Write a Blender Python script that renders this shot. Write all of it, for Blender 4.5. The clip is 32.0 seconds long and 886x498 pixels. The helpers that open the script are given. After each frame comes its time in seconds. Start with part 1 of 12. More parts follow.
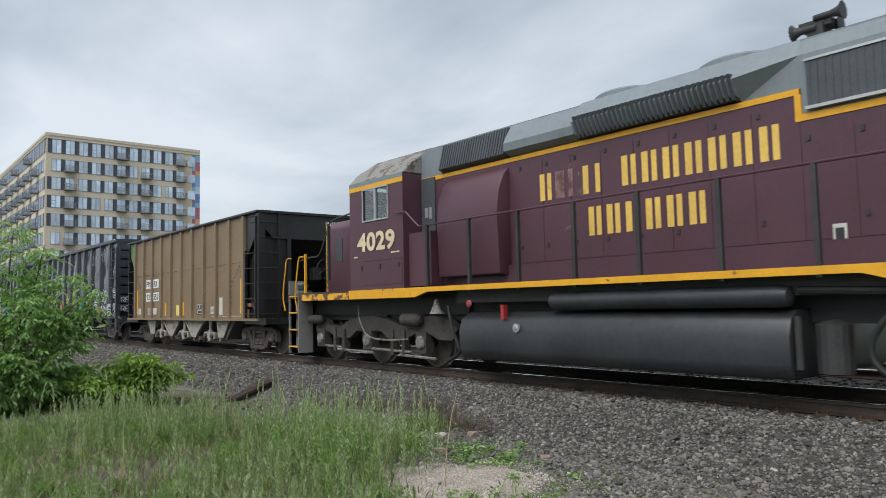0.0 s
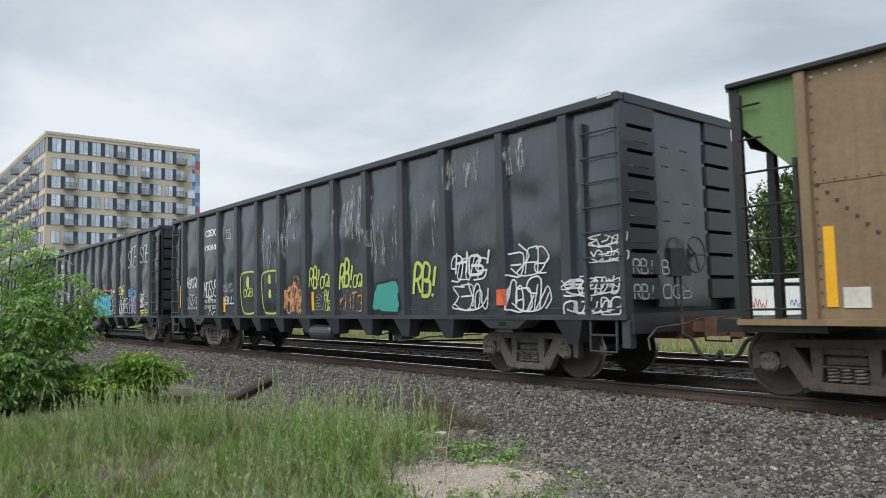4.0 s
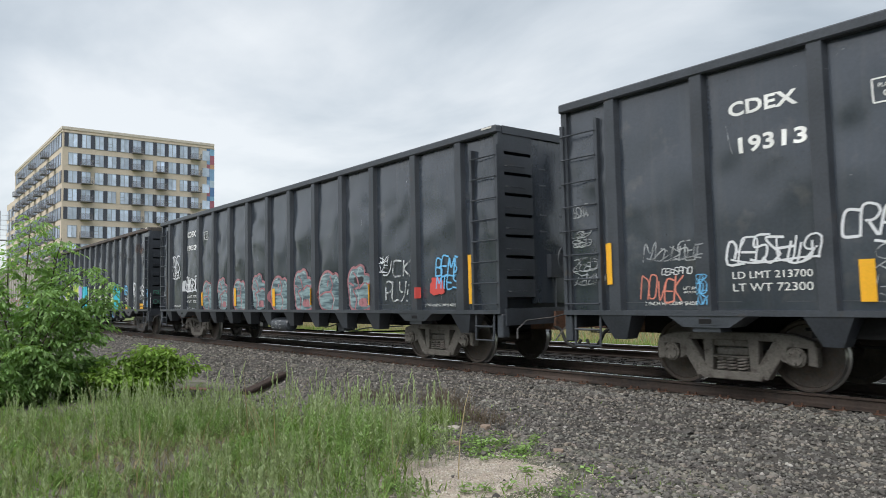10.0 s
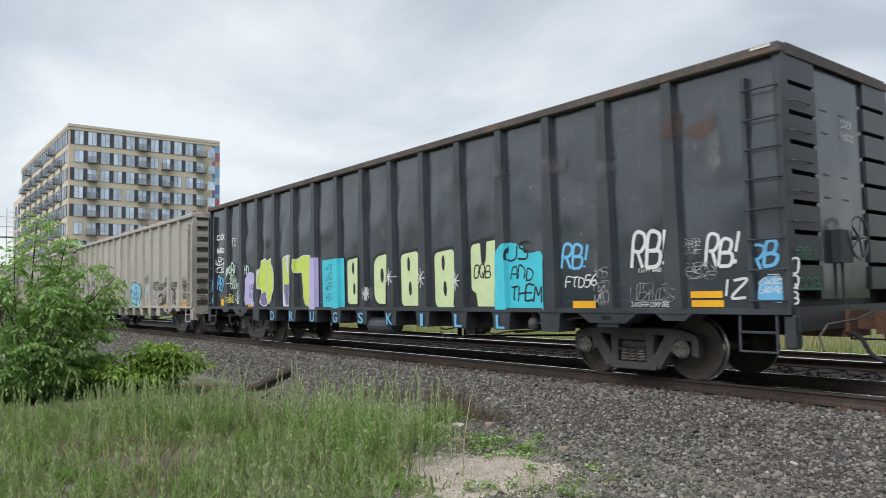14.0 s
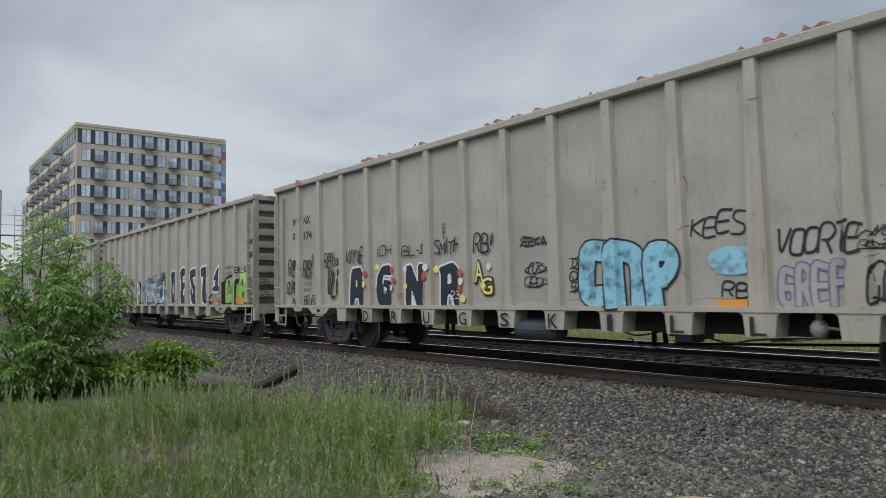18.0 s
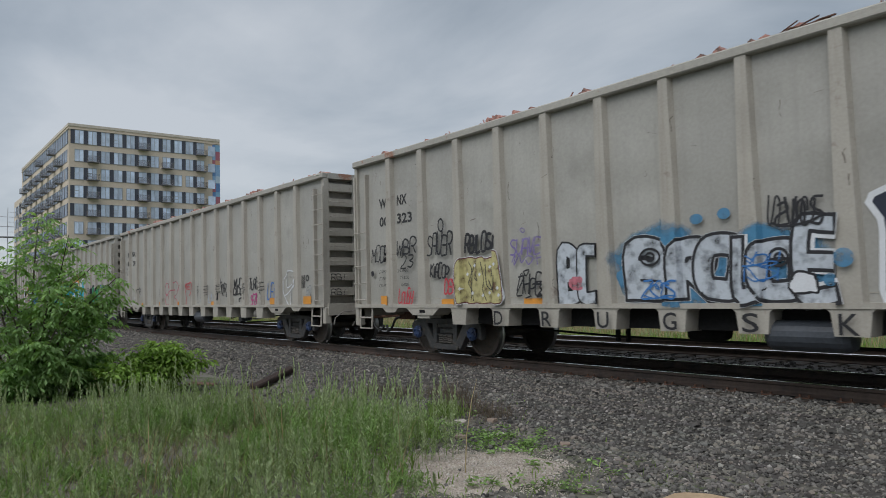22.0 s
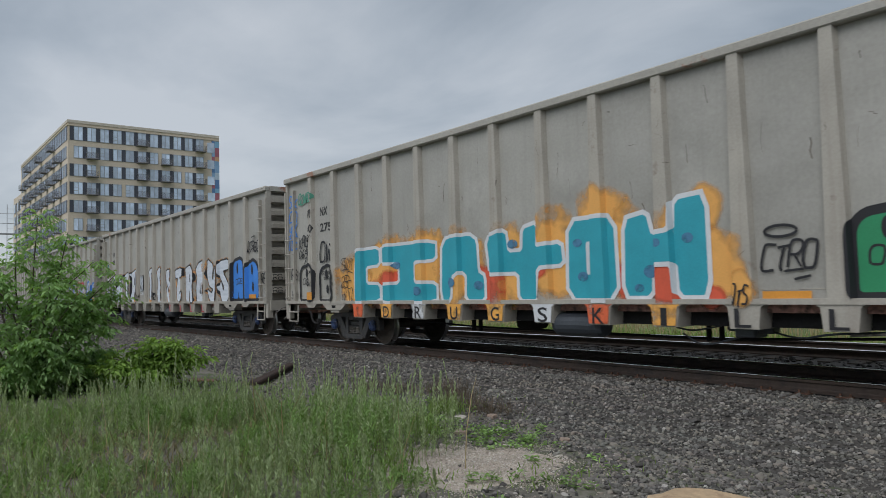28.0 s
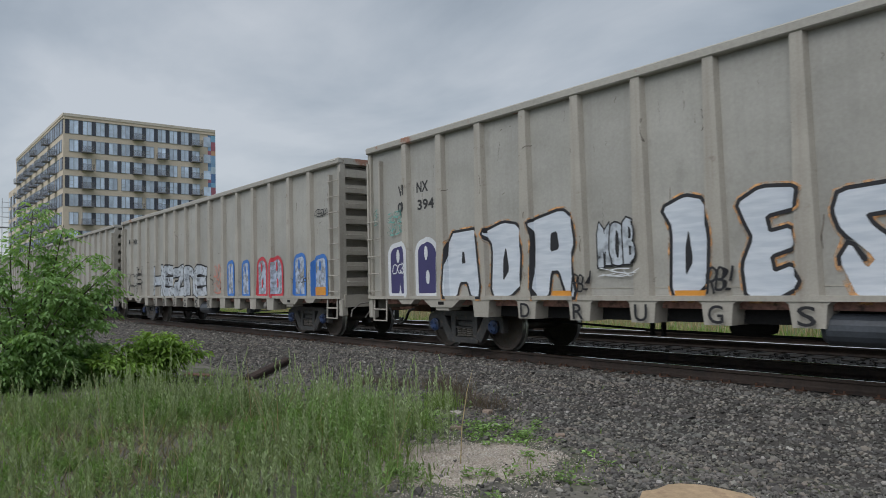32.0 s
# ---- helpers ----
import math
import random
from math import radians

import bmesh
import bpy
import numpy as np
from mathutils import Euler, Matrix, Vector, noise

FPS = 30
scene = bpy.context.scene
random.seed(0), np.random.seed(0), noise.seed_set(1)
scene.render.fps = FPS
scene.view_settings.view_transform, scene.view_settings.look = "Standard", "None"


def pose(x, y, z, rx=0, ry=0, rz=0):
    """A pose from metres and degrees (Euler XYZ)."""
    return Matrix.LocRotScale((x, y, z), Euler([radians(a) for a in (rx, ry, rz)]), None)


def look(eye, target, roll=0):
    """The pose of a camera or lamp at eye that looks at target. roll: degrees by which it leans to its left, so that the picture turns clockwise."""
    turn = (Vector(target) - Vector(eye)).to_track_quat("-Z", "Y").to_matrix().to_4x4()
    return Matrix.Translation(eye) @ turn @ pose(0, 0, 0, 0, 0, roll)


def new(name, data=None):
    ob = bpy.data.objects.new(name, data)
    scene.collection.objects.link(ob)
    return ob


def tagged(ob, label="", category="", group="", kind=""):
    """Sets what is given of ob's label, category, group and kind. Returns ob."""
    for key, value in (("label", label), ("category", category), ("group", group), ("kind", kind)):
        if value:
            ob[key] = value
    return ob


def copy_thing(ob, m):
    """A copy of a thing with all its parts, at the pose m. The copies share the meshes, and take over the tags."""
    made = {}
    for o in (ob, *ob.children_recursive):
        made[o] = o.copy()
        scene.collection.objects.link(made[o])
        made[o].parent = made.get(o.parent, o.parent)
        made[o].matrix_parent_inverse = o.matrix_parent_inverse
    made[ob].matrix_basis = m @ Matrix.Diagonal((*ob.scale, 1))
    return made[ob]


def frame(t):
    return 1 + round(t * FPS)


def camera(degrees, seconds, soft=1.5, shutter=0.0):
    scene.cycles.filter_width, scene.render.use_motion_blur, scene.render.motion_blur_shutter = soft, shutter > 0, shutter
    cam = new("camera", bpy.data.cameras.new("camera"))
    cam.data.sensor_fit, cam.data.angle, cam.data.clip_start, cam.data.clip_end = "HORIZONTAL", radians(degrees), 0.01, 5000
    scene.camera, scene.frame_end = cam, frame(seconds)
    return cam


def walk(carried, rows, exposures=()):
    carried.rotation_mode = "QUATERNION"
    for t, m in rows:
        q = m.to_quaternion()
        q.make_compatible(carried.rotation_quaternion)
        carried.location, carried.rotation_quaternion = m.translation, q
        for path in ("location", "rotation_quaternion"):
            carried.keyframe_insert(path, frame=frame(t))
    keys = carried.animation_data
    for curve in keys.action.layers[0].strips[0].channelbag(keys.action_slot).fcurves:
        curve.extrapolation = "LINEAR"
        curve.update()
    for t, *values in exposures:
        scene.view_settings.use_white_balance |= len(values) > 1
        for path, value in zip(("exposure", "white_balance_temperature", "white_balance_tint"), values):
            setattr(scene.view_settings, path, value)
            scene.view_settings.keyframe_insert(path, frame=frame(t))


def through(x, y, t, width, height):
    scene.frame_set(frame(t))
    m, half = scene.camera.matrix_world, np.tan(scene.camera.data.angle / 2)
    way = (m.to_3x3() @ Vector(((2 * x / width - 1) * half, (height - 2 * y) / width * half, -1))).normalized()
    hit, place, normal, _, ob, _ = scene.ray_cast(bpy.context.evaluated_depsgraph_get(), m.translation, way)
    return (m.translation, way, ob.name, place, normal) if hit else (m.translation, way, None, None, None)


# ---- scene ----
# the camera: hand-held on one spot, turning a little
EYE = (0.0, -10.121, 1.285)
TURNS = [
    (0.0, 94.364, 1.237, 50.646), (0.5, 94.61, 1.383, 50.223), (1.0, 94.704, 1.472, 49.855), (1.5, 94.646, 1.369, 49.641),
    (2.0, 94.531, 1.279, 49.71), (2.5, 94.453, 1.231, 49.978), (3.0, 94.37, 1.204, 50.311), (3.5, 94.224, 1.221, 50.636),
    (5.5, 94.478, 1.259, 50.619), (6.0, 94.483, 1.215, 50.698), (6.5, 94.395, 1.108, 50.939), (7.0, 94.302, 1.075, 51.23),
    (7.5, 94.27, 1.037, 51.441), (8.0, 94.208, 1.012, 51.501), (8.5, 94.043, 0.989, 51.437), (9.0, 93.887, 0.972, 51.378),
    (9.5, 93.848, 1.036, 51.516), (10.0, 93.862, 1.114, 51.69), (10.5, 93.806, 1.223, 51.825), (11.0, 93.769, 1.238, 51.978),
    (11.5, 93.673, 1.236, 52.094), (12.0, 93.596, 1.186, 52.136), (12.5, 93.525, 1.07, 52.074), (13.0, 93.525, 1.059, 52.064),
    (13.5, 93.614, 1.004, 52.062), (14.0, 93.674, 0.994, 52.066), (14.5, 93.708, 0.95, 52.192), (16.5, 93.678, 0.931, 52.787),
    (17.0, 93.653, 0.931, 52.773), (17.5, 93.558, 0.979, 52.646), (18.0, 93.522, 1.01, 52.539), (18.5, 93.595, 1.028, 52.459),
    (19.0, 93.694, 1.092, 52.369), (19.5, 93.714, 1.099, 52.256), (20.0, 93.65, 1.109, 52.21), (20.5, 93.541, 1.182, 52.173),
    (21.0, 93.519, 1.239, 52.14), (21.5, 93.485, 1.294, 52.11), (22.0, 93.41, 1.431, 52.167), (22.5, 93.295, 1.494, 52.301),
    (23.0, 93.194, 1.501, 52.458), (23.5, 93.121, 1.499, 52.512), (24.0, 93.165, 1.421, 52.357), (24.5, 93.185, 1.345, 52.044),
    (25.0, 93.137, 1.258, 51.836), (25.5, 93.129, 1.224, 51.777), (27.5, 93.126, 1.46, 52.076), (28.0, 93.101, 1.519, 52.145),
    (28.5, 93.029, 1.498, 52.22), (29.0, 92.903, 1.517, 52.205), (29.5, 92.828, 1.465, 52.17), (30.0, 92.835, 1.401, 52.132),
    (30.5, 92.854, 1.351, 52.078), (31.0, 92.824, 1.353, 51.992), (31.5, 92.773, 1.286, 51.906), (32.0, 92.743, 1.268, 51.837),
]
cam = camera(63.17, 32.0, soft=0.8, shutter=0.12)
# train: distance rolled (m) at even steps of 4 s
ROLLED = [-101.6, -76.06, -51.1, -25.9, -0.45, 24.88, 49.95, 74.69, 99.36]


def rolled(t):
    return float(np.interp(t, np.linspace(0, 32, 9), ROLLED))


walk(cam, [(t, pose(*EYE, *turn)) for t, *turn in TURNS],
     exposures=[(0.0, 0.16, 6280, 9.2), (3.5, 0.23, 6420, 9.2), (8.0, 0.32, 6500, 9.2), (14.0, 0.32, 6480, 9.2), (17.5, -0.15, 6350, 9.6), (21.0, -0.33, 6250, 9.8), (32.0, -0.35, 6200, 9.8)])


# ---- light: an overcast sky ----
def make_world():
    world = bpy.data.worlds.new("overcast_sky")
    scene.world = world
    world.use_nodes = True
    nt = world.node_tree
    n, k = nt.nodes, nt.links
    n.clear()
    out = n.new("ShaderNodeOutputWorld")
    coord = n.new("ShaderNodeTexCoord")
    sky = n.new("ShaderNodeTexSky")
    sky.sky_type, sky.sun_disc = "NISHITA", False
    sky.sun_elevation, sky.sun_rotation = radians(52), radians(200)
    sky_bg = n.new("ShaderNodeBackground")
    sky_bg.inputs[1].default_value = 0.02
    k.new(sky.outputs[0], sky_bg.inputs[0])
    # flat-bottomed cloud layer: the direction is spread on a plane overhead
    sep = n.new("ShaderNodeSeparateXYZ")
    k.new(coord.outputs["Generated"], sep.inputs[0])
    up = n.new("ShaderNodeMath")
    up.operation = "MAXIMUM"
    up.inputs[1].default_value = 0.0
    k.new(sep.outputs[2], up.inputs[0])
    lift = n.new("ShaderNodeMath")
    lift.operation = "ADD"
    lift.inputs[1].default_value = 0.16
    k.new(up.outputs[0], lift.inputs[0])
    flat = n.new("ShaderNodeVectorMath")
    flat.operation = "DIVIDE"
    k.new(coord.outputs["Generated"], flat.inputs[0])
    comb = n.new("ShaderNodeCombineXYZ")
    for i in range(3):
        k.new(lift.outputs[0], comb.inputs[i])
    k.new(comb.outputs[0], flat.inputs[1])
    big = n.new("ShaderNodeTexNoise")
    big.inputs["Scale"].default_value, big.inputs["Detail"].default_value = 0.75, 9.0
    big.inputs["Roughness"].default_value, big.inputs["Distortion"].default_value = 0.52, 0.35
    shift = n.new("ShaderNodeMapping")
    shift.inputs["Location"].default_value = (3.1, 0.4, 0.0)
    shift.inputs["Scale"].default_value = (1.0, 1.25, 1.0)
    k.new(flat.outputs[0], shift.inputs[0])
    k.new(shift.outputs[0], big.inputs["Vector"])
    ramp = n.new("ShaderNodeValToRGB")
    e = ramp.color_ramp.elements
    e[0].position, e[0].color = 0.36, (0.355, 0.395, 0.43, 1)
    e[1].position, e[1].color = 0.62, (0.635, 0.655, 0.67, 1)
    mid = e.new(0.48)
    mid.color = (0.485, 0.52, 0.55, 1)
    k.new(big.outputs["Fac"], ramp.inputs[0])
    cloud = n.new("ShaderNodeBackground")
    cloud.inputs[1].default_value = 1.0
    k.new(ramp.outputs[0], cloud.inputs[0])
    add = n.new("ShaderNodeAddShader")
    k.new(sky_bg.outputs[0], add.inputs[0])
    k.new(cloud.outputs[0], add.inputs[1])
    k.new(add.outputs[0], out.inputs[0])


make_world()
sun = new("sun", bpy.data.lights.new("sun", "SUN"))
sun.data.energy, sun.data.angle, sun.data.color = 2.5, radians(50), (1.0, 0.97, 0.93)
sun.matrix_world = look((20, -60, 80), (0, 0, 0))


# ---- materials ----
def surface(name, base, rough=0.6, metal=0.0, vary=0.25, grain=30.0, patch=1.5, dirt=None, dirt_at=0.55, dirt_soft=0.15,
            bump=0.2, bump_scale=60.0, dent=0.0, streak=0.0, by_object=0.0, by_island=0.0, spec=0.5, coord="Object"):
    """A worn surface: base colour with variation at two scales, patches of dirt, streaks running down, fine and coarse relief."""
    m = bpy.data.materials.new(name)
    m.use_nodes = True
    nt = m.node_tree
    n, k = nt.nodes, nt.links
    b = n["Principled BSDF"]
    tc = n.new("ShaderNodeTexCoord")
    src = tc.outputs[coord]
    if by_object:
        info = n.new("ShaderNodeObjectInfo")
        off = n.new("ShaderNodeVectorMath")
        off.operation = "MULTIPLY_ADD"
        off.inputs[1].default_value = (37.0, 11.0, 23.0)
        k.new(info.outputs["Random"], off.inputs[0])
        k.new(src, off.inputs[2])
        src = off.outputs[0]

    def tex(scale, detail=4.0, rough_=0.55, vec=src):
        t = n.new("ShaderNodeTexNoise")
        t.inputs["Scale"].default_value, t.inputs["Detail"].default_value = scale, detail
        t.inputs["Roughness"].default_value = rough_
        k.new(vec, t.inputs["Vector"])
        return t.outputs["Fac"]

    def math(op, a, c):
        x = n.new("ShaderNodeMath")
        x.operation = op
        for i, v in enumerate((a, c)):
            if isinstance(v, (int, float)):
                x.inputs[i].default_value = v
            else:
                k.new(v, x.inputs[i])
        return x.outputs[0]

    def mix(f, a, c):
        x = n.new("ShaderNodeMix")
        x.data_type = "RGBA"
        for i, v in ((0, f), (6, a), (7, c)):
            if isinstance(v, (int, float)):
                x.inputs[i].default_value = v
            elif isinstance(v, tuple):
                x.inputs[i].default_value = (*v, 1)
            else:
                k.new(v, x.inputs[i])
        return x.outputs[2]

    fine, wide = tex(grain), tex(patch)
    both = math("ADD", math("MULTIPLY", fine, 0.45), math("MULTIPLY", wide, 0.55))
    stretch = n.new("ShaderNodeMapRange")
    stretch.inputs[1].default_value, stretch.inputs[2].default_value = 0.34, 0.66
    k.new(both, stretch.inputs[0])
    lo = tuple(c * (1 - vary) for c in base)
    hi = tuple(min(1.0, c * (1 + vary)) for c in base)
    col = mix(stretch.outputs[0], lo, hi)
    if by_object or by_island:
        if by_island:
            g = n.new("ShaderNodeNewGeometry")
            r = g.outputs["Random Per Island"]
        else:
            r = info.outputs["Random"]
        amount = by_island or by_object
        hsv = n.new("ShaderNodeHueSaturation")
        k.new(math("ADD", math("MULTIPLY", r, 2 * amount), 1 - amount), hsv.inputs["Value"])
        k.new(col, hsv.inputs["Color"])
        col = hsv.outputs[0]
    if dirt is not None:
        d = n.new("ShaderNodeMapRange")
        d.inputs[1].default_value, d.inputs[2].default_value = dirt_at, dirt_at + dirt_soft
        k.new(tex(patch * 2.3, 8.0, 0.65), d.inputs[0])
        col = mix(d.outputs[0], col, dirt)
    if streak:
        mp = n.new("ShaderNodeMapping")
        mp.inputs["Scale"].default_value = (9.0, 9.0, 0.35)
        k.new(src, mp.inputs[0])
        d = n.new("ShaderNodeMapRange")
        d.inputs[1].default_value, d.inputs[2].default_value = 0.5, 0.75
        d.inputs[4].default_value = streak
        k.new(tex(1.0, 5.0, 0.6, mp.outputs[0]), d.inputs[0])
        col = mix(d.outputs[0], col, dirt or (0.05, 0.045, 0.04))
    k.new(col, b.inputs["Base Color"])
    rr = n.new("ShaderNodeMapRange")
    rr.inputs[3].default_value, rr.inputs[4].default_value = max(0.03, rough - 0.12), min(1.0, rough + 0.12)
    k.new(wide, rr.inputs[0])
    k.new(rr.outputs[0], b.inputs["Roughness"])
    b.inputs["Metallic"].default_value = metal
    b.inputs["Specular IOR Level"].default_value = spec
    if bump or dent:
        bp = n.new("ShaderNodeBump")
        bp.inputs["Strength"].default_value, bp.inputs["Distance"].default_value = min(1.0, bump), 0.01
        k.new(tex(bump_scale, 3.0), bp.inputs["Height"])
        if dent:
            b2 = n.new("ShaderNodeBump")
            b2.inputs["Strength"].default_value, b2.inputs["Distance"].default_value = 1.0, dent
            k.new(tex(1.15, 1.0, 0.35), b2.inputs["Height"])
            k.new(b2.outputs[0], bp.inputs["Normal"])
        k.new(bp.outputs[0], b.inputs["Normal"])
    return m


def paint(name, base, rough=0.55, vary=0.12):
    """Sprayed or stencilled paint."""
    return surface(name, base, rough, 0.0, vary, 45.0, 3.0, bump=0.05, bump_scale=90.0)


def glass(name, tint, rough=0.06):
    m = bpy.data.materials.new(name)
    m.use_nodes = True
    b = m.node_tree.nodes["Principled BSDF"]
    b.inputs["Base Color"].default_value = (*tint, 1)
    b.inputs["Roughness"].default_value = rough
    b.inputs["Specular IOR Level"].default_value = 0.9
    b.inputs["IOR"].default_value = 1.6
    return m


BLACK_PAINT = surface("black_car_paint", (0.028, 0.036, 0.049), 0.20, vary=0.25, grain=25, patch=0.9, dirt=(0.075, 0.077, 0.08),
                      dirt_at=0.58, dirt_soft=0.2, bump=0.04, dent=0.05, streak=0.3, by_object=0.1, spec=1.0)
BLACK_FRAME = surface("black_frame_paint", (0.040, 0.046, 0.056), 0.40, vary=0.35, dirt=(0.07, 0.055, 0.045), dirt_at=0.63, bump=0.15)
TAN_PAINT = surface("pale_tan_car_paint", (0.345, 0.336, 0.308), 0.42, vary=0.13, grain=22, patch=0.7, dirt=(0.27, 0.262, 0.238),
                    dirt_at=0.58, dirt_soft=0.2, bump=0.1, dent=0.07, streak=0.4, by_object=0.07)
TAN_FRAME = surface("pale_tan_frame_paint", (0.372, 0.350, 0.308), 0.5, vary=0.14, dirt=(0.19, 0.15, 0.12), dirt_at=0.62, bump=0.12, streak=0.3)
TAN_RIM = surface("pale_tan_rusting_rim", (0.36, 0.345, 0.31), 0.6, vary=0.15, grain=18, patch=0.6, dirt=(0.30, 0.16, 0.11), dirt_at=0.60, dirt_soft=0.05, bump=0.3)
SPRING_RUST = surface("dusty_spring_steel", (0.17, 0.155, 0.14), 0.7, vary=0.3, grain=40, patch=5, dirt=(0.05, 0.04, 0.035), dirt_at=0.5, bump=0.3)
SCRAP = surface("pinkish_rusty_scrap", (0.38, 0.20, 0.165), 0.85, vary=0.5, grain=14, patch=3, dirt=(0.10, 0.07, 0.06), dirt_at=0.5, bump=0.7)
DARK_RIM = surface("worn_dark_rim", (0.07, 0.06, 0.055), 0.7, vary=0.5, dirt=(0.14, 0.08, 0.05), dirt_at=0.55, bump=0.5)
IRON = surface("grimy_cast_iron", (0.058, 0.058, 0.060), 0.62, vary=0.4, grain=40, patch=4, dirt=(0.11, 0.092, 0.075), dirt_at=0.52, bump=0.4, bump_scale=40)
DUSTY_IRON = surface("dusty_cast_iron", (0.135, 0.125, 0.112), 0.75, vary=0.35, grain=40, patch=4, dirt=(0.06, 0.05, 0.042), dirt_at=0.52, bump=0.4, bump_scale=40)
RUSTY_IRON = surface("rusty_cast_iron", (0.088, 0.070, 0.060), 0.7, vary=0.35, grain=40, patch=4, dirt=(0.045, 0.036, 0.032), dirt_at=0.5, bump=0.4, bump_scale=40)
# grimy iron, with the shadow below the car painted into its near-black colour
SHADED_GRIME = surface("shaded_oily_underframe", (0.014, 0.014, 0.015), 0.8, vary=0.4, grain=25, patch=2.5, dirt=(0.016, 0.014, 0.012), dirt_at=0.58, bump=0.3, spec=0.2)
GREY_IRON = surface("dusty_grey_iron", (0.20, 0.19, 0.175), 0.7, vary=0.35, grain=40, patch=4, dirt=(0.05, 0.042, 0.036), dirt_at=0.5, bump=0.4, bump_scale=40)
WHEEL = surface("wheel_steel", (0.085, 0.072, 0.064), 0.55, 0.2, vary=0.35, grain=30, patch=6, dirt=(0.09, 0.065, 0.05), dirt_at=0.5, bump=0.2)
TREAD = surface("bright_tread", (0.42, 0.41, 0.40), 0.3, 0.9, vary=0.2, bump=0.05)
RUST = surface("rust", (0.11, 0.055, 0.035), 0.85, vary=0.4, grain=35, patch=4, dirt=(0.05, 0.035, 0.028), dirt_at=0.5, bump=0.5)
BLUE_CAP = surface("blue_bearing_cap", (0.035, 0.065, 0.17), 0.5, vary=0.3, dirt=(0.04, 0.04, 0.045), dirt_at=0.55, bump=0.2)
RUBBER = surface("black_rubber", (0.015, 0.015, 0.015), 0.7, vary=0.3, bump=0.2)
DIRTY_WHITE = surface("dirty_white_paint", (0.55, 0.54, 0.50), 0.6, vary=0.15, dirt=(0.25, 0.2, 0.16), dirt_at=0.6)
YELLOW = surface("yellow_marker", (0.78, 0.40, 0.02), 0.45, vary=0.12, dirt=(0.35, 0.2, 0.05), dirt_at=0.68, bump=0.05)
AMBER = surface("amber_marker", (0.62, 0.27, 0.04), 0.5, vary=0.15, dirt=(0.3, 0.16, 0.06), dirt_at=0.66, bump=0.05)
STENCIL_WHITE = paint("white_stencil", (0.72, 0.73, 0.72))
STENCIL_BLACK = paint("black_stencil", (0.03, 0.03, 0.032))


# ---- mesh helpers ----
def box(bm, x0, x1, y0, y1, z0, z1):
    v = [bm.verts.new((x, y, z)) for x in (x0, x1) for y in (y0, y1) for z in (z0, z1)]
    for f in ((0, 1, 3, 2), (4, 6, 7, 5), (0, 4, 5, 1), (2, 3, 7, 6), (0, 2, 6, 4), (1, 5, 7, 3)):
        bm.faces.new([v[i] for i in f])


def prism(bm, pts, a, b, axis="y"):
    """A flat outline (counted round) drawn out from a to b along an axis; the outline is in the two other axes, in order."""
    def at(p, d):
        return {"y": (p[0], d, p[1]), "x": (d, p[0], p[1]), "z": (p[0], p[1], d)}[axis]
    lo, hi = [bm.verts.new(at(p, a)) for p in pts], [bm.verts.new(at(p, b)) for p in pts]
    n = len(pts)
    bm.faces.new(lo), bm.faces.new(hi[::-1])
    for i in range(n):
        j = (i + 1) % n
        bm.faces.new((lo[i], hi[i], hi[j], lo[j]))


def rod(bm, p, q, r, n=8, r2=None, caps=True):
    p, q = Vector(p), Vector(q)
    d = (q - p).normalized()
    u = d.orthogonal().normalized()
    w = d.cross(u)
    r2 = r if r2 is None else r2
    ring = []
    for c, rad in ((p, r), (q, r2)):
        ring.append([bm.verts.new(c + rad * (math.cos(2 * math.pi * i / n) * u + math.sin(2 * math.pi * i / n) * w)) for i in range(n)])
    for i in range(n):
        j = (i + 1) % n
        bm.faces.new((ring[0][i], ring[0][j], ring[1][j], ring[1][i]))
    if caps:
        bm.faces.new(ring[0][::-1]), bm.faces.new(ring[1])


def tube(bm, pts, r, n=7):
    """A bent rod along points."""
    pts = [Vector(p) for p in pts]
    rings = []
    u = (pts[1] - pts[0]).orthogonal().normalized()
    for i, p in enumerate(pts):
        d = (pts[min(i + 1, len(pts) - 1)] - pts[max(i - 1, 0)]).normalized()
        u = (u - d * u.dot(d)).normalized()
        w = d.cross(u)
        rings.append([bm.verts.new(p + r * (math.cos(2 * math.pi * j / n) * u + math.sin(2 * math.pi * j / n) * w)) for j in range(n)])
    for a, b in zip(rings, rings[1:]):
        for i in range(n):
            j = (i + 1) % n
            bm.faces.new((a[i], a[j], b[j], b[i]))
    bm.faces.new(rings[0][::-1]), bm.faces.new(rings[-1])


def lathe(bm, profile, n=28, axis="y", at=(0, 0, 0)):
    """Turns (radius, height) pairs round an axis."""
    rings = []
    for r, h in profile:
        ring = []
        for i in range(n):
            a = 2 * math.pi * i / n
            c, s_ = r * math.cos(a), r * math.sin(a)
            p = {"y": (c, h, s_), "x": (h, c, s_), "z": (c, s_, h)}[axis]
            ring.append(bm.verts.new(Vector(p) + Vector(at)))
        rings.append(ring)
    for a, b in zip(rings, rings[1:]):
        for i in range(n):
            j = (i + 1) % n
            bm.faces.new((a[i], a[j], b[j], b[i]))
    bm.faces.new(rings[0][::-1]), bm.faces.new(rings[-1])


def curve_points(pts, steps=6):
    """A smooth line through points."""
    pts = [Vector(p) for p in pts]
    ext = [2 * pts[0] - pts[1], *pts, 2 * pts[-1] - pts[-2]]
    out = []
    for a, b, c, d in zip(ext, ext[1:], ext[2:], ext[3:]):
        for i in range(steps):
            t = i / steps
            out.append(0.5 * (2 * b + (c - a) * t + (2 * a - 5 * b + 4 * c - d) * t * t + (3 * b - a - 3 * c + d) * t ** 3))
    return [*out, pts[-1]]


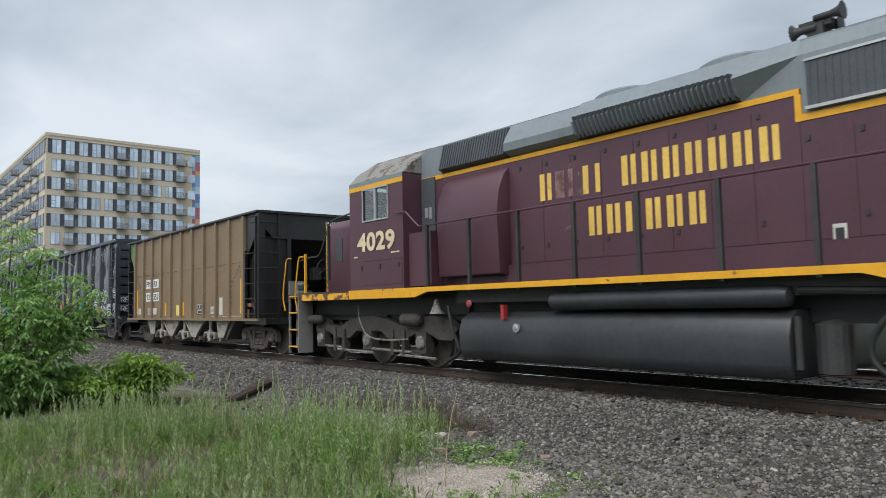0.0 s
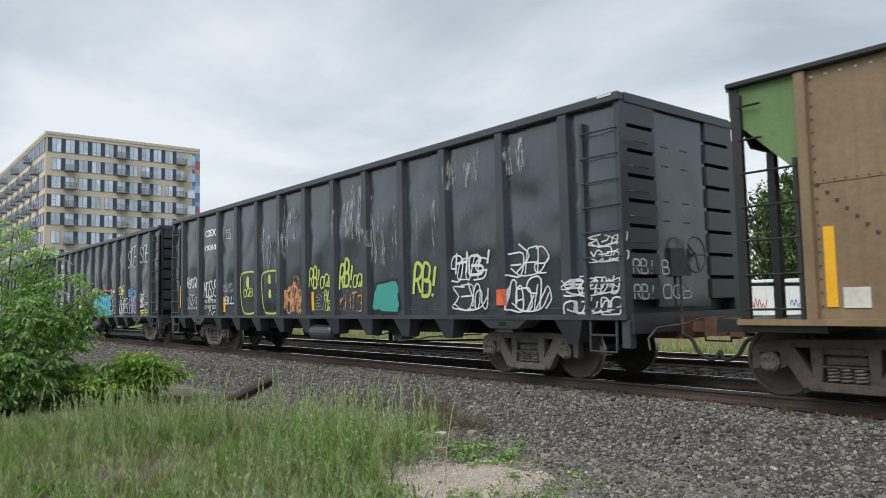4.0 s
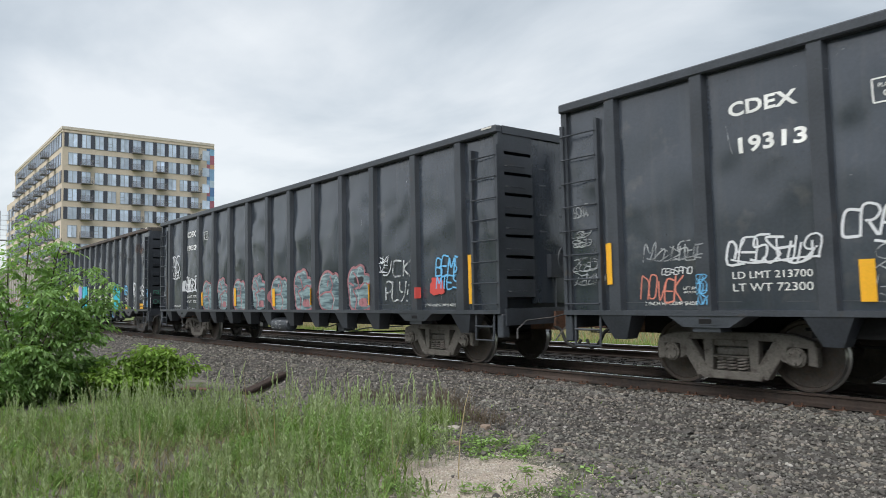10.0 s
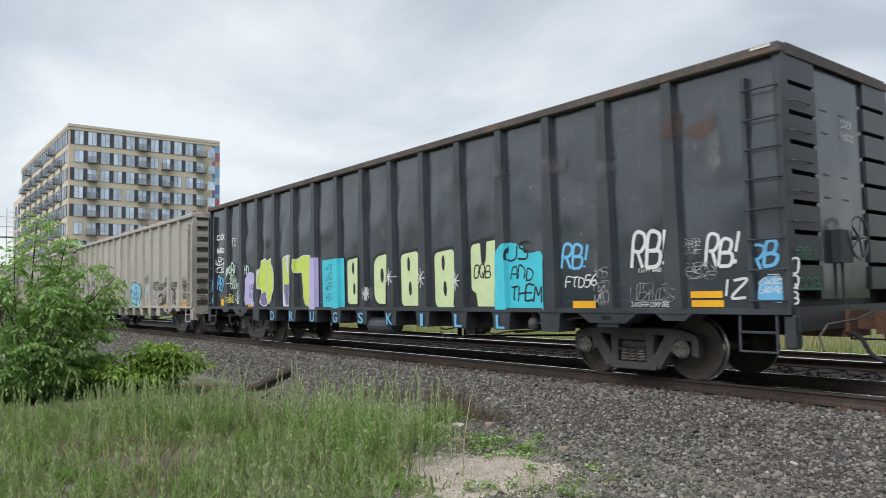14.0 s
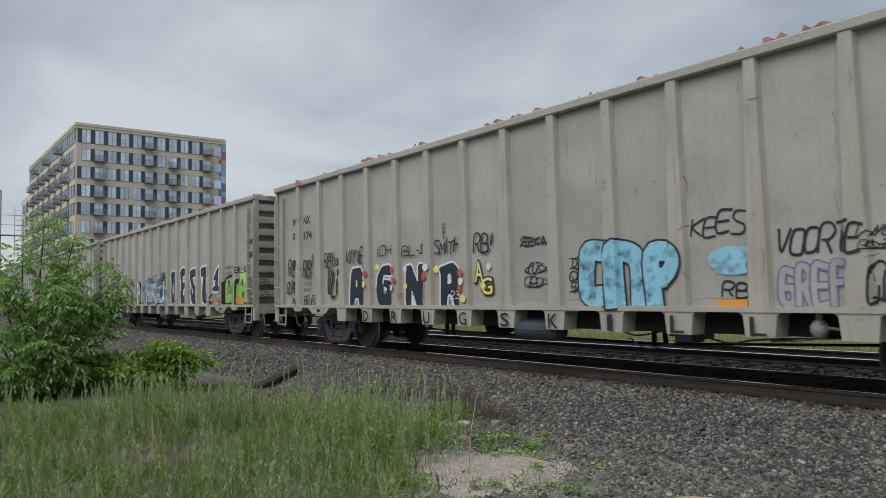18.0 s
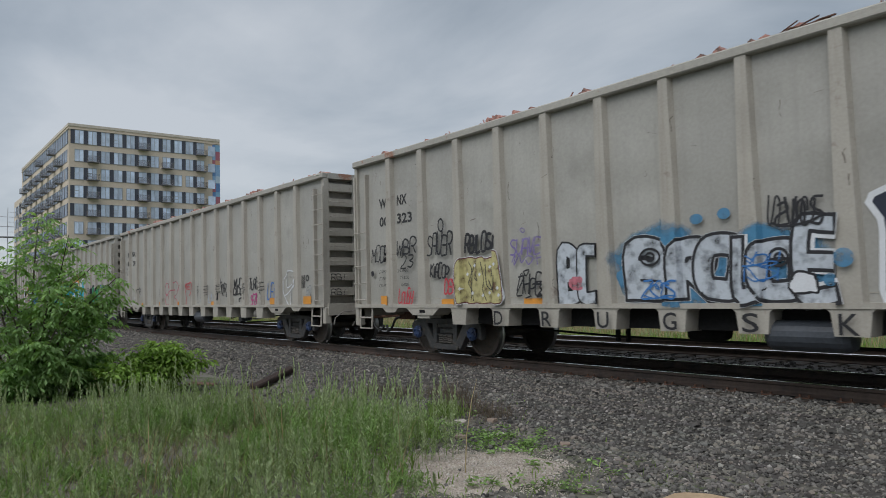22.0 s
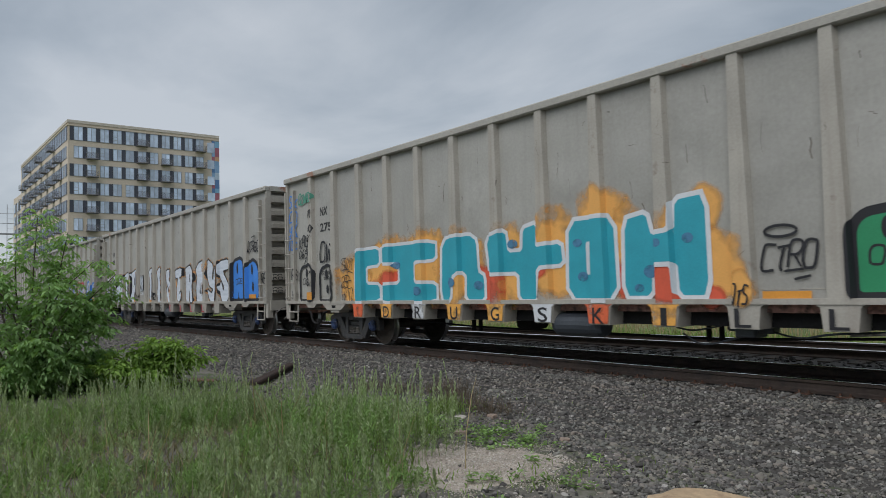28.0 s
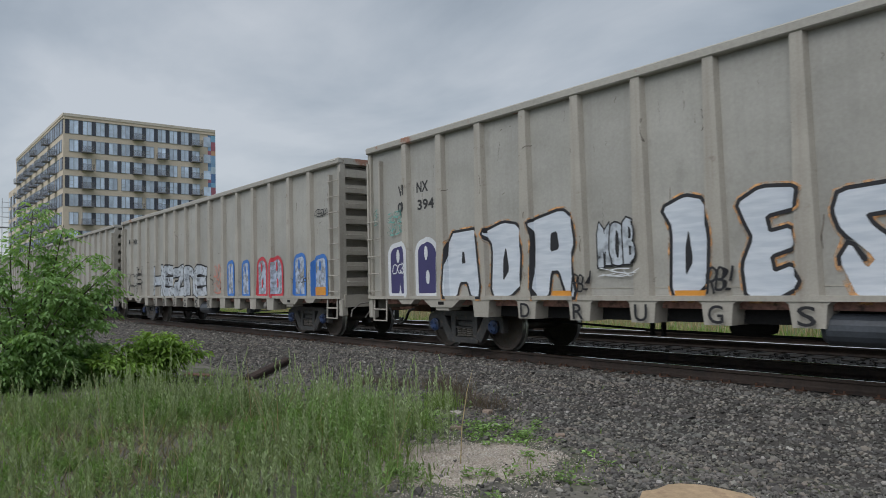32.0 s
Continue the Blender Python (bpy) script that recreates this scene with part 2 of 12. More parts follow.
def soften(bm, width, segments=1, angle=0.5):
    bmesh.ops.remove_doubles(bm, verts=bm.verts, dist=0.0005)
    bmesh.ops.recalc_face_normals(bm, faces=bm.faces)
    edges = [e for e in bm.edges if len(e.link_faces) == 2 and e.calc_face_angle(0) > angle]
    bmesh.ops.bevel(bm, geom=edges, offset=width, segments=segments, affect="EDGES", profile=0.5, clamp_overlap=True)


def mesh_of(name, bm, material, smooth=False):
    bmesh.ops.recalc_face_normals(bm, faces=bm.faces)
    me = bpy.data.meshes.new(name)
    if smooth:
        for f in bm.faces:
            f.smooth = True
        for e in bm.edges:
            e.smooth = not (len(e.link_faces) == 2 and e.calc_face_angle(0) > 0.6)
    bm.to_mesh(me)
    bm.free()
    me.materials.append(material)
    return me


def part(name, bm, material, parent, label="", smooth=False):
    me = bm if isinstance(bm, bpy.types.Mesh) else mesh_of(name, bm, material, smooth)
    ob = new(name, me)
    ob.parent = parent
    return tagged(ob, label)


def boxes(*rows):
    bm = bmesh.new()
    for r in rows:
        box(bm, *r)
    return bm


def thing(name, label, category, group="", at=(0, 0, 0), kind=""):
    ob = new(name)
    ob.empty_display_size = 0.2
    ob.location = at
    return tagged(ob, label, category, group, kind)


def grid_mesh(name, xs, ys, height, material):
    """A sheet over a grid of x and y with a height at each point."""
    nx, ny = len(xs), len(ys)
    X, Y = np.meshgrid(xs, ys, indexing="ij")
    V = np.stack([X, Y, height(X, Y)], -1).reshape(-1, 3)
    i = np.arange(nx - 1)[:, None] * ny + np.arange(ny - 1)[None, :]
    F = np.stack([i, i + ny, i + ny + 1, i + 1], -1).reshape(-1, 4)
    return raw_mesh(name, V, F, material)


def raw_mesh(name, V, F, material, smooth=True):
    V, F = np.asarray(V, dtype=np.float32), np.asarray(F, dtype=np.int32)
    me = bpy.data.meshes.new(name)
    me.vertices.add(len(V))
    me.vertices.foreach_set("co", V.ravel())
    me.loops.add(F.size)
    me.loops.foreach_set("vertex_index", F.ravel())
    me.polygons.add(len(F))
    me.polygons.foreach_set("loop_start", np.arange(len(F), dtype=np.int32) * F.shape[1])
    me.polygons.foreach_set("use_smooth", np.full(len(F), smooth))
    me.update(calc_edges=True)
    if material is not None:
        me.materials.append(material)
    return me


# ---- the ground and the tracks ----
def wave(x, y):
    """Unevenness of the ground."""
    return (np.sin(x * 0.9 + 1.3 * np.sin(y * 0.7)) * np.cos(y * 1.1 + 0.6 * np.sin(x * 0.5)) + 0.5 * np.sin(x * 2.7 + y * 1.9) + 0.4 * np.sin(y * 3.3 - x * 1.4)) / 2


PROFILE_Y = [-400, -40, -12, -9, -6.6, -5.2, -3.9, -3.0, -1.75, -1.2, 1.3, 2.1, 2.9, 5.6, 7.4, 9.0, 30, 4000]
PROFILE_Z = [-0.3, -0.3, -0.3, -0.32, -0.4, -0.47, -0.52, -0.46, -0.2, -0.19, -0.19, -0.24, -0.2, -0.2, -0.62, -0.7, -0.75, -0.75]


def ground_z(x, y):
    x, y = np.asarray(x, dtype=float), np.asarray(y, dtype=float)
    z = np.interp(y, PROFILE_Y, PROFILE_Z)
    off = np.clip((np.abs(y - 2.1) - 3.6) / 2.0, 0, 1)
    near = np.clip(1.4 - np.hypot(x + 8, y) / 60, 0, 1)
    return z + 0.05 * wave(x, y) * off * near


GROUND = surface("gravelly_earth", (0.115, 0.108, 0.09), 0.95, vary=0.5, grain=18, patch=0.7, dirt=(0.06, 0.075, 0.03), dirt_at=0.5,
                 dirt_soft=0.1, bump=1.0, bump_scale=22)
FIELD = surface("meadow", (0.085, 0.12, 0.028), 0.95, vary=0.35, grain=6, patch=0.12, dirt=(0.19, 0.19, 0.09), dirt_at=0.5, dirt_soft=0.2, bump=0.6, bump_scale=8)
# darkened: shade beneath the train is part of the bed's colour
BED = surface("ballast_bed", (0.045, 0.041, 0.037), 0.95, vary=0.5, grain=26, patch=1.0, bump=1.0, bump_scale=24)
BARE = surface("bare_sandy_gravel", (0.36, 0.315, 0.265), 0.95, vary=0.35, grain=40, patch=3, dirt=(0.24, 0.2, 0.16), dirt_at=0.55, bump=1.0, bump_scale=50)
RAIL_SIDE = surface("rusty_rail", (0.058, 0.041, 0.033), 0.75, vary=0.3, grain=20, patch=2, dirt=(0.035, 0.028, 0.025), dirt_at=0.5, bump=0.25)
RAIL_TOP = surface("polished_railhead", (0.78, 0.79, 0.80), 0.10, 1.0, vary=0.1, bump=0.0)
TIE = surface("creosoted_wood", (0.045, 0.036, 0.028), 0.85, vary=0.4, grain=30, patch=3, dirt=(0.09, 0.08, 0.07), dirt_at=0.6, bump=0.6, by_object=0.25)


def steps(*spans):
    out = []
    for a, b, n in spans:
        out += list(np.linspace(a, b, n, endpoint=False))
    return np.array([*out, spans[-1][1]])


def build_ground():
    xs = steps((-4000, -400, 8), (-400, -60, 30), (-60, -26, 60), (-26, -9, 74), (-9, -2, 60), (-2, 4, 26), (4, 40, 24), (40, 400, 12), (400, 4000, 6))
    ys = steps((-4000, -60, 8), (-60, -14, 16), (-14, -1.2, 70), (-1.2, 9, 24), (9, 60, 16), (60, 400, 10), (400, 4000, 6))
    ob = new("ground", grid_mesh("ground", xs, ys, ground_z, GROUND))
    me = ob.data
    me.materials.append(FIELD)
    me.materials.append(BED)
    c = np.empty(len(me.polygons) * 3)
    me.polygons.foreach_get("center", c)
    c = c.reshape(-1, 3)
    far = (c[:, 1] > 7.6) | (c[:, 1] < -30) | (np.abs(c[:, 0]) > 100) & (np.abs(c[:, 1] - 2) > 6)
    bed = (c[:, 1] > -3.6) & (c[:, 1] <= 7.6)
    bare = np.hypot((c[:, 0] + 5.5) / 1.08, (c[:, 1] + 5.6) / 1.2) < 0.8
    me.materials.append(BARE)
    me.polygons.foreach_set("material_index", np.where(far, 1, np.where(bed, 2, np.where(bare, 3, 0))).astype(np.int32))
    tagged(ob, "gravelly trackside ground with a ballast bed and a meadow beyond", "ground", kind="structure")


build_ground()


def build_rails():
    prof = [(-0.07, -0.17), (0.07, -0.17), (0.07, -0.155), (0.02, -0.135), (0.009, -0.12), (0.009, -0.05), (0.034, -0.04), (0.036, -0.008),
            (0.028, 0.0), (-0.028, 0.0), (-0.036, -0.008), (-0.034, -0.04), (-0.009, -0.05), (-0.009, -0.12), (-0.02, -0.135), (-0.07, -0.155)]
    for y in (-0.75, 0.75, 3.52, 5.02):
        bm = bmesh.new()
        prism(bm, [(p + y, z) for p, z in prof], -420, 240, "x")
        me = mesh_of("rail", bm, RAIL_SIDE)
        me.materials.append(RAIL_TOP)
        for f in me.polygons:
            if f.center.z > -0.012 and f.normal.z > 0.3:
                f.material_index = 1
        tagged(new("rail", me), "rusty steel rail with a polished running surface", "rail", "rails of the tracks", kind="structure")


build_rails()


# ---- running gear shared by the cars ----
AXLE_R = 0.457


def wheelset_mesh(r=AXLE_R):
    bm = bmesh.new()
    for s_ in (-1, 1):
        prof = [(0.10, 0.66), (0.12, 0.67), (0.15, 0.70), (0.30, 0.735), (r - 0.06, 0.715), (r - 0.05, 0.675), (r + 0.026, 0.675), (r + 0.026, 0.70),
                (r + 0.002, 0.715), (r - 0.002, 0.80), (r - 0.012, 0.805), (r - 0.05, 0.805), (r - 0.062, 0.775), (0.28, 0.785), (0.16, 0.81), (0.12, 0.83), (0.10, 0.83)]
        lathe(bm, [(a, s_ * b) for a, b in prof], 36)
    rod(bm, (0, -1.05, 0), (0, 1.05, 0), 0.085, 14)
    me = mesh_of("wheelset", bm, WHEEL, True)
    me.materials.append(TREAD)
    for f in me.polygons:
        c = f.center
        rad = math.hypot(c.x, c.z)
        if r - 0.006 < rad < r + 0.03 and 0.66 < abs(c.y) < 0.803:
            f.material_index = 1
    return me


def side_frame_mesh():
    """Cast truck side: arched top, sloping legs, spring opening, pedestals over the bearings; in xz, near side of the truck."""
    bm = bmesh.new()
    y0, y1 = -1.09, -0.95
    prism(bm, [(-1.14, 0.56), (-1.10, 0.66), (-0.86, 0.73), (-0.55, 0.75), (0.55, 0.75), (0.86, 0.73), (1.10, 0.66), (1.14, 0.56), (0.72, 0.58), (0.62, 0.64), (-0.62, 0.64), (-0.72, 0.58)], y0, y1)
    for s_ in (-1, 1):
        prism(bm, [(s_ * 0.60, 0.66), (s_ * 0.80, 0.60), (s_ * 0.50, 0.14), (s_ * 0.28, 0.17)], y0, y1)
        prism(bm, [(s_ * 0.24, 0.66), (s_ * 0.40, 0.66), (s_ * 0.38, 0.22), (s_ * 0.27, 0.22)], y0, y1)
        prism(bm, [(s_ * 1.14, 0.60), (s_ * 1.02, 0.60), (s_ * 1.02, 0.36), (s_ * 1.13, 0.34)], y0, y1)
        prism(bm, [(s_ * 0.66, 0.62), (s_ * 0.77, 0.62), (s_ * 0.77, 0.36), (s_ * 0.68, 0.40)], y0, y1)
    prism(bm, [(-0.42, 0.12), (0.42, 0.12), (0.46, 0.2), (0.3, 0.235), (-0.3, 0.235), (-0.46, 0.2)], y0 - 0.02, y1 + 0.02)
    box(bm, -0.25, 0.25, y0 + 0.02, y1, 0.56, 0.66)
    box(bm, -0.23, 0.23, y0 + 0.05, y1, 0.44, 0.54)
    box(bm, -0.26, 0.26, y0 - 0.01, y1, 0.405, 0.435)
    bm2 = bm
    bmesh.ops.recalc_face_normals(bm2, faces=bm2.faces)
    edges = [e for e in bm2.edges if len(e.link_faces) == 2 and e.calc_face_angle(0) > 0.5]
    bmesh.ops.bevel(bm2, geom=edges, offset=0.012, segments=1, affect="EDGES")
    return mesh_of("side_frame", bm2, IRON)


def mirrored(me):
    """The same shape for the far side."""
    out = me.copy()
    out.transform(Matrix.Diagonal((1, -1, 1, 1)))
    out.flip_normals()
    return out


def spring_mesh():
    bm = bmesh.new()
    for x in (-0.15, 0.0, 0.15):
        pts = [(x + 0.062 * math.cos(a), -1.03 + 0.062 * math.sin(a), 0.235 + 0.165 * a / (2 * math.pi * 4)) for a in np.linspace(0, 2 * math.pi * 4, 53)]
        tube(bm, pts, 0.017, 6)
    return mesh_of("spring", bm, SPRING_RUST, True)


def cap_mesh(material):
    bm = bmesh.new()
    lathe(bm, [(0.125, -1.08), (0.13, -1.12), (0.105, -1.135), (0.105, -1.15), (0.05, -1.155)], 16)
    for i in range(3):
        a = 2 * math.pi * i / 3 + 0.5
        rod(bm, (0.07 * math.cos(a), -1.145, 0.07 * math.sin(a)), (0.07 * math.cos(a), -1.18, 0.07 * math.sin(a)), 0.02, 6)
    return mesh_of("bearing_cap", bm, material)


WHEELSET, SIDE_FRAME, SPRING = wheelset_mesh(), side_frame_mesh(), spring_mesh()
SIDE_FRAME_FAR = mirrored(SIDE_FRAME)
DUSTY_FRAME = SIDE_FRAME.copy()
DUSTY_FRAME.materials[0] = DUSTY_IRON
RUSTY_FRAME = SIDE_FRAME.copy()
RUSTY_FRAME.materials[0] = RUSTY_IRON
CAP_BLUE, CAP_IRON = cap_mesh(BLUE_CAP), cap_mesh(DUSTY_IRON)
CAP_FAR = mirrored(CAP_IRON)
BOLSTER = mesh_of("bolster", boxes((-0.2, 0.2, -1.0, 1.0, 0.48, 0.68)), IRON)


def add_truck(car, x, cap=None, iron=None):
    """Four-wheel truck under a car at x. The wheelsets turn on their own."""
    for me, name in ((iron or SIDE_FRAME, "side_frame"), (SIDE_FRAME_FAR, "side_frame"), (BOLSTER, "bolster")):
        o = part(name, me, None, car)
        o.location.x = x
        if name == "side_frame" and me is not SIDE_FRAME_FAR:
            near = o
    part("spring", SPRING, None, near)
    for s_ in (-1, 1):
        for me in (cap or CAP_IRON, CAP_FAR):
            c = part("bearing_cap", me, None, near, "blue bearing end cap" if me is CAP_BLUE else "")
            c.location = (s_ * 0.889, 0, AXLE_R)
        w = part("wheelset", WHEELSET, None, car)
        w.location = (x + s_ * 0.889, 0, AXLE_R)


def coupler(car, x, s_):
    """Knuckle coupler with its draft gear at one end of a car (s_: the way that it points)."""
    bm = bmesh.new()
    box(bm, min(x - s_ * 0.5, x + s_ * 0.15), max(x - s_ * 0.5, x + s_ * 0.15), -0.32, 0.32, 0.66, 1.0)
    box(bm, min(x, x + s_ * 0.45), max(x, x + s_ * 0.45), -0.08, 0.08, 0.76, 0.92)
    prism(bm, [(x + s_ * 0.40, -0.17), (x + s_ * 0.62, -0.2), (x + s_ * 0.70, -0.06), (x + s_ * 0.60, 0.02), (x + s_ * 0.70, 0.1), (x + s_ * 0.62, 0.2), (x + s_ * 0.40, 0.14)], 0.70, 0.98, "z")
    part("coupler", bm, RUST, car, "rusty knuckle coupler")
    bm = bmesh.new()
    tube(bm, curve_points([(x + s_ * 0.1, -0.30, 0.72), (x + s_ * 0.28, -0.34, 0.66), (x + s_ * 0.42, -0.36, 0.45), (x + s_ * 0.62, -0.34, 0.38), (x + s_ * 0.72, -0.3, 0.5)]), 0.03)
    part("air_hose", bm, RUBBER, car, "black rubber air hose")


# ---- gondola cars ----
def bulge(x, z, ribs, half, style):
    """How far the side sheet stands out between its posts: pushed out by the load, and dented."""
    edges = [-half, *ribs, half]
    for a, b in zip(edges, edges[1:]):
        if a <= x <= b:
            u, v = (x - a) / (b - a), max(0.0, min(1.0, (z - 1.03) / 3.15))
            lip = min(1.0, 5 * u, 5 * (1 - u)) * min(1.0, 6 * v, 6 * (1 - v))
            deep = 0.055 if style == "dark" else 0.034 if style == "mixed" else 0.020
            up = max(0.0, min(1.0, (v - 0.3) / 0.3))
            p = Vector((x * 1.5 + half * 7, z * 1.2, 0.0))
            dents = noise.noise(p) + 0.7 * noise.noise(p * 2.1 + Vector((3, 7, 0))) + 0.35 * noise.noise(p * 4.3)
            return deep * math.sin(math.pi * u) * math.sin(math.pi * v ** 0.8) * (0.55 + 0.45 * up) + lip * up * deep * 0.8 * dents
    return 0.0


def sheet_grid(style):
    """Pieces across and up in which a side sheet is bent."""
    return (8, 16) if style == "pale" else (9, 22)


def sheet_out(x, z, ribs, half, style, z0=1.03, z1=4.19):
    """How far the bent sheet itself stands out at a place."""
    nx, nz = sheet_grid(style)
    edges = [-half + 0.05, *ribs, half - 0.05]
    for a, b in zip(edges, edges[1:]):
        if a <= x <= b:
            u, v = (x - a) / (b - a) * nx, max(0.0, min(nz - 0.001, (z - z0) / (z1 - z0) * nz))
            i, k_ = min(nx - 1, int(u)), int(v)
            u, v = u - i, v - k_
            at = [bulge(a + (b - a) * (i + p) / nx, z0 + (z1 - z0) * (k_ + q) / nz, ribs, half, style) for p in (0, 1) for q in (0, 1)]
            return max((at[0] * (1 - v) + at[1] * v) * (1 - u) + (at[2] * (1 - v) + at[3] * v) * u, 0.0)
    return 0.0


def side_sheet(a, b, s_, z0, z1, ribs, half, style):
    """One panel of a car's side, a bent sheet with a lip all round."""
    nx, nz = sheet_grid(style) if s_ < 0 else (2, 2)
    V, F = [], []
    for i in range(nx + 1):
        for k_ in range(nz + 1):
            x, z = a + (b - a) * i / nx, z0 + (z1 - z0) * k_ / nz
            V.append((x, s_ * (1.50 + (bulge(x, z, ribs, half, style) if s_ < 0 else 0.0)), z))
    n = len(V)
    V += [(x, s_ * 1.475, z) for x, _, z in V]
    for i in range(nx):
        for k_ in range(nz):
            p = i * (nz + 1) + k_
            q = (p, p + nz + 1, p + nz + 2, p + 1)
            F += [q if s_ < 0 else q[::-1], tuple(w + n for w in (q[::-1] if s_ < 0 else q))]
    return raw_mesh("side_sheet", V, F, None)


def gondola(name, label, ribs, half, style):
    """A high-sided gondola, 4.24 m over the rail. ribs: where its side posts stand; style: dark or pale."""
    dark = style == "dark"
    skin, bone, rim = (BLACK_PAINT, BLACK_FRAME, DARK_RIM) if dark else (TAN_PAINT, TAN_FRAME, TAN_RIM)
    if style == "mixed":
        skin, bone, rim = BLACK_PAINT, BLACK_FRAME, DARK_RIM
    car = thing(name, label, "rail car", "gondola cars of the train")
    top, sill = 4.31, 1.03
    wide = 0.72 if dark else 0.50
    edges = [-half + 0.05, *[r for r in ribs], half - 0.05]
    for s_ in (-1, 1):
        for a, b in zip(edges, edges[1:]):
            me = side_sheet(a, b, s_, sill, top - 0.12, ribs, half, style)
            me.materials.append(skin)
            part("side_sheet", me, None, car)
        bm = bmesh.new()
        y0, y1 = sorted((s_ * 1.62, s_ * 1.46))
        box(bm, -half, half, y0, y1, top - 0.14, top)
        soften(bm, 0.02)
        part("top_chord", bm, rim if not dark else bone, car)
        bm = bmesh.new()
        y0, y1 = sorted((s_ * 1.61, s_ * 1.44))
        box(bm, -half, half, y0, y1, sill - 0.05, sill + 0.02)
        part("side_sill", bm, bone, car)
        y0, y1 = sorted((s_ * 1.506, s_ * 1.495))
        part("weld_seam", boxes((-half + 0.8, half - 0.8, y0, y1, 1.155, 1.167)), bone, car)
        for r in ribs:
            bm = bmesh.new()
            w0, w1 = (0.10, 0.085) if dark else (0.135, 0.075)
            lo = [(r - w0 - 0.03, s_ * 1.495), (r - w0, s_ * 1.60), (r + w0, s_ * 1.60), (r + w0 + 0.03, s_ * 1.495)]
            hi = [(r - w1 - 0.03, s_ * 1.495), (r - w1, s_ * 1.60), (r + w1, s_ * 1.60), (r + w1 + 0.03, s_ * 1.495)]
            a = [bm.verts.new((*p, sill)) for p in lo]
            b = [bm.verts.new((*p, top - 0.13)) for p in hi]
            for i in range(4):
                j = (i + 1) % 4
                bm.faces.new((a[i], a[j], b[j], b[i]))
            bm.faces.new(a), bm.faces.new(b)
            part("side_post", bm, bone, car)
            bm = bmesh.new()
            y0, y1 = sorted((s_ * 1.595, s_ * 1.2))
            if abs(abs(r + 0.05) - 6.92) < 0.2:
                # broad casting over the truck
                prism(bm, [(r - 0.57, sill - 0.05), (r + 0.57, sill - 0.05), (r + 0.33, sill - 0.20), (r - 0.33, sill - 0.20)], y0, y1)
                part("bolster_end", bm, bone, car)
                part("jacking_pad", boxes((r - 0.2, r + 0.2, *sorted((s_ * 1.57, s_ * 1.3)), sill - 0.26, sill - 0.20), (r - 0.3, r + 0.3, *sorted((s_ * 1.599, s_ * 1.596)), sill - 0.17, sill - 0.07)), bone, car)
                part("jack_slot", boxes((r - 0.09, r + 0.09, *sorted((s_ * 1.602, s_ * 1.60)), sill - 0.15, sill - 0.09)), SHADED_GRIME, car)
            elif style == "dark":
                lo, hi = [(r - 0.11, s_ * 1.50), (r + 0.11, s_ * 1.50), (r + 0.11, s_ * 1.25), (r - 0.11, s_ * 1.25)], [(r - 0.28, s_ * 1.60), (r + 0.28, s_ * 1.60), (r + 0.28, s_ * 1.25), (r - 0.28, s_ * 1.25)]
                a = [bm.verts.new((*p, sill - 0.40)) for p in lo]
                b = [bm.verts.new((*p, sill - 0.05)) for p in hi]
                for i in range(4):
                    j = (i + 1) % 4
                    bm.faces.new((a[i], a[j], b[j], b[i]))
                bm.faces.new(a), bm.faces.new(b)
                part("post_foot", bm, bone, car)
            elif abs(r) < 5.9:
                prism(bm, [(r - 0.27, sill - 0.05), (r + 0.27, sill - 0.05), (r + 0.22, sill - 0.09), (r + 0.19, sill - 0.36), (r - 0.19, sill - 0.36), (r - 0.22, sill - 0.09)], y0, y1)
                part("post_foot", bm, bone, car)
            else:
                prism(bm, [(r - 0.30, sill - 0.05), (r + 0.30, sill - 0.05), (r + 0.16, sill - 0.15), (r - 0.16, sill - 0.15)], y0, y1)
                part("post_foot", bm, bone, car)
    # inside and underneath
    part("floor", boxes((-half + 0.3, half - 0.3, -1.46, 1.46, 1.0, 1.06)), bone, car)
    part("centre_sill", boxes((-half, half, -0.3, 0.3, 0.66, 1.0)), SHADED_GRIME, car)
    for y in (-1.29, 1.25):
        # the skirt's near-black colour stands in for shadow under the sill
        part("side_skirt", boxes((-5.75, 5.65, y, y + 0.04, 0.72 if dark else 0.68, 1.0)), SHADED_GRIME, car)
    # ends: corner posts, a middle panel and bars
    for s_ in (-1, 1):
        x = s_ * (half - 0.12)
        xi = s_ * (half - 0.22)
        part("end_sheet", boxes((min(xi, xi - s_ * 0.03), max(xi, xi - s_ * 0.03), -1.47, 1.47, sill, top - 0.165), (min(xi, x), max(xi, x), -1.45, 1.45, top - 0.165, top - 0.142)), BLACK_FRAME if style != "pale" else TAN_FRAME, car)
        xo = s_ * (half - 0.01)
        for y in (-1, 1):
            part("corner_post", boxes((min(x, xo), max(x, xo), *sorted((y * 1.56, y * 1.42)), sill - 0.05, top - 0.1)), bone, car)
            xb = s_ * (half + 0.02)
            bm = boxes((min(xb, xb - s_ * 0.14), max(xb, xb - s_ * 0.14), *sorted((y * 1.58, y * 1.40)), sill - 0.46, sill - 0.05))
            soften(bm, 0.02)
            part("corner_casting", bm, bone, car)
        part("end_panel", boxes((min(x, xo - s_ * 0.04), max(x, xo - s_ * 0.04), -0.72, 0.72, 1.15, top - 0.1)), skin, car)
        for y in (-0.52, 0.02):
            for z in (2.45, 2.75, 3.3, 3.6):
                xp = xo - s_ * 0.035
                bm = boxes((min(xp, xp - s_ * 0.02), max(xp, xp - s_ * 0.02), y, y + 0.2, z, z + 0.035))
                soften(bm, 0.008)
                part("louvre", bm, bone, car)
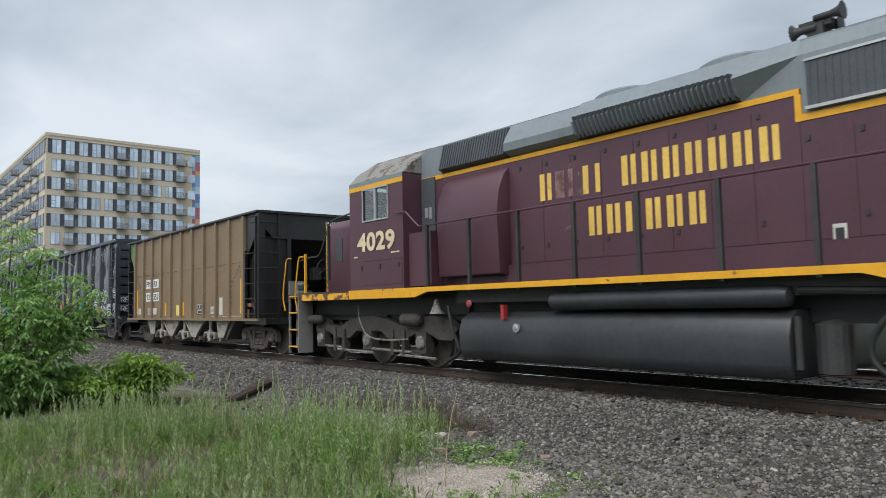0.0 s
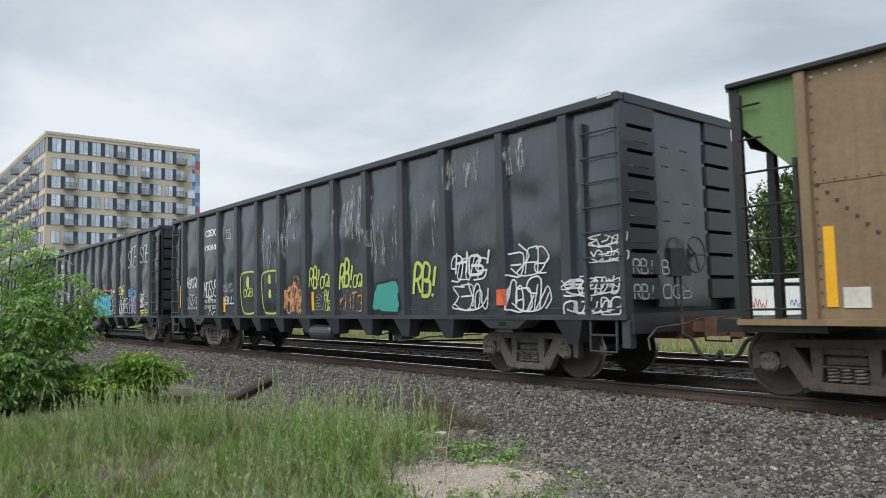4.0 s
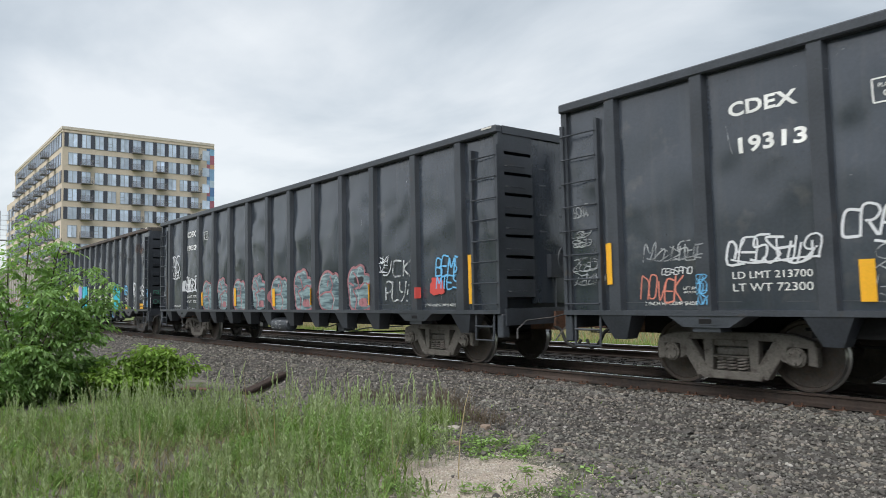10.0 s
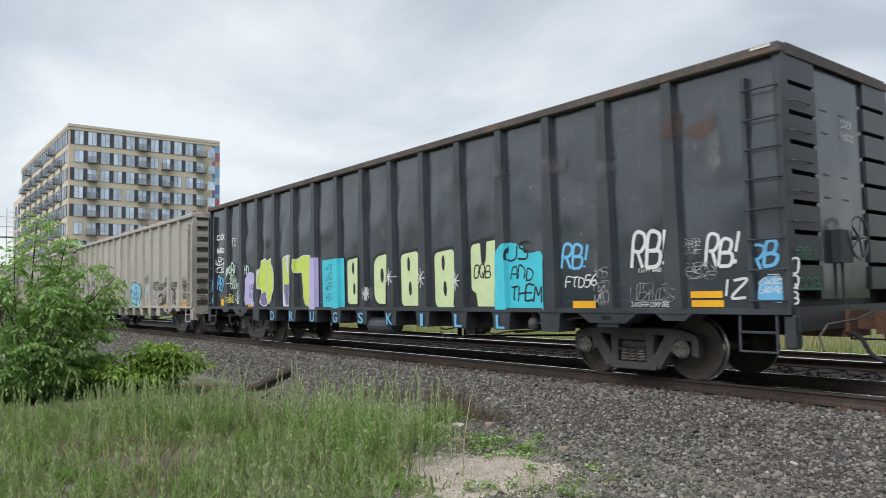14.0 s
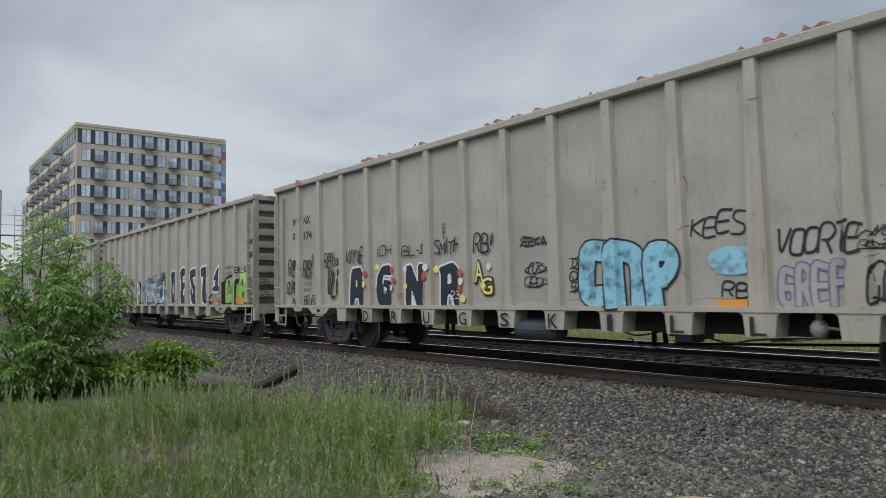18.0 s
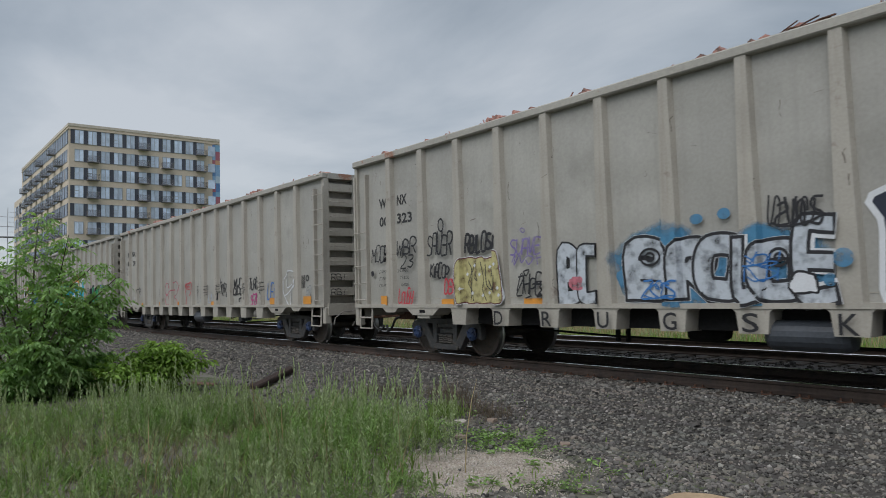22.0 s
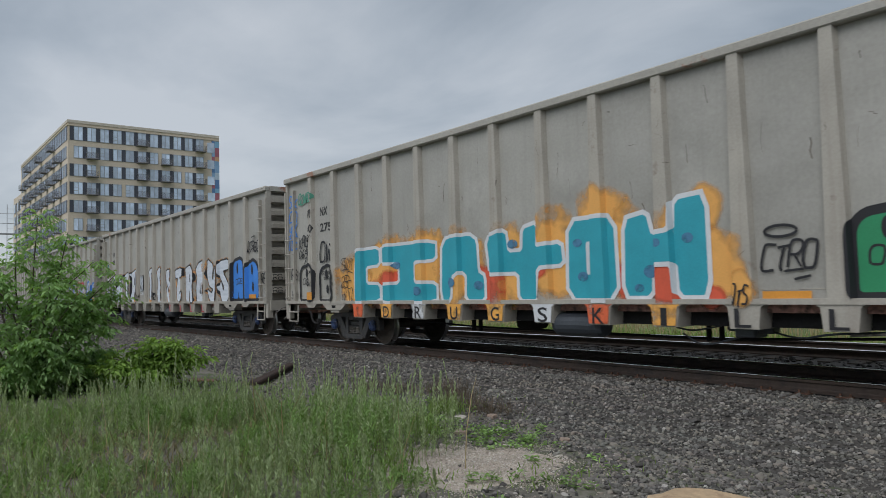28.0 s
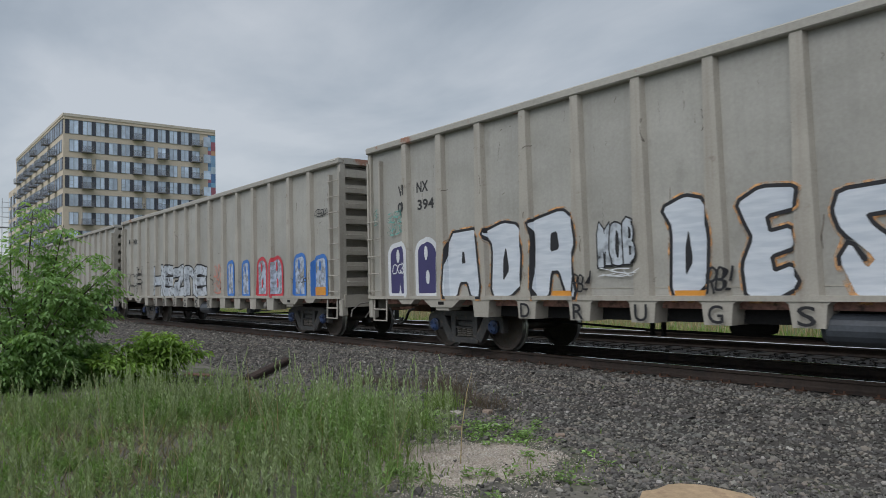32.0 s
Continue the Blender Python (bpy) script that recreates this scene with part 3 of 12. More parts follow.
        for i in range(8):
            z = sill + 0.22 + i * 0.37
            for y in (-1, 1):
                bm = bmesh.new()
                prism(bm, [(x - s_ * 0.05, z), (xo, z + 0.02), (xo, z + (0.33 if style != "pale" else 0.21)), (x - s_ * 0.05, z + (0.345 if style != "pale" else 0.23))], *sorted((y * 1.45, y * 0.72)))
                bar = part("end_bar", bm, bone, car)
                if i < 7 and (y < 0) == (s_ > 0):
                    bm = bmesh.new()
                    tube(bm, [(xo - s_ * 0.01, y * 1.40, z + 0.13), (xo + s_ * 0.06, y * 1.38, z + 0.12), (xo + s_ * 0.06, y * 0.98, z + 0.12), (xo - s_ * 0.01, y * 0.94, z + 0.13)], 0.010, 5)
                    part("grab_iron", bm, bone, bar)
        part("end_rim", boxes((min(x - s_ * 0.04, xo + s_ * 0.02), max(x - s_ * 0.04, xo + s_ * 0.02), -1.46, 1.46, top - 0.14, top - 0.002)), rim if not dark else bone, car)
        part("end_sill", boxes((min(x, xo + s_ * 0.06), max(x, xo + s_ * 0.06), -1.5, 1.5, 0.78, sill + 0.04)), bone, car)
        # ladders and steps at the corners of both sides
        for y in (-1, 1):
            for xe in (s_ * (half - 0.04), s_ * (half - wide)):
                part("ladder_stile", boxes((xe - 0.03, xe + 0.03, *sorted((y * 1.6, y * 1.5)), sill, top - 0.35)), bone, car)
            n = 8 if dark or s_ > 0 else 5
            for i in range(n):
                z = sill + 0.12 + i * 0.375
                bm = bmesh.new()
                rod(bm, (s_ * (half - 0.04), y * 1.625, z), (s_ * (half - wide), y * 1.625, z), 0.013, 6)
                part("rung", bm, bone, car)
            bm = bmesh.new()
            a, b = s_ * (half - 0.2), s_ * (half - 0.68)
            tube(bm, [(a, y * 1.56, sill), (a, y * 1.58, 0.52), (b, y * 1.58, 0.52), (b, y * 1.56, sill)], 0.022, 5)
            tube(bm, [(a, y * 1.58, 0.76), (b, y * 1.58, 0.76)], 0.018, 5)
            part("stirrup_step", bm, bone if style != "dark" else BLACK_FRAME, car)
        coupler(car, s_ * (half - 0.05), s_)
        bm = bmesh.new()
        tube(bm, [(s_ * (half + 0.3), -0.1, 0.98), (s_ * (half + 0.3), -0.6, 0.9), (s_ * (half + 0.22), -1.2, 0.86), (s_ * (half + 0.22), -1.42, 0.72), (s_ * (half + 0.3), -1.5, 0.56)], 0.014, 5)
        part("cut_lever", bm, GREY_IRON if style == "pale" else IRON, car, "uncoupling lever")
    # brake wheel at the leading end
    bm = bmesh.new()
    xw = half + 0.12
    ring = [(xw, 0.05 + 0.28 * math.cos(a), 1.95 + 0.28 * math.sin(a)) for a in np.linspace(0, 2 * math.pi, 25)]
    tube(bm, ring, 0.016, 5)
    for a in range(5):
        rod(bm, (xw, 0.05, 1.95), (xw, 0.05 + 0.28 * math.cos(a * 1.2566), 1.95 + 0.28 * math.sin(a * 1.2566)), 0.012, 5)
    rod(bm, (half - 0.1, 0.05, 1.95), (xw + 0.02, 0.05, 1.95), 0.03, 8)
    part("brake_wheel", bm, BLACK_FRAME, car, "black brake wheel")
    part("brake_housing", boxes((half - 0.08, half + 0.06, -0.36, 0.0, 1.62, 2.05)), BLACK_FRAME, car)
    bm = bmesh.new()
    rod(bm, (half + 0.0, -0.2, 1.65), (half + 0.0, -0.2, 0.95), 0.02, 6)
    part("brake_rod", bm, BLACK_FRAME, car)
    # white corner plates at the top of the leading ladder
    part("corner_plate", boxes((half - 0.36, half - 0.1, -1.628, -1.621, top - 0.05, top - 0.015)), DIRTY_WHITE, car, "white corner plate")
    # heaped scrap; only on the pale cars does it show over the rim
    heap = 0.0 if style == "pale" else -0.22
    load_rng = random.Random(len(ribs))
    bm = bmesh.new()
    xx = -half + 0.5
    while xx < half - 0.6:
        w, h = load_rng.uniform(0.06, 0.32), load_rng.uniform(0.0, 0.10) + heap + 0.06 * math.sin(xx * 0.9) * math.sin(xx * 2.3)
        a, b, c = load_rng.uniform(0, 0.04), load_rng.uniform(-0.02, 0.05), load_rng.uniform(0, 0.04)
        y = load_rng.uniform(-1.45, -1.32)
        prism(bm, [(xx, top - 0.3), (xx + w, top - 0.3), (xx + w * 0.9, top + h * 0.5 + a), (xx + w * 0.6, top + h + b), (xx + w * 0.3, top + h * 0.7 + c), (xx + 0.02, top - 0.05)], y, y + 0.3)
        if load_rng.random() < 0.16:
            rod(bm, (xx, y + 0.1, top - 0.1), (xx + load_rng.uniform(-0.3, 0.3), y + 0.1, top + heap + load_rng.uniform(0.05, 0.16)), 0.012, 5)
        xx += w * 0.9
    prism(bm, [(-half + 0.42, 1.07), (half - 0.42, 1.07), (half - 0.5, top - 0.25), (-half + 0.5, top - 0.25)], -1.42, 1.42)
    part("load", bm, SCRAP, car, "heaped rusty and pinkish scrap")
    # brake gear below the floor
    bm = bmesh.new()
    lathe(bm, [(0.05, -0.52), (0.15, -0.5), (0.19, -0.43), (0.19, 0.43), (0.15, 0.5), (0.05, 0.52)], 18, "x", (0.55, -1.37, 0.65))
    part("air_reservoir", bm, BLACK_FRAME, car, "black air reservoir")
    bm = bmesh.new()
    lathe(bm, [(0.04, -0.3), (0.15, -0.28), (0.16, 0.1), (0.1, 0.3)], 16, "x", (-1.2, -0.7, 0.62))
    part("brake_cylinder", bm, SHADED_GRIME, car)
    bm = bmesh.new()
    tube(bm, [(-6.2, -0.45, 0.6), (-2.8, -0.75, 0.5), (2.6, -0.75, 0.46), (6.2, -0.45, 0.58)], 0.02, 6)
    tube(bm, [(-6.0, -0.9, 0.8), (0, -0.95, 0.74), (6.0, -0.9, 0.8)], 0.022, 6)
    for xx in (-2.8, -2.6, 2.4, 2.6):
        box(bm, xx - 0.02, xx + 0.02, -0.8, -0.72, 0.42, 0.95)
    part("brake_rigging", bm, SHADED_GRIME, car)
    bm = boxes((3.0, 3.3, -1.12, -0.8, 0.52, 0.86), (2.85, 3.0, -1.05, -0.9, 0.6, 0.78), (3.3, 3.5, -1.08, -0.86, 0.58, 0.7))
    soften(bm, 0.02)
    valve = part("control_valve", bm, BLACK_FRAME, car)
    bm = bmesh.new()
    for pts in ([(3.4, -1.0, 0.62), (3.9, -1.15, 0.55), (4.4, -1.2, 0.62), (5.9, -1.2, 0.7)], [(2.9, -1.0, 0.7), (2.4, -1.1, 0.6), (2.0, -0.95, 0.62)], [(3.1, -1.0, 0.54), (2.6, -1.2, 0.42), (2.2, -1.1, 0.55)]):
        tube(bm, curve_points(pts, 5), 0.014, 5)
    part("air_pipe", bm, BLACK_FRAME, valve)
    if not dark:
        bm = bmesh.new()
        lathe(bm, [(0.02, 0.68), (0.07, 0.69), (0.105, 0.75), (0.105, 0.82), (0.07, 0.88), (0.04, 0.90), (0.04, 0.98)], 14, "z", (5.22, -1.44, 0))
        bulb = part("dirt_collector", bm, GREY_IRON if style == "pale" else IRON, car, "dusty grey air strainer", smooth=True)
        bm = bmesh.new()
        tube(bm, curve_points([(5.3, -1.44, 0.80), (5.6, -1.44, 0.79), (6.1, -1.45, 0.88), (6.3, -1.45, 0.90), (7.2, -1.45, 0.92)], 4), 0.02, 6)
        tube(bm, curve_points([(4.5, -1.2, 0.60), (5.1, -1.25, 0.66), (5.7, -1.3, 0.80)], 4), 0.016, 6)
        part("air_pipe", bm, GREY_IRON if style == "pale" else IRON, bulb)
    for x in (-6.93, 6.93):
        add_truck(car, x, CAP_BLUE if style == "pale" else CAP_IRON, DUSTY_FRAME if dark else SIDE_FRAME)
    return car


RIBS_13 = [-0.05] + [s_ * v - 0.05 for v in (1.35, 2.7, 4.03, 5.37, 6.92, 8.36) for s_ in (-1, 1)]
RIBS_15 = [-0.05 + 1.155 * k_ for k_ in range(-7, 8)]
CARS = []


def add_car(ob, centre):
    CARS.append((ob, centre))
    return ob


dark_car = add_car(gondola("gondola_car", "black steel gondola car with white lettering and graffiti", sorted(RIBS_13), 9.4, "dark"), 60.37)
pale_car = add_car(gondola("gondola_car", "pale tan steel gondola car with graffiti along its side", RIBS_15, 9.57, "pale"), -21.5)
mixed_car = add_car(gondola("gondola_car", "black steel gondola car with lime and blue graffiti", RIBS_15, 9.66, "mixed"), -0.70)
dark_cars = [dark_car] + [add_car(copy_thing(dark_car, Matrix.Identity(4)), c) for c in (40.18, 19.91)]
pale_cars = [pale_car] + [add_car(copy_thing(pale_car, Matrix.Identity(4)), c) for c in (-42.1, -62.7, -82.95, -103.3, -123.65, -144.0, -164.3)]
# the last cars are filled to just under the rim
for ob in (c for car in pale_cars[3:] for c in car.children if c.name.startswith("load")):
    ob.location.z = -0.2


# ---- covered hopper behind the locomotive ----
BROWN = surface("brown_hopper_paint", (0.208, 0.146, 0.083), 0.48, vary=0.2, grain=20, patch=0.8, dirt=(0.135, 0.092, 0.058), dirt_at=0.55, dirt_soft=0.25,
                bump=0.12, dent=0.02, streak=0.45)
HOPPER_BLACK = surface("sooty_black_paint", (0.017, 0.017, 0.018), 0.4, vary=0.4, dirt=(0.04, 0.036, 0.033), dirt_at=0.6, bump=0.2, streak=0.3)
OLD_GREEN = surface("old_green_paint", (0.115, 0.20, 0.075), 0.6, vary=0.15, dirt=(0.08, 0.09, 0.05), dirt_at=0.6, streak=0.3)
CHUTE_GREY = surface("dusty_grey_chute", (0.34, 0.32, 0.28), 0.75, vary=0.2, dirt=(0.16, 0.13, 0.1), dirt_at=0.5, streak=0.4)
DARK_RUST = surface("dark_rust_brown", (0.017, 0.0155, 0.0145), 0.5, vary=0.4, grain=20, patch=1.4, dirt=(0.034, 0.026, 0.022), dirt_at=0.52, dirt_soft=0.25, bump=0.2, streak=0.4)
BOLT = surface("bolt_heads", (0.05, 0.038, 0.03), 0.6, vary=0.3)


_cache = {}


def surface_cache(name, base):
    if name not in _cache:
        _cache[name] = surface(name, base, 0.75, vary=0.3, dirt=tuple(c * 0.5 for c in base), dirt_at=0.55, bump=0.3)
    return _cache[name]


def bolts(car, name, points, material, r=0.014, y=-1.0, out=0.012):
    bm = bmesh.new()
    for x, z in points:
        rod(bm, (x, y, z), (x, y - out, z), r, 6)
    part(name, bm, material, car)["kind"] = "stuff"


def hopper():
    car = thing("hopper_car", "brown open-top hopper car with black and green ends", "rail car")
    top, sill, half = 3.97, 1.0, 5.93
    ribs = list(np.linspace(-5.02, 4.96, 11))
    for s_ in (-1, 1):
        for a, b in zip(ribs, ribs[1:]):
            part("side_sheet", boxes((a, b, *sorted((s_ * 1.53, s_ * 1.50)), sill, top - 0.05)), BROWN, car)
        for r in ribs:
            bm = bmesh.new()
            prism(bm, [(r - 0.075, s_ * 1.525), (r - 0.06, s_ * 1.60), (r + 0.06, s_ * 1.60), (r + 0.075, s_ * 1.525)], sill, top - 0.04, "z")
            part("side_post", bm, BROWN, car)
        part("seam_strip", boxes((ribs[0], ribs[-1], *sorted((s_ * 1.538, s_ * 1.52)), 2.56, 2.62)), BROWN, car)
        bm = boxes((-half, half, *sorted((s_ * 1.63, s_ * 1.48)), top - 0.07, top))
        soften(bm, 0.015)
        part("top_chord", bm, HOPPER_BLACK, car)
        part("side_sill", boxes((-half, half, *sorted((s_ * 1.60, s_ * 1.42)), sill - 0.07, sill)), BROWN, car)
        for e, mat_ in ((1, HOPPER_BLACK), (-1, OLD_GREEN)):
            bm = bmesh.new()
            prism(bm, [(e * 5.0, top - 0.06), (e * half, top - 0.06), (e * half, 3.55), (e * 5.0, 2.62)], *sorted((s_ * 1.53, s_ * 1.50)))
            part("corner_sheet", bm, mat_, car, "patch of old green paint" if e < 0 else "")
    for e in (-1, 1):
        bm = bmesh.new()
        prism(bm, [(e * 5.80, 3.62), (e * 5.86, 3.62), (e * 3.7, 1.25), (e * 3.6, 1.25)], -1.5, 1.5)
        part("slope_sheet", bm, HOPPER_BLACK, car)
        bm = bmesh.new()
        prism(bm, [(-1.5, top - 0.06), (1.5, top - 0.06), (1.5, 3.62), (1.1, 3.2), (-1.1, 3.2), (-1.5, 3.62)], *sorted((e * 5.86, e * 5.90)), "x")
        part("end_sheet", bm, HOPPER_BLACK, car)
        part("end_chord", boxes((*sorted((e * 5.84, e * 5.98)), -1.5, 1.5, top - 0.07, top - 0.002)), HOPPER_BLACK, car)
        for y in (-1.5, -0.62, 0.62, 1.5):
            part("end_post", boxes((*sorted((e * 5.80, e * 5.90)), y - 0.06, y + 0.06, 0.95, top - 0.08)), HOPPER_BLACK, car)
        part("end_platform", boxes((*sorted((e * 4.9, e * 6.25)), -1.5, 1.5, 0.84, 1.0)), HOPPER_BLACK, car)
        part("draft_sill", boxes((*sorted((e * 4.0, e * 6.3)), -0.35, 0.35, 0.66, 0.84)), IRON, car)
        part("shelf", boxes((*sorted((e * 5.9, e * 6.2)), -0.8, 1.5, 1.42, 1.46)), HOPPER_BLACK, car)
        coupler(car, e * 6.2, e)
        for y in (-1, 1):
            for xe in (5.12, 5.78):
                part("ladder_stile", boxes((*sorted((e * (xe - 0.025), e * (xe + 0.025))), *sorted((y * 1.60, y * 1.53)), 1.0, 2.9 if xe < 5.5 else 3.8)), HOPPER_BLACK, car)
            if y * e < 0:
                part("ladder_stile", boxes((*sorted((e * 5.9, e * 5.96)), *sorted((y * 0.98, y * 0.93)), 1.0, 3.9)), HOPPER_BLACK, car)
            for i in range(7):
                z = 1.12 + 0.42 * i
                bm = bmesh.new()
                rod(bm, (e * (5.1 if i < 5 else 5.5), y * 1.6, z), (e * 5.8, y * 1.6, z), 0.014, 6)
                part("rung", bm, HOPPER_BLACK, car)
                bm = bmesh.new()
                if y * e < 0:
                    rod(bm, (e * 5.97, y * 1.5, z), (e * 5.97, y * 0.95, z), 0.014, 6)
                    part("rung", bm, HOPPER_BLACK, car)
    # the leading corner: a dark rusty sheet closes the bay below the slope, with a wide post at its edge
    bm = bmesh.new()
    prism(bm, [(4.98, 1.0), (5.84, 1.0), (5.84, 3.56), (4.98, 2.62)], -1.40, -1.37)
    gusset = part("gusset_sheet", bm, DARK_RUST, car, "dark brown sheet under the slope")
    part("gusset_flange", boxes((4.98, 5.84, -1.415, -1.401, 2.60, 2.66)), HOPPER_BLACK, gusset)
    part("corner_post", boxes((5.74, 5.93, -1.56, -1.535, 0.95, top - 0.075), (5.905, 5.93, -1.535, -1.36, 0.95, top - 0.075)), HOPPER_BLACK, car)
    part("end_bay", boxes((5.80, 5.83, -1.36, -0.66, 1.0, 3.2)), DARK_RUST, car, "dark brown end sheet")
    bm = bmesh.new()
    tube(bm, curve_points([(5.0, -1.46, 1.30), (5.2, -1.47, 1.38), (5.4, -1.46, 1.30), (5.55, -1.47, 1.22), (5.75, -1.46, 1.25)], 4), 0.018, 5)
    part("air_pipe", bm, IRON, car)
    part("bracket", boxes((5.02, 5.32, -1.50, -1.41, 1.33, 1.42)), surface_cache("faded_orange_iron", (0.30, 0.16, 0.10)), car)
    bolts(car, "bolt_row", [(5.05 + 0.1 * i, 3.83) for i in range(8)] + [(5.02, 1.3 + 0.22 * i) for i in range(11)], BOLT, 0.014, -1.53, 0.012)
    bolts(car, "bolt_row", [(x, 3.82) for x in np.arange(-4.9, 4.95, 0.16)], DIRTY_WHITE, 0.015, -1.53, 0.012)
    # discharge chutes
    for c in (-3.45, -1.2, 0.95, 3.2):
        for s_ in (-1, 1):
            bm = bmesh.new()
            prism(bm, [(c - 0.88, 0.96), (c + 0.88, 0.96), (c + 0.12, 0.40), (c - 0.12, 0.40)] if abs(c) < 3 else
                  [(c - 0.5, 0.96), (c + 0.5, 0.96), (c + (0.05 if c > 0 else 0.35), 0.42), (c - (0.35 if c > 0 else 0.05), 0.42)], *sorted((s_ * 1.44, s_ * 1.40)))
            part("chute_side", bm, CHUTE_GREY, car)
            if abs(c) < 3:
                for e_ in (-1, 1):
                    bm = bmesh.new()
                    prism(bm, [(c + e_ * 0.90, 0.96), (c + e_ * 0.82, 0.96), (c + e_ * 0.07, 0.40), (c + e_ * 0.15, 0.38)], *sorted((s_ * 1.49, s_ * 1.43)))
                    part("chute_flange", bm, CHUTE_GREY, car)
        bm = bmesh.new()
        prism(bm, [(c - 0.8, 0.96), (c + 0.8, 0.96), (c + 0.15, 0.36), (c - 0.15, 0.36)], -1.38, 1.38)
        part("chute", bm, IRON, car)
    for c in (-2.23, 0.0, 2.25):
        bm = bmesh.new()
        box(bm, c - 0.09, c + 0.09, -1.5, -1.38, 0.3, 0.62)
        box(bm, c - 0.04, c + 0.04, -1.47, -1.40, 0.62, 0.98)
        box(bm, c - 0.42, c - 0.08, -1.48, -1.36, 0.38, 0.58)
        box(bm, c + 0.08, c + 0.42, -1.48, -1.36, 0.36, 0.56)
        soften(bm, 0.012)
        part("door_gear", bm, CHUTE_GREY, car, "dusty white discharge door gear")
        for d in (-0.26, 0.26):
            bm = bmesh.new()
            lathe(bm, [(0.02, -1.56), (0.07, -1.55), (0.08, -1.50), (0.08, -1.46)], 12, "y", (c + d, 0, 0.46))
            part("gear_hub", bm, IRON, car)
    for c in (-1.42, -0.98, 0.72, 1.18, -3.1, 2.9):
        part("chute_lip", boxes((c - 0.07, c + 0.07, -1.40, -1.25, 0.30, 0.43)), surface_cache("rusty_lip", (0.22, 0.15, 0.10)), car)
    bm = bmesh.new()
    ring = [(6.32, 0.3 + 0.28 * math.cos(a), 2.35 + 0.28 * math.sin(a)) for a in np.linspace(0, 2 * math.pi, 25)]
    tube(bm, ring, 0.016, 5)
    for a in range(5):
        rod(bm, (6.3, 0.3, 2.35), (6.32, 0.3 + 0.28 * math.cos(a * 1.2566), 2.35 + 0.28 * math.sin(a * 1.2566)), 0.012, 5)
    rod(bm, (5.9, 0.3, 2.35), (6.33, 0.3, 2.35), 0.03, 8)
    part("brake_wheel", bm, HOPPER_BLACK, car)
    part("brake_housing", boxes((5.92, 6.12, 0.0, 0.26, 2.05, 2.4)), HOPPER_BLACK, car)
    bm = bmesh.new()
    lathe(bm, [(0.04, -0.3), (0.11, -0.28), (0.12, 0.2), (0.05, 0.3)], 14, "y", (5.75, -0.1, 1.65))
    part("brake_cylinder", bm, HOPPER_BLACK, car)
    # bolt rows
    pts = []
    for r in ribs:
        pts += [(r + 0.1, z) for z in np.arange(1.15, 3.85, 0.155)]
    bolts(car, "bolt_row", pts, BOLT, 0.012, -1.53, 0.014)
    bolts(car, "bolt_row", [(x, 2.59) for x in np.arange(-4.95, 4.95, 0.12)], BOLT, 0.010, -1.538, 0.012)
    bolts(car, "bolt_row", [(3.9 + 0.85 * i / 7, 1.85 + 0.75 * i / 7) for i in range(8)] + [(-4.9 + 0.6 * i / 6, 2.55 - 0.6 * i / 6) for i in range(7)], BOLT, 0.022, -1.53, 0.014)
    bolts(car, "bolt_row", [(x, 1.06) for x in np.arange(2.6, 4.95, 0.13)], DIRTY_WHITE, 0.02, -1.53, 0.014)
    # markers
    for x, z0, z1 in ((-4.81, 1.14, 2.06), (-1.61, 1.09, 1.54), (0.15, 1.09, 1.54), (1.90, 1.09, 1.56), (4.75, 1.13, 2.13)):
        part("yellow_marker", boxes((x - 0.06, x + 0.06, -1.545, -1.531, z0, z1)), YELLOW, car, "yellow reflective strip")
    part("placard", boxes((-0.53, -0.2, -1.545, -1.531, 1.09, 1.44)), paint("yellow_placard", (0.75, 0.62, 0.15)), car, "yellow placard")
    part("placard", boxes((1.38, 1.83, -1.545, -1.531, 1.11, 1.46)), STENCIL_BLACK, car, "black consolidated stencil panel")
    for a, b, c, d in ((1.42, 1.60, 1.28, 1.43), (1.63, 1.79, 1.28, 1.43), (1.42, 1.79, 1.15, 1.24)):
        part("placard_frame", boxes((a, b, -1.549, -1.546, c, c + 0.012), (a, b, -1.549, -1.546, d, d + 0.012), (a, a + 0.012, -1.549, -1.546, c, d), (b - 0.012, b, -1.549, -1.546, c, d)), STENCIL_WHITE, car)
    for x, w in ((-4.55, 0.14), (-3.44, 0.14), (-2.77, 0.2), (3.3, 0.12), (2.7, 0.2)):
        part("placard", boxes((x - w, x + w, -1.543, -1.531, 1.13 if w != 0.12 else 1.1, 1.36 if w != 0.12 else 1.62)), DIRTY_WHITE, car, "weathered pale stencil panel")
    for x, w, z in ((-3.49, 0.28, 2.25), (-2.68, 0.3, 2.25), (-3.49, 0.28, 1.77), (-2.66, 0.3, 1.77)):
        part("number_board", boxes((x - w, x + w, -1.543, -1.531, z - 0.16, z + 0.16)), STENCIL_WHITE, car, "white board with black lettering")
    for x in (-4.9, 4.9):
        add_truck(car, x, None, RUSTY_FRAME)
    return car


hopper_car = add_car(hopper(), 77.35)

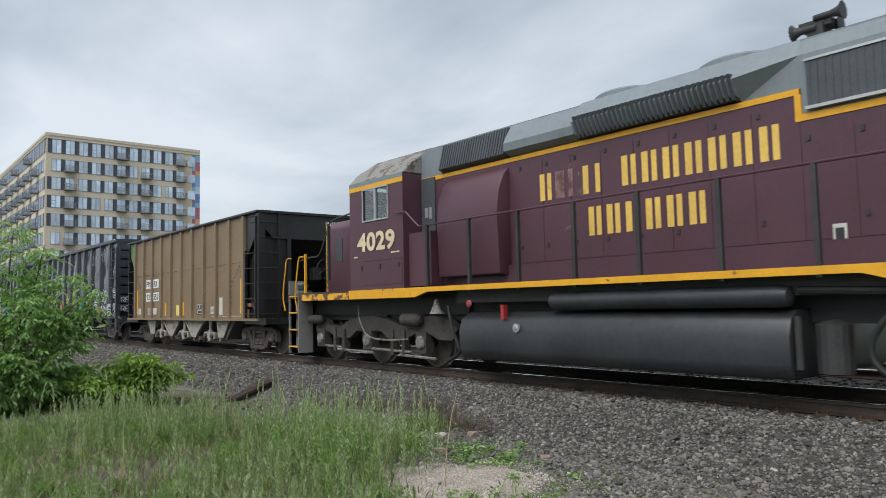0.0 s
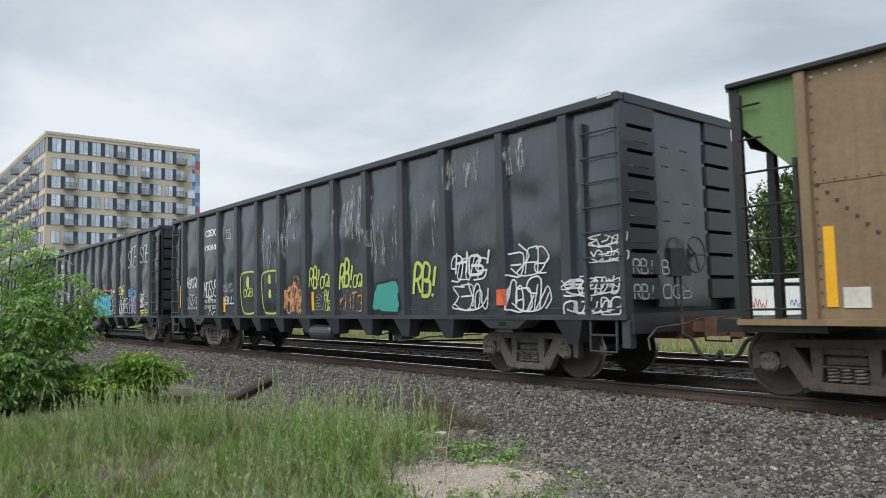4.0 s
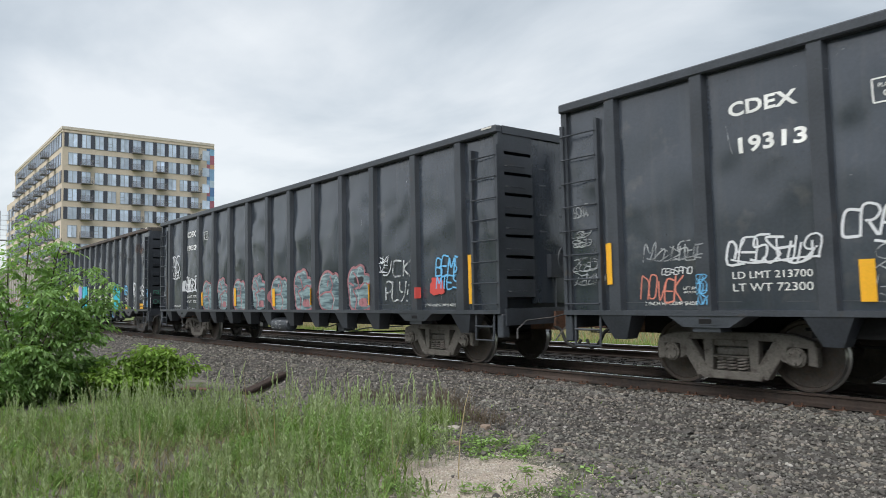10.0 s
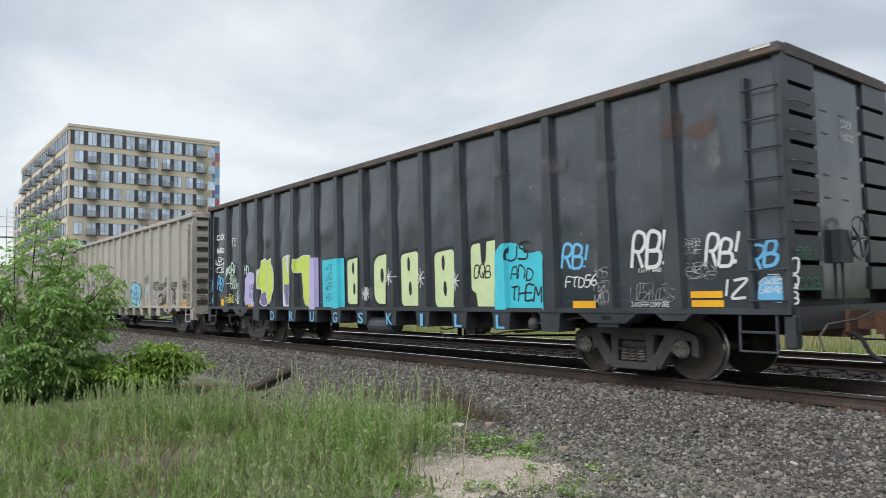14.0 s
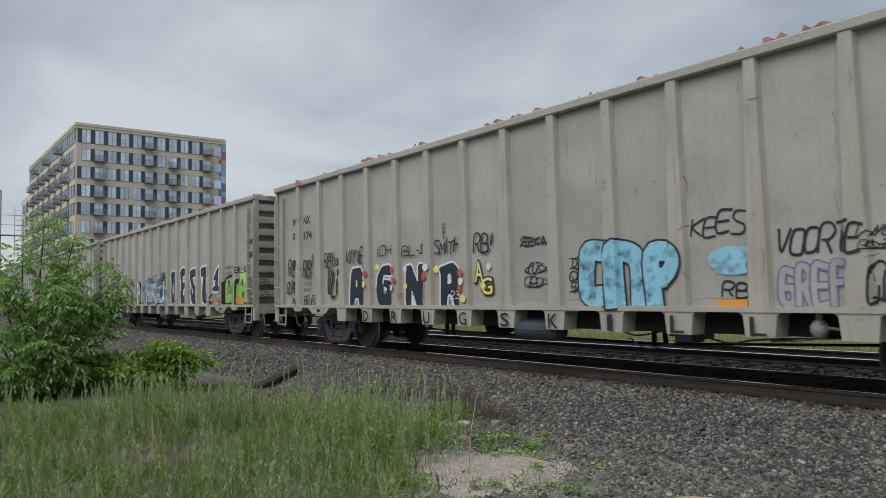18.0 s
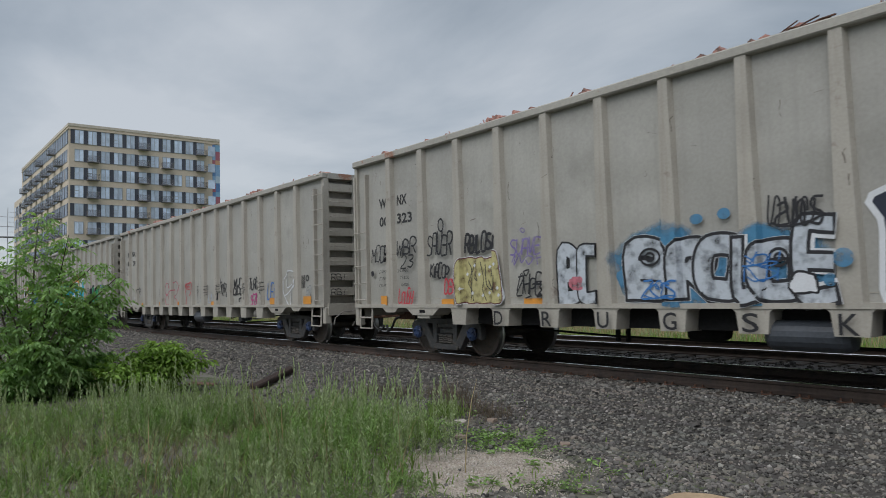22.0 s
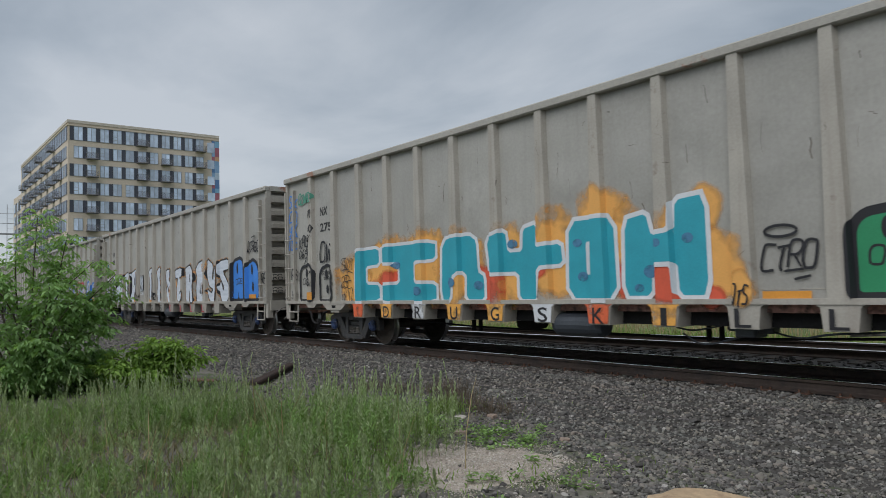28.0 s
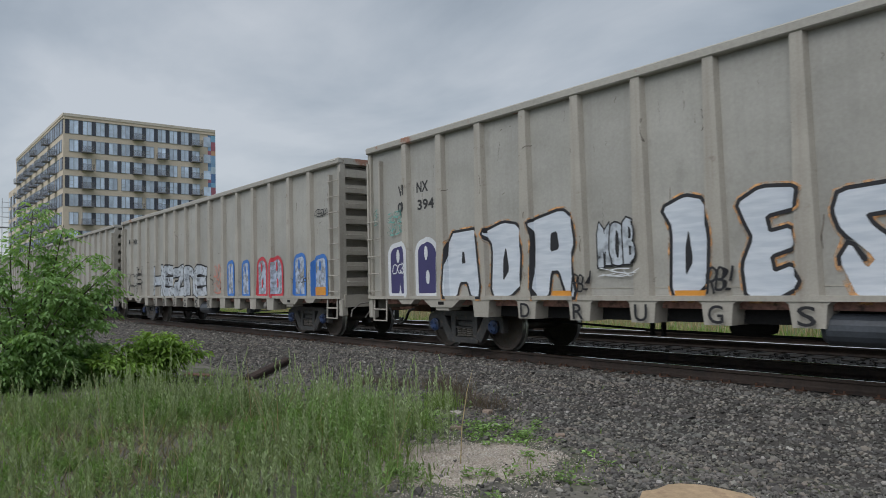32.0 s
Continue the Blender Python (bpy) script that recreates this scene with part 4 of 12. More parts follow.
# ---- the locomotive ----
MAROON = surface("maroon_paint", (0.083, 0.034, 0.049), 0.42, vary=0.14, grain=18, patch=0.7, dirt=(0.075, 0.04, 0.042), dirt_at=0.6, dirt_soft=0.2, bump=0.06, dent=0.008, streak=0.3)
LOCO_GREY = surface("faded_grey_paint", (0.19, 0.22, 0.24), 0.55, vary=0.1, grain=18, patch=0.8, dirt=(0.10, 0.11, 0.115), dirt_at=0.6, bump=0.06, streak=0.3)
PEELED = surface("peeling_roof_paint", (0.22, 0.215, 0.20), 0.7, vary=0.12, grain=15, patch=1.6, dirt=(0.12, 0.085, 0.065), dirt_at=0.53, dirt_soft=0.02, bump=0.2)
LOCO_YELLOW = surface("chipped_yellow_paint", (0.72, 0.36, 0.015), 0.5, vary=0.1, grain=15, patch=2.0, dirt=(0.16, 0.075, 0.04), dirt_at=0.64, dirt_soft=0.03, bump=0.06)
WORN_YELLOW = surface("rusting_yellow_paint", (0.70, 0.36, 0.02), 0.55, vary=0.15, grain=15, patch=1.7, dirt=(0.12, 0.055, 0.035), dirt_at=0.50, dirt_soft=0.03, bump=0.1)
TANK = surface("oily_black_tank", (0.03, 0.033, 0.036), 0.42, vary=0.35, grain=12, patch=1.2, dirt=(0.045, 0.05, 0.052), dirt_at=0.55, dirt_soft=0.25, bump=0.06, streak=0.25)
GRILLE = surface("dark_grille", (0.062, 0.07, 0.078), 0.6, vary=0.3, bump=0.2)
TRUCK_GREY = surface("dusty_loco_truck", (0.056, 0.050, 0.043), 0.75, vary=0.4, grain=25, patch=3, dirt=(0.035, 0.03, 0.028), dirt_at=0.5, bump=0.35)
STEP_GREY = surface("rusty_grey_step", (0.19, 0.19, 0.18), 0.7, vary=0.2, dirt=(0.12, 0.07, 0.05), dirt_at=0.55, bump=0.2)
BLACK_GEAR = surface("black_underframe", (0.032, 0.032, 0.032), 0.6, vary=0.4, dirt=(0.05, 0.042, 0.036), dirt_at=0.58, bump=0.25)
CAB_GLASS = glass("cab_glass", (0.02, 0.025, 0.028))
ALU = surface("dull_aluminium", (0.45, 0.46, 0.46), 0.45, 0.6, vary=0.15)


def clear_pane():
    m = bpy.data.materials.new("clear_cab_pane")
    m.use_nodes = True
    nt = m.node_tree
    b = nt.nodes["Principled BSDF"]
    b.inputs["Roughness"].default_value = 0.02
    tr = nt.nodes.new("ShaderNodeBsdfTransparent")
    tr.inputs[0].default_value = (0.75, 0.80, 0.78, 1)
    gl = nt.nodes.new("ShaderNodeBsdfGlossy")
    gl.inputs["Roughness"].default_value = 0.03
    mx = nt.nodes.new("ShaderNodeMixShader")
    mx.inputs[0].default_value = 0.16
    nt.links.new(tr.outputs[0], mx.inputs[1])
    nt.links.new(gl.outputs[0], mx.inputs[2])
    nt.links.new(mx.outputs[0], nt.nodes["Material Output"].inputs[0])
    return m


PANE = clear_pane()


def extruded(pts, x0, x1):
    bm = bmesh.new()
    prism(bm, pts, x0, x1, "x")
    return bm


def loco_truck(car, c):
    """Six-wheel truck: a wavy cast frame over three axles, with brake gear."""
    outline = [(-2.35, 0.80), (-2.25, 0.98), (-1.95, 1.0), (-1.75, 0.86), (-1.2, 0.80), (-0.75, 0.98), (-0.3, 1.05), (0.3, 1.05), (0.75, 0.98), (1.2, 0.86), (1.75, 0.9), (2.2, 1.06), (2.75, 1.0),
               (3.05, 0.80), (2.9, 0.58), (2.5, 0.58), (2.1, 0.72), (1.75, 0.7), (1.3, 0.55), (0.8, 0.55), (0.5, 0.72), (-0.5, 0.72), (-0.8, 0.55), (-1.3, 0.55), (-1.75, 0.68), (-2.1, 0.7), (-2.3, 0.6)]
    for s_ in (-1, 1):
        bm = bmesh.new()
        a = [bm.verts.new((c + x, s_ * 1.16, z)) for x, z in outline]
        b = [bm.verts.new((c + x, s_ * 0.98, z)) for x, z in outline]
        bm.faces.new(a), bm.faces.new(b[::-1])
        for i in range(len(a)):
            j = (i + 1) % len(a)
            bm.faces.new((a[i], b[i], b[j], a[j]))
        bmesh.ops.triangulate(bm, faces=[f for f in bm.faces if len(f.verts) > 4])
        frame_ = part("truck_frame", bm, TRUCK_GREY, car)
        for x in (-2.04, 0.0, 1.96):
            part("journal_box", boxes((c + x - 0.17, c + x + 0.17, *sorted((s_ * 1.2, s_ * 1.0)), 0.32, 0.74)), TRUCK_GREY, frame_)
            bm = bmesh.new()
            lathe(bm, [(0.13, 1.16 * s_), (0.14, 1.22 * s_), (0.11, 1.25 * s_), (0.04, 1.255 * s_)], 14, "y", (c + x, 0, 0.52))
            part("journal_cap", bm, GREY_IRON, frame_)
        for x in (-1.4, -1.0, 0.95, 1.35):
            part("brake_hanger", boxes((c + x - 0.05, c + x + 0.05, *sorted((s_ * 1.2, s_ * 1.05)), 0.24, 0.75)), TRUCK_GREY, frame_)
        bm = bmesh.new()
        for x0, x1, z in ((-2.2, -1.1, 0.36), (-1.3, 0.2, 0.28), (0.1, 1.6, 0.34), (1.2, 2.4, 0.24)):
            rod(bm, (c + x0, s_ * 1.17, z), (c + x1, s_ * 1.17, z - 0.03), 0.03, 6)
        part("brake_rod", bm, GREY_IRON, frame_)
        for x, r in ((-2.15, 0.11), (1.75, 0.13)):
            bm = bmesh.new()
            lathe(bm, [(0.04, -0.3), (r, -0.28), (r, 0.2), (0.05, 0.3)], 14, "x", (c + x, s_ * 1.25, 0.98))
            part("brake_cylinder", bm, TRUCK_GREY, frame_)
        for x in (-1.45, -1.25, -0.4, 0.35, 0.7, 0.95):
            bm = bmesh.new()
            rod(bm, (c + x, s_ * 1.163, 0.78), (c + x, s_ * 1.167, 0.78), 0.04, 10)
            part("frame_hole", bm, BLACK_GEAR, frame_)
        bm = bmesh.new()
        tube(bm, curve_points([(c - 0.2, s_ * 1.3, 1.3), (c - 0.1, s_ * 1.32, 0.95), (c + 0.2, s_ * 1.3, 0.62), (c + 0.9, s_ * 1.3, 0.55), (c + 1.6, s_ * 1.25, 0.58)]), 0.018, 5)
        part("sand_hose", bm, GREY_IRON, frame_)
    part("bolster", boxes((c - 0.5, c + 0.5, -1.0, 1.0, 0.5, 1.1)), BLACK_GEAR, car)
    me = wheelset_mesh(0.508)
    for x in (-2.04, 0.0, 1.96):
        w = part("wheelset", me, None, car)
        w.location = (c + x, 0, 0.508)


def locomotive():
    car = thing("diesel_locomotive", "maroon and grey diesel locomotive with yellow trim", "locomotive")
    # underframe and sills
    part("underframe", boxes((-9.6, 9.9, -0.9, 0.9, 0.95, 1.5)), BLACK_GEAR, car)
    part("walkway", boxes((-9.0, 9.3, -1.52, 1.52, 1.56, 1.625)), BLACK_GEAR, car)
    for s_ in (-1, 1):
        y = sorted((s_ * 1.56, s_ * 1.50))
        part("sill", boxes((-9.02, -6.82, *y, 1.43, 1.58)), WORN_YELLOW, car, "rusting yellow side sill")
        bm = bmesh.new()
        prism(bm, [(-6.8, 1.62), (3.74, 1.63), (4.3, 1.63), (9.3, 1.63), (9.3, 1.43), (4.1, 1.43), (3.74, 1.53), (-4.0, 1.53), (-4.36, 1.43), (-6.8, 1.43)], *y)
        bmesh.ops.triangulate(bm, faces=[f for f in bm.faces if len(f.verts) > 4])
        part("sill", bm, LOCO_YELLOW, car, "chipped yellow side sill")
        part("side_apron", boxes((-9.3, -3.4, *sorted((s_ * 1.0, s_ * 0.92)), 1.08, 1.43)), BLACK_GEAR, car)
        part("side_apron", boxes((-3.4, 9.3, *sorted((s_ * 1.3, s_ * 1.25)), 1.3, 1.54)), BLACK_GEAR, car)
        # maroon kick plate along the walkway
        part("kick_plate", boxes((-4.75, 9.3, *sorted((s_ * 1.10, s_ * 1.07)), 1.62, 1.95)), MAROON, car)
    # nose
    bm = extruded([(-0.95, 1.62), (0.95, 1.62), (0.95, 3.2), (0.8, 3.38), (-0.8, 3.38), (-0.95, 3.2)], -8.76, -6.78)
    soften(bm, 0.05, 2)
    part("nose", bm, MAROON, car, smooth=True)
    part("nose_trim", boxes((-8.80, -8.765, -0.95, -0.90, 1.65, 3.3)), LOCO_YELLOW, car, "yellow edge stripe")
    part("sand_hatch", boxes((-8.30, -8.04, -0.962, -0.95, 2.38, 2.93)), GRILLE, car, "dark recessed hatch")
    # cab: walls with window openings
    w0, w1, z0, z1 = -6.22, -5.30, 3.12, 3.80
    for s_ in (-1, 1):
        y = sorted((s_ * 1.52, s_ * 1.47))
        part("cab_side", boxes((-6.78, w0, *y, 1.62, 3.97), (w1, -4.77, *y, 1.62, 3.97), (w0, w1, *y, 1.62, z0), (w0, w1, *y, z1, 3.97)), MAROON, car)
        part("cab_stripe", boxes((-6.79, -4.77, *sorted((s_ * 1.528, s_ * 1.521)), 3.80, 3.90)), LOCO_YELLOW, car, "yellow stripe")
        part("cab_fascia", boxes((-6.79, -4.77, *sorted((s_ * 1.526, s_ * 1.521)), 3.90, 3.99)), LOCO_GREY, car)
        fr = part("window_frame", boxes((w0 - 0.03, w1 + 0.03, *sorted((s_ * 1.54, s_ * 1.50)), z0 - 0.03, z0), (w0 - 0.03, w1 + 0.03, *sorted((s_ * 1.54, s_ * 1.50)), z1 - 0.02, z1 + 0.01),
                                        (w0 - 0.03, w0, *sorted((s_ * 1.54, s_ * 1.50)), z0, z1), (w1, w1 + 0.03, *sorted((s_ * 1.54, s_ * 1.50)), z0, z1),
                                        ((w0 + w1) / 2 - 0.04, (w0 + w1) / 2 + 0.03, *sorted((s_ * 1.535, s_ * 1.49)), z0, z1)), ALU, car, "dull metal window frame")
        for a, b in ((w0, (w0 + w1) / 2 - 0.04), ((w0 + w1) / 2 + 0.03, w1)):
            part("pane", boxes((a, b, *sorted((s_ * 1.505, s_ * 1.50)), z0, z1)), PANE, fr)
        part("cab_panel", boxes((-6.40, -4.82, *sorted((s_ * 1.528, s_ * 1.521)), 1.72, 2.24)), MAROON, car)
        part("panel_edge", boxes((-6.40, -4.82, *sorted((s_ * 1.535, s_ * 1.521)), 2.24, 2.26)), MAROON, car)
        bolts_at = [(-6.3, 2.1), (-5.6, 2.1), (-4.92, 2.1)]
        for x, z in bolts_at:
            part("latch", boxes((x - 0.025, x + 0.025, *sorted((s_ * 1.545, s_ * 1.529)), z - 0.05, z + 0.05)), BLACK_GEAR, car)
    part("cab_front", boxes((-6.79, -6.74, -1.47, 1.47, 1.62, 3.3)), MAROON, car)
    part("windshield", boxes((-6.77, -6.75, -1.4, 1.4, 3.3, 3.9)), CAB_GLASS, car)
    part("cab_rear", boxes((-4.81, -4.77, -1.47, 1.47, 1.62, 3.97)), MAROON, car)
    bm = bmesh.new()
    prism(bm, [(-1.53, 3.98), (-1.3, 4.22), (-0.75, 4.58), (0.75, 4.58), (1.3, 4.22), (1.53, 3.98)], -6.8, -4.76, "x")
    soften(bm, 0.02)
    part("cab_roof", bm, PEELED, car, "grey cab roof with peeling paint")
    for y in (-0.8, 0.8):
        bm = boxes((-6.0, -5.6, y - 0.22, y + 0.22, 2.35, 2.5), (-5.65, -5.52, y - 0.22, y + 0.22, 2.5, 3.2))
        soften(bm, 0.03)
        part("seat", bm, BLACK_GEAR, car, "dark cab seat")
    # long hood
    for s_ in (-1, 1):
        part("hood_side", boxes((-4.77, 2.96, *sorted((s_ * 1.02, s_ * 0.98)), 1.62, 3.80), (2.96, 9.3, *sorted((s_ * 1.02, s_ * 0.98)), 1.62, 3.46)), MAROON, car)
        part("hood_stripe", boxes((-4.77, 2.96, *sorted((s_ * 1.03, s_ * 0.98)), 3.80, 3.88), (2.90, 2.98, *sorted((s_ * 1.031, s_ * 0.98)), 3.46, 3.80), (2.98, 9.3, *sorted((s_ * 1.03, s_ * 0.98)), 3.46, 3.55)), LOCO_YELLOW, car, "yellow stripe")
        # doors along the hood
        for i, x in enumerate(np.arange(-2.0, 9.0, 0.62)):
            part("hood_door", boxes((x + 0.012, x + 0.608, *sorted((s_ * 1.028, s_ * 1.02)), 1.97, 3.36 if x > 2.4 else 3.70)), MAROON, car)
            for z in (2.2, 3.2 if x > 2.4 else 3.6):
                part("latch", boxes((x + 0.06, x + 0.11, *sorted((s_ * 1.045, s_ * 1.028)), z, z + 0.07)), BLACK_GEAR, car)
        # inertial filter with its screen and blower duct
        bm = bmesh.new()
        prism(bm, [(s_ * 1.0, 3.90), (s_ * 1.13, 3.95), (s_ * 1.0, 4.45), (s_ * 0.8, 4.45)], -4.08, -2.2, "x")
        part("screen", bm, GRILLE, car, "dark filter screen")
        for x in np.arange(-4.05, -2.2, 0.07):
            bm = bmesh.new()
            prism(bm, [(s_ * 1.13, 3.95), (s_ * 1.15, 3.96), (s_ * 1.02, 4.45), (s_ * 1.0, 4.45)], x, x + 0.025, "x")
            part("screen_slat", bm, GRILLE, car)
        bm = bmesh.new()
        prism(bm, [(s_ * 1.0, 1.75), (s_ * 1.32, 1.8), (s_ * 1.36, 2.9), (s_ * 1.30, 3.3), (s_ * 1.16, 3.6), (s_ * 1.0, 3.75)], -3.9, -2.2, "x")
        soften(bm, 0.03, 2)
        part("blower_duct", bm, MAROON, car, smooth=True)
        part("equipment_box", boxes((-4.72, -4.0, *sorted((s_ * 1.42, s_ * 1.0)), 1.65, 2.72)), MAROON, car)
        # dark plate for the shaded recess; pale squares paint in bright window spots
        part("cab_door", boxes((-4.74, -4.30, *sorted((s_ * 1.06, s_ * 1.0)), 2.75, 3.86)), GRILLE, car, "dark plate painted as the shaded door recess behind the cab")
        part("door_light", boxes((-4.62, -4.52, *sorted((s_ * 1.07, s_ * 1.06)), 3.05, 3.25), (-4.48, -4.40, *sorted((s_ * 1.07, s_ * 1.06)), 3.02, 3.25)), ALU, car)
        # grey shoulder, flared louvre section and the rear radiator
        bm = bmesh.new()
        prism(bm, [(s_ * 1.0, 3.90), (s_ * 1.16, 3.98), (s_ * 1.18, 4.12), (s_ * 0.95, 4.49), (s_ * 0.7, 4.49), (s_ * 0.7, 3.9)], -2.18, -0.56, "x")
        part("shoulder", bm, LOCO_GREY, car)
        bm = bmesh.new()
        prism(bm, [(s_ * 1.0, 3.92), (s_ * 1.14, 3.96), (s_ * 1.24, 4.16), (s_ * 0.95, 4.52), (s_ * 0.7, 4.52), (s_ * 0.7, 3.92)], -0.55, 2.2, "x")
        part("shoulder", bm, LOCO_GREY, car)
        for x in np.arange(-0.5, 2.2, 0.085):
            bm = bmesh.new()
            prism(bm, [(s_ * 1.06, 3.90), (s_ * 1.14, 3.905), (s_ * 1.275, 4.23), (s_ * 1.18, 4.24)], x, x + 0.05, "x")
            part("louvre", bm, GRILLE, car)
        bm = bmesh.new()
        a = [bm.verts.new((2.2, s_ * y, z)) for y, z in ((1.0, 3.88), (1.24, 4.16), (0.95, 4.52), (0.6, 4.52), (0.6, 3.88))]
        b = [bm.verts.new((2.98, s_ * y, z)) for y, z in ((1.0, 3.88), (1.02, 4.30), (0.93, 4.52), (0.6, 4.52), (0.6, 3.88))]
        for i in range(5):
            j = (i + 1) % 5
            bm.faces.new((a[i], a[j], b[j], b[i]))
        bm.faces.new(a), bm.faces.new(b)
        part("shoulder_end", bm, LOCO_GREY, car)
        bm = bmesh.new()
        prism(bm, [(s_ * 1.0, 3.55), (s_ * 1.02, 4.30), (s_ * 0.93, 4.50), (s_ * 0.7, 4.51), (s_ * 0.7, 3.55)], 2.98, 9.3, "x")
        part("shoulder", bm, LOCO_GREY, car)
        part("radiator_screen", boxes((3.07, 8.6, *sorted((s_ * 1.05, s_ * 1.02)), 3.62, 4.20)), GRILLE, car, "dark radiator screen")
        for x in np.arange(3.1, 8.6, 0.09):
            part("screen_slat", boxes((x, x + 0.02, *sorted((s_ * 1.062, s_ * 1.05)), 3.63, 4.19)), GRILLE, car)
        part("screen_rail", boxes((3.05, 8.62, *sorted((s_ * 1.09, s_ * 1.02)), 3.58, 3.62), (3.05, 8.62, *sorted((s_ * 1.07, s_ * 1.02)), 4.19, 4.22)), ALU, car)
        part("hood_plate", boxes((-4.77, -4.08, *sorted((s_ * 1.02, s_ * 0.95)), 3.885, 4.42)), LOCO_GREY, car)
    part("hood_roof", boxes((-4.77, -0.56, -0.96, 0.96, 4.44, 4.49), (-0.56, 9.3, -0.92, 0.92, 4.48, 4.53)), LOCO_GREY, car)
    part("hood_end", boxes((9.26, 9.3, -0.98, 0.98, 1.62, 4.4)), MAROON, car)
    for x, z in ((-0.2, 4.53), (1.75, 4.53), (4.25, 4.53), (5.9, 4.53), (7.4, 4.53)):
        bm = bmesh.new()
        lathe(bm, [(0.62, z - 0.02), (0.66, z), (0.66, z + 0.16), (0.60, z + 0.2), (0.1, z + 0.18)], 28, "z", (x, 0, 0))
        part("roof_fan", bm, LOCO_GREY, car)
    horn = part("horn_base", boxes((2.92, 3.12, -0.6, -0.3, 4.52, 4.80), (2.80, 3.2, -0.55, -0.35, 4.76, 4.86)), BLACK_GEAR, car, "dark air horn cluster")
    for i, (y, d, l) in enumerate(((-0.6, -1, 0.3), (-0.55, 1, 0.36), (-0.32, 1, 0.26))):
        bm = bmesh.new()
        lathe(bm, [(0.04, 0), (0.045, d * l * 0.6), (0.07, d * l * 0.85), (0.12, d * l), (0.05, d * l)], 14, "x", (3.0 + (0.04, 0.0, -0.02)[i], y, (4.74, 4.88, 4.80)[i]))
        part("horn_bell", bm, BLACK_GEAR, horn)
    part("notice", boxes((3.27, 3.43, -1.045, -1.029, 1.90, 2.14)), DIRTY_WHITE, car, "white notice plate")
    part("notice_mark", boxes((3.30, 3.40, -1.048, -1.046, 1.95, 2.09)), STENCIL_BLACK, car)
    # handrails
    for s_ in (-1, 1):
        for x in (-4.0, -2.78, -1.54, -0.33, 0.85, 2.09, 3.29, 4.5, 5.7, 6.9, 8.1):
            part("stanchion", boxes((x - 0.03, x + 0.03, *sorted((s_ * 1.545, s_ * 1.485)), 1.50, 2.83)), BLACK_GEAR, car)
        bm = bmesh.new()
        tube(bm, [(-4.95, s_ * 1.56, 3.16), (-4.62, s_ * 1.56, 3.14), (-4.25, s_ * 1.52, 2.82), (-4.0, s_ * 1.52, 2.82), (9.2, s_ * 1.52, 2.84)], 0.018, 6)
        part("handrail", bm, MAROON, car)
        bm = bmesh.new()
        tube(bm, curve_points([(-6.85, s_ * 1.3, 3.42), (-7.9, s_ * 1.3, 3.32), (-8.15, s_ * 1.3, 3.1), (-8.5, s_ * 1.32, 2.55), (-8.9, s_ * 1.35, 2.5), (-9.4, s_ * 1.35, 2.45)], 4), 0.02, 6)
        part("handrail", bm, BLACK_GEAR, car)
        part("stanchion", boxes((-8.12, -8.06, *sorted((s_ * 1.33, s_ * 1.27)), 1.9, 3.2)), BLACK_GEAR, car)
        # corner steps
        for x in (-9.74, -9.26):
            part("step_side", boxes((x - 0.02, x + 0.02, *sorted((s_ * 1.5, s_ * 1.1)), 0.15, 1.95 if x < -9.5 else 1.65)), STEP_GREY, car)
        part("step_back", boxes((-9.74, -9.26, *sorted((s_ * 1.32, s_ * 1.30)), 0.2, 1.9)), STEP_GREY, car)
        for z in (0.3, 0.72, 1.14, 1.55):
            st = part("step", boxes((-9.72, -9.28, *sorted((s_ * 1.5, s_ * 1.12)), z - 0.02, z + 0.02)), STEP_GREY, car)
            part("step_edge", boxes((-9.72, -9.28, *sorted((s_ * 1.515, s_ * 1.501)), z - 0.012, z + 0.018)), LOCO_YELLOW, st, "yellow step edge")
        for x in (-9.95, -9.3):
            bm = bmesh.new()
            tube(bm, curve_points([(x, s_ * 1.5, 1.2), (x - 0.05, s_ * 1.53, 1.6), (x + 0.05, s_ * 1.52, 2.2), (x + 0.1, s_ * 1.5, 2.5), (x + 0.3, s_ * 1.48, 2.52)], 5), 0.017, 6)
            part("grab_rail", bm, LOCO_YELLOW, car, "yellow grab rail")
        for x in (-9.1,):
            part("rail_post", boxes((x - 0.025, x + 0.025, *sorted((s_ * 1.4, s_ * 1.35)), 1.6, 2.6)), LOCO_YELLOW, car)
    part("end_platform", boxes((-9.75, -8.7, -1.5, 1.5, 1.5, 1.6)), BLACK_GEAR, car)
    part("pilot", boxes((-9.85, -9.72, -1.45, 1.45, 0.12, 1.5)), BLACK_GEAR, car)
    for x in (-9.5, -9.35):
        bm = bmesh.new()
        lathe(bm, [(0.04, -1.36), (0.08, -1.35), (0.08, -1.2), (0.03, -1.18)], 10, "y", (x, 0, 1.78))
        part("hose_coil", bm, BLACK_GEAR, car)
    coupler(car, -9.85, -1)
    coupler(car, 9.85, 1)
    # fuel tank and reservoirs
    bm = extruded([(-1.40, 0.28), (1.40, 0.28), (1.50, 0.42), (1.52, 0.80), (1.44, 1.02), (1.25, 1.13), (-1.25, 1.13), (-1.44, 1.02), (-1.52, 0.80), (-1.50, 0.42)], -3.13, 2.9)
    soften(bm, 0.05, 2)
    tank = part("fuel_tank", bm, TANK, car, "oily black fuel tank", smooth=True)
    bm = bmesh.new()
    lathe(bm, [(0.03, -1.56), (0.055, -1.55), (0.075, -1.55), (0.075, -1.515)], 18, "y", (-1.62, 0, 0.86))
    part("fuel_gauge", bm, ALU, tank, "round fuel gauge")
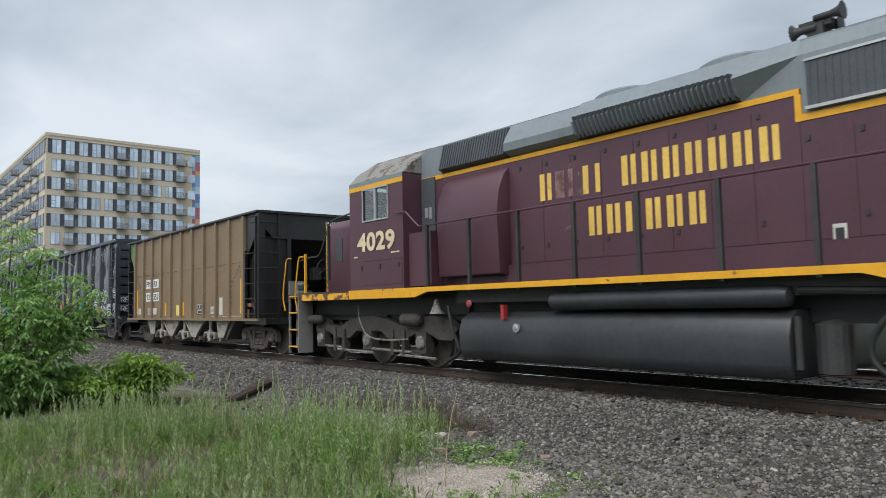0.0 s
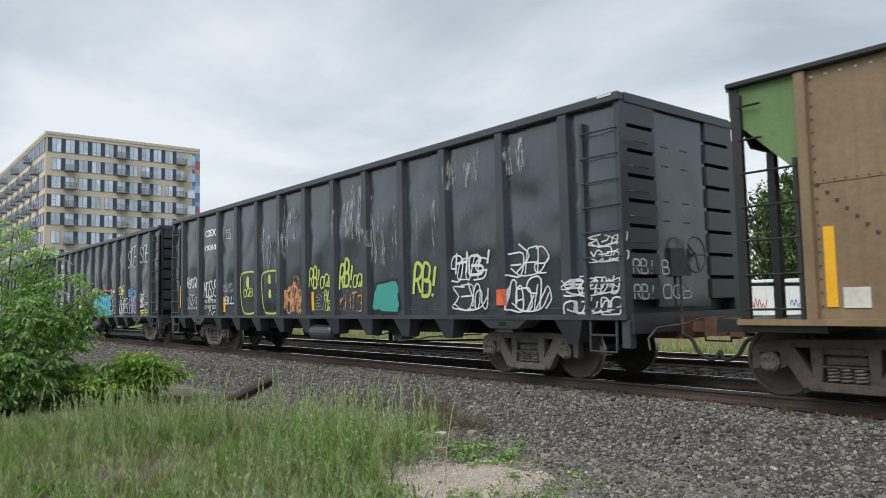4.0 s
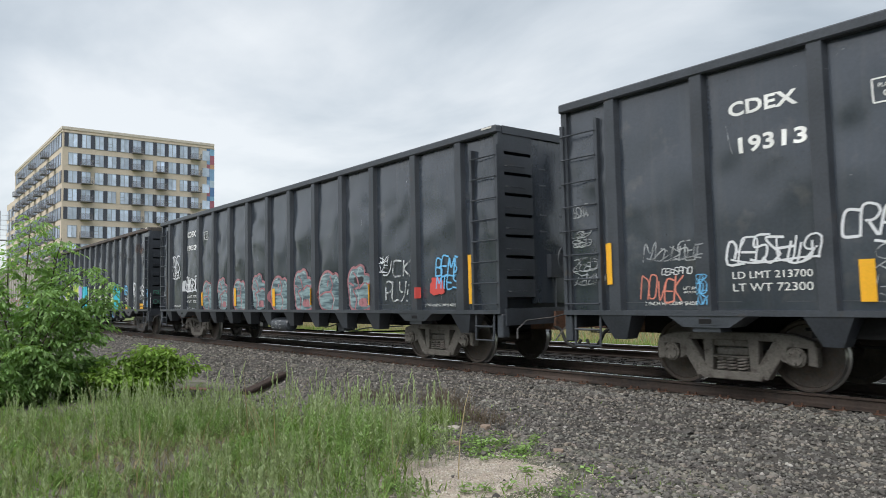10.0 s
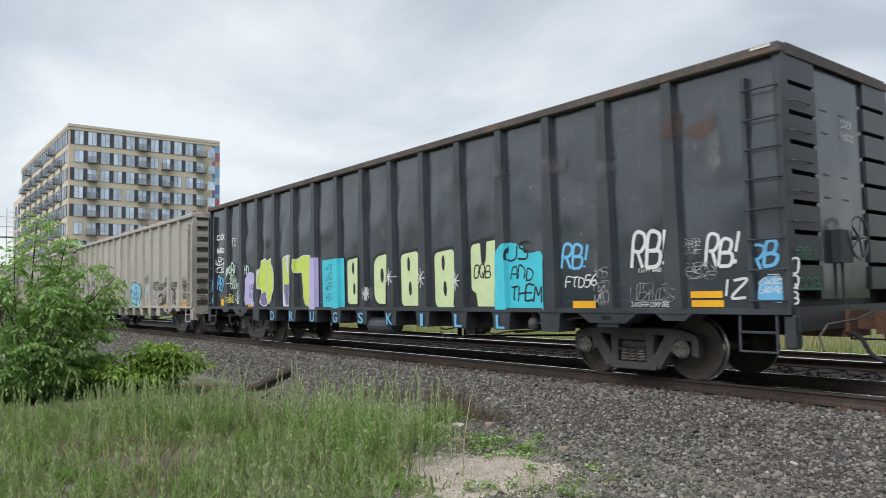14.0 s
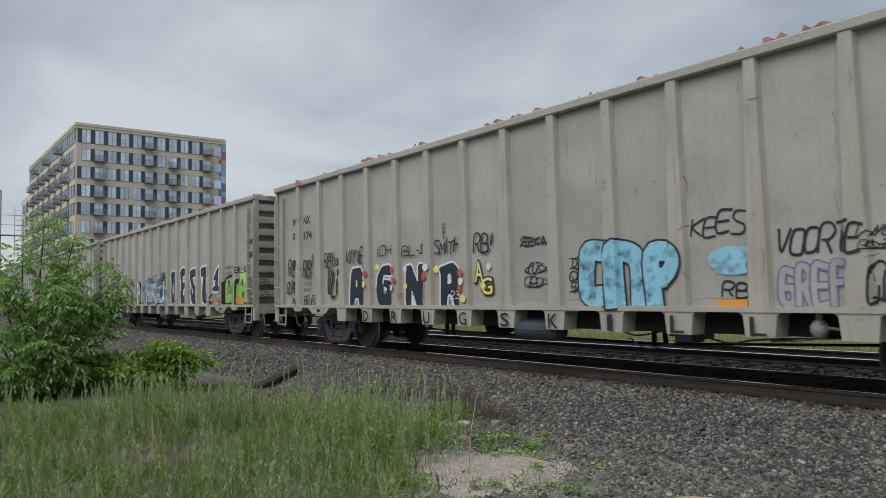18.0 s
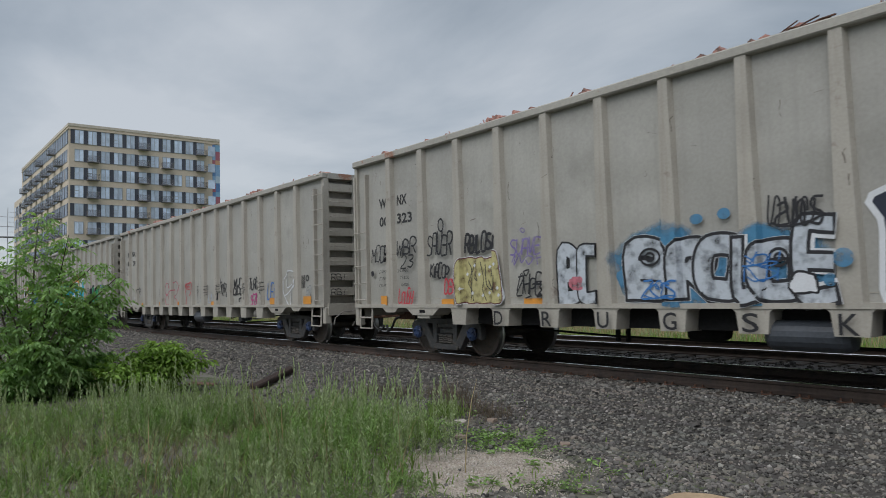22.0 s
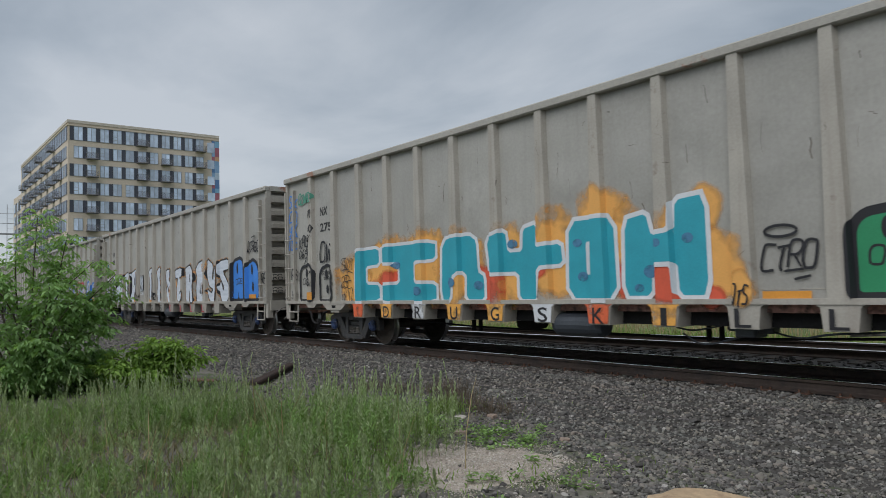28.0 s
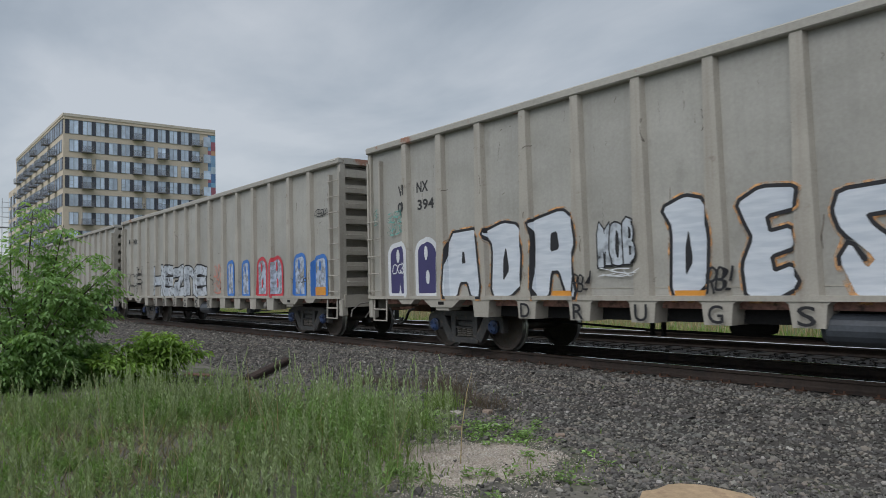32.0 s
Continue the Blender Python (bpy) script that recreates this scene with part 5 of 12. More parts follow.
    part("filler", boxes((-2.02, -1.95, -1.5, -1.4, 1.0, 1.25)), paint("red_handle", (0.35, 0.03, 0.03)), tank, "red shut-off handle")
    bm = bmesh.new()
    lathe(bm, [(0.02, -1.6), (0.06, -1.59), (0.07, -1.57), (0.02, -1.55)], 12, "y", (-2.75, 0, 1.28))
    part("marker_lamp", bm, paint("dull_red_lens", (0.28, 0.05, 0.05)), car, "dull red round marker")
    for s_ in (-1, 1):
        bm = bmesh.new()
        lathe(bm, [(0.04, -0.96), (0.12, -0.94), (0.14, -0.85), (0.14, 2.75), (0.12, 2.86), (0.04, 2.9)], 18, "x", (0, s_ * 1.36, 1.29))
        part("air_reservoir", bm, TANK, car, "long black air reservoir", smooth=True)
    bm = bmesh.new()
    lathe(bm, [(0.02, 1.38), (0.05, 1.36), (0.07, 1.25), (0.13, 1.12), (0.15, 1.1), (0.1, 1.1)], 16, "z", (-3.95, -1.35, 0))
    part("bell", bm, GREY_IRON, car, "dusty bell")
    bm = bmesh.new()
    lathe(bm, [(0.06, 0.35), (0.2, 0.38), (0.2, 0.95), (0.06, 1.0)], 16, "z", (3.28, -1.2, 0))
    part("filter_drum", bm, BLACK_GEAR, car)
    bm = bmesh.new()
    tube(bm, curve_points([(4.4, -1.35, 1.2), (4.0, -1.4, 1.1), (3.75, -1.42, 0.75), (3.85, -1.42, 0.45), (4.3, -1.4, 0.25)]), 0.04, 8)
    part("hose", bm, RUBBER, car)
    bm = bmesh.new()
    rod(bm, (2.98, -1.45, 0.42), (2.98, -1.45, 1.05), 0.045, 10)
    rod(bm, (2.95, -1.3, 1.36), (4.6, -1.3, 1.3), 0.05, 8)
    part("piping", bm, BLACK_GEAR, car)
    bm = bmesh.new()
    tube(bm, curve_points([(-3.6, -1.35, 1.25), (-3.45, -1.38, 0.8), (-3.3, -1.35, 0.4), (-3.7, -1.3, 0.2)]), 0.035, 7)
    part("hose", bm, RUBBER, car)
    loco_truck(car, -6.63)
    loco_truck(car, 6.63)
    return car


loco = add_car(locomotive(), 94.66)


# ---- the apartment block and what stands behind the tracks ----
TAN_BRICK = surface("tan_brick", (0.58, 0.50, 0.41), 0.85, vary=0.08, grain=3.0, patch=0.15, dirt=(0.53, 0.455, 0.37), dirt_at=0.55, bump=0.3, bump_scale=9)
DARK_CLAD = surface("dark_cladding", (0.055, 0.062, 0.085), 0.45, vary=0.2, grain=4, patch=0.3, bump=0.05)
COPING = surface("pale_metal_coping", (0.55, 0.50, 0.44), 0.7, vary=0.15)
SLAB = surface("dark_balcony", (0.17, 0.165, 0.175), 0.6, vary=0.2)
WIN_FRAME = surface("grey_window_frame", (0.30, 0.33, 0.38), 0.5, vary=0.1)
WHITE_ROOF = surface("white_roof_sheet", (0.72, 0.73, 0.74), 0.6, vary=0.06, grain=2, patch=0.2)
GREY_WALL = surface("grey_cladding", (0.12, 0.13, 0.145), 0.7, vary=0.12, grain=2, patch=0.2)


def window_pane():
    # the sky's reflection in the panes is put into this pale blue base
    m = surface("painted_sky_glass", (0.50, 0.60, 0.76), 0.10, vary=0.3, grain=0.9, patch=0.35, bump=0.0, by_object=0.25)
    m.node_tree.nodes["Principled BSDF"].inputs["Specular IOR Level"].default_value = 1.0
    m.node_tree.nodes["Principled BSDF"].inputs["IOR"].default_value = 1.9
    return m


BLDG_PANE = window_pane()


def face_box(bm, a0, a1, z0, z1, d0, d1, face):
    """A box on a facade: a along the face, d outward."""
    if face == "east":
        box(bm, d0, d1, a0, a1, z0, z1)
    else:
        box(bm, -a1, -a0, -d1, -d0, z0, z1)


def wire_mesh():
    m = surface("dark_railing_mesh", (0.16, 0.16, 0.17), 0.6, vary=0.2)
    m.node_tree.nodes["Principled BSDF"].inputs["Alpha"].default_value = 0.2
    return m


MESH_RAIL = wire_mesh()


def u_panel(bm, face):
    """A railing round three sides of a balcony."""
    pts = [(-0.24, 0.1), (-0.24, 1.34), (1.74, 1.34), (1.74, 0.1), (1.70, 0.1), (1.70, 1.30), (-0.20, 1.30), (-0.20, 0.1)]
    if face == "east":
        prism(bm, [(d, a) for a, d in pts], 0.02, 1.05, "z")
    else:
        prism(bm, [(-a, -d) for a, d in pts], 0.02, 1.05, "z")


def apartment_block():
    b = thing("apartment_building", "ten-storey tan brick apartment building with dark panels and balconies", "building", at=(-140.5, 15.6, -0.7))
    top, wide, deep, dz = 33.7, 27.4, 54.3, 0.7
    part("wall", boxes((-deep, 0, 0, wide, 0, top - 0.5)), TAN_BRICK, b)
    part("parapet", boxes((-deep, 0.12, -0.12, 0.25, top - 0.5, top), (-0.25, 0.12, 0.25, wide, top - 0.5, top), (-deep, 0, wide - 0.25, wide, top - 0.5, top), (-deep, -deep + 0.25, 0.25, wide - 0.25, top - 0.5, top)), COPING, b)
    part("roof", boxes((-deep, -0.3, 0.3, wide - 0.3, top - 0.52, top - 0.45)), GREY_WALL, b)
    rows = [(29.4 + dz, 31.9 + dz)] + [(28.4 - 3.25 * i - 2.2 + dz, 28.4 - 3.25 * i + dz) for i in range(8)]
    rng = random.Random(4)
    frames = {}

    def shared(key, build):
        if key not in frames:
            bm = bmesh.new()
            build(bm)
            frames[key] = bm
            frames[key] = mesh_of(key[0], bm, key[1])
        return frames[key]

    def put(name, me, face, a, z, parent=b, label=""):
        o = part(name, me, None, parent, label)
        o.location = (0, a, z) if face == "east" else (-a, 0, z)
        return o

    balcony_cols = {"east": {1: range(1, 7), 5: range(0, 9), 7: range(1, 9), 10: range(0, 9)}, "south": {c: range(0 if c % 2 else 1, 9) for c in range(2, 24, 3)}}
    for face, cols, pitch, start in (("east", 11, 2.18, 0.95), ("south", 23, 2.28, 1.0)):
        for r, (z0, z1) in enumerate(rows):
            h = round(z1 - z0, 2)
            # a recessed-looking band of dark panels with tan piers left between some bays
            for c in range(cols):
                a = start + c * pitch
                key = ("window", WIN_FRAME, face, h)
                me = shared(key, lambda bm: [face_box(bm, x0, x1, y0, y1, 0.0, 0.10, face) for x0, x1, y0, y1 in
                                             ((0, 1.5, 0, 0.08), (0, 1.5, h - 0.08, h), (0, 0.07, 0.08, h - 0.08), (1.43, 1.5, 0.08, h - 0.08), (0.70, 0.79, 0.08, h - 0.08))])
                w = put("window", me, face, a, z0)
                for k_, (x0, x1) in enumerate(((0.07, 0.70), (0.79, 1.43))):
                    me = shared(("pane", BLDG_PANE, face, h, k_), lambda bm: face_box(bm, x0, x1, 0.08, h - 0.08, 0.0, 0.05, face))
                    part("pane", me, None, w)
                if (c * 7 + r * 3) % 4 == 1:
                    for zt in (0.62, 1.2):
                        me = shared(("transom", WIN_FRAME, face, zt), lambda bm: face_box(bm, 0.07, 0.7, zt, zt + 0.07, 0.04, 0.09, face))
                        part("transom", me, None, w)
                dark = r == 0 or (c * 5 + r * 11 + (3 if face == "east" else 1)) % 7 > 0
                if dark and not (c == 0 and r in (1, 5)):
                    me = shared(("dark_panel", DARK_CLAD, face, h), lambda bm: face_box(bm, -0.66, -0.02, 0, h, 0.0, 0.06, face))
                    put("dark_panel", me, face, a, z0)
                if r in balcony_cols[face].get(c, ()):
                    o = put("balcony", shared(("balcony", SLAB, face), lambda bm: face_box(bm, -0.25, 1.75, -0.14, 0.0, 0.10, 1.30, face)), face, a, z0)
                    part("railing", shared(("railing", MESH_RAIL, face), lambda bm: u_panel(bm, face)), None, o)
        part("cornice", boxes((-deep, 0.14, -0.14, -0.002, top - 1.05, top - 0.9)) if face == "south" else boxes((0.002, 0.14, 0, wide, top - 1.05, top - 0.9)), TAN_BRICK, b)
    # painted strip at the far corner
    hues = [(0.10, 0.20, 0.40), (0.20, 0.38, 0.55), (0.34, 0.12, 0.16), (0.50, 0.30, 0.18), (0.22, 0.36, 0.55), (0.42, 0.52, 0.62)]
    mats = [paint("mural_paint", h, 0.6) for h in hues]
    z = 12.0
    i = 0
    while z < top - 1.2:
        h = (1.4, 2.3, 0.9, 1.8)[i % 4]
        part("mural_block", boxes((0.002, 0.09, 25.9, 26.5, z, min(z + h, top - 1.2))), mats[(i * 2) % 6], b)
        part("mural_block", boxes((0.002, 0.10, 26.5, 27.4, z, min(z + h, top - 1.2))), mats[(i * 5 + 1) % 6], b)
        z += h
        i += 1
    for r, (z0, z1) in enumerate(rows):
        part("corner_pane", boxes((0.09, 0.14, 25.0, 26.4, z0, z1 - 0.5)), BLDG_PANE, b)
    # lower wing at the far end of the long side
    part("wing", boxes((-deep - 17, -deep, 0.6, wide, 0, 27.5)), TAN_BRICK, b)
    for r, (z0, z1) in enumerate(rows[2:]):
        for c in range(6):
            part("wing_window", boxes((-deep - 2.2 - 2.6 * c, -deep - 0.6 - 2.6 * c, 0.45, 0.6, z0, z1)), BLDG_PANE if c % 2 else DARK_CLAD, b)
    for y in (4.0, 9.0, 20.0):
        part("roof_unit", boxes((-20 - y, -17 - y, y, y + 2.5, top - 0.46, top + 0.4)), GREY_WALL, b)
    bm = bmesh.new()
    rod(bm, (-deep - 15, 2.0, 27.5), (-deep - 15, 2.0, 31.5), 0.06, 6)
    part("antenna", bm, SLAB, b)


apartment_block()


def low_buildings():
    b = thing("warehouse", "low warehouse with a white sheet roof", "building", at=(-118, 34.6, -0.72))
    part("wall", boxes((-14, 0, 0, 6.3, 0, 12.6)), GREY_WALL, b)
    bm = bmesh.new()
    prism(bm, [(-0.3, 12.6), (6.6, 12.6), (6.6, 13.2), (5.2, 14.3), (0.6, 14.2), (-0.3, 13.6)], -14.3, 0.3, "x")
    part("roof", bm, WHITE_ROOF, b, "white sheet roof")
    for i in range(2):
        part("window", boxes((0.0, 0.08, 0.8 + 2.8 * i, 2.6 + 2.8 * i, 8.5, 10.2)), BLDG_PANE, b)


low_buildings()


def trailer():
    t = thing("box_trailer", "white box trailer with blue and red scrawls, parked beyond the tracks", "trailer", at=(-22.6, 30, -0.75))
    white = surface("white_trailer_side", (0.68, 0.69, 0.70), 0.55, vary=0.08, grain=6, patch=0.6, dirt=(0.4, 0.4, 0.4), dirt_at=0.62, streak=0.2)
    bm = boxes((0, 6.4, 0, 2.5, 0.9, 2.95))
    soften(bm, 0.04)
    part("body", bm, white, t)
    for i in range(9):
        part("side_rib", boxes((0.6 + 0.65 * i, 0.64 + 0.65 * i, -0.02, 0.0, 0.98, 2.85)), white, t)
    for x in (1.0, 4.8, 5.6):
        bm = bmesh.new()
        lathe(bm, [(0.1, 0.02), (0.42, 0.04), (0.45, 0.1), (0.45, 0.28), (0.1, 0.3)], 20, "y", (x, 0, 0.45))
        part("wheel", bm, RUBBER, t)
    part("chassis", boxes((0.2, 6.2, 0.4, 2.1, 0.62, 0.9)), BLACK_GEAR, t)
    rng = random.Random(3)
    for x0, col in ((3.9, (0.05, 0.16, 0.5)), (1.4, (0.5, 0.05, 0.07))):
        pts = [(x0 + 0.11 * i, -0.026, 1.5 + 0.35 * rng.random() * (1 if i % 2 else -1) + 0.1) for i in range(12)]
        bm = bmesh.new()
        tube(bm, curve_points(pts, 3), 0.02, 4)
        part("scrawl", bm, paint("trailer_scrawl", col), t)


trailer()


def excavator_arm():
    e = thing("excavator", "yellow excavator standing beyond the tracks", "excavator", at=(-13.2, 33, -0.75))
    yel = surface("excavator_yellow", (0.55, 0.34, 0.04), 0.5, vary=0.15, dirt=(0.25, 0.15, 0.05), dirt_at=0.6)
    bm = bmesh.new()
    prism(bm, [(0.0, 2.9), (0.25, 3.1), (2.4, 1.7), (2.3, 1.3)], -0.2, 0.2)
    part("boom", bm, yel, e)
    bm = bmesh.new()
    prism(bm, [(0.0, 3.05), (0.2, 2.95), (-0.5, 0.8), (-0.7, 0.85)], -0.15, 0.15)
    part("stick", bm, yel, e)
    bm = boxes((2.2, 4.4, -1.1, 1.1, 0.95, 1.9))
    soften(bm, 0.1, 2)
    part("body", bm, yel, e)
    part("cab", boxes((2.3, 3.3, -1.05, -0.1, 1.9, 2.9)), CAB_GLASS, e)
    for y in (-1.2, 0.8):
        bm = boxes((1.7, 4.7, y, y + 0.45, 0.0, 0.8))
        soften(bm, 0.2, 3)
        part("track", bm, BLACK_GEAR, e)
    bm = bmesh.new()
    prism(bm, [(-0.9, 0.05), (-0.3, 0.1), (-0.45, 0.85), (-0.75, 0.85)], -0.4, 0.4)
    part("bucket", bm, IRON, e)


excavator_arm()


def signal_mast():
    s_ = thing("railway_signal", "grey steel signal mast with a ladder and caged platform", "signal", at=(-52.0, -4.8, -0.42))
    steel = surface("galvanised_steel", (0.38, 0.39, 0.40), 0.5, 0.4, vary=0.15)
    bm = bmesh.new()
    rod(bm, (0, 0, 0), (0, 0, 8.6), 0.07, 10)
    part("mast", bm, steel, s_)
    for y in (-0.25, 0.25):
        bm = bmesh.new()
        rod(bm, (0.35, y + 1.0, 0), (0.35, y + 1.0, 7.6), 0.02, 6)
        part("ladder_stile", bm, steel, s_)
    for i in range(24):
        bm = bmesh.new()
        rod(bm, (0.35, 0.75, 0.2 + 0.31 * i), (0.35, 1.25, 0.2 + 0.31 * i), 0.012, 5)
        part("rung", bm, steel, s_)
    part("platform", boxes((-0.1, 0.6, -0.5, 1.3, 5.75, 5.8)), steel, s_)
    bm = bmesh.new()
    for p, q in (((0.6, -0.5, 5.8), (0.6, -0.5, 7.0)), ((0.6, 1.3, 5.8), (0.6, 1.3, 7.6)), ((0.6, -0.5, 7.0), (0.6, 1.3, 7.0)), ((0.6, -0.5, 6.4), (0.6, 1.3, 6.4))):
        rod(bm, p, q, 0.018, 5)
    part("platform_rail", bm, steel, s_)


signal_mast()


# ---- stones, grass and trees ----
def stone_material(name, stops, rough=0.9):
    """Stones, each with a tone of its own."""
    m = surface(name, stops[0][1], rough, vary=0.2, grain=30, patch=8, bump=0.5, bump_scale=60)
    nt = m.node_tree
    n, k = nt.nodes, nt.links
    g = n.new("ShaderNodeNewGeometry")
    ramp = n.new("ShaderNodeValToRGB")
    ramp.color_ramp.interpolation = "LINEAR"
    el = ramp.color_ramp.elements
    while len(el) < len(stops):
        el.new(0.5)
    for e, (p, c) in zip(el, stops):
        e.position, e.color = p, (*c, 1)
    k.new(g.outputs["Random Per Island"], ramp.inputs[0])
    t = n.new("ShaderNodeTexNoise")
    t.inputs["Scale"].default_value = 25.0
    mul = n.new("ShaderNodeMix")
    mul.data_type, mul.blend_type = "RGBA", "MULTIPLY"
    mul.inputs[0].default_value = 0.5
    k.new(ramp.outputs[0], mul.inputs[6])
    k.new(t.outputs["Color"], mul.inputs[7])
    mix2 = n.new("ShaderNodeMix")
    mix2.data_type = "RGBA"
    mix2.inputs[0].default_value = 0.35
    k.new(ramp.outputs[0], mix2.inputs[6])
    k.new(mul.outputs[2], mix2.inputs[7])
    k.new(mix2.outputs[2], n["Principled BSDF"].inputs["Base Color"])
    return m


BALLAST = stone_material("crushed_stone", [(0.0, (0.05, 0.047, 0.044)), (0.4, (0.108, 0.102, 0.094)), (0.75, (0.178, 0.170, 0.156)), (0.93, (0.215, 0.19, 0.16)), (0.985, (0.29, 0.275, 0.25)), (1.0, (0.42, 0.40, 0.37))])
# near black: the train's shadow on these stones is put into their colour
SHADED_STONE = stone_material("train_shaded_stone", [(0.0, (0.022, 0.021, 0.02)), (0.6, (0.042, 0.039, 0.036)), (1.0, (0.075, 0.07, 0.065))])
PALE_GRAVEL = stone_material("pale_fine_gravel", [(0.0, (0.27, 0.235, 0.20)), (0.35, (0.38, 0.335, 0.285)), (0.8, (0.47, 0.425, 0.37)), (1.0, (0.60, 0.57, 0.52))])
BOULDER = surface("tan_boulder", (0.40, 0.29, 0.18), 0.9, vary=0.25, grain=20, patch=3, dirt=(0.28, 0.19, 0.12), dirt_at=0.55, bump=0.6, bump_scale=30)
PINK_STONE = surface("orange_stone", (0.26, 0.20, 0.16), 0.9, vary=0.25, grain=25, patch=5, bump=0.5)
WHITE_STONE = surface("pale_stone", (0.38, 0.35, 0.31), 0.9, vary=0.2, grain=25, patch=5, bump=0.5)

PHI = (1 + 5 ** 0.5) / 2
ICO_V = np.array([(-1, PHI, 0), (1, PHI, 0), (-1, -PHI, 0), (1, -PHI, 0), (0, -1, PHI), (0, 1, PHI), (0, -1, -PHI), (0, 1, -PHI), (PHI, 0, -1), (PHI, 0, 1), (-PHI, 0, -1), (-PHI, 0, 1)]) / 1.9
ICO_F = np.array([(0, 11, 5), (0, 5, 1), (0, 1, 7), (0, 7, 10), (0, 10, 11), (1, 5, 9), (5, 11, 4), (11, 10, 2), (10, 7, 6), (7, 1, 8),
                  (3, 9, 4), (3, 4, 2), (3, 2, 6), (3, 6, 8), (3, 8, 9), (4, 9, 5), (2, 4, 11), (6, 2, 10), (8, 6, 7), (9, 8, 1)])
OCT_V = np.array([(1, 0, 0), (-1, 0, 0), (0, 1, 0), (0, -1, 0), (0, 0, 1), (0, 0, -1)], dtype=float)
OCT_F = np.array([(0, 2, 4), (2, 1, 4), (1, 3, 4), (3, 0, 4), (2, 0, 5), (1, 2, 5), (3, 1, 5), (0, 3, 5)])


def turned(rng, n):
    """n random turns."""
    q = rng.normal(size=(n, 4))
    q /= np.linalg.norm(q, axis=1)[:, None]
    w, x, y, z = q.T
    return np.stack([1 - 2 * (y * y + z * z), 2 * (x * y - z * w), 2 * (x * z + y * w), 2 * (x * y + z * w), 1 - 2 * (x * x + z * z), 2 * (y * z - x * w),
                     2 * (x * z - y * w), 2 * (y * z + x * w), 1 - 2 * (x * x + y * y)], -1).reshape(-1, 3, 3)


def scatter_stones(name, label, spots, sizes, material, seed, shape="ico", sink=0.25):
    rng = np.random.default_rng(seed)
    V0, F0 = (ICO_V, ICO_F) if shape == "ico" else (OCT_V, OCT_F)
    n = len(spots)
    v = V0[None] * (1 + rng.uniform(-0.33, 0.33, (n, len(V0), 1)))
    v = v * rng.uniform(0.55, 1.15, (n, 1, 3)) * sizes[:, None, None]
    v = np.einsum("nij,nkj->nki", turned(rng, n), v)
    v[:, :, 2] *= 0.8
    z = ground_z(spots[:, 0], spots[:, 1]) + sizes * (0.5 - sink) + rng.uniform(-0.4, 0.25, n) * sizes
    v += np.stack([spots[:, 0], spots[:, 1], z], -1)[:, None]
    f = (F0[None] + (np.arange(n) * len(V0))[:, None, None]).reshape(-1, 3)
    return tagged(new(name, raw_mesh(name, v.reshape(-1, 3), f, material, False)), label, "stones", kind="stuff")


def thick(rng, x0, x1, y0, y1, n):
    return np.stack([rng.uniform(x0, x1, n), rng.uniform(y0, y1, n)], -1)


def in_patch(p):
    """The bare pale patch beside the weeds."""
    d = np.hypot((p[:, 0] + 5.5) / 1.08, (p[:, 1] + 5.6) / 1.2)
    return d + 0.18 * np.sin(p[:, 0] * 5.1) * np.cos(p[:, 1] * 6.3)


def build_stones():
    rng = np.random.default_rng(7)
    near = thick(rng, -15, 3.0, -6.4, -0.86, 72000)
    keep = (near[:, 1] > -4.5 + 0.25 * np.sin(near[:, 0] * 2.0)) & (near[:, 0] < 3) & ((near[:, 0] > -7.5) | (near[:, 1] > -3.6)) | (near[:, 0] > -4.1 + 0.35 * np.sin(near[:, 1] * 3))
    keep |= rng.random(len(near)) < 0.16
    keep &= (in_patch(near) > 0.92) | (rng.random(len(near)) < 0.04)
    near = near[keep]
    mid = thick(rng, -32, -15, -4.0, -0.86, 17000)
    far = thick(rng, -75, -32, -3.8, -0.86, 9000)
    size = np.concatenate([rng.lognormal(-3.84, 0.27, len(near)), rng.lognormal(-3.6, 0.25, len(mid)), rng.lognormal(-3.0, 0.25, len(far))])
    pts = np.concatenate([near, mid, far])
    scatter_stones("ballast_stones", "grey crushed ballast stones heaped along the track", pts, size, BALLAST, 11)
    inner = thick(rng, -40, 4, -0.64, 3.3, 9000)
    scatter_stones("ballast_stones", "ballast stones coloured dark with the train's shadow, between the rails and tracks", inner, rng.lognormal(-3.45, 0.25, len(inner)), SHADED_STONE, 12)
    p = thick(rng, -7.2, -3.2, -7.2, -3.9, 60000)
    d = in_patch(p)
    p = p[rng.random(len(p)) < np.clip(1.45 - d + 0.25 * np.sin(p[:, 0] * 9.0 + 3 * np.sin(p[:, 1] * 7.0)), 0, 1) ** 1.8 * 1.1]
    scatter_stones("fine_gravel", "pale pinkish fine gravel on bare ground", p, rng.lognormal(-4.85, 0.35, len(p)), PALE_GRAVEL, 13, "oct")
    p = thick(rng, -13, -3, -7.0, -3.6, 1500)
    p = p[in_patch(p) > 1.0]
    scatter_stones("loose_stones", "loose grey and tan stones in the weeds", p, rng.lognormal(-3.8, 0.35, len(p)), BALLAST, 14)


build_stones()


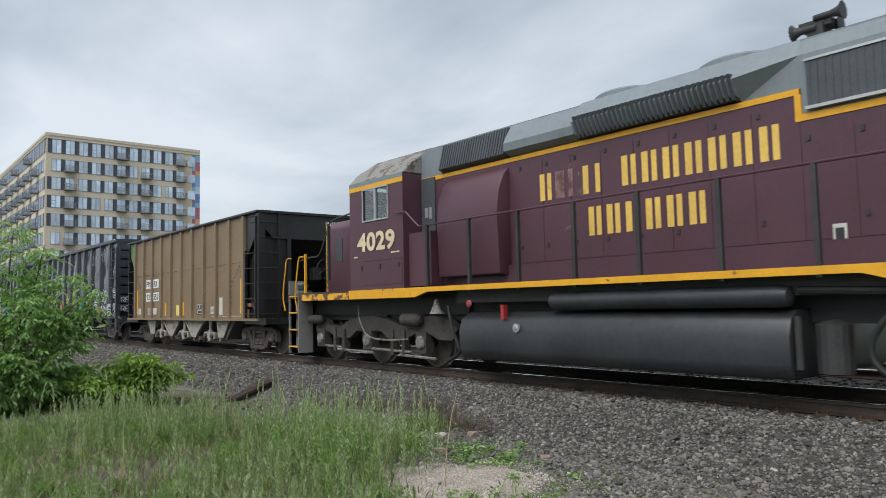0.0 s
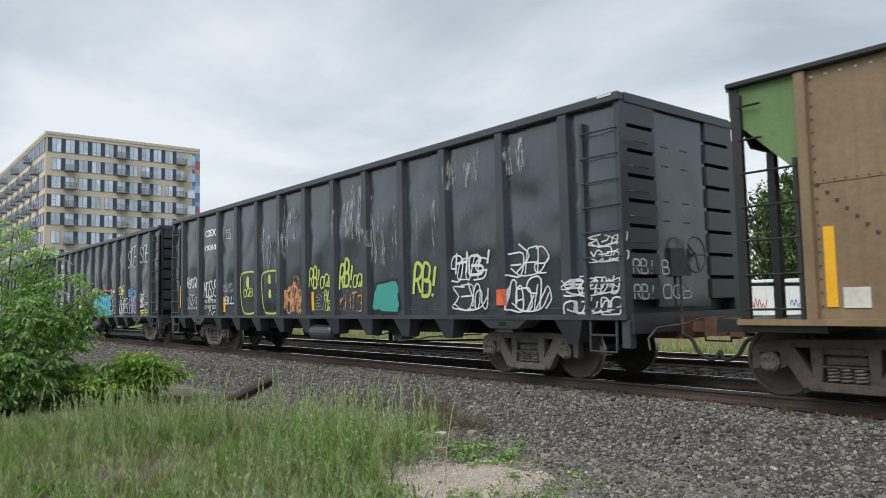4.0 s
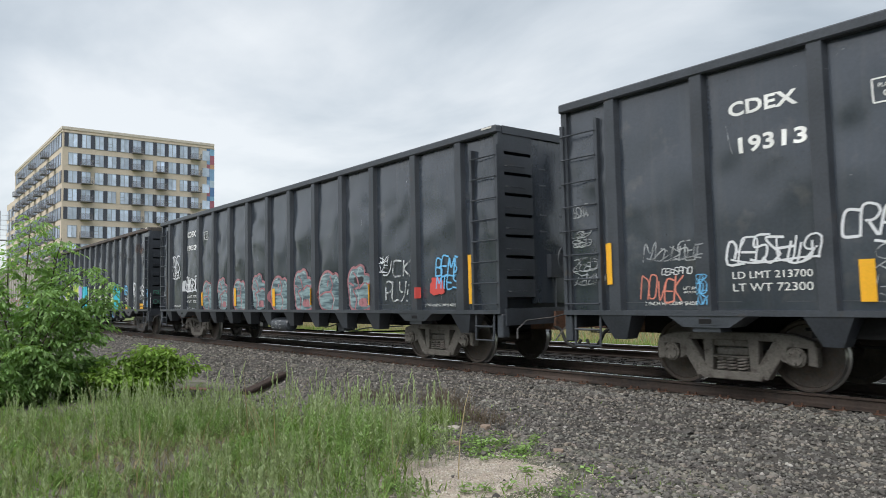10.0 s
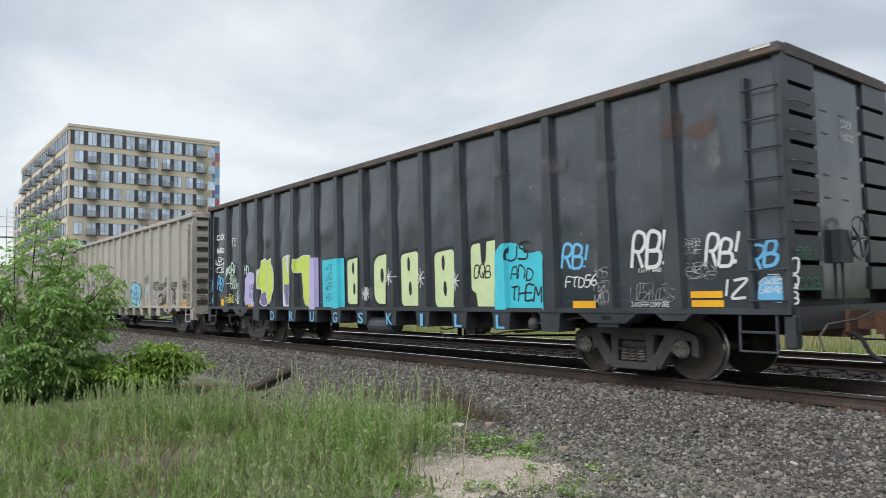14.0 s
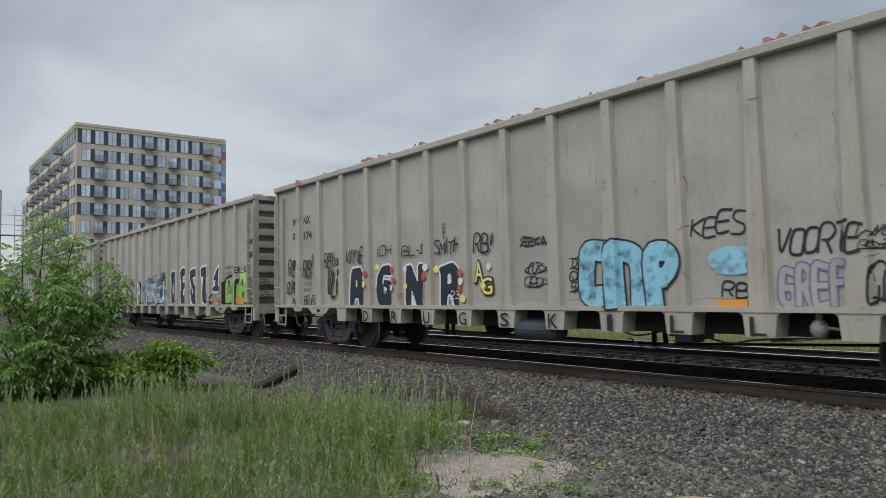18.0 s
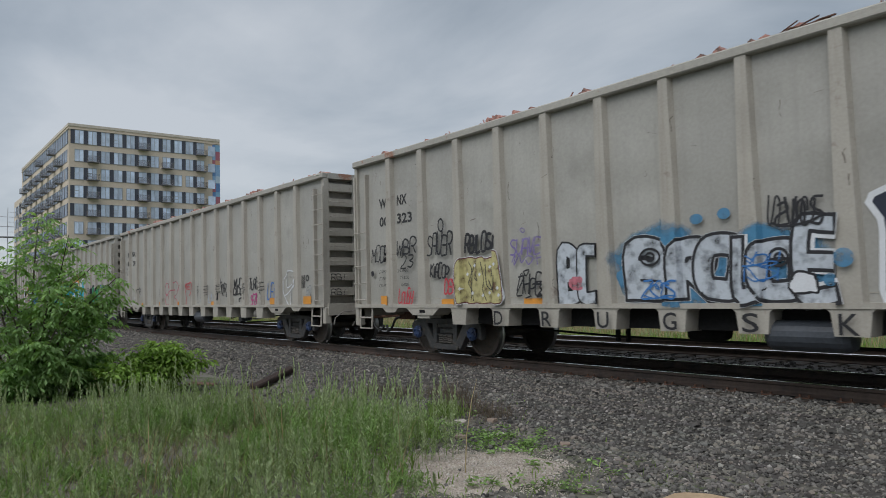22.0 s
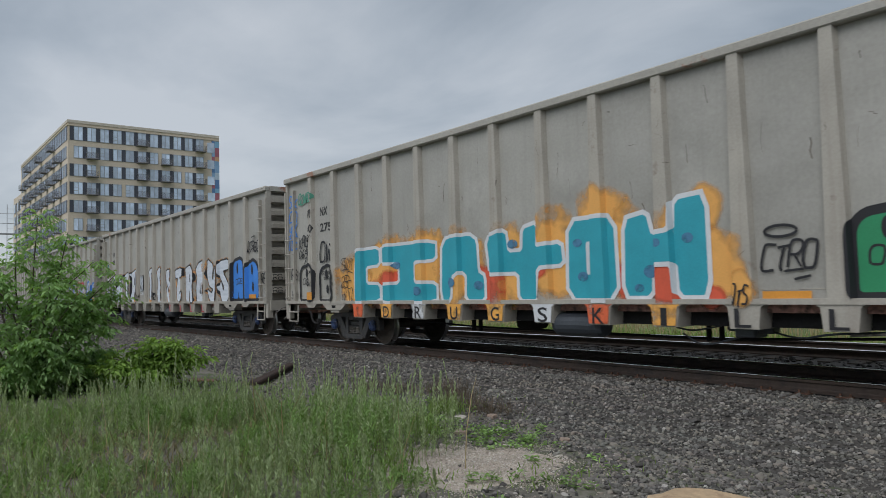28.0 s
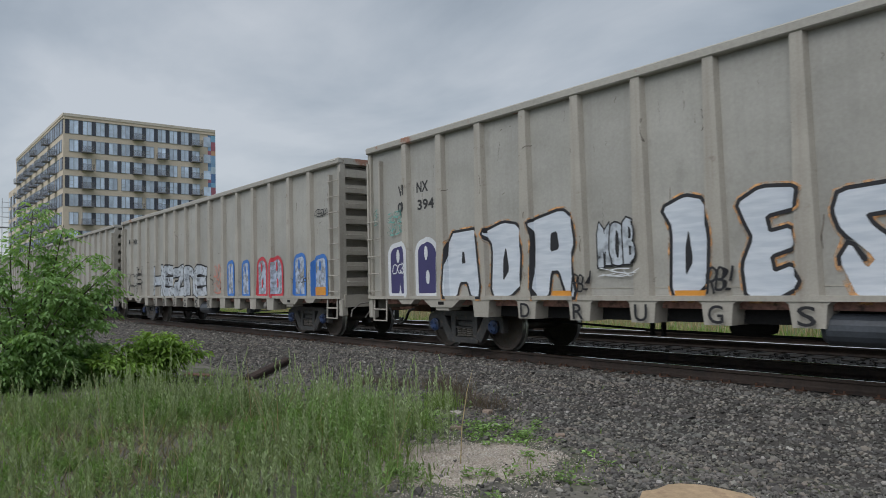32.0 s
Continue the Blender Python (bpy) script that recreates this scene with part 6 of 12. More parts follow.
def rock(name, label, x, y, size, squash, material, seed, category="stone"):
    rng = np.random.default_rng(seed)
    bm = bmesh.new()
    bmesh.ops.create_icosphere(bm, subdivisions=3, radius=1.0)
    off = Vector(rng.uniform(-9, 9, 3))
    for v in bm.verts:
        p = v.co.copy()
        r = 1 + 0.28 * noise.noise(p * 1.1 + off) + 0.1 * noise.noise(p * 3 + off)
        v.co = p * r
        v.co = Vector((max(-0.85, min(0.85, v.co.x)), max(-0.8, min(0.8, v.co.y)), max(-0.6, min(0.62, v.co.z))))
        v.co = Vector((v.co.x * size[0], v.co.y * size[1], v.co.z * squash))
    me = mesh_of(name, bm, material, True)
    ob = new(name, me)
    ob.location = (x, y, float(ground_z(x, y)) + squash * 0.22)
    ob.rotation_euler = (0.05, 0.04, rng.uniform(0, 3))
    return tagged(ob, label, category)


rock("boulder", "large flat tan boulder lying in the gravel", -2.92, -5.42, (0.62, 0.46), 0.20, BOULDER, 2)
rock("stone", "orange-brown stone among the gravel", -7.45, -3.55, (0.09, 0.07), 0.06, PINK_STONE, 3)
rock("stone", "pale angular stone among the gravel", -7.75, -3.85, (0.09, 0.07), 0.05, WHITE_STONE, 4)
rock("stone", "pale angular stone among the gravel", -6.75, -4.05, (0.08, 0.07), 0.05, WHITE_STONE, 5)
rock("stone", "tan stone beside low weeds", -6.9, -4.55, (0.09, 0.08), 0.06, PINK_STONE, 6)
rock("stone", "tan stone beside low weeds", -5.75, -3.95, (0.08, 0.07), 0.05, PINK_STONE, 8)
rock("stone", "pale lump half hidden in the grass", -12.1, -9.05, (0.25, 0.22), 0.22, WHITE_STONE, 9)


def old_tie():
    t = thing("broken_tie", "broken rusty-brown tie lying tilted on the ballast slope", "timber", at=(-14.0, -3.75, float(ground_z(-14.0, -3.75)) + 0.10))
    t.rotation_euler = (0.25, -0.06, 2.35)
    wood = surface("rotten_timber", (0.042, 0.025, 0.02), 0.9, vary=0.4, grain=20, patch=4, dirt=(0.035, 0.026, 0.022), dirt_at=0.5, bump=0.8)
    bm = boxes((-1.0, 1.15, -0.08, 0.08, -0.065, 0.065))
    soften(bm, 0.025)
    part("beam", bm, wood, t)
    for x0, x1, y, z in ((-1.5, -0.2, 0.16, -0.12), (-0.9, 0.5, -0.2, -0.14)):
        bm = bmesh.new()
        prism(bm, [(x0, z), (x1, z), (x1 - 0.3, z + 0.06), (x0 + 0.15, z + 0.10)], y, y + 0.09)
        part("splinter", bm, wood, t)
    r = surface("rusty_scrap_plate", (0.13, 0.07, 0.05), 0.9, vary=0.4, grain=20, patch=4, bump=0.6)
    p = thing("rusty_plate", "flat rusty plate lying on the ballast", "scrap", at=(-14.6, -4.95, float(ground_z(-14.6, -4.95)) + 0.03))
    p.rotation_euler = (0.1, 0.05, 0.75)
    bm = boxes((-0.3, 0.25, -0.09, 0.07, -0.02, 0.02))
    soften(bm, 0.012)
    part("sheet", bm, r, p)


old_tie()


def leaf_material(name, base, vary=0.35, through=0.25):
    m = surface(name, base, 0.6, vary=0.42, grain=14, patch=3.5, bump=0.0, by_island=vary, spec=0.3)
    b = m.node_tree.nodes["Principled BSDF"]
    nt = m.node_tree
    tr = nt.nodes.new("ShaderNodeBsdfTranslucent")
    tr.inputs[0].default_value = (base[0] * 1.4, base[1] * 1.5, base[2] * 0.7, 1)
    mx = nt.nodes.new("ShaderNodeMixShader")
    mx.inputs[0].default_value = through
    nt.links.new(b.outputs[0], mx.inputs[1])
    nt.links.new(tr.outputs[0], mx.inputs[2])
    nt.links.new(mx.outputs[0], nt.nodes["Material Output"].inputs[0])
    return m


GRASS = leaf_material("grass_blades", (0.17, 0.25, 0.07), 0.65, 0.35)
DRY_GRASS = leaf_material("dry_grass_blades", (0.30, 0.24, 0.145))
WEED = leaf_material("grey_green_weed_leaves", (0.175, 0.275, 0.09), 0.7, 0.32)
STALK = leaf_material("pale_weed_tips", (0.30, 0.36, 0.21), 0.4, 0.3)
LEAF = leaf_material("fresh_green_leaves", (0.225, 0.345, 0.145), 0.6, 0.5)
BRIGHT_LEAF = leaf_material("bright_green_leaves", (0.20, 0.31, 0.07), 0.6, 0.4)
TREE_LEAF = leaf_material("tree_leaves", (0.08, 0.135, 0.045))
FEATHER = leaf_material("dull_feathery_leaves", (0.16, 0.21, 0.10), 0.5, 0.35)
OLIVE = leaf_material("olive_weed_tangle", (0.21, 0.20, 0.115), 0.6, 0.3)
BROWN_WEED = leaf_material("dead_brown_weed", (0.125, 0.098, 0.078))
BARK = surface("grey_brown_bark", (0.10, 0.08, 0.06), 0.9, vary=0.4, grain=25, patch=4, bump=0.7)


def blades(name, label, spots, heights, material, seed, width=0.005, lean=0.35, kind_cat="grass"):
    """Bent grass blades of three joints each."""
    rng = np.random.default_rng(seed)
    n = len(spots)
    a = rng.uniform(0, 2 * np.pi, n)
    side = np.stack([np.cos(a), np.sin(a), 0 * a], -1)
    b = rng.uniform(0, 2 * np.pi, n)
    bend = np.stack([np.cos(b), np.sin(b), 0 * b], -1) * (rng.uniform(0.05, lean, n) * heights)[:, None]
    base = np.stack([spots[:, 0], spots[:, 1], ground_z(spots[:, 0], spots[:, 1]) - 0.02], -1)
    w = (width * rng.uniform(0.7, 1.4, n))[:, None]
    rows = []
    for f, ww in ((0.0, 1.0), (0.4, 0.9), (0.75, 0.6)):
        c = base + bend * f ** 2 + np.stack([0 * a, 0 * a, heights * f], -1)
        rows += [c - side * w * ww, c + side * w * ww]
    tip = base + bend + np.stack([0 * a, 0 * a, heights * 0.98], -1)
    V = np.stack([*rows, tip - side * w * 0.08, tip + side * w * 0.08], 1)
    F = np.array([(0, 1, 3, 2), (2, 3, 5, 4), (4, 5, 7, 6)])
    F = (F[None] + (np.arange(n) * 8)[:, None, None]).reshape(-1, 4)
    return tagged(new(name, raw_mesh(name, V.reshape(-1, 3), F, material)), label, kind_cat, kind="stuff")


def leaves(name, spots, dirs, lengths, widths, material, seed, droop=0.25):
    """Pointed folded leaves at spots, each along its own direction."""
    rng = np.random.default_rng(seed)
    n = len(spots)
    d = dirs / (np.linalg.norm(dirs, axis=1)[:, None] + 1e-9)
    up = np.tile(np.array([0, 0, 1.0]), (n, 1)) + rng.normal(0, 0.45, (n, 3))
    s_ = np.cross(d, up)
    s_ /= np.linalg.norm(s_, axis=1)[:, None] + 1e-9
    nn = np.cross(s_, d)
    L, W = lengths[:, None], widths[:, None]
    sag = np.array([0, 0, -1.0]) * droop * L
    mid = spots + d * L * 0.45 + sag * 0.3
    V = np.stack([spots, mid - s_ * W * 0.5 + nn * W * 0.12, mid, mid + s_ * W * 0.5 + nn * W * 0.12, spots + d * L + sag], 1)
    F = np.array([(0, 2, 1, 1), (0, 3, 2, 2), (1, 2, 4, 4), (2, 3, 4, 4)])[:, :3]
    F = (F[None] + (np.arange(n) * 5)[:, None, None]).reshape(-1, 3)
    return raw_mesh(name, V.reshape(-1, 3), F, material)


WEED_EDGE = [(-7.35, -4.95), (-8.3, -5.3), (-9.0, -5.9), (-9.9, -6.75), (-10.7, -7.5), (-11.5, -8.35), (-12.1, -9.1), (-12.2, -9.7), (-3.6, -9.7), (-3.9, -7.75), (-5.2, -6.6), (-6.35, -5.6)]


def inside(p, poly):
    x, y = p[:, 0], p[:, 1]
    c = np.zeros(len(p), dtype=bool)
    for (x0, y0), (x1, y1) in zip(poly, poly[1:] + poly[:1]):
        c ^= ((y0 > y) != (y1 > y)) & (x < (x1 - x0) * (y - y0) / (y1 - y0 + 1e-12) + x0)
    return c


def weed_plants(name, label, spots, heights, per, leaf, narrow, material, stem_material, seed, lean=0.18, upright=0.9):
    """Upright stems, each set with narrow leaves that grow denser and shorter towards its tip."""
    rng = np.random.default_rng(seed)
    n = len(spots)
    a, b = rng.uniform(0, 2 * np.pi, n), rng.uniform(0.02, lean, n) * heights
    tilt = np.stack([np.cos(a) * b, np.sin(a) * b], -1)
    base = np.stack([spots[:, 0], spots[:, 1], ground_z(spots[:, 0], spots[:, 1]) - 0.02], -1)
    rows, w = [], 0.0028 * rng.uniform(0.7, 1.5, n)
    c_, s_ = np.cos(a + 1.57), np.sin(a + 1.57)
    for f in (0.0, 0.35, 0.7, 1.0):
        c = base + np.concatenate([tilt * f ** 1.6, (heights * f)[:, None]], -1)
        d = np.stack([c_, s_, 0 * c_], -1) * (w * (1.15 - f))[:, None]
        rows += [c - d, c + d]
    V = np.stack(rows, 1)
    F = np.array([(0, 1, 3, 2), (2, 3, 5, 4), (4, 5, 7, 6)])
    F = (F[None] + (np.arange(n) * 8)[:, None, None]).reshape(-1, 4)
    tagged(new(name.replace("weeds", "weed_stems"), raw_mesh("weed_stems", V.reshape(-1, 3), F, stem_material)), "thin upright weed stems", "weeds", kind="stuff")
    f = np.tile(np.linspace(0.12, 1.0, per) ** 0.8, n)
    f = np.clip(f + rng.normal(0, 0.015, len(f)), 0.05, 1.0)
    h, t0, p0 = np.repeat(heights, per), np.repeat(tilt, per, 0), np.repeat(base, per, 0)
    at = p0 + np.concatenate([t0 * (f ** 1.6)[:, None], (h * f)[:, None]], -1)
    q = rng.uniform(0, 2 * np.pi, len(f))
    dirs = np.stack([np.cos(q), np.sin(q), rng.uniform(0.1, 0.5, len(f)) + upright * f + 1.4 * np.clip(f - 0.8, 0, 1) * 5], -1)
    L = leaf * rng.uniform(0.6, 1.2, len(f)) * (1.15 - 0.55 * f) * np.repeat(np.clip(heights / 0.5, 0.7, 1.3), per)
    tagged(new(name, leaves(name, at, dirs, L, L * narrow, material, seed + 1, 0.2)), label, "weeds", kind="stuff")


def spike_plants(name, label, spots, heights, material, seed):
    """Single stems whose short leaves close up into a pale tapered spike at the top."""
    rng = np.random.default_rng(seed)
    n, per = len(spots), 64
    a, b = rng.uniform(0, 2 * np.pi, n), np.abs(rng.normal(0, 0.12, n)) * heights
    tilt = np.stack([np.cos(a) * b, np.sin(a) * b], -1)
    base = np.stack([spots[:, 0], spots[:, 1], ground_z(spots[:, 0], spots[:, 1]) - 0.02], -1)
    f = np.tile(np.linspace(0.06, 1.0, per) ** 0.62, n)
    h, t0, p0 = np.repeat(heights, per), np.repeat(tilt, per, 0), np.repeat(base, per, 0)
    at = p0 + np.concatenate([t0 * (f ** 1.8)[:, None], (h * f)[:, None]], -1)
    q = rng.uniform(0, 2 * np.pi, len(f))
    dirs = np.stack([np.cos(q), np.sin(q), rng.uniform(0.4, 1.0, len(f)) + 2.6 * f ** 3], -1)
    L = rng.uniform(0.035, 0.065, len(f)) * (1.3 - 0.6 * f)
    W = 0.0075 + 0.006 * f * rng.uniform(0.6, 1.2, len(f))
    spike = tagged(new(name, leaves(name, at, dirs, L, W, material, seed + 1, 0.05)), label, "weeds", kind="stuff")
    blades("weed_stems", "thin upright weed stems", spots, heights * 0.9, FEATHER, seed + 2, 0.003, 0.1, "weeds")
    return spike


def field(p, a, b, c):
    """A smooth, uneven pattern over the ground between about -1 and 1."""
    x, y = p[:, 0], p[:, 1]
    return 0.6 * np.sin(a * x + 1.7 * np.sin(b * y + c)) * np.sin(a * y + 1.3 * np.sin(b * x + 2 * c)) + 0.4 * np.sin(2.3 * a * x + c + 1.9 * a * y + 1.5 * np.sin(b * x * 2))


def build_weeds():
    rng = np.random.default_rng(21)
    p = thick(rng, -13.5, -3.5, -9.6, -4.4, 62000)
    p = p[inside(p + rng.normal(0, 0.16, p.shape), WEED_EDGE)]
    m = len(p)
    patch, gap, lump = field(p, 1.9, 1.3, 0.4), field(p, 3.4, 2.1, 1.9), field(p, 1.3, 0.9, 2.7)
    reach = np.hypot(p[:, 0], p[:, 1] + 10.1)
    dry_band = np.exp(-((reach - 8.3) / 0.95) ** 2) * np.exp(-((p[:, 1] + 7.4) / 0.9) ** 2)
    parched = field(p, 1.5, 1.1, 5.2) + rng.normal(0, 0.22, m) + 0.75 * dry_band - 0.25
    role = rng.random(m)
    # a low tangle of sprawling stems, sparse blades, drier ones and dead stalks in patches of their own
    pick = (role < 0.05) & (parched < 0.4)
    blades("tall_grass", "tall green grass growing beside the track", p[pick], rng.uniform(0.12, 0.36, pick.sum()) * (1 + 0.3 * lump[pick]), GRASS, 22, 0.0045, 1.0)
    pick = (role > 0.05) & (role < 0.12)
    blades("weed_tangle", "sprawling olive stems tangled low among the weeds", p[pick], rng.uniform(0.08, 0.28, pick.sum()), OLIVE, 35, 0.0032, 2.6, "weeds")
    pick = (role > 0.12) & (role < 0.22) & (parched > 0.05)
    blades("dry_grass", "dry straw-brown grass low among the green", p[pick], rng.uniform(0.08, 0.26, pick.sum()), DRY_GRASS, 23, 0.003, 2.2)
    pick = (role > 0.46) & (role < 0.51) & (parched > 0.1)
    blades("dead_stalks", "brown dead stalks tangled in the weeds", p[pick], rng.uniform(0.12, 0.40, pick.sum()), BROWN_WEED, 33, 0.0026, 1.6, "weeds")
    pick = (role > 0.66) & (role < 0.66 + 0.07 * np.clip(0.55 + patch, 0.08, 1.4)) & (parched < 0.6)
    blades("weed_undergrowth", "thin green shoots low among the weeds", p[pick], rng.uniform(0.08, 0.24, pick.sum()), WEED, 34, 0.004, 1.6, "weeds")

    def clumps(n, lo, hi, reach, stems, keep):
        """Stems gathered in clumps of their own height, tallest at the heart."""
        heart = p[rng.permutation(np.flatnonzero(keep))[:n]]
        at, high = [], []
        for c in heart:
            m_ = int(rng.integers(*stems))
            r = reach * rng.uniform(0.5, 1.3)
            d = rng.normal(0, r, (m_, 2))
            far_ = np.hypot(d[:, 0], d[:, 1]) / (2 * r)
            d_ = math.hypot(c[0], c[1] + 10.1)
            top = rng.uniform(lo, hi) * float(np.interp(d_, [6.0, 7.2, 8.2, 9.2, 10.2, 11.2], [0.9, 0.85, 0.7, 0.95, 1.3, 1.4])) * float(np.interp(c[1], [-9.0, -7.6, -6.6], [0.75, 0.85, 1.0]))
            at.append(c + d)
            high.append(np.maximum(0.12, top * (1.05 - 0.45 * far_) * rng.uniform(0.65, 1.1, m_)))
        return np.concatenate(at), np.concatenate(high)

    rear = (reach > 9.3) & (p[:, 1] > -7.7)
    at, high = clumps(135, 0.20, 0.42, 0.11, (7, 18), (patch > -0.45) & (parched < 0.4))
    back, tall = clumps(60, 0.28, 0.44, 0.15, (8, 20), rear)
    weed_plants("leafy_weeds", "grey-green leafy weeds standing in the grass", np.concatenate([at, back]), np.concatenate([high, tall]), 34, 0.080, 0.25, WEED, WEED, 24, 0.5)
    at, high = clumps(30, 0.22, 0.40, 0.10, (14, 30), parched < 0.3)
    blades("grass_clumps", "clumps of fresh green grass", at, high, GRASS, 38, 0.005, 0.9)
    at, high = clumps(70, 0.20, 0.42, 0.12, (8, 18), (patch < 0.2) & (parched < 0.7))
    weed_plants("feathery_weeds", "dull green feathery weeds with fine leaves", at, high, 46, 0.07, 0.16, FEATHER, FEATHER, 40, 0.6)
    # tall spikes standing singly and in loose groups above the rest
    at, high = clumps(150, 0.42, 0.72, 0.20, (1, 5), gap > -0.75)
    back, tall = clumps(75, 0.46, 0.72, 0.22, (3, 8), rear)
    front, stand = clumps(55, 0.55, 0.85, 0.16, (2, 5), reach < 8.2)
    edge = rng.normal((-7.0, -5.7), (0.75, 0.45), (90, 2))
    at, high = np.concatenate([at, back, front, edge]), np.concatenate([high, tall, stand, rng.uniform(0.5, 0.92, 90)])
    spike_plants("spiked_weeds", "tall weeds with pale upright spikes", at, high, STALK, 26)
    at = rng.normal((-6.6, -6.9), (1.3, 0.8), (26, 2))
    blades("dry_stalks", "long bleached stalks leaning out of the weeds", at, rng.uniform(0.5, 0.95, 26), DRY_GRASS, 39, 0.0045, 0.7, "weeds")
    q = np.concatenate([rng.normal(c, (0.34, 0.32), (42, 2)) for c in ((-7.5, -5.65), (-6.7, -5.95), (-7.1, -6.5), (-6.2, -6.4))])
    weed_plants("bushy_weeds", "dense grey-green weeds at the edge of the gravel", q, rng.uniform(0.25, 0.58, len(q)), 44, 0.09, 0.17, WEED, WEED, 36, 0.7)
    # low green cover between the gravel and the weeds
    q = np.concatenate([rng.normal((-9.3, -4.0), (1.2, 0.6), (700, 2)), rng.normal((-4.5, -5.2), (0.25, 0.6), (120, 2)), rng.normal((-5.4, -6.3), (0.6, 0.3), (200, 2)), rng.normal((-12.5, -6.0), (1.7, 1.2), (5200, 2))])
    blades("low_weeds", "low green weeds creeping over the gravel", q, rng.uniform(0.03, 0.11, len(q)), GRASS, 28, 0.006, 0.9, "weeds")
    # rosettes of small leaves creeping over the stones
    hearts = np.concatenate([rng.normal((-6.6, -4.35), (0.6, 0.26), (38, 2)), rng.normal((-7.6, -4.55), (0.6, 0.3), (26, 2)), rng.normal((-5.6, -4.3), (0.5, 0.25), (10, 2)), rng.normal((-4.6, -5.6), (0.3, 0.5), (12, 2)), rng.normal((-8.8, -4.2), (0.8, 0.4), (40, 2))])
    c = np.repeat(hearts, 26, 0) + rng.normal(0, 0.045, (len(hearts) * 26, 2))
    a = rng.uniform(0, 2 * np.pi, len(c))
    at = np.stack([c[:, 0], c[:, 1], ground_z(c[:, 0], c[:, 1]) + rng.uniform(0.01, 0.07, len(c))], -1)
    L = rng.uniform(0.03, 0.075, len(c))
    tagged(new("creeping_weeds", leaves("creeping_weeds", at, np.stack([np.cos(a), np.sin(a), rng.uniform(0.0, 0.9, len(c))], -1), L, L * 0.42, WEED, 37)), "low yellow-green weeds creeping over the stones", "weeds", kind="stuff")
    q = np.concatenate([rng.normal(c, (0.22, 0.15), (300, 2)) for c in ((-9.6, -2.75), (-10.3, -3.1), (-8.9, -2.95), (-11.1, -3.25), (-8.3, -3.4), (-7.7, -3.35))])
    blades("dead_weeds", "dark brown dead weeds on the ballast slope", q, rng.uniform(0.05, 0.26, len(q)), BROWN_WEED, 29, 0.0035, 0.9, "weeds")
    q = np.concatenate([rng.normal(c, (0.16, 0.12), (300, 2)) for c in ((-7.2, -4.95), (-7.9, -5.1), (-8.2, -3.75))])
    blades("grass_tufts", "green grass tufts at the edge of the gravel", q, rng.uniform(0.1, 0.3, len(q)), GRASS, 30, 0.0045, 0.6)
    # meadow edge beyond the second track
    q = thick(rng, -60, 6, 6.4, 12.5, 26000)
    blades("meadow_grass", "meadow grass beyond the tracks", q, rng.uniform(0.15, 0.5, len(q)), GRASS, 31, 0.012, 0.5)
    q = thick(rng, -60, 6, 8.0, 22, 9000)
    blades("meadow_straw", "pale seeding grass in the meadow", q, rng.uniform(0.3, 0.7, len(q)), DRY_GRASS, 32, 0.012, 0.5)


build_weeds()


def stem_mesh(bm, pts, r0, r1, n=7):
    pts = curve_points(pts, 4)
    m = len(pts)
    for i, (a, b) in enumerate(zip(pts, pts[1:])):
        rod(bm, a, b, r0 + (r1 - r0) * i / m, n, r0 + (r1 - r0) * (i + 1) / m, caps=False)


def leafy_bush(name, label, base, tips, twigs, leaf, material, seed, spread=0.38, category="bush"):
    """A sapling of several stems: each bears twigs with paired leaflets."""
    rng = np.random.default_rng(seed)
    ob = thing(name, label, category, at=base)
    bm = bmesh.new()
    lines = []
    for tip in tips:
        t = Vector(tip) - Vector(base)
        mid = t * 0.5 + Vector((rng.normal(0, 0.12), rng.normal(0, 0.12), 0.12 * t.length))
        pts = [Vector((rng.normal(0, 0.05), rng.normal(0, 0.05), -0.05)), mid, t]
        stem_mesh(bm, pts, 0.022, 0.004)
        lines.append(curve_points(pts, 12))
    part("stem", bm, BARK, ob, smooth=True)
    spots, dirs, sizes = [], [], []
    for i in range(twigs):
        ln = lines[rng.integers(len(lines))]
        f = rng.random() ** 0.75
        p = np.array(ln[min(len(ln) - 1, int(f * len(ln)))])
        out = rng.normal(0, 1, 3)
        out[2] = abs(out[2]) * 0.5
        out /= np.linalg.norm(out)
        reach = spread * rng.uniform(0.15, 1.0) * (1.25 - 0.75 * f)
        p0 = p + out * reach
        length = rng.uniform(0.10, 0.22)
        out[2] -= 0.45
        for j in range(7):
            u = j // 2 / 3
            sgn = (-1) ** j
            side = np.cross(out, (0, 0, 1)) + 0.001
            side /= np.linalg.norm(side)
            spots.append(p0 + out * length * u + np.array([0, 0, -0.25 * length * u]))
            dirs.append(out * (0.7 + (0.8 if j == 6 else 0)) + (0 if j == 6 else sgn) * side + np.array([0, 0, rng.normal(-0.35, 0.3)]))
            sizes.append(leaf * rng.uniform(0.7, 1.25))
    sizes = np.array(sizes)
    me = leaves("crown", np.array(spots), np.array(dirs), sizes, sizes * 0.42, material, seed + 1)
    o = part("crown", me, None, ob, "dense green leaves")
    return ob


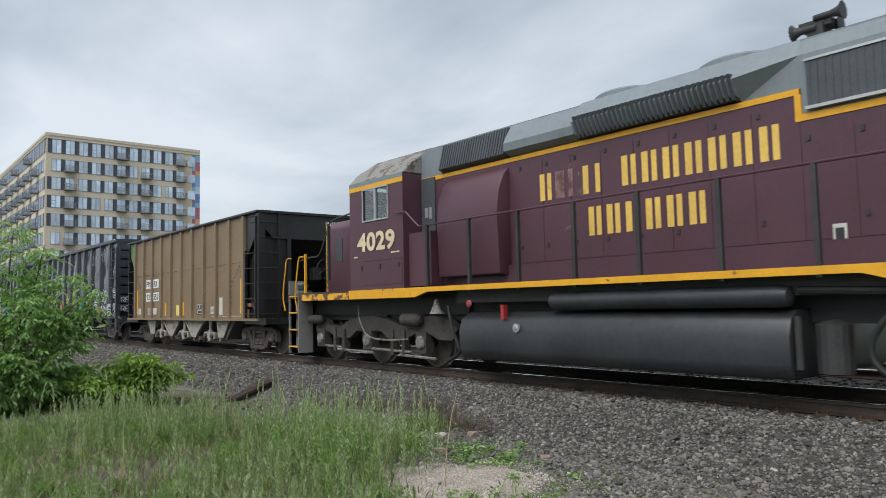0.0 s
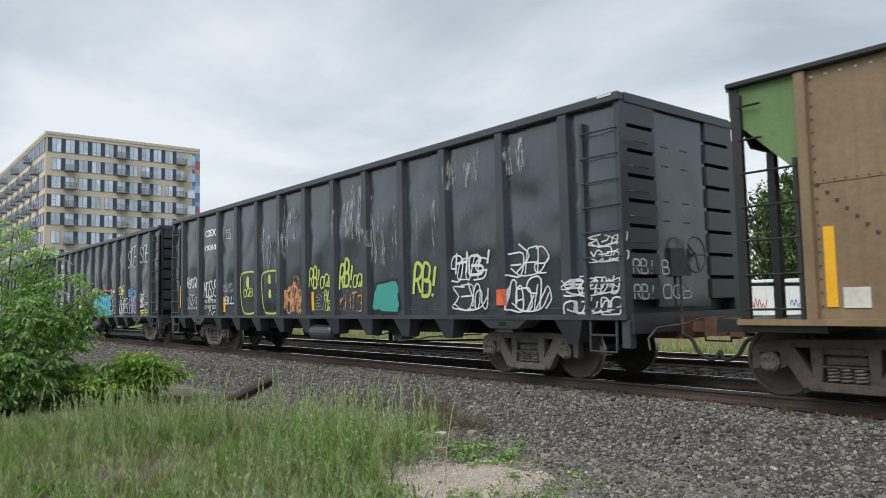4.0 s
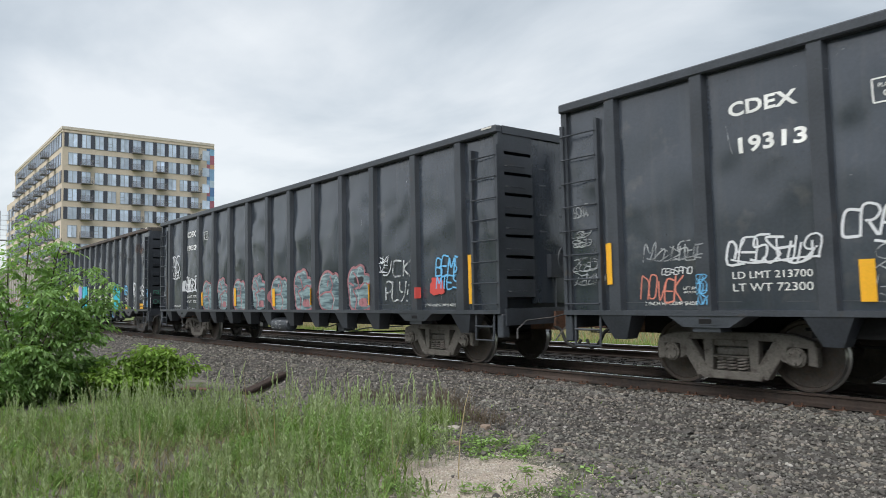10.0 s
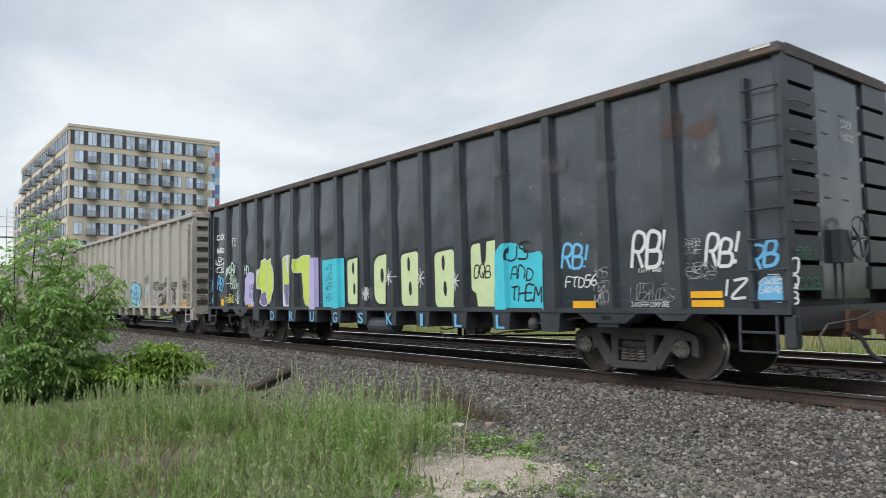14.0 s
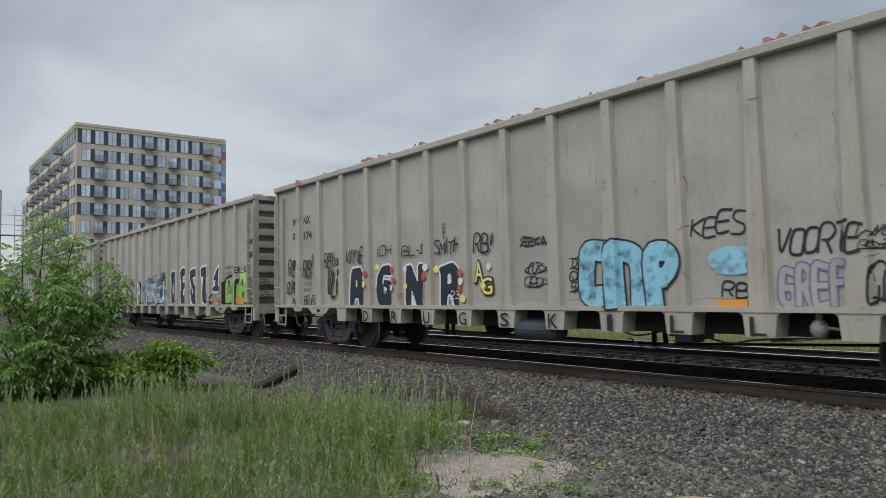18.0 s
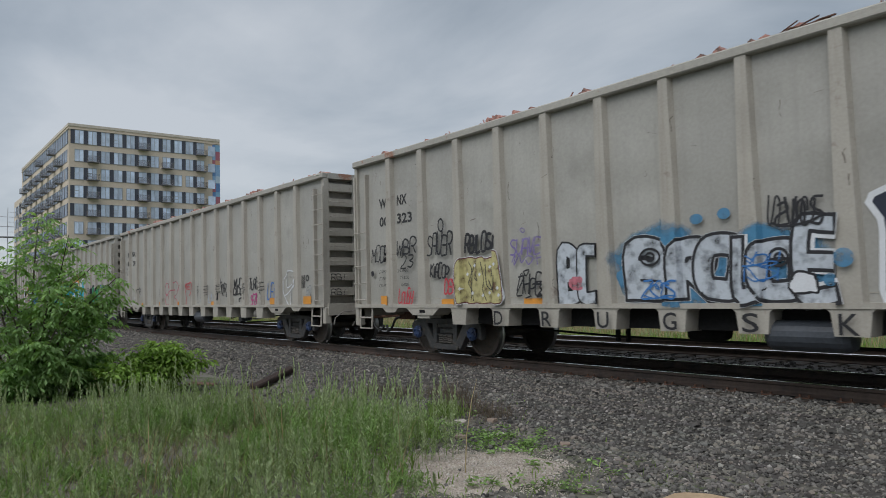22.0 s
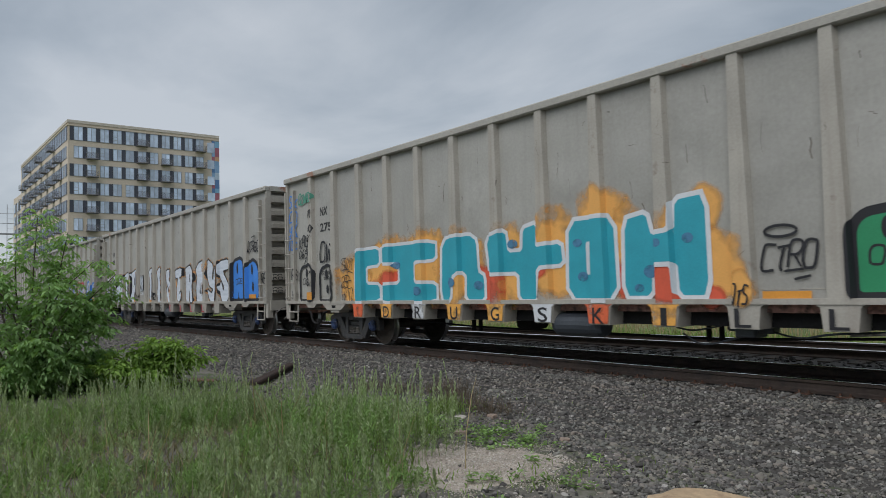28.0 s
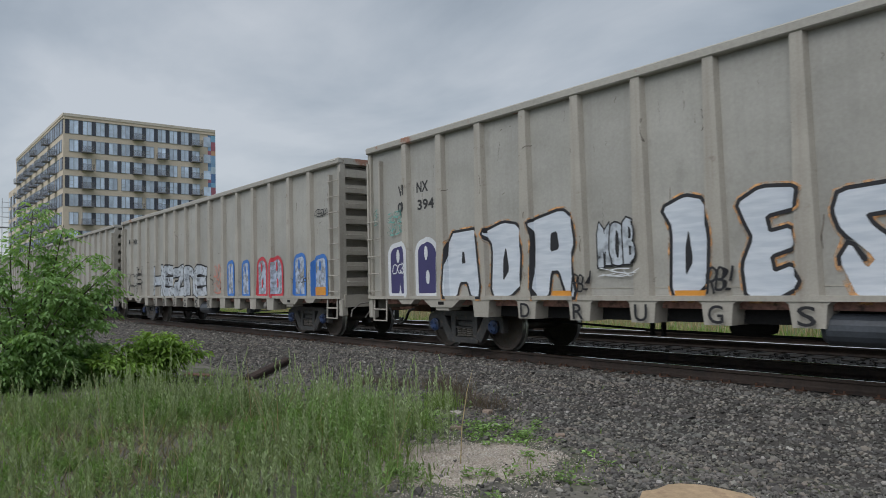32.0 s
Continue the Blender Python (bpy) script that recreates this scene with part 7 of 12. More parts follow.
leafy_bush("sapling", "leafy green sapling of several stems by the track", (-14.25, -8.15, -0.36),
           [(-14.15, -8.0, 2.72), (-14.0, -7.55, 2.45), (-13.75, -7.2, 1.9), (-13.85, -6.95, 1.3), (-14.6, -8.8, 2.35), (-13.9, -8.7, 1.6), (-14.4, -7.6, 1.9), (-13.6, -7.5, 1.3), (-14.0, -8.35, 2.1), (-14.5, -9.3, 1.5), (-13.7, -9.2, 0.9),
            (-13.5, -8.1, 0.6), (-13.8, -7.1, 0.75), (-13.6, -8.5, 0.2), (-13.8, -9.2, 0.3), (-13.6, -7.9, 1.5), (-13.7, -8.6, 0.0), (-13.7, -9.0, -0.05), (-14.0, -8.2, 0.1), (-13.65, -6.85, 1.68), (-13.75, -6.85, 1.3), (-13.7, -7.0, 0.95), (-13.65, -7.4, 0.35), (-13.75, -7.6, 0.1), (-13.9, -7.9, 0.5)],
           2450, 0.105, LEAF, 41, 0.42)
leafy_bush("bush", "low bright green bush on the ballast slope", (-13.8, -6.2, -0.42),
           [(-13.7, -5.85, 0.42), (-13.5, -6.2, 0.46), (-13.6, -6.6, 0.36), (-14.0, -6.0, 0.45), (-13.4, -6.0, 0.05), (-13.6, -6.7, 0.0), (-13.4, -5.6, 0.3), (-13.5, -5.5, 0.1), (-13.4, -6.0, 0.35), (-13.3, -6.5, -0.05), (-13.3, -5.45, 0.12), (-13.6, -6.9, 0.2), (-13.5, -7.1, 0.05)], 820, 0.115, BRIGHT_LEAF, 43, 0.30)
leafy_bush("bush", "small green shrub behind the weeds", (-14.2, -7.15, -0.4),
           [(-14.2, -6.9, 0.3), (-14.1, -7.2, 0.28), (-14.4, -7.1, 0.2), (-13.9, -7.5, 0.2), (-13.6, -7.7, 0.05), (-13.8, -8.0, 0.1)], 620, 0.09, LEAF, 45, 0.26)
leafy_bush("bush", "small shrub sprouting from the ballast", (-18.6, -5.9, -0.4), [(-18.5, -5.8, 0.05), (-18.6, -6.1, 0.0), (-18.7, -5.6, 0.0)], 60, 0.09, LEAF, 47, 0.15)


def tree(name, label, x, y, height, radius, seed, clumps=46):
    """A trunk that forks into limbs, with clumps of leaves at their ends."""
    rng = np.random.default_rng(seed)
    z0 = float(ground_z(x, y))
    ob = thing(name, label, "tree", "trees beyond the tracks", at=(x, y, z0))
    bm = bmesh.new()
    stem_mesh(bm, [(0, 0, -0.1), (0.1, 0.05, height * 0.3), (0, 0.1, height * 0.75)], 0.022 * height, 0.006 * height)
    part("trunk", bm, BARK, ob, smooth=True)
    spots, dirs = [], []
    bm = bmesh.new()
    for i in range(clumps):
        a, f = rng.uniform(0, 2 * np.pi), rng.uniform(0.22, 1.0)
        r = radius * math.sqrt(max(0.05, 1 - (2 * f - 1.05) ** 2)) * rng.uniform(0.3, 1.0)
        c = np.array([r * math.cos(a), r * math.sin(a), height * (0.1 + 0.85 * f)])
        stem_mesh(bm, [(0, 0.05, c[2] * 0.6), c * (0.5, 0.5, 0.85), c], 0.008 * height, 0.002 * height, 5)
        m = 64
        q = rng.normal(0, 1, (m, 3))
        q = q / np.linalg.norm(q, axis=1)[:, None] * rng.uniform(0.4, 1.0, (m, 1)) * radius * rng.uniform(0.2, 0.36)
        q[:, 2] *= 0.7
        spots.append(c + q)
        dirs.append(q + rng.normal(0, 0.4, (m, 3)))
    part("limb", bm, BARK, ob, smooth=True)
    spots, dirs = np.concatenate(spots), np.concatenate(dirs)
    L = rng.uniform(0.16, 0.36, len(spots)) * height / 8
    part("crown", leaves("crown", spots, dirs, L, L * 0.6, TREE_LEAF, seed + 1), None, ob)
    return ob


for i, (x, y, h, r) in enumerate(((-31, 41, 9.4, 4.2), (-36, 44, 9.0, 4.0), (-26.5, 43, 11.0, 3.4), (-24.6, 44, 11.6, 2.8), (-43, 46, 8.8, 4.2), (-22, 45, 8.6, 2.2), (-17.5, 43, 6.9, 2.3), (-51, 47, 8.5, 4.4), (-13, 46, 6.0, 2.6), (-60, 48, 8.0, 4.4))):
    tree("tree", "leafy green tree standing beyond the meadow", x, y, h, r, 60 + 3 * i, 46)


def hedge(name, label, x0, x1, y, n, low, seed):
    rng = np.random.default_rng(seed)
    x = rng.uniform(x0, x1, n)
    f = rng.random(n)
    top = low + 0.7 * low * np.sin(x * 0.13) * np.sin(x * 0.041 + 1) + 1.0 * np.sin(x * 0.5)
    spots = np.stack([x, y + rng.normal(0, 1.6, n), -0.7 + f * np.maximum(1.2, top)], -1)
    dirs = rng.normal(0, 1, (n, 3))
    L = rng.uniform(0.5, 1.1, n)
    tagged(new(name, leaves(name, spots, dirs, L, L * 0.7, TREE_LEAF, seed + 1)), label, "woods", kind="stuff")


hedge("far_woods", "far line of green trees and scrub", -260, 160, 58, 15000, 3.2, 90)
# unseen row behind the camera, added to darken low reflections in the cars
hedge("far_woods", "unseen line of dark green trees added behind the camera for reflections", -130, 60, -44, 11000, 8.0, 92)


# ties under the rails, pieces of the track bed
def build_ties():
    bed = tagged(new("track_bed", mesh_of("track_bed", boxes((-420, 240, -1.25, 1.25, -0.40, -0.30)), BED)), "bed of the running track with wooden ties", "track", kind="structure")
    bm = boxes((-0.11, 0.11, -1.3, 1.3, -0.34, -0.175))
    soften(bm, 0.012)
    tie = mesh_of("tie", bm, TIE)
    plate_bm = boxes((-0.09, 0.09, -0.93, -0.57, -0.178, -0.163))
    for x in (-0.06, 0.06):
        for y in (-0.86, -0.64):
            box(plate_bm, x - 0.012, x + 0.012, y - 0.012, y + 0.012, -0.165, -0.13)
    plate = mesh_of("tie_plate", plate_bm, RUST)
    for i in range(150):
        x = 4 - 0.5 * i
        o = part("tie", tie, None, bed)
        o.location.x = x
        if i < 90:
            q = part("tie_plate", plate, None, o)
    bed2 = tagged(new("track_bed", mesh_of("track_bed", boxes((-420, 240, 3.02, 5.52, -0.40, -0.30)), BED)), "bed of the second track with wooden ties", "track", kind="structure")
    for i in range(90):
        o = part("tie", tie, None, bed2)
        o.location = (4 - 0.5 * i, 4.27, 0)


build_ties()


# ---- paint marks: lettering and graffiti ----
def spray(name, base, cover=1.0, rough=0.55):
    """Spray paint; cover under 1 lets the car show through in a cloudy way."""
    m = paint(name, base, rough, 0.1)
    if cover < 1:
        nt = m.node_tree
        tc = nt.nodes.new("ShaderNodeTexCoord")
        t = nt.nodes.new("ShaderNodeTexNoise")
        t.inputs["Scale"].default_value, t.inputs["Detail"].default_value = 7.0, 6.0
        nt.links.new(tc.outputs["Object"], t.inputs["Vector"])
        r = nt.nodes.new("ShaderNodeMapRange")
        r.inputs[1].default_value, r.inputs[2].default_value = 0.75 - cover * 0.6, 0.95 - cover * 0.45
        nt.links.new(t.outputs["Fac"], r.inputs[0])
        nt.links.new(r.outputs[0], nt.nodes["Principled BSDF"].inputs["Alpha"])
    return m


def runny(name, base):
    """Thin pale coat in broken streaks that run down the side."""
    m = paint(name, base, 0.7, 0.1)
    nt = m.node_tree
    tc = nt.nodes.new("ShaderNodeTexCoord")
    mp = nt.nodes.new("ShaderNodeMapping")
    mp.inputs["Scale"].default_value = (34.0, 1.0, 3.2)
    nt.links.new(tc.outputs["Object"], mp.inputs[0])
    t = nt.nodes.new("ShaderNodeTexNoise")
    t.inputs["Scale"].default_value, t.inputs["Detail"].default_value = 1.0, 5.0
    nt.links.new(mp.outputs[0], t.inputs["Vector"])
    r = nt.nodes.new("ShaderNodeMapRange")
    r.inputs[1].default_value, r.inputs[2].default_value, r.inputs[4].default_value = 0.46, 0.72, 0.8
    nt.links.new(t.outputs["Fac"], r.inputs[0])
    nt.links.new(r.outputs[0], nt.nodes["Principled BSDF"].inputs["Alpha"])
    return m


WHITE_SPRAY, BLACK_SPRAY, GREY_SPRAY = spray("white_spray", (0.62, 0.64, 0.67)), spray("black_spray", (0.018, 0.018, 0.022)), spray("grey_spray", (0.36, 0.38, 0.40), 0.75)
LILAC_WHITE, MINT_WHITE, SILVER = spray("lilac_white_spray", (0.58, 0.60, 0.75)), spray("mint_white_spray", (0.55, 0.72, 0.60)), spray("silver_spray", (0.46, 0.50, 0.55), 0.93)
CHARTREUSE, LIME, PALE_LIME, LEMON = spray("chartreuse_spray", (0.46, 0.53, 0.12)), spray("lime_spray", (0.50, 0.62, 0.12)), spray("pale_lime_spray", (0.55, 0.66, 0.38)), spray("lemon_spray", (0.72, 0.66, 0.16))
ORANGE_MIST, ORANGE_SPRAY, ORANGE_RED = spray("orange_mist", (0.70, 0.36, 0.14), 0.6), spray("orange_spray", (0.76, 0.38, 0.08), 0.92), spray("orange_red_spray", (0.66, 0.13, 0.05), 0.92)
TEAL_SPRAY, SKY_CYAN, SKY_BLUE, DEEP_BLUE = spray("teal_spray", (0.05, 0.30, 0.26)), spray("sky_cyan_spray", (0.09, 0.44, 0.60)), spray("sky_blue_spray", (0.14, 0.43, 0.72)), spray("deep_blue_spray", (0.04, 0.16, 0.42))
CYAN_SPRAY, PALE_CYAN, TURQUOISE, STEEL_BLUE = spray("cyan_spray", (0.06, 0.50, 0.62)), spray("pale_cyan_spray", (0.25, 0.52, 0.66), 0.95), spray("turquoise_spray", (0.035, 0.33, 0.42)), spray("steel_blue_spray", (0.07, 0.20, 0.34), 0.9)
BLUE_SPRAY, COBALT, NAVY, NAVY_PURPLE, PALE_BLUE = spray("blue_spray", (0.05, 0.22, 0.66)), spray("cobalt_spray", (0.05, 0.17, 0.50)), spray("navy_spray", (0.016, 0.022, 0.04)), spray("navy_purple_spray", (0.05, 0.045, 0.14)), spray("pale_blue_spray", (0.42, 0.48, 0.60), 0.8)
PURPLE_SPRAY, LILAC, SALMON, ROSE, CRIMSON = spray("purple_spray", (0.17, 0.13, 0.34), 0.9), spray("lilac_spray", (0.44, 0.40, 0.66)), spray("salmon_spray", (0.62, 0.22, 0.16)), spray("rose_spray", (0.50, 0.16, 0.20), 0.85), spray("crimson_spray", (0.50, 0.05, 0.07))
RED_SPRAY, WHITE_MIST, PALE_WASH = spray("red_spray", (0.55, 0.07, 0.06)), spray("white_mist", (0.60, 0.62, 0.64), 0.72), runny("pale_wash", (0.42, 0.45, 0.47))
PALE_YELLOW, APPLE, EMERALD, GREEN_SPRAY, GREEN_MIST = spray("pale_yellow_spray", (0.70, 0.60, 0.28)), spray("apple_spray", (0.26, 0.46, 0.09)), spray("emerald_spray", (0.03, 0.25, 0.11)), spray("green_spray", (0.08, 0.28, 0.20)), spray("green_mist", (0.14, 0.38, 0.34), 0.7)
SALMON_MIST = spray("salmon_mist", (0.55, 0.26, 0.15), 0.85)
STRAW_MIST, OXBLOOD = spray("straw_mist", (0.46, 0.42, 0.20), 0.93), spray("oxblood_spray", (0.10, 0.025, 0.03))
MAGENTA = spray("magenta_spray", (0.40, 0.05, 0.20))
RUST_RUN = spray("rust_run", (0.15, 0.125, 0.105), 0.72)
CREAM = spray("cream_numerals", (0.66, 0.56, 0.36))
SIGN_YELLOW = surface("weathered_sign_yellow", (0.72, 0.47, 0.10), 0.55, vary=0.12, grain=20, patch=2.5, dirt=(0.30, 0.13, 0.07), dirt_at=0.62, dirt_soft=0.06)

from mathutils.geometry import tessellate_polygon

CAR = {0: loco, 1: hopper_car, 2: dark_cars[0], 3: dark_cars[1], 4: dark_cars[2], 5: mixed_car, **{6 + i: c for i, c in enumerate(pale_cars)}}
_marks = {}
_glyphs = {}


def drape(bm, car):
    """Lays a flat mark over the side of a gondola, up and over its posts."""
    dark = 2 <= car <= 4
    half, style = (9.4, "dark") if dark else (9.66, "mixed") if car == 5 else (9.57, "pale")
    ribs, (w0, w1) = (sorted(RIBS_13), (0.10, 0.085)) if dark else (RIBS_15, (0.135, 0.075))
    xs = [v.co.x for v in bm.verts]
    if not xs:
        return bm
    lo, hi = min(xs), max(xs)
    for r in ribs:
        if lo - 0.2 < r < hi + 0.2:
            for sgn in (-1, 1):
                for extra in (0.0, 0.03):
                    a = Vector((r + sgn * (w0 + extra), 0, 1.03))
                    d = Vector((sgn * (w1 - w0), 0, 3.1))
                    bmesh.ops.bisect_plane(bm, geom=[*bm.verts, *bm.edges, *bm.faces], plane_co=a, plane_no=(d.z, 0, -d.x), dist=0.0005)
    nx, nz = sheet_grid(style)
    edges = [-half + 0.05, *ribs, half - 0.05]
    cuts = [(a + (b - a) * i / nx, 0) for a, b in zip(edges, edges[1:]) for i in range(1, nx) if lo < a + (b - a) * i / nx < hi]
    zs = [v.co.z for v in bm.verts]
    cuts += [(1.03 + 3.16 * k_ / nz, 2) for k_ in range(1, nz) if min(zs) < 1.03 + 3.16 * k_ / nz < max(zs)]
    for c, axis in cuts:
        bmesh.ops.bisect_plane(bm, geom=[*bm.verts, *bm.edges, *bm.faces], plane_co=(c, 0, c), plane_no=(1, 0, 0) if axis == 0 else (0, 0, 1), dist=0.0005)
    for v in bm.verts:
        w = w0 + (w1 - w0) * (v.co.z - 1.03) / 3.1
        near = min((abs(v.co.x - r) for r in ribs), default=9)
        f = max(0.0, min(1.0, (w + 0.03 - near) / 0.03))
        v.co.y += -1.502 - max(0.103 * f, sheet_out(v.co.x, v.co.z, ribs, half, style))
    return bm


def put_mark(name, bm, material, car, label=""):
    _marks[car] = _marks.get(car, 0) + 1
    for v in bm.verts:
        v.co.y -= 0.003 + 0.00025 * _marks[car] + (0.009 if name == "reflector" else 0)
    for f in bm.faces:
        f.normal_update()
        if f.normal.y > 0:
            f.normal_flip()
    me = bpy.data.meshes.new(name)
    bm.to_mesh(me)
    bm.free()
    me.materials.append(material)
    o = new(name, me)
    o.parent = CAR[car]
    return tagged(o, label)


def glyphs(text, offset):
    """A flat mesh of the built-in font: points and faces."""
    key = (text, round(offset, 3))
    if key not in _glyphs:
        cu = bpy.data.curves.new("lettering", "FONT")
        cu.body, cu.offset, cu.resolution_u, cu.fill_mode = text, offset, 3, "FRONT"
        cu.space_character = 1 + 1.6 * max(0, offset)
        ob = bpy.data.objects.new("lettering", cu)
        me = bpy.data.meshes.new_from_object(ob)
        _glyphs[key] = ([tuple(v.co) for v in me.vertices], [tuple(p.vertices) for p in me.polygons])
        bpy.data.objects.remove(ob)
        bpy.data.meshes.remove(me)
        bpy.data.curves.remove(cu)
    return _glyphs[key]


def letter_mesh(text, x0, x1, z0, z1, offset, extra=0.0, lift=0.0):
    """Letters fitted to a box; extra: how far (m) their outline spreads beyond it."""
    V, F = glyphs(text, offset)
    ax, bx = min(v[0] for v in V), max(v[0] for v in V)
    ay, by = min(v[1] for v in V), max(v[1] for v in V)
    sx, sz = (x1 - x0) / (bx - ax), (z1 - z0) / (by - ay)
    if extra:
        V, F = glyphs(text, offset + extra / ((sx + sz) / 2))
    bm = bmesh.new()
    cx, cy = (ax + bx) / 2, (ay + by) / 2
    if extra:
        cx, cy = (min(v[0] for v in V) + max(v[0] for v in V)) / 2, (min(v[1] for v in V) + max(v[1] for v in V)) / 2
    vs = [bm.verts.new(((x0 + x1) / 2 + (v[0] - cx) * sx, -lift, (z0 + z1) / 2 + (v[1] - cy) * sz)) for v in V]
    for f in F:
        try:
            bm.faces.new([vs[i] for i in f])
        except ValueError:
            pass
    return bm


def stencil(car, text, x0, x1, z0, z1, material):
    put_mark("lettering", drape(letter_mesh(text, x0, x1, z0, z1, 0.0 if "M" in text or z1 - z0 < 0.12 else 0.03), car), material, car)


def fat(car, text, x0, x1, z0, z1, fill, edge, swell, rim):
    """Swollen graffiti letters with an outline behind them."""
    if edge is None:
        return hand(car, text, x0, x1, z0, z1, fill, max(0.016, (z1 - z0) * (0.105 + 1.6 * swell)))
    swell *= 0.62
    if edge is not None:
        put_mark("graffiti_outline", drape(letter_mesh(text, x0, x1, z0, z1, swell, rim), car), edge, car)
    put_mark("graffiti", drape(letter_mesh(text, x0, x1, z0, z1, swell, 0.0, 0.004 if edge is not None else 0.001), car), fill, car)


def ribbon(bm, pts, width, lift0=0.0, lift1=0.003):
    pts = [Vector((p[0], 0, p[1])) for p in pts]
    n = len(pts)
    prev = None
    for i, p in enumerate(pts):
        d = pts[min(i + 1, n - 1)] - pts[max(i - 1, 0)]
        d = d.normalized() if d.length else Vector((1, 0, 0))
        s_ = Vector((-d.z, 0, d.x)) * width / 2
        y = -(lift0 + (lift1 - lift0) * i / n)
        pair = [bm.verts.new((p.x + s_.x, y, p.z + s_.z)), bm.verts.new((p.x - s_.x, y, p.z - s_.z))]
        if prev:
            bm.faces.new((prev[0], prev[1], pair[1], pair[0]))
        prev = pair


STROKES = {
    "A": [[(0, 0), (0.12, 0.9), (0.5, 1), (0.88, 0.9), (1, 0)], [(0.1, 0.42), (0.9, 0.42)]], "B": [[(0, 0), (0, 1), (0.8, 0.95), (0.75, 0.55), (0.1, 0.52)], [(0.3, 0.52), (1, 0.42), (0.95, 0.04), (0, 0)]],
    "C": [[(1, 0.98), (0.2, 1), (0, 0.75), (0, 0.25), (0.2, 0), (1, 0.02)]], "D": [[(0.1, 0), (0.1, 1), (0.7, 0.92), (1, 0.6), (0.95, 0.3), (0.65, 0.05), (0.1, 0)]],
    "E": [[(1, 1), (0, 1), (0, 0), (1, 0)], [(0, 0.5), (0.85, 0.5)]], "G": [[(1, 0.95), (0.25, 1), (0, 0.7), (0, 0.25), (0.3, 0), (1, 0.05), (1, 0.45), (0.55, 0.45)]],
    "H": [[(0, 0), (0, 1)], [(1, 0), (1, 1.06)], [(0, 0.5), (1, 0.55)]], "J": [[(0.3, 1), (0.85, 0.95), (1, 0.6), (0.8, 0.1), (0.4, 0), (0, 0.25)]],
    "L": [[(0.05, 1), (0, 0), (1, 0.02)]], "M": [[(0, 0), (0.05, 1), (0.5, 0.45), (0.95, 1), (1, 0)]], "N": [[(0, 0), (0, 0.95), (0.3, 1), (0.8, 0.85), (1, 0.6), (1, 0)]],
    "O": [[(0.15, 0.05), (0, 0.3), (0, 0.75), (0.2, 1), (0.8, 1), (1, 0.75), (1, 0.3), (0.85, 0.03), (0.3, 0), (0.15, 0.05)]], "P": [[(0.1, 0), (0, 0.95), (0.7, 1), (1, 0.75), (0.7, 0.45), (0.1, 0.42)]],
    "R": [[(0, 0), (0, 0.95), (0.75, 1), (1, 0.75), (0.7, 0.5), (0.15, 0.48)], [(0.45, 0.48), (1, 0)]], "S": [[(1, 0.92), (0.25, 1), (0, 0.75), (0.35, 0.55), (0.85, 0.42), (1, 0.2), (0.7, 0), (0, 0.06)]],
    "T": [[(0, 0.94), (1, 1)], [(0.5, 0.95), (0.45, 0.2), (0.6, 0)]], "Y": [[(0, 1), (0.1, 0.55), (0.6, 0.45)], [(1, 1), (0.85, 0.35), (0.5, 0.02), (0, 0)]],
    "1": [[(0.1, 0.6), (0.6, 1), (0.5, 0.05)], [(0, 0.02), (1, 0.02)]], "4": [[(0.15, 1), (0.05, 0.55), (0.2, 0.45), (1, 0.5)], [(0.6, 1.02), (0.6, 0)]],
    "I": [[(0.5, 1), (0.45, 0)]], "!": [[(0.6, 1), (0.45, 0.35)], [(0.42, 0.1), (0.4, 0.0)]], "F": [[(0.95, 1), (0.05, 0.97), (0, 0)], [(0.02, 0.52), (0.75, 0.55)]], "V": [[(0, 1), (0.45, 0), (1, 1)]], "W": [[(0, 1), (0.2, 0), (0.5, 0.7), (0.75, 0), (1, 1)]],
    "Q": [[(0.3, 0.02), (0, 0.35), (0.1, 0.85), (0.5, 1), (0.95, 0.8), (1, 0.3), (0.7, 0), (0.3, 0.02)], [(0.55, 0.35), (1.05, -0.1)]], "0": [[(0.4, 0), (0.05, 0.3), (0.1, 0.8), (0.5, 1), (0.9, 0.75), (0.9, 0.25), (0.4, 0)]],
    "2": [[(0.05, 0.8), (0.45, 1), (0.9, 0.75), (0.5, 0.35), (0, 0), (1, 0.02)]], "3": [[(0.05, 0.95), (0.8, 0.95), (0.85, 0.65), (0.35, 0.52), (0.95, 0.35), (0.7, 0.02), (0, 0.06)]], "5": [[(0.95, 1), (0.2, 0.98), (0.12, 0.58), (0.75, 0.6), (0.9, 0.25), (0.5, 0), (0, 0.08)]],
    "6": [[(0.8, 1), (0.25, 0.7), (0.05, 0.25), (0.45, 0), (0.9, 0.2), (0.6, 0.5), (0.1, 0.3)]], "-": [[(0.1, 0.5), (0.9, 0.5)]], "K": [[(0.05, 0), (0, 1)], [(1, 1), (0.1, 0.5), (0.95, 0)]], "Z": [[(0, 0.95), (1, 1), (0, 0.02), (1, 0)]], "X": [[(0, 1), (1, 0)], [(1, 0.95), (0.05, 0.05)]], "U": [[(0, 1), (0.05, 0.2), (0.5, 0), (0.95, 0.2), (1, 1)]],
}


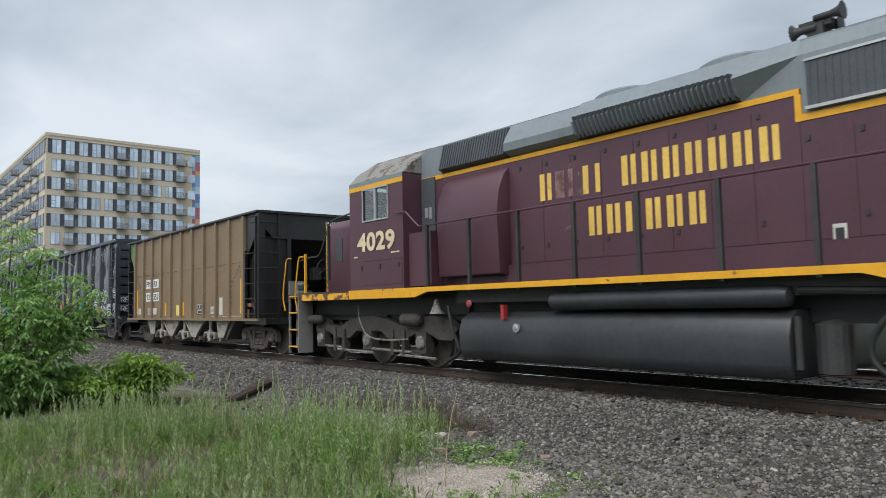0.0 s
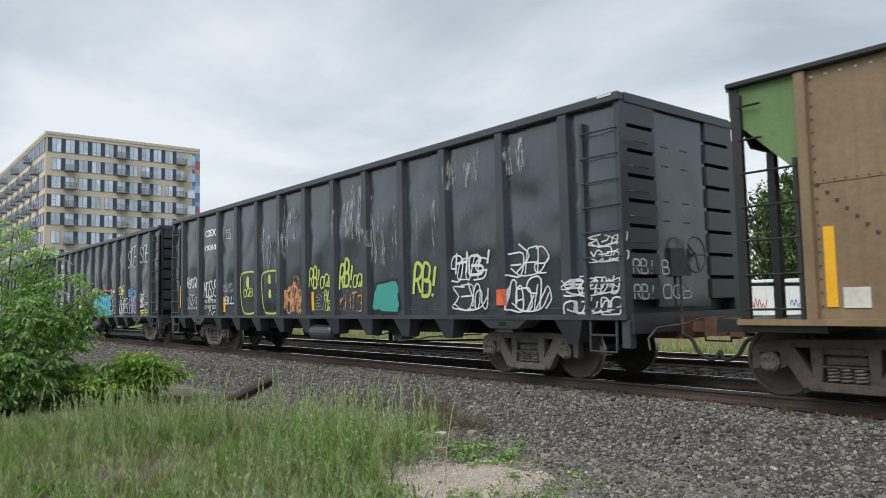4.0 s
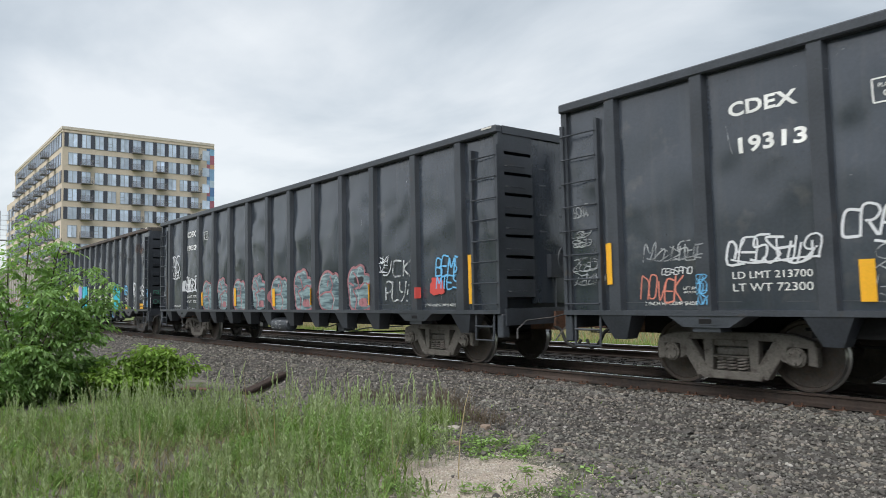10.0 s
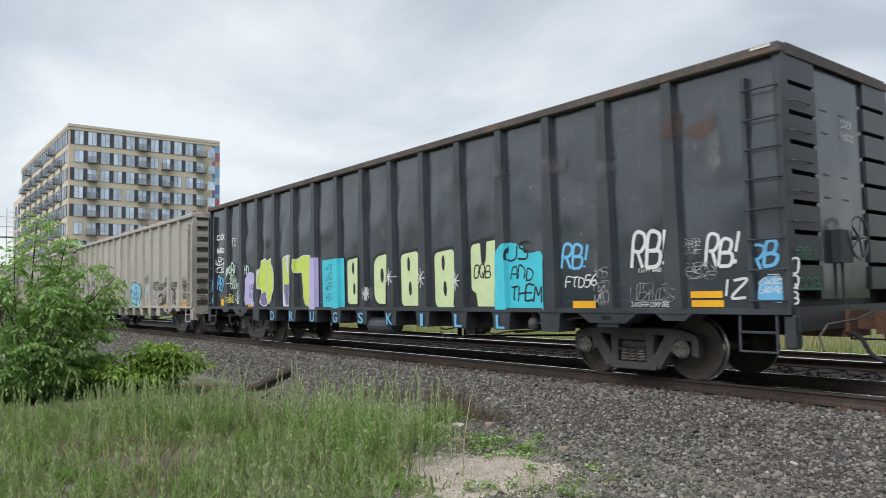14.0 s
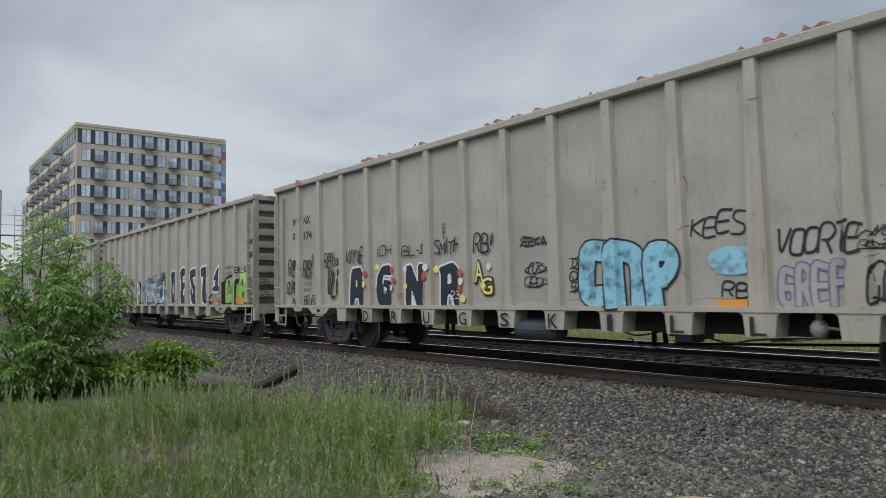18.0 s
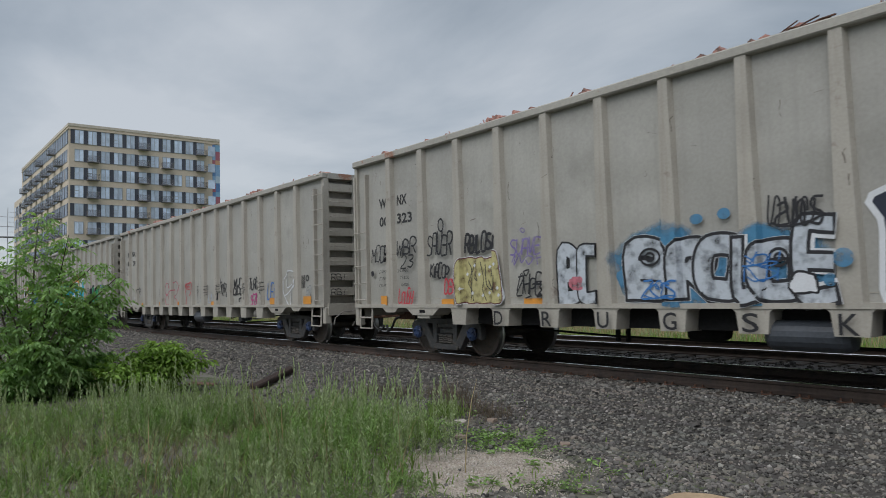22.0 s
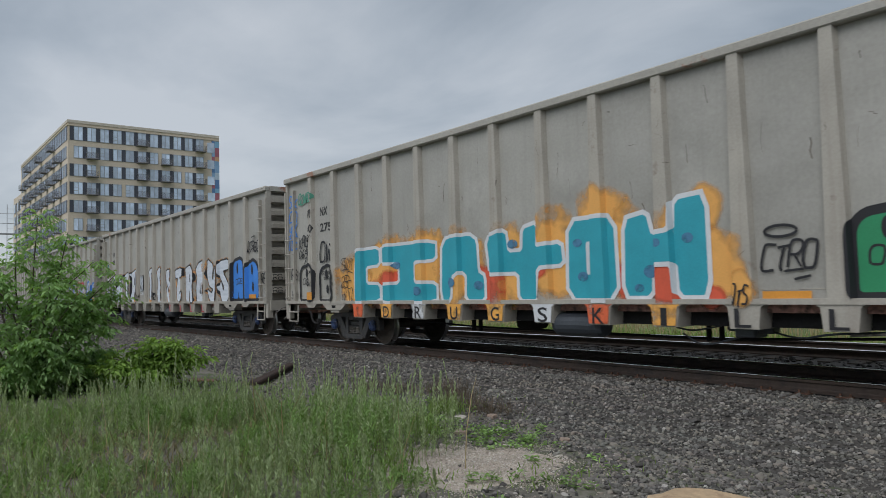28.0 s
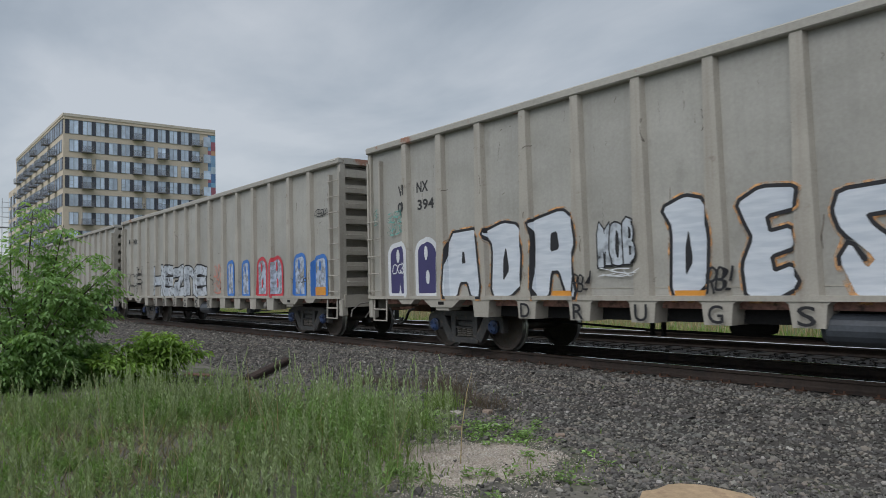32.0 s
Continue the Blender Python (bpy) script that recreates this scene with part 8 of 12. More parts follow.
def mitred(bm, pts, width, lift, extend=0.0):
    """A broad stroke with mitred corners and square ends."""
    pts = [Vector((p[0], p[1])) for p in pts]
    closed = (pts[0] - pts[-1]).length < 1e-6
    if extend and not closed:
        pts[0] = pts[0] + (pts[0] - pts[1]).normalized() * extend
        pts[-1] = pts[-1] + (pts[-1] - pts[-2]).normalized() * extend
    n, prev = len(pts), None
    for i, p in enumerate(pts):
        a = pts[i - 1] if i else (pts[-2] if closed else None)
        b = pts[i + 1] if i < n - 1 else (pts[1] if closed else None)
        d0 = (p - a).normalized() if a is not None else (b - p).normalized()
        d1 = (b - p).normalized() if b is not None else d0
        m = (d0 + d1)
        m = m.normalized() if m.length > 0.2 else Vector((-d0.y, d0.x))
        k_ = min(1.7, 1 / max(0.3, m.dot(d1)))
        s_ = Vector((-m.y, m.x)) * width / 2 * k_
        y = -lift - 0.00003 * i
        pair = [bm.verts.new((p.x + s_.x, y, p.y + s_.y)), bm.verts.new((p.x - s_.x, y, p.y - s_.y))]
        if prev:
            bm.faces.new((prev[0], prev[1], pair[1], pair[0]))
        prev = pair


def brush(car, ch, x0, x1, z0, z1, fill, edge, thick, rim, wild=0.0):
    """One big painted letter of broad strokes, with its outline behind."""
    th = thick * (x1 - x0)
    tz = min(th, 0.30 * (z1 - z0))
    for level, (mat, w, ext) in enumerate(((edge, min(th, tz) + 2 * rim, min(th, tz) / 2 + rim), (fill, min(th, tz), min(th, tz) / 2))):
        r2 = random.Random(ch + str(round(x0, 2)))
        if mat is None:
            continue
        bm = bmesh.new()
        t = min(th, tz)
        for k_, st in enumerate(STROKES[ch]):
            pts = [(x0 + t / 2 + (p[0] + r2.uniform(-wild, wild)) * (x1 - x0 - t), z0 + t / 2 + (p[1] + r2.uniform(-wild, wild) * 0.6) * (z1 - z0 - t)) for p in st]
            if wild >= 0.05:
                pts = [(p.x, p.z) for p in curve_points([(a, 0, b) for a, b in pts], 4)]
            mitred(bm, pts, w, 0.00012 * k_, 0.0 if (st[0][0], st[0][1]) == (st[-1][0], st[-1][1]) else ext)
        put_mark("graffiti_outline" if level == 0 else "graffiti", drape(bm, car), mat, car)
        _marks[car] += 3


def rounded(x0, x1, z0, z1, radii, sag=0.0, n=6):
    """A box with its own radius at each corner, from the lower left round to the right."""
    (bl, br, tr, tl), w = radii, min(x1 - x0, z1 - z0)
    pts = []
    for cx, cz, r, a0 in ((x0, z0, bl, 180), (x1, z0, br, 270), (x1, z1, tr, 0), (x0, z1, tl, 90)):
        r = max(0.02, r) * w
        ox, oz = cx + (r if cx == x0 else -r), cz + (r if cz == z0 else -r)
        pts += [(ox + r * math.cos(math.radians(a0 + 90 * i / n)), oz + r * math.sin(math.radians(a0 + 90 * i / n)) - (sag * w if cx == x0 and cz == z1 else 0)) for i in range(n + 1)]
    return pts


def oval(bm, x, z, rx, rz, lift):
    c = [bm.verts.new((x + rx * math.cos(a), -lift, z + rz * math.sin(a))) for a in np.linspace(0, 2 * math.pi, 14, endpoint=False)]
    bm.faces.new(c)


def slab(car, kind, x0, x1, z0, z1, fill, edge, rim):
    """A big rounded throw-up letter: filled slab, thick outline, slots and notches."""
    w, h = x1 - x0, z1 - z0
    radii = {"A": (0.12, 0.10, 0.30, 0.32), "B": (0.08, 0.22, 0.50, 0.34), "8": (0.2, 0.12, 0.2, 0.22), "0": (0.45, 0.08, 0.12, 0.5), "Y": (0.05, 0.04, 0.05, 0.2)}[kind]
    pts = rounded(x0, x1, z0, z1, radii, 0.05)
    if kind == "B":
        pts = [(x - (0.09 * w if x > x1 - 0.03 * w and abs(z - z0 - 0.5 * h) < 0.1 * h else 0), z) for x, z in pts]
    if fill is not None:
        put_mark("graffiti", drape(filled(pts, 0.0), car), fill, car)
    bm = bmesh.new()
    mitred(bm, pts + pts[:1], 2 * rim, 0.0)
    if kind in "AB8":
        oval(bm, x0 + 0.46 * w, z0 + 0.76 * h, 0.055 * w + rim * 0.4, 0.13 * h, 0.004)
    if kind in "B8":
        oval(bm, x0 + 0.52 * w, z0 + 0.33 * h, 0.06 * w + rim * 0.4, 0.125 * h, 0.004)
    if kind == "0":
        oval(bm, x0 + 0.6 * w, z0 + 0.57 * h, 0.11 * w, 0.14 * h, 0.004)
    if kind == "A":
        bm.faces.new([bm.verts.new((x, -0.004, z)) for x, z in ((x0 + 0.40 * w, z0 - rim), (x0 + 0.68 * w, z0 - rim), (x0 + 0.58 * w, z0 + 0.1 * h), (x0 + 0.55 * w, z0 + 0.24 * h), (x0 + 0.52 * w, z0 + 0.1 * h))])
    if kind == "Y":
        bm.faces.new([bm.verts.new((x, -0.004, z)) for x, z in ((x0 + 0.40 * w, z1 + rim), (x0 + 0.45 * w, z0 + 0.66 * h), (x0 + 0.55 * w, z0 + 0.62 * h), (x0 + 0.62 * w, z0 + 0.72 * h), (x0 + 0.66 * w, z1 + rim))])
        bm.faces.new([bm.verts.new((x, -0.004, z)) for x, z in ((x0 - rim, z0 - rim), (x0 + 0.28 * w, z0 - rim), (x0 + 0.22 * w, z0 + 0.22 * h), (x0 - rim, z0 + 0.3 * h))])
    if kind in "AB":
        bm.faces.new([bm.verts.new((x, -0.004, z)) for x, z in ((x1 + rim, z0 + 0.44 * h), (x1 + rim, z0 + 0.56 * h), (x1 - 0.07 * w, z0 + 0.5 * h))])
    put_mark("graffiti_outline", drape(bm, car), edge, car)


def hand(car, text, x0, x1, z0, z1, material, width):
    """Words in a sprayed hand."""
    rng = random.Random(text + str(round(x0, 2)))
    width = min(width, 0.03 + 0.6 * max(0.0, width - 0.03))
    text = text.upper()
    bm = bmesh.new()
    sizes = [0.45 if c in "!I1-" else 1.0 for c in text]
    gap = 0.22 if len(text) < 4 else 0.08
    unit = (x1 - x0) / (sum(sizes) + gap * (len(text) - 1))
    x = x0
    for c, w in zip(text, sizes):
        dz, sc = rng.uniform(-0.10, 0.10) * (z1 - z0), rng.uniform(0.82, 1.08)
        for st in STROKES.get(c, ()):
            pts = [(x + unit * w * (p[0] + rng.uniform(-0.05, 0.05)) + 0.16 * (p[1] - 0.5) * (z1 - z0), 0, z0 + dz + (z1 - z0) * (p[1] * sc + rng.uniform(-0.025, 0.025))) for p in st]
            ribbon(bm, [(p.x, p.z) for p in curve_points(pts, 5)], width * rng.uniform(0.85, 1.1), 0.0, 0.001)
        x += unit * (w + gap)
    put_mark("graffiti", drape(bm, car), material, car)


def scrawl(car, seed, x0, x1, z0, z1, material, width, strokes):
    """A quick unreadable tag: looping, overlapping strokes turned every way."""
    rng = random.Random(seed)
    bm = bmesh.new()
    w, h = x1 - x0, z1 - z0
    n = max(3, strokes + 2)
    rows = max(1, round(math.sqrt(h * n / (1.8 * w))))
    per = max(2, round(n / rows))
    keys = ["A", "B", "E", "G", "K", "M", "N", "R", "S", "V", "W", "Y", "Z", "2", "5"]
    width = min(width, 0.10 * h / rows)
    for r in range(rows):
        for k_ in range(per):
            gw, gh = w / per, h / rows
            gx, gz = x0 + gw * k_, z0 + gh * (rows - 1 - r)
            up, fx, fz, swap = rng.uniform(0.7, 1.05), rng.random() < 0.5, rng.random() < 0.5, rng.random() < 0.4
            for st in STROKES[rng.choice(keys)]:
                pts = []
                for a, b in st:
                    a, b = (b, a) if swap else (a, b)
                    a, b = 1 - a if fx else a, 1 - b if fz else b
                    pts.append((gx + gw * (1.5 * a - 0.25 + 0.3 * (b - 0.5) + rng.uniform(-0.12, 0.12)), 0, gz + gh * (b * 0.9 * up + rng.uniform(0, 0.1))))
                ribbon(bm, [(p.x, p.z) for p in curve_points(pts, 3)], width * rng.uniform(0.7, 1.1), 0.0003 * k_, 0.0003 * k_ + 0.001)
        if rng.random() < 0.7:
            z = z0 + h * (rows - 1 - r) / rows + 0.03
            pts = curve_points([(x0, 0, z + 0.1 * h), (x0 + w * 0.3, 0, z - 0.02), (x0 + w * 0.8, 0, z + 0.02), (x1 + 0.03, 0, z + rng.uniform(0, 0.25) * h)], 4)
            ribbon(bm, [(p.x, p.z) for p in pts], width * 0.8, 0.002, 0.003)
    put_mark("graffiti_tag", drape(bm, car), material, car)


def scuffs(car, seed, n, material, runs):
    """Scratches, scrapes and runs over the side of a car."""
    rng = random.Random(seed)
    bm = bmesh.new()
    for i in range(n):
        x, z = rng.uniform(-9.0, 9.0), rng.uniform(1.3, 4.05)
        a, l = (rng.gauss(-1.57, 0.08), rng.uniform(0.06, 0.4)) if rng.random() < runs else (rng.uniform(-0.6, 0.9), rng.uniform(0.03, 0.16))
        pts = [(x + l * f * math.cos(a) + rng.gauss(0, 0.01), 0, max(1.1, z + l * f * math.sin(a))) for f in (0, 0.3, 0.6, 1.0)]
        ribbon(bm, [(p.x, p.z) for p in curve_points(pts, 3)], rng.choice((0.004, 0.006, 0.008, 0.014)), 0, 0)
    tagged(put_mark("scuffing", drape(bm, car), material, car), "scratches and scrapes", kind="stuff")


def mist(car, x0, x1, z0, z1, material):
    """A soft cloud of overspray."""
    pts = rounded(x0, x1, z0, z1, (0.3, 0.3, 0.3, 0.3))
    put_mark("overspray", drape(filled(pts, 0.0), car), material, car)


def overspray(name, base, gain=1.0):
    m = paint(name, base, 0.6, 0.1)
    nt = m.node_tree
    tc = nt.nodes.new("ShaderNodeTexCoord")
    t = nt.nodes.new("ShaderNodeTexNoise")
    t.inputs["Scale"].default_value, t.inputs["Detail"].default_value = 2.6, 7.0
    nt.links.new(tc.outputs["Object"], t.inputs["Vector"])
    sep = nt.nodes.new("ShaderNodeSeparateXYZ")
    nt.links.new(tc.outputs["Generated"], sep.inputs[0])
    r = None
    for k_ in (0, 2):
        c = nt.nodes.new("ShaderNodeMath")
        c.operation = "SUBTRACT"
        c.inputs[1].default_value = 0.5
        nt.links.new(sep.outputs[k_], c.inputs[0])
        q = nt.nodes.new("ShaderNodeMath")
        q.operation = "POWER"
        q.inputs[1].default_value = 2
        ab = nt.nodes.new("ShaderNodeMath")
        ab.operation = "ABSOLUTE"
        nt.links.new(c.outputs[0], ab.inputs[0])
        nt.links.new(ab.outputs[0], q.inputs[0])
        if r is None:
            r = q
        else:
            s_ = nt.nodes.new("ShaderNodeMath")
            nt.links.new(r.outputs[0], s_.inputs[0])
            nt.links.new(q.outputs[0], s_.inputs[1])
            r = s_
    mr = nt.nodes.new("ShaderNodeMapRange")
    mr.inputs[1].default_value, mr.inputs[2].default_value, mr.inputs[3].default_value, mr.inputs[4].default_value = 0.02, 0.25, 1.5 * gain, -0.55
    mr.clamp = False
    nt.links.new(r.outputs[0], mr.inputs[0])
    sm = nt.nodes.new("ShaderNodeMath")
    sm.use_clamp = True
    nt.links.new(mr.outputs[0], sm.inputs[0])
    mu = nt.nodes.new("ShaderNodeMath")
    mu.operation = "MULTIPLY_ADD"
    mu.inputs[1].default_value, mu.inputs[2].default_value = 3.2, -1.6
    nt.links.new(t.outputs["Fac"], mu.inputs[0])
    nt.links.new(mu.outputs[0], sm.inputs[1])
    nt.links.new(sm.outputs[0], nt.nodes["Principled BSDF"].inputs["Alpha"])
    return m


RUST_MIST = overspray("rust_bloom", (0.11, 0.06, 0.045), 0.35)
LIME_HALO = overspray("lime_overspray", (0.42, 0.56, 0.16))
ORANGE_HALO, RED_HALO, TEAL_HALO, TAN_SCUFF = overspray("orange_overspray", (0.74, 0.38, 0.10)), overspray("red_overspray", (0.62, 0.10, 0.05)), overspray("teal_overspray", (0.06, 0.20, 0.34)), overspray("grey_overspray", (0.13, 0.135, 0.145), 0.3)


def block(car, name, x0, x1, z0, z1, material):
    bm = bmesh.new()
    n = max(1, int((x1 - x0) / 0.3))
    for i in range(n):
        a, b = x0 + (x1 - x0) * i / n, x0 + (x1 - x0) * (i + 1) / n
        bm.faces.new([bm.verts.new((x, 0, z)) for x, z in ((a, z0), (b, z0), (b, z1), (a, z1))])
    put_mark(name, drape(bm, car), material, car, "yellow reflective marker" if name == "reflector" else "")


def outline(seed, x0, x1, z0, z1, grow=0.0, n=36, rough=0.13):
    rng = random.Random(seed)
    ph = [rng.uniform(0, 6.28) for _ in range(4)]
    pts = []
    for i in range(n):
        a = 2 * math.pi * i / n
        r = 1 + rough * (math.sin(3 * a + ph[0]) + 0.6 * math.sin(5 * a + ph[1]) + 0.4 * math.sin(8 * a + ph[2])) / 1.6 - rough * 0.5
        c, s_ = math.cos(a), math.sin(a)
        c, s_ = math.copysign(abs(c) ** 0.62, c), math.copysign(abs(s_) ** 0.62, s_)
        pts.append(((x0 + x1) / 2 + ((x1 - x0) / 2 * r + grow) * c, (z0 + z1) / 2 + ((z1 - z0) / 2 * r + grow) * s_))
    return pts


def filled(pts, lift):
    bm = bmesh.new()
    c = (sum(p[0] for p in pts) / len(pts), sum(p[1] for p in pts) / len(pts))
    rings = [[bm.verts.new((c[0] + (p[0] - c[0]) * f, -lift, c[1] + (p[1] - c[1]) * f)) for p in pts] for f in (1.0, 0.5)]
    n = len(pts)
    for i in range(n):
        j = (i + 1) % n
        bm.faces.new((rings[0][i], rings[0][j], rings[1][j], rings[1][i]))
    bm.faces.new(rings[1])
    return bm


def blob(car, seed, x0, x1, z0, z1, fill, edge, rim, level):
    if edge is not None:
        put_mark("graffiti_outline", drape(filled(outline(seed, x0, x1, z0, z1), 0.0), car), edge, car)
        put_mark("graffiti", drape(filled(outline(seed, x0, x1, z0, z1, -rim), 0.004), car), fill, car)
    else:
        put_mark("graffiti", drape(filled(outline(seed, x0, x1, z0, z1), 0.0), car), fill, car)


def disc(car, x0, x1, z0, z1, material):
    pts = [((x0 + x1) / 2 + (x1 - x0) / 2 * math.cos(a), (z0 + z1) / 2 + (z1 - z0) / 2 * math.sin(a)) for a in np.linspace(0, 2 * math.pi, 20, endpoint=False)]
    put_mark("graffiti_dot", drape(filled(pts, 0.002), car), material, car)


def ring(car, x0, x1, z0, z1, material):
    bm = bmesh.new()
    ribbon(bm, [((x0 + x1) / 2 + (x1 - x0) / 2 * math.cos(a), (z0 + z1) / 2 + (z1 - z0) / 2 * math.sin(a)) for a in np.linspace(0, 2 * math.pi, 25)], 0.035)
    put_mark("graffiti", drape(bm, car), material, car)


def hoop(car, x0, x1, z0, z1, material):
    """An unfilled arch of thick spray."""
    bm = bmesh.new()
    w, h = x1 - x0, z1 - z0
    pts = [(x1 + 0.02 * w, 0, z0 + 0.02 * h), (x0 + 0.55 * w, 0, z0), (x0 + 0.2 * w, 0, z0 + 0.04 * h), (x0 + 0.05 * w, 0, z0 + 0.3 * h), (x0, 0, z0 + 0.7 * h), (x0 + 0.08 * w, 0, z0 + 0.95 * h), (x0 + 0.5 * w, 0, z1), (x1 - 0.04 * w, 0, z0 + 0.97 * h),
           (x1, 0, z0 + 0.7 * h), (x1 - 0.05 * w, 0, z0 + 0.5 * h), (x1, 0, z0 + 0.42 * h)]
    ribbon(bm, [(p.x, p.z) for p in curve_points(pts, 5)], 0.05)
    put_mark("graffiti", drape(bm, car), material, car)


def star(car, x0, x1, z0, z1, material):
    bm = bmesh.new()
    for i in range(4):
        a = math.pi * i / 4
        dx, dz = (x1 - x0) / 2 * math.cos(a), (z1 - z0) / 2 * math.sin(a)
        ribbon(bm, [((x0 + x1) / 2 - dx, (z0 + z1) / 2 - dz), ((x0 + x1) / 2, (z0 + z1) / 2), ((x0 + x1) / 2 + dx, (z0 + z1) / 2 + dz)], 0.02, 0.001 * i, 0.001 * i)
    put_mark("graffiti", drape(bm, car), material, car)


def plate(car, x0, x1, z0, z1, material):
    """A stencilled square with small lettering."""
    bm = bmesh.new()
    for pts in (((x0, z0), (x1, z0)), ((x0, z1), (x1, z1)), ((x0, z0), (x0, z1)), ((x1, z0), (x1, z1))):
        ribbon(bm, pts, 0.018, 0.0005 * len(bm.verts), 0.0005 * len(bm.verts))
    put_mark("lettering", drape(bm, car), material, car)
    w, h = x1 - x0, z1 - z0
    stencil(car, "PLATE", x0 + 0.2 * w, x1 - 0.2 * w, z0 + 0.62 * h, z0 + 0.8 * h, material)
    stencil(car, "C", x0 + 0.36 * w, x1 - 0.36 * w, z0 + 0.2 * h, z0 + 0.5 * h, material)


def bar_lines(car, x0, x1, z0, z1, material):
    bm = bmesh.new()
    rng = random.Random(5)
    for i in range(13):
        z = z1 - (z1 - z0) * i / 13
        x = x0
        while x < x1:
            w = rng.uniform(0.04, 0.14)
            bm.faces.new([bm.verts.new((a, 0, b)) for a, b in ((x, z - 0.014), (min(x1, x + w), z - 0.014), (min(x1, x + w), z), (x, z))])
            x += w + 0.03
    put_mark("lettering", drape(bm, car), material, car)


def smear(car, seed, x0, x1, z0, z1, material, n):
    """Thin pale upright strokes of uneven width."""
    rng = random.Random(seed)
    bm = bmesh.new()
    for i in range(n):
        x = x0 + (x1 - x0) * rng.random()
        a, b = z0 + (z1 - z0) * rng.uniform(0, 0.45), z0 + (z1 - z0) * rng.uniform(0.6, 1.0)
        pts = [(x + rng.uniform(-0.015, 0.015), 0, a + (b - a) * k_ / 4) for k_ in range(5)]
        ribbon(bm, [(p.x, p.z) for p in curve_points(pts, 3)], rng.choice((0.015, 0.03, 0.05, 0.09, 0.15)), 0.0002 * i, 0.0002 * i)
    put_mark("whitewash_smear", drape(bm, car), material, car)


def flat_text(car, text, x0, x1, z0, z1, y, material, offset=0.012, name="lettering"):
    bm = letter_mesh(text, x0, x1, z0, z1, 0.0 if "M" in text else offset)
    for v in bm.verts:
        v.co.y = y
    return put_mark(name, bm, material, car)


def end_text(car, text, x, y0, y1, z0, z1, material):
    bm = letter_mesh(text, y0, y1, z0, z1, 0.012)
    for v in bm.verts:
        v.co = (x + 0.004, v.co.x, v.co.z)
    me = bpy.data.meshes.new("lettering")
    bmesh.ops.recalc_face_normals(bm, faces=bm.faces)
    bm.to_mesh(me)
    bm.free()
    me.materials.append(material)
    new("lettering", me).parent = CAR[car]


def end_tag(car, text, x, y0, y1, z0, z1, material):
    """Sprayed capitals on the leading end of a car."""
    bm = bmesh.new()
    unit = (y1 - y0) / len(text)
    for i, c in enumerate(text):
        for st in STROKES.get(c, ()):
            pts = [(y0 + unit * (i + 0.8 * a), 0, z0 + (z1 - z0) * b) for a, b in st]
            ribbon(bm, [(p.x, p.z) for p in curve_points(pts, 4)], 0.13 * (z1 - z0), 0, 0)
    for v in bm.verts:
        v.co = (x + 0.004, v.co.x, v.co.z)
    bmesh.ops.recalc_face_normals(bm, faces=bm.faces)
    part("graffiti", bm, material, CAR[car])


def feet_letters(car, text, first, material):
    for i, ch in enumerate(text):
        r = -0.05 + (first + i) * 1.155
        w = 0.05 if ch == "I" else 0.11
        flat_text(car, ch, r - w, r + w, 0.69, 0.93, -1.597, material, 0.01, "graffiti")


def foot_paint(car, marks):
    """Spray paint run down over the feet of the posts."""
    for i, material in marks:
        r = -0.05 + i * 1.155
        pts = [(r - 0.26, 0.978), (r + 0.26, 0.978), (r + 0.21, 0.94), (r + 0.18, 0.69), (r - 0.18, 0.69), (r - 0.21, 0.94)]
        bm = filled(pts, 0.0)
        for v in bm.verts:
            v.co.y = -1.5965
        put_mark("overspray", bm, material, car)


def snagged_branch(car):
    """A dead branch caught on the rim."""
    rng = random.Random(3)
    bm = bmesh.new()
    for i in range(8):
        x, a = rng.uniform(0.2, 0.7), rng.uniform(-0.4, 0.5)
        pts = [(x, -1.4, 4.27), (x + 0.2 * math.cos(a), -1.45, 4.33 + 0.06 * rng.random()), (x + 0.5 * math.cos(a), -1.5 + rng.uniform(-0.1, 0.1), 4.34 + 0.2 * math.sin(a) * rng.random())]
        tube(bm, curve_points(pts, 4), rng.uniform(0.006, 0.014), 5)
    part("branch", bm, RUST, CAR[car], "dead branch snagged on the rim")


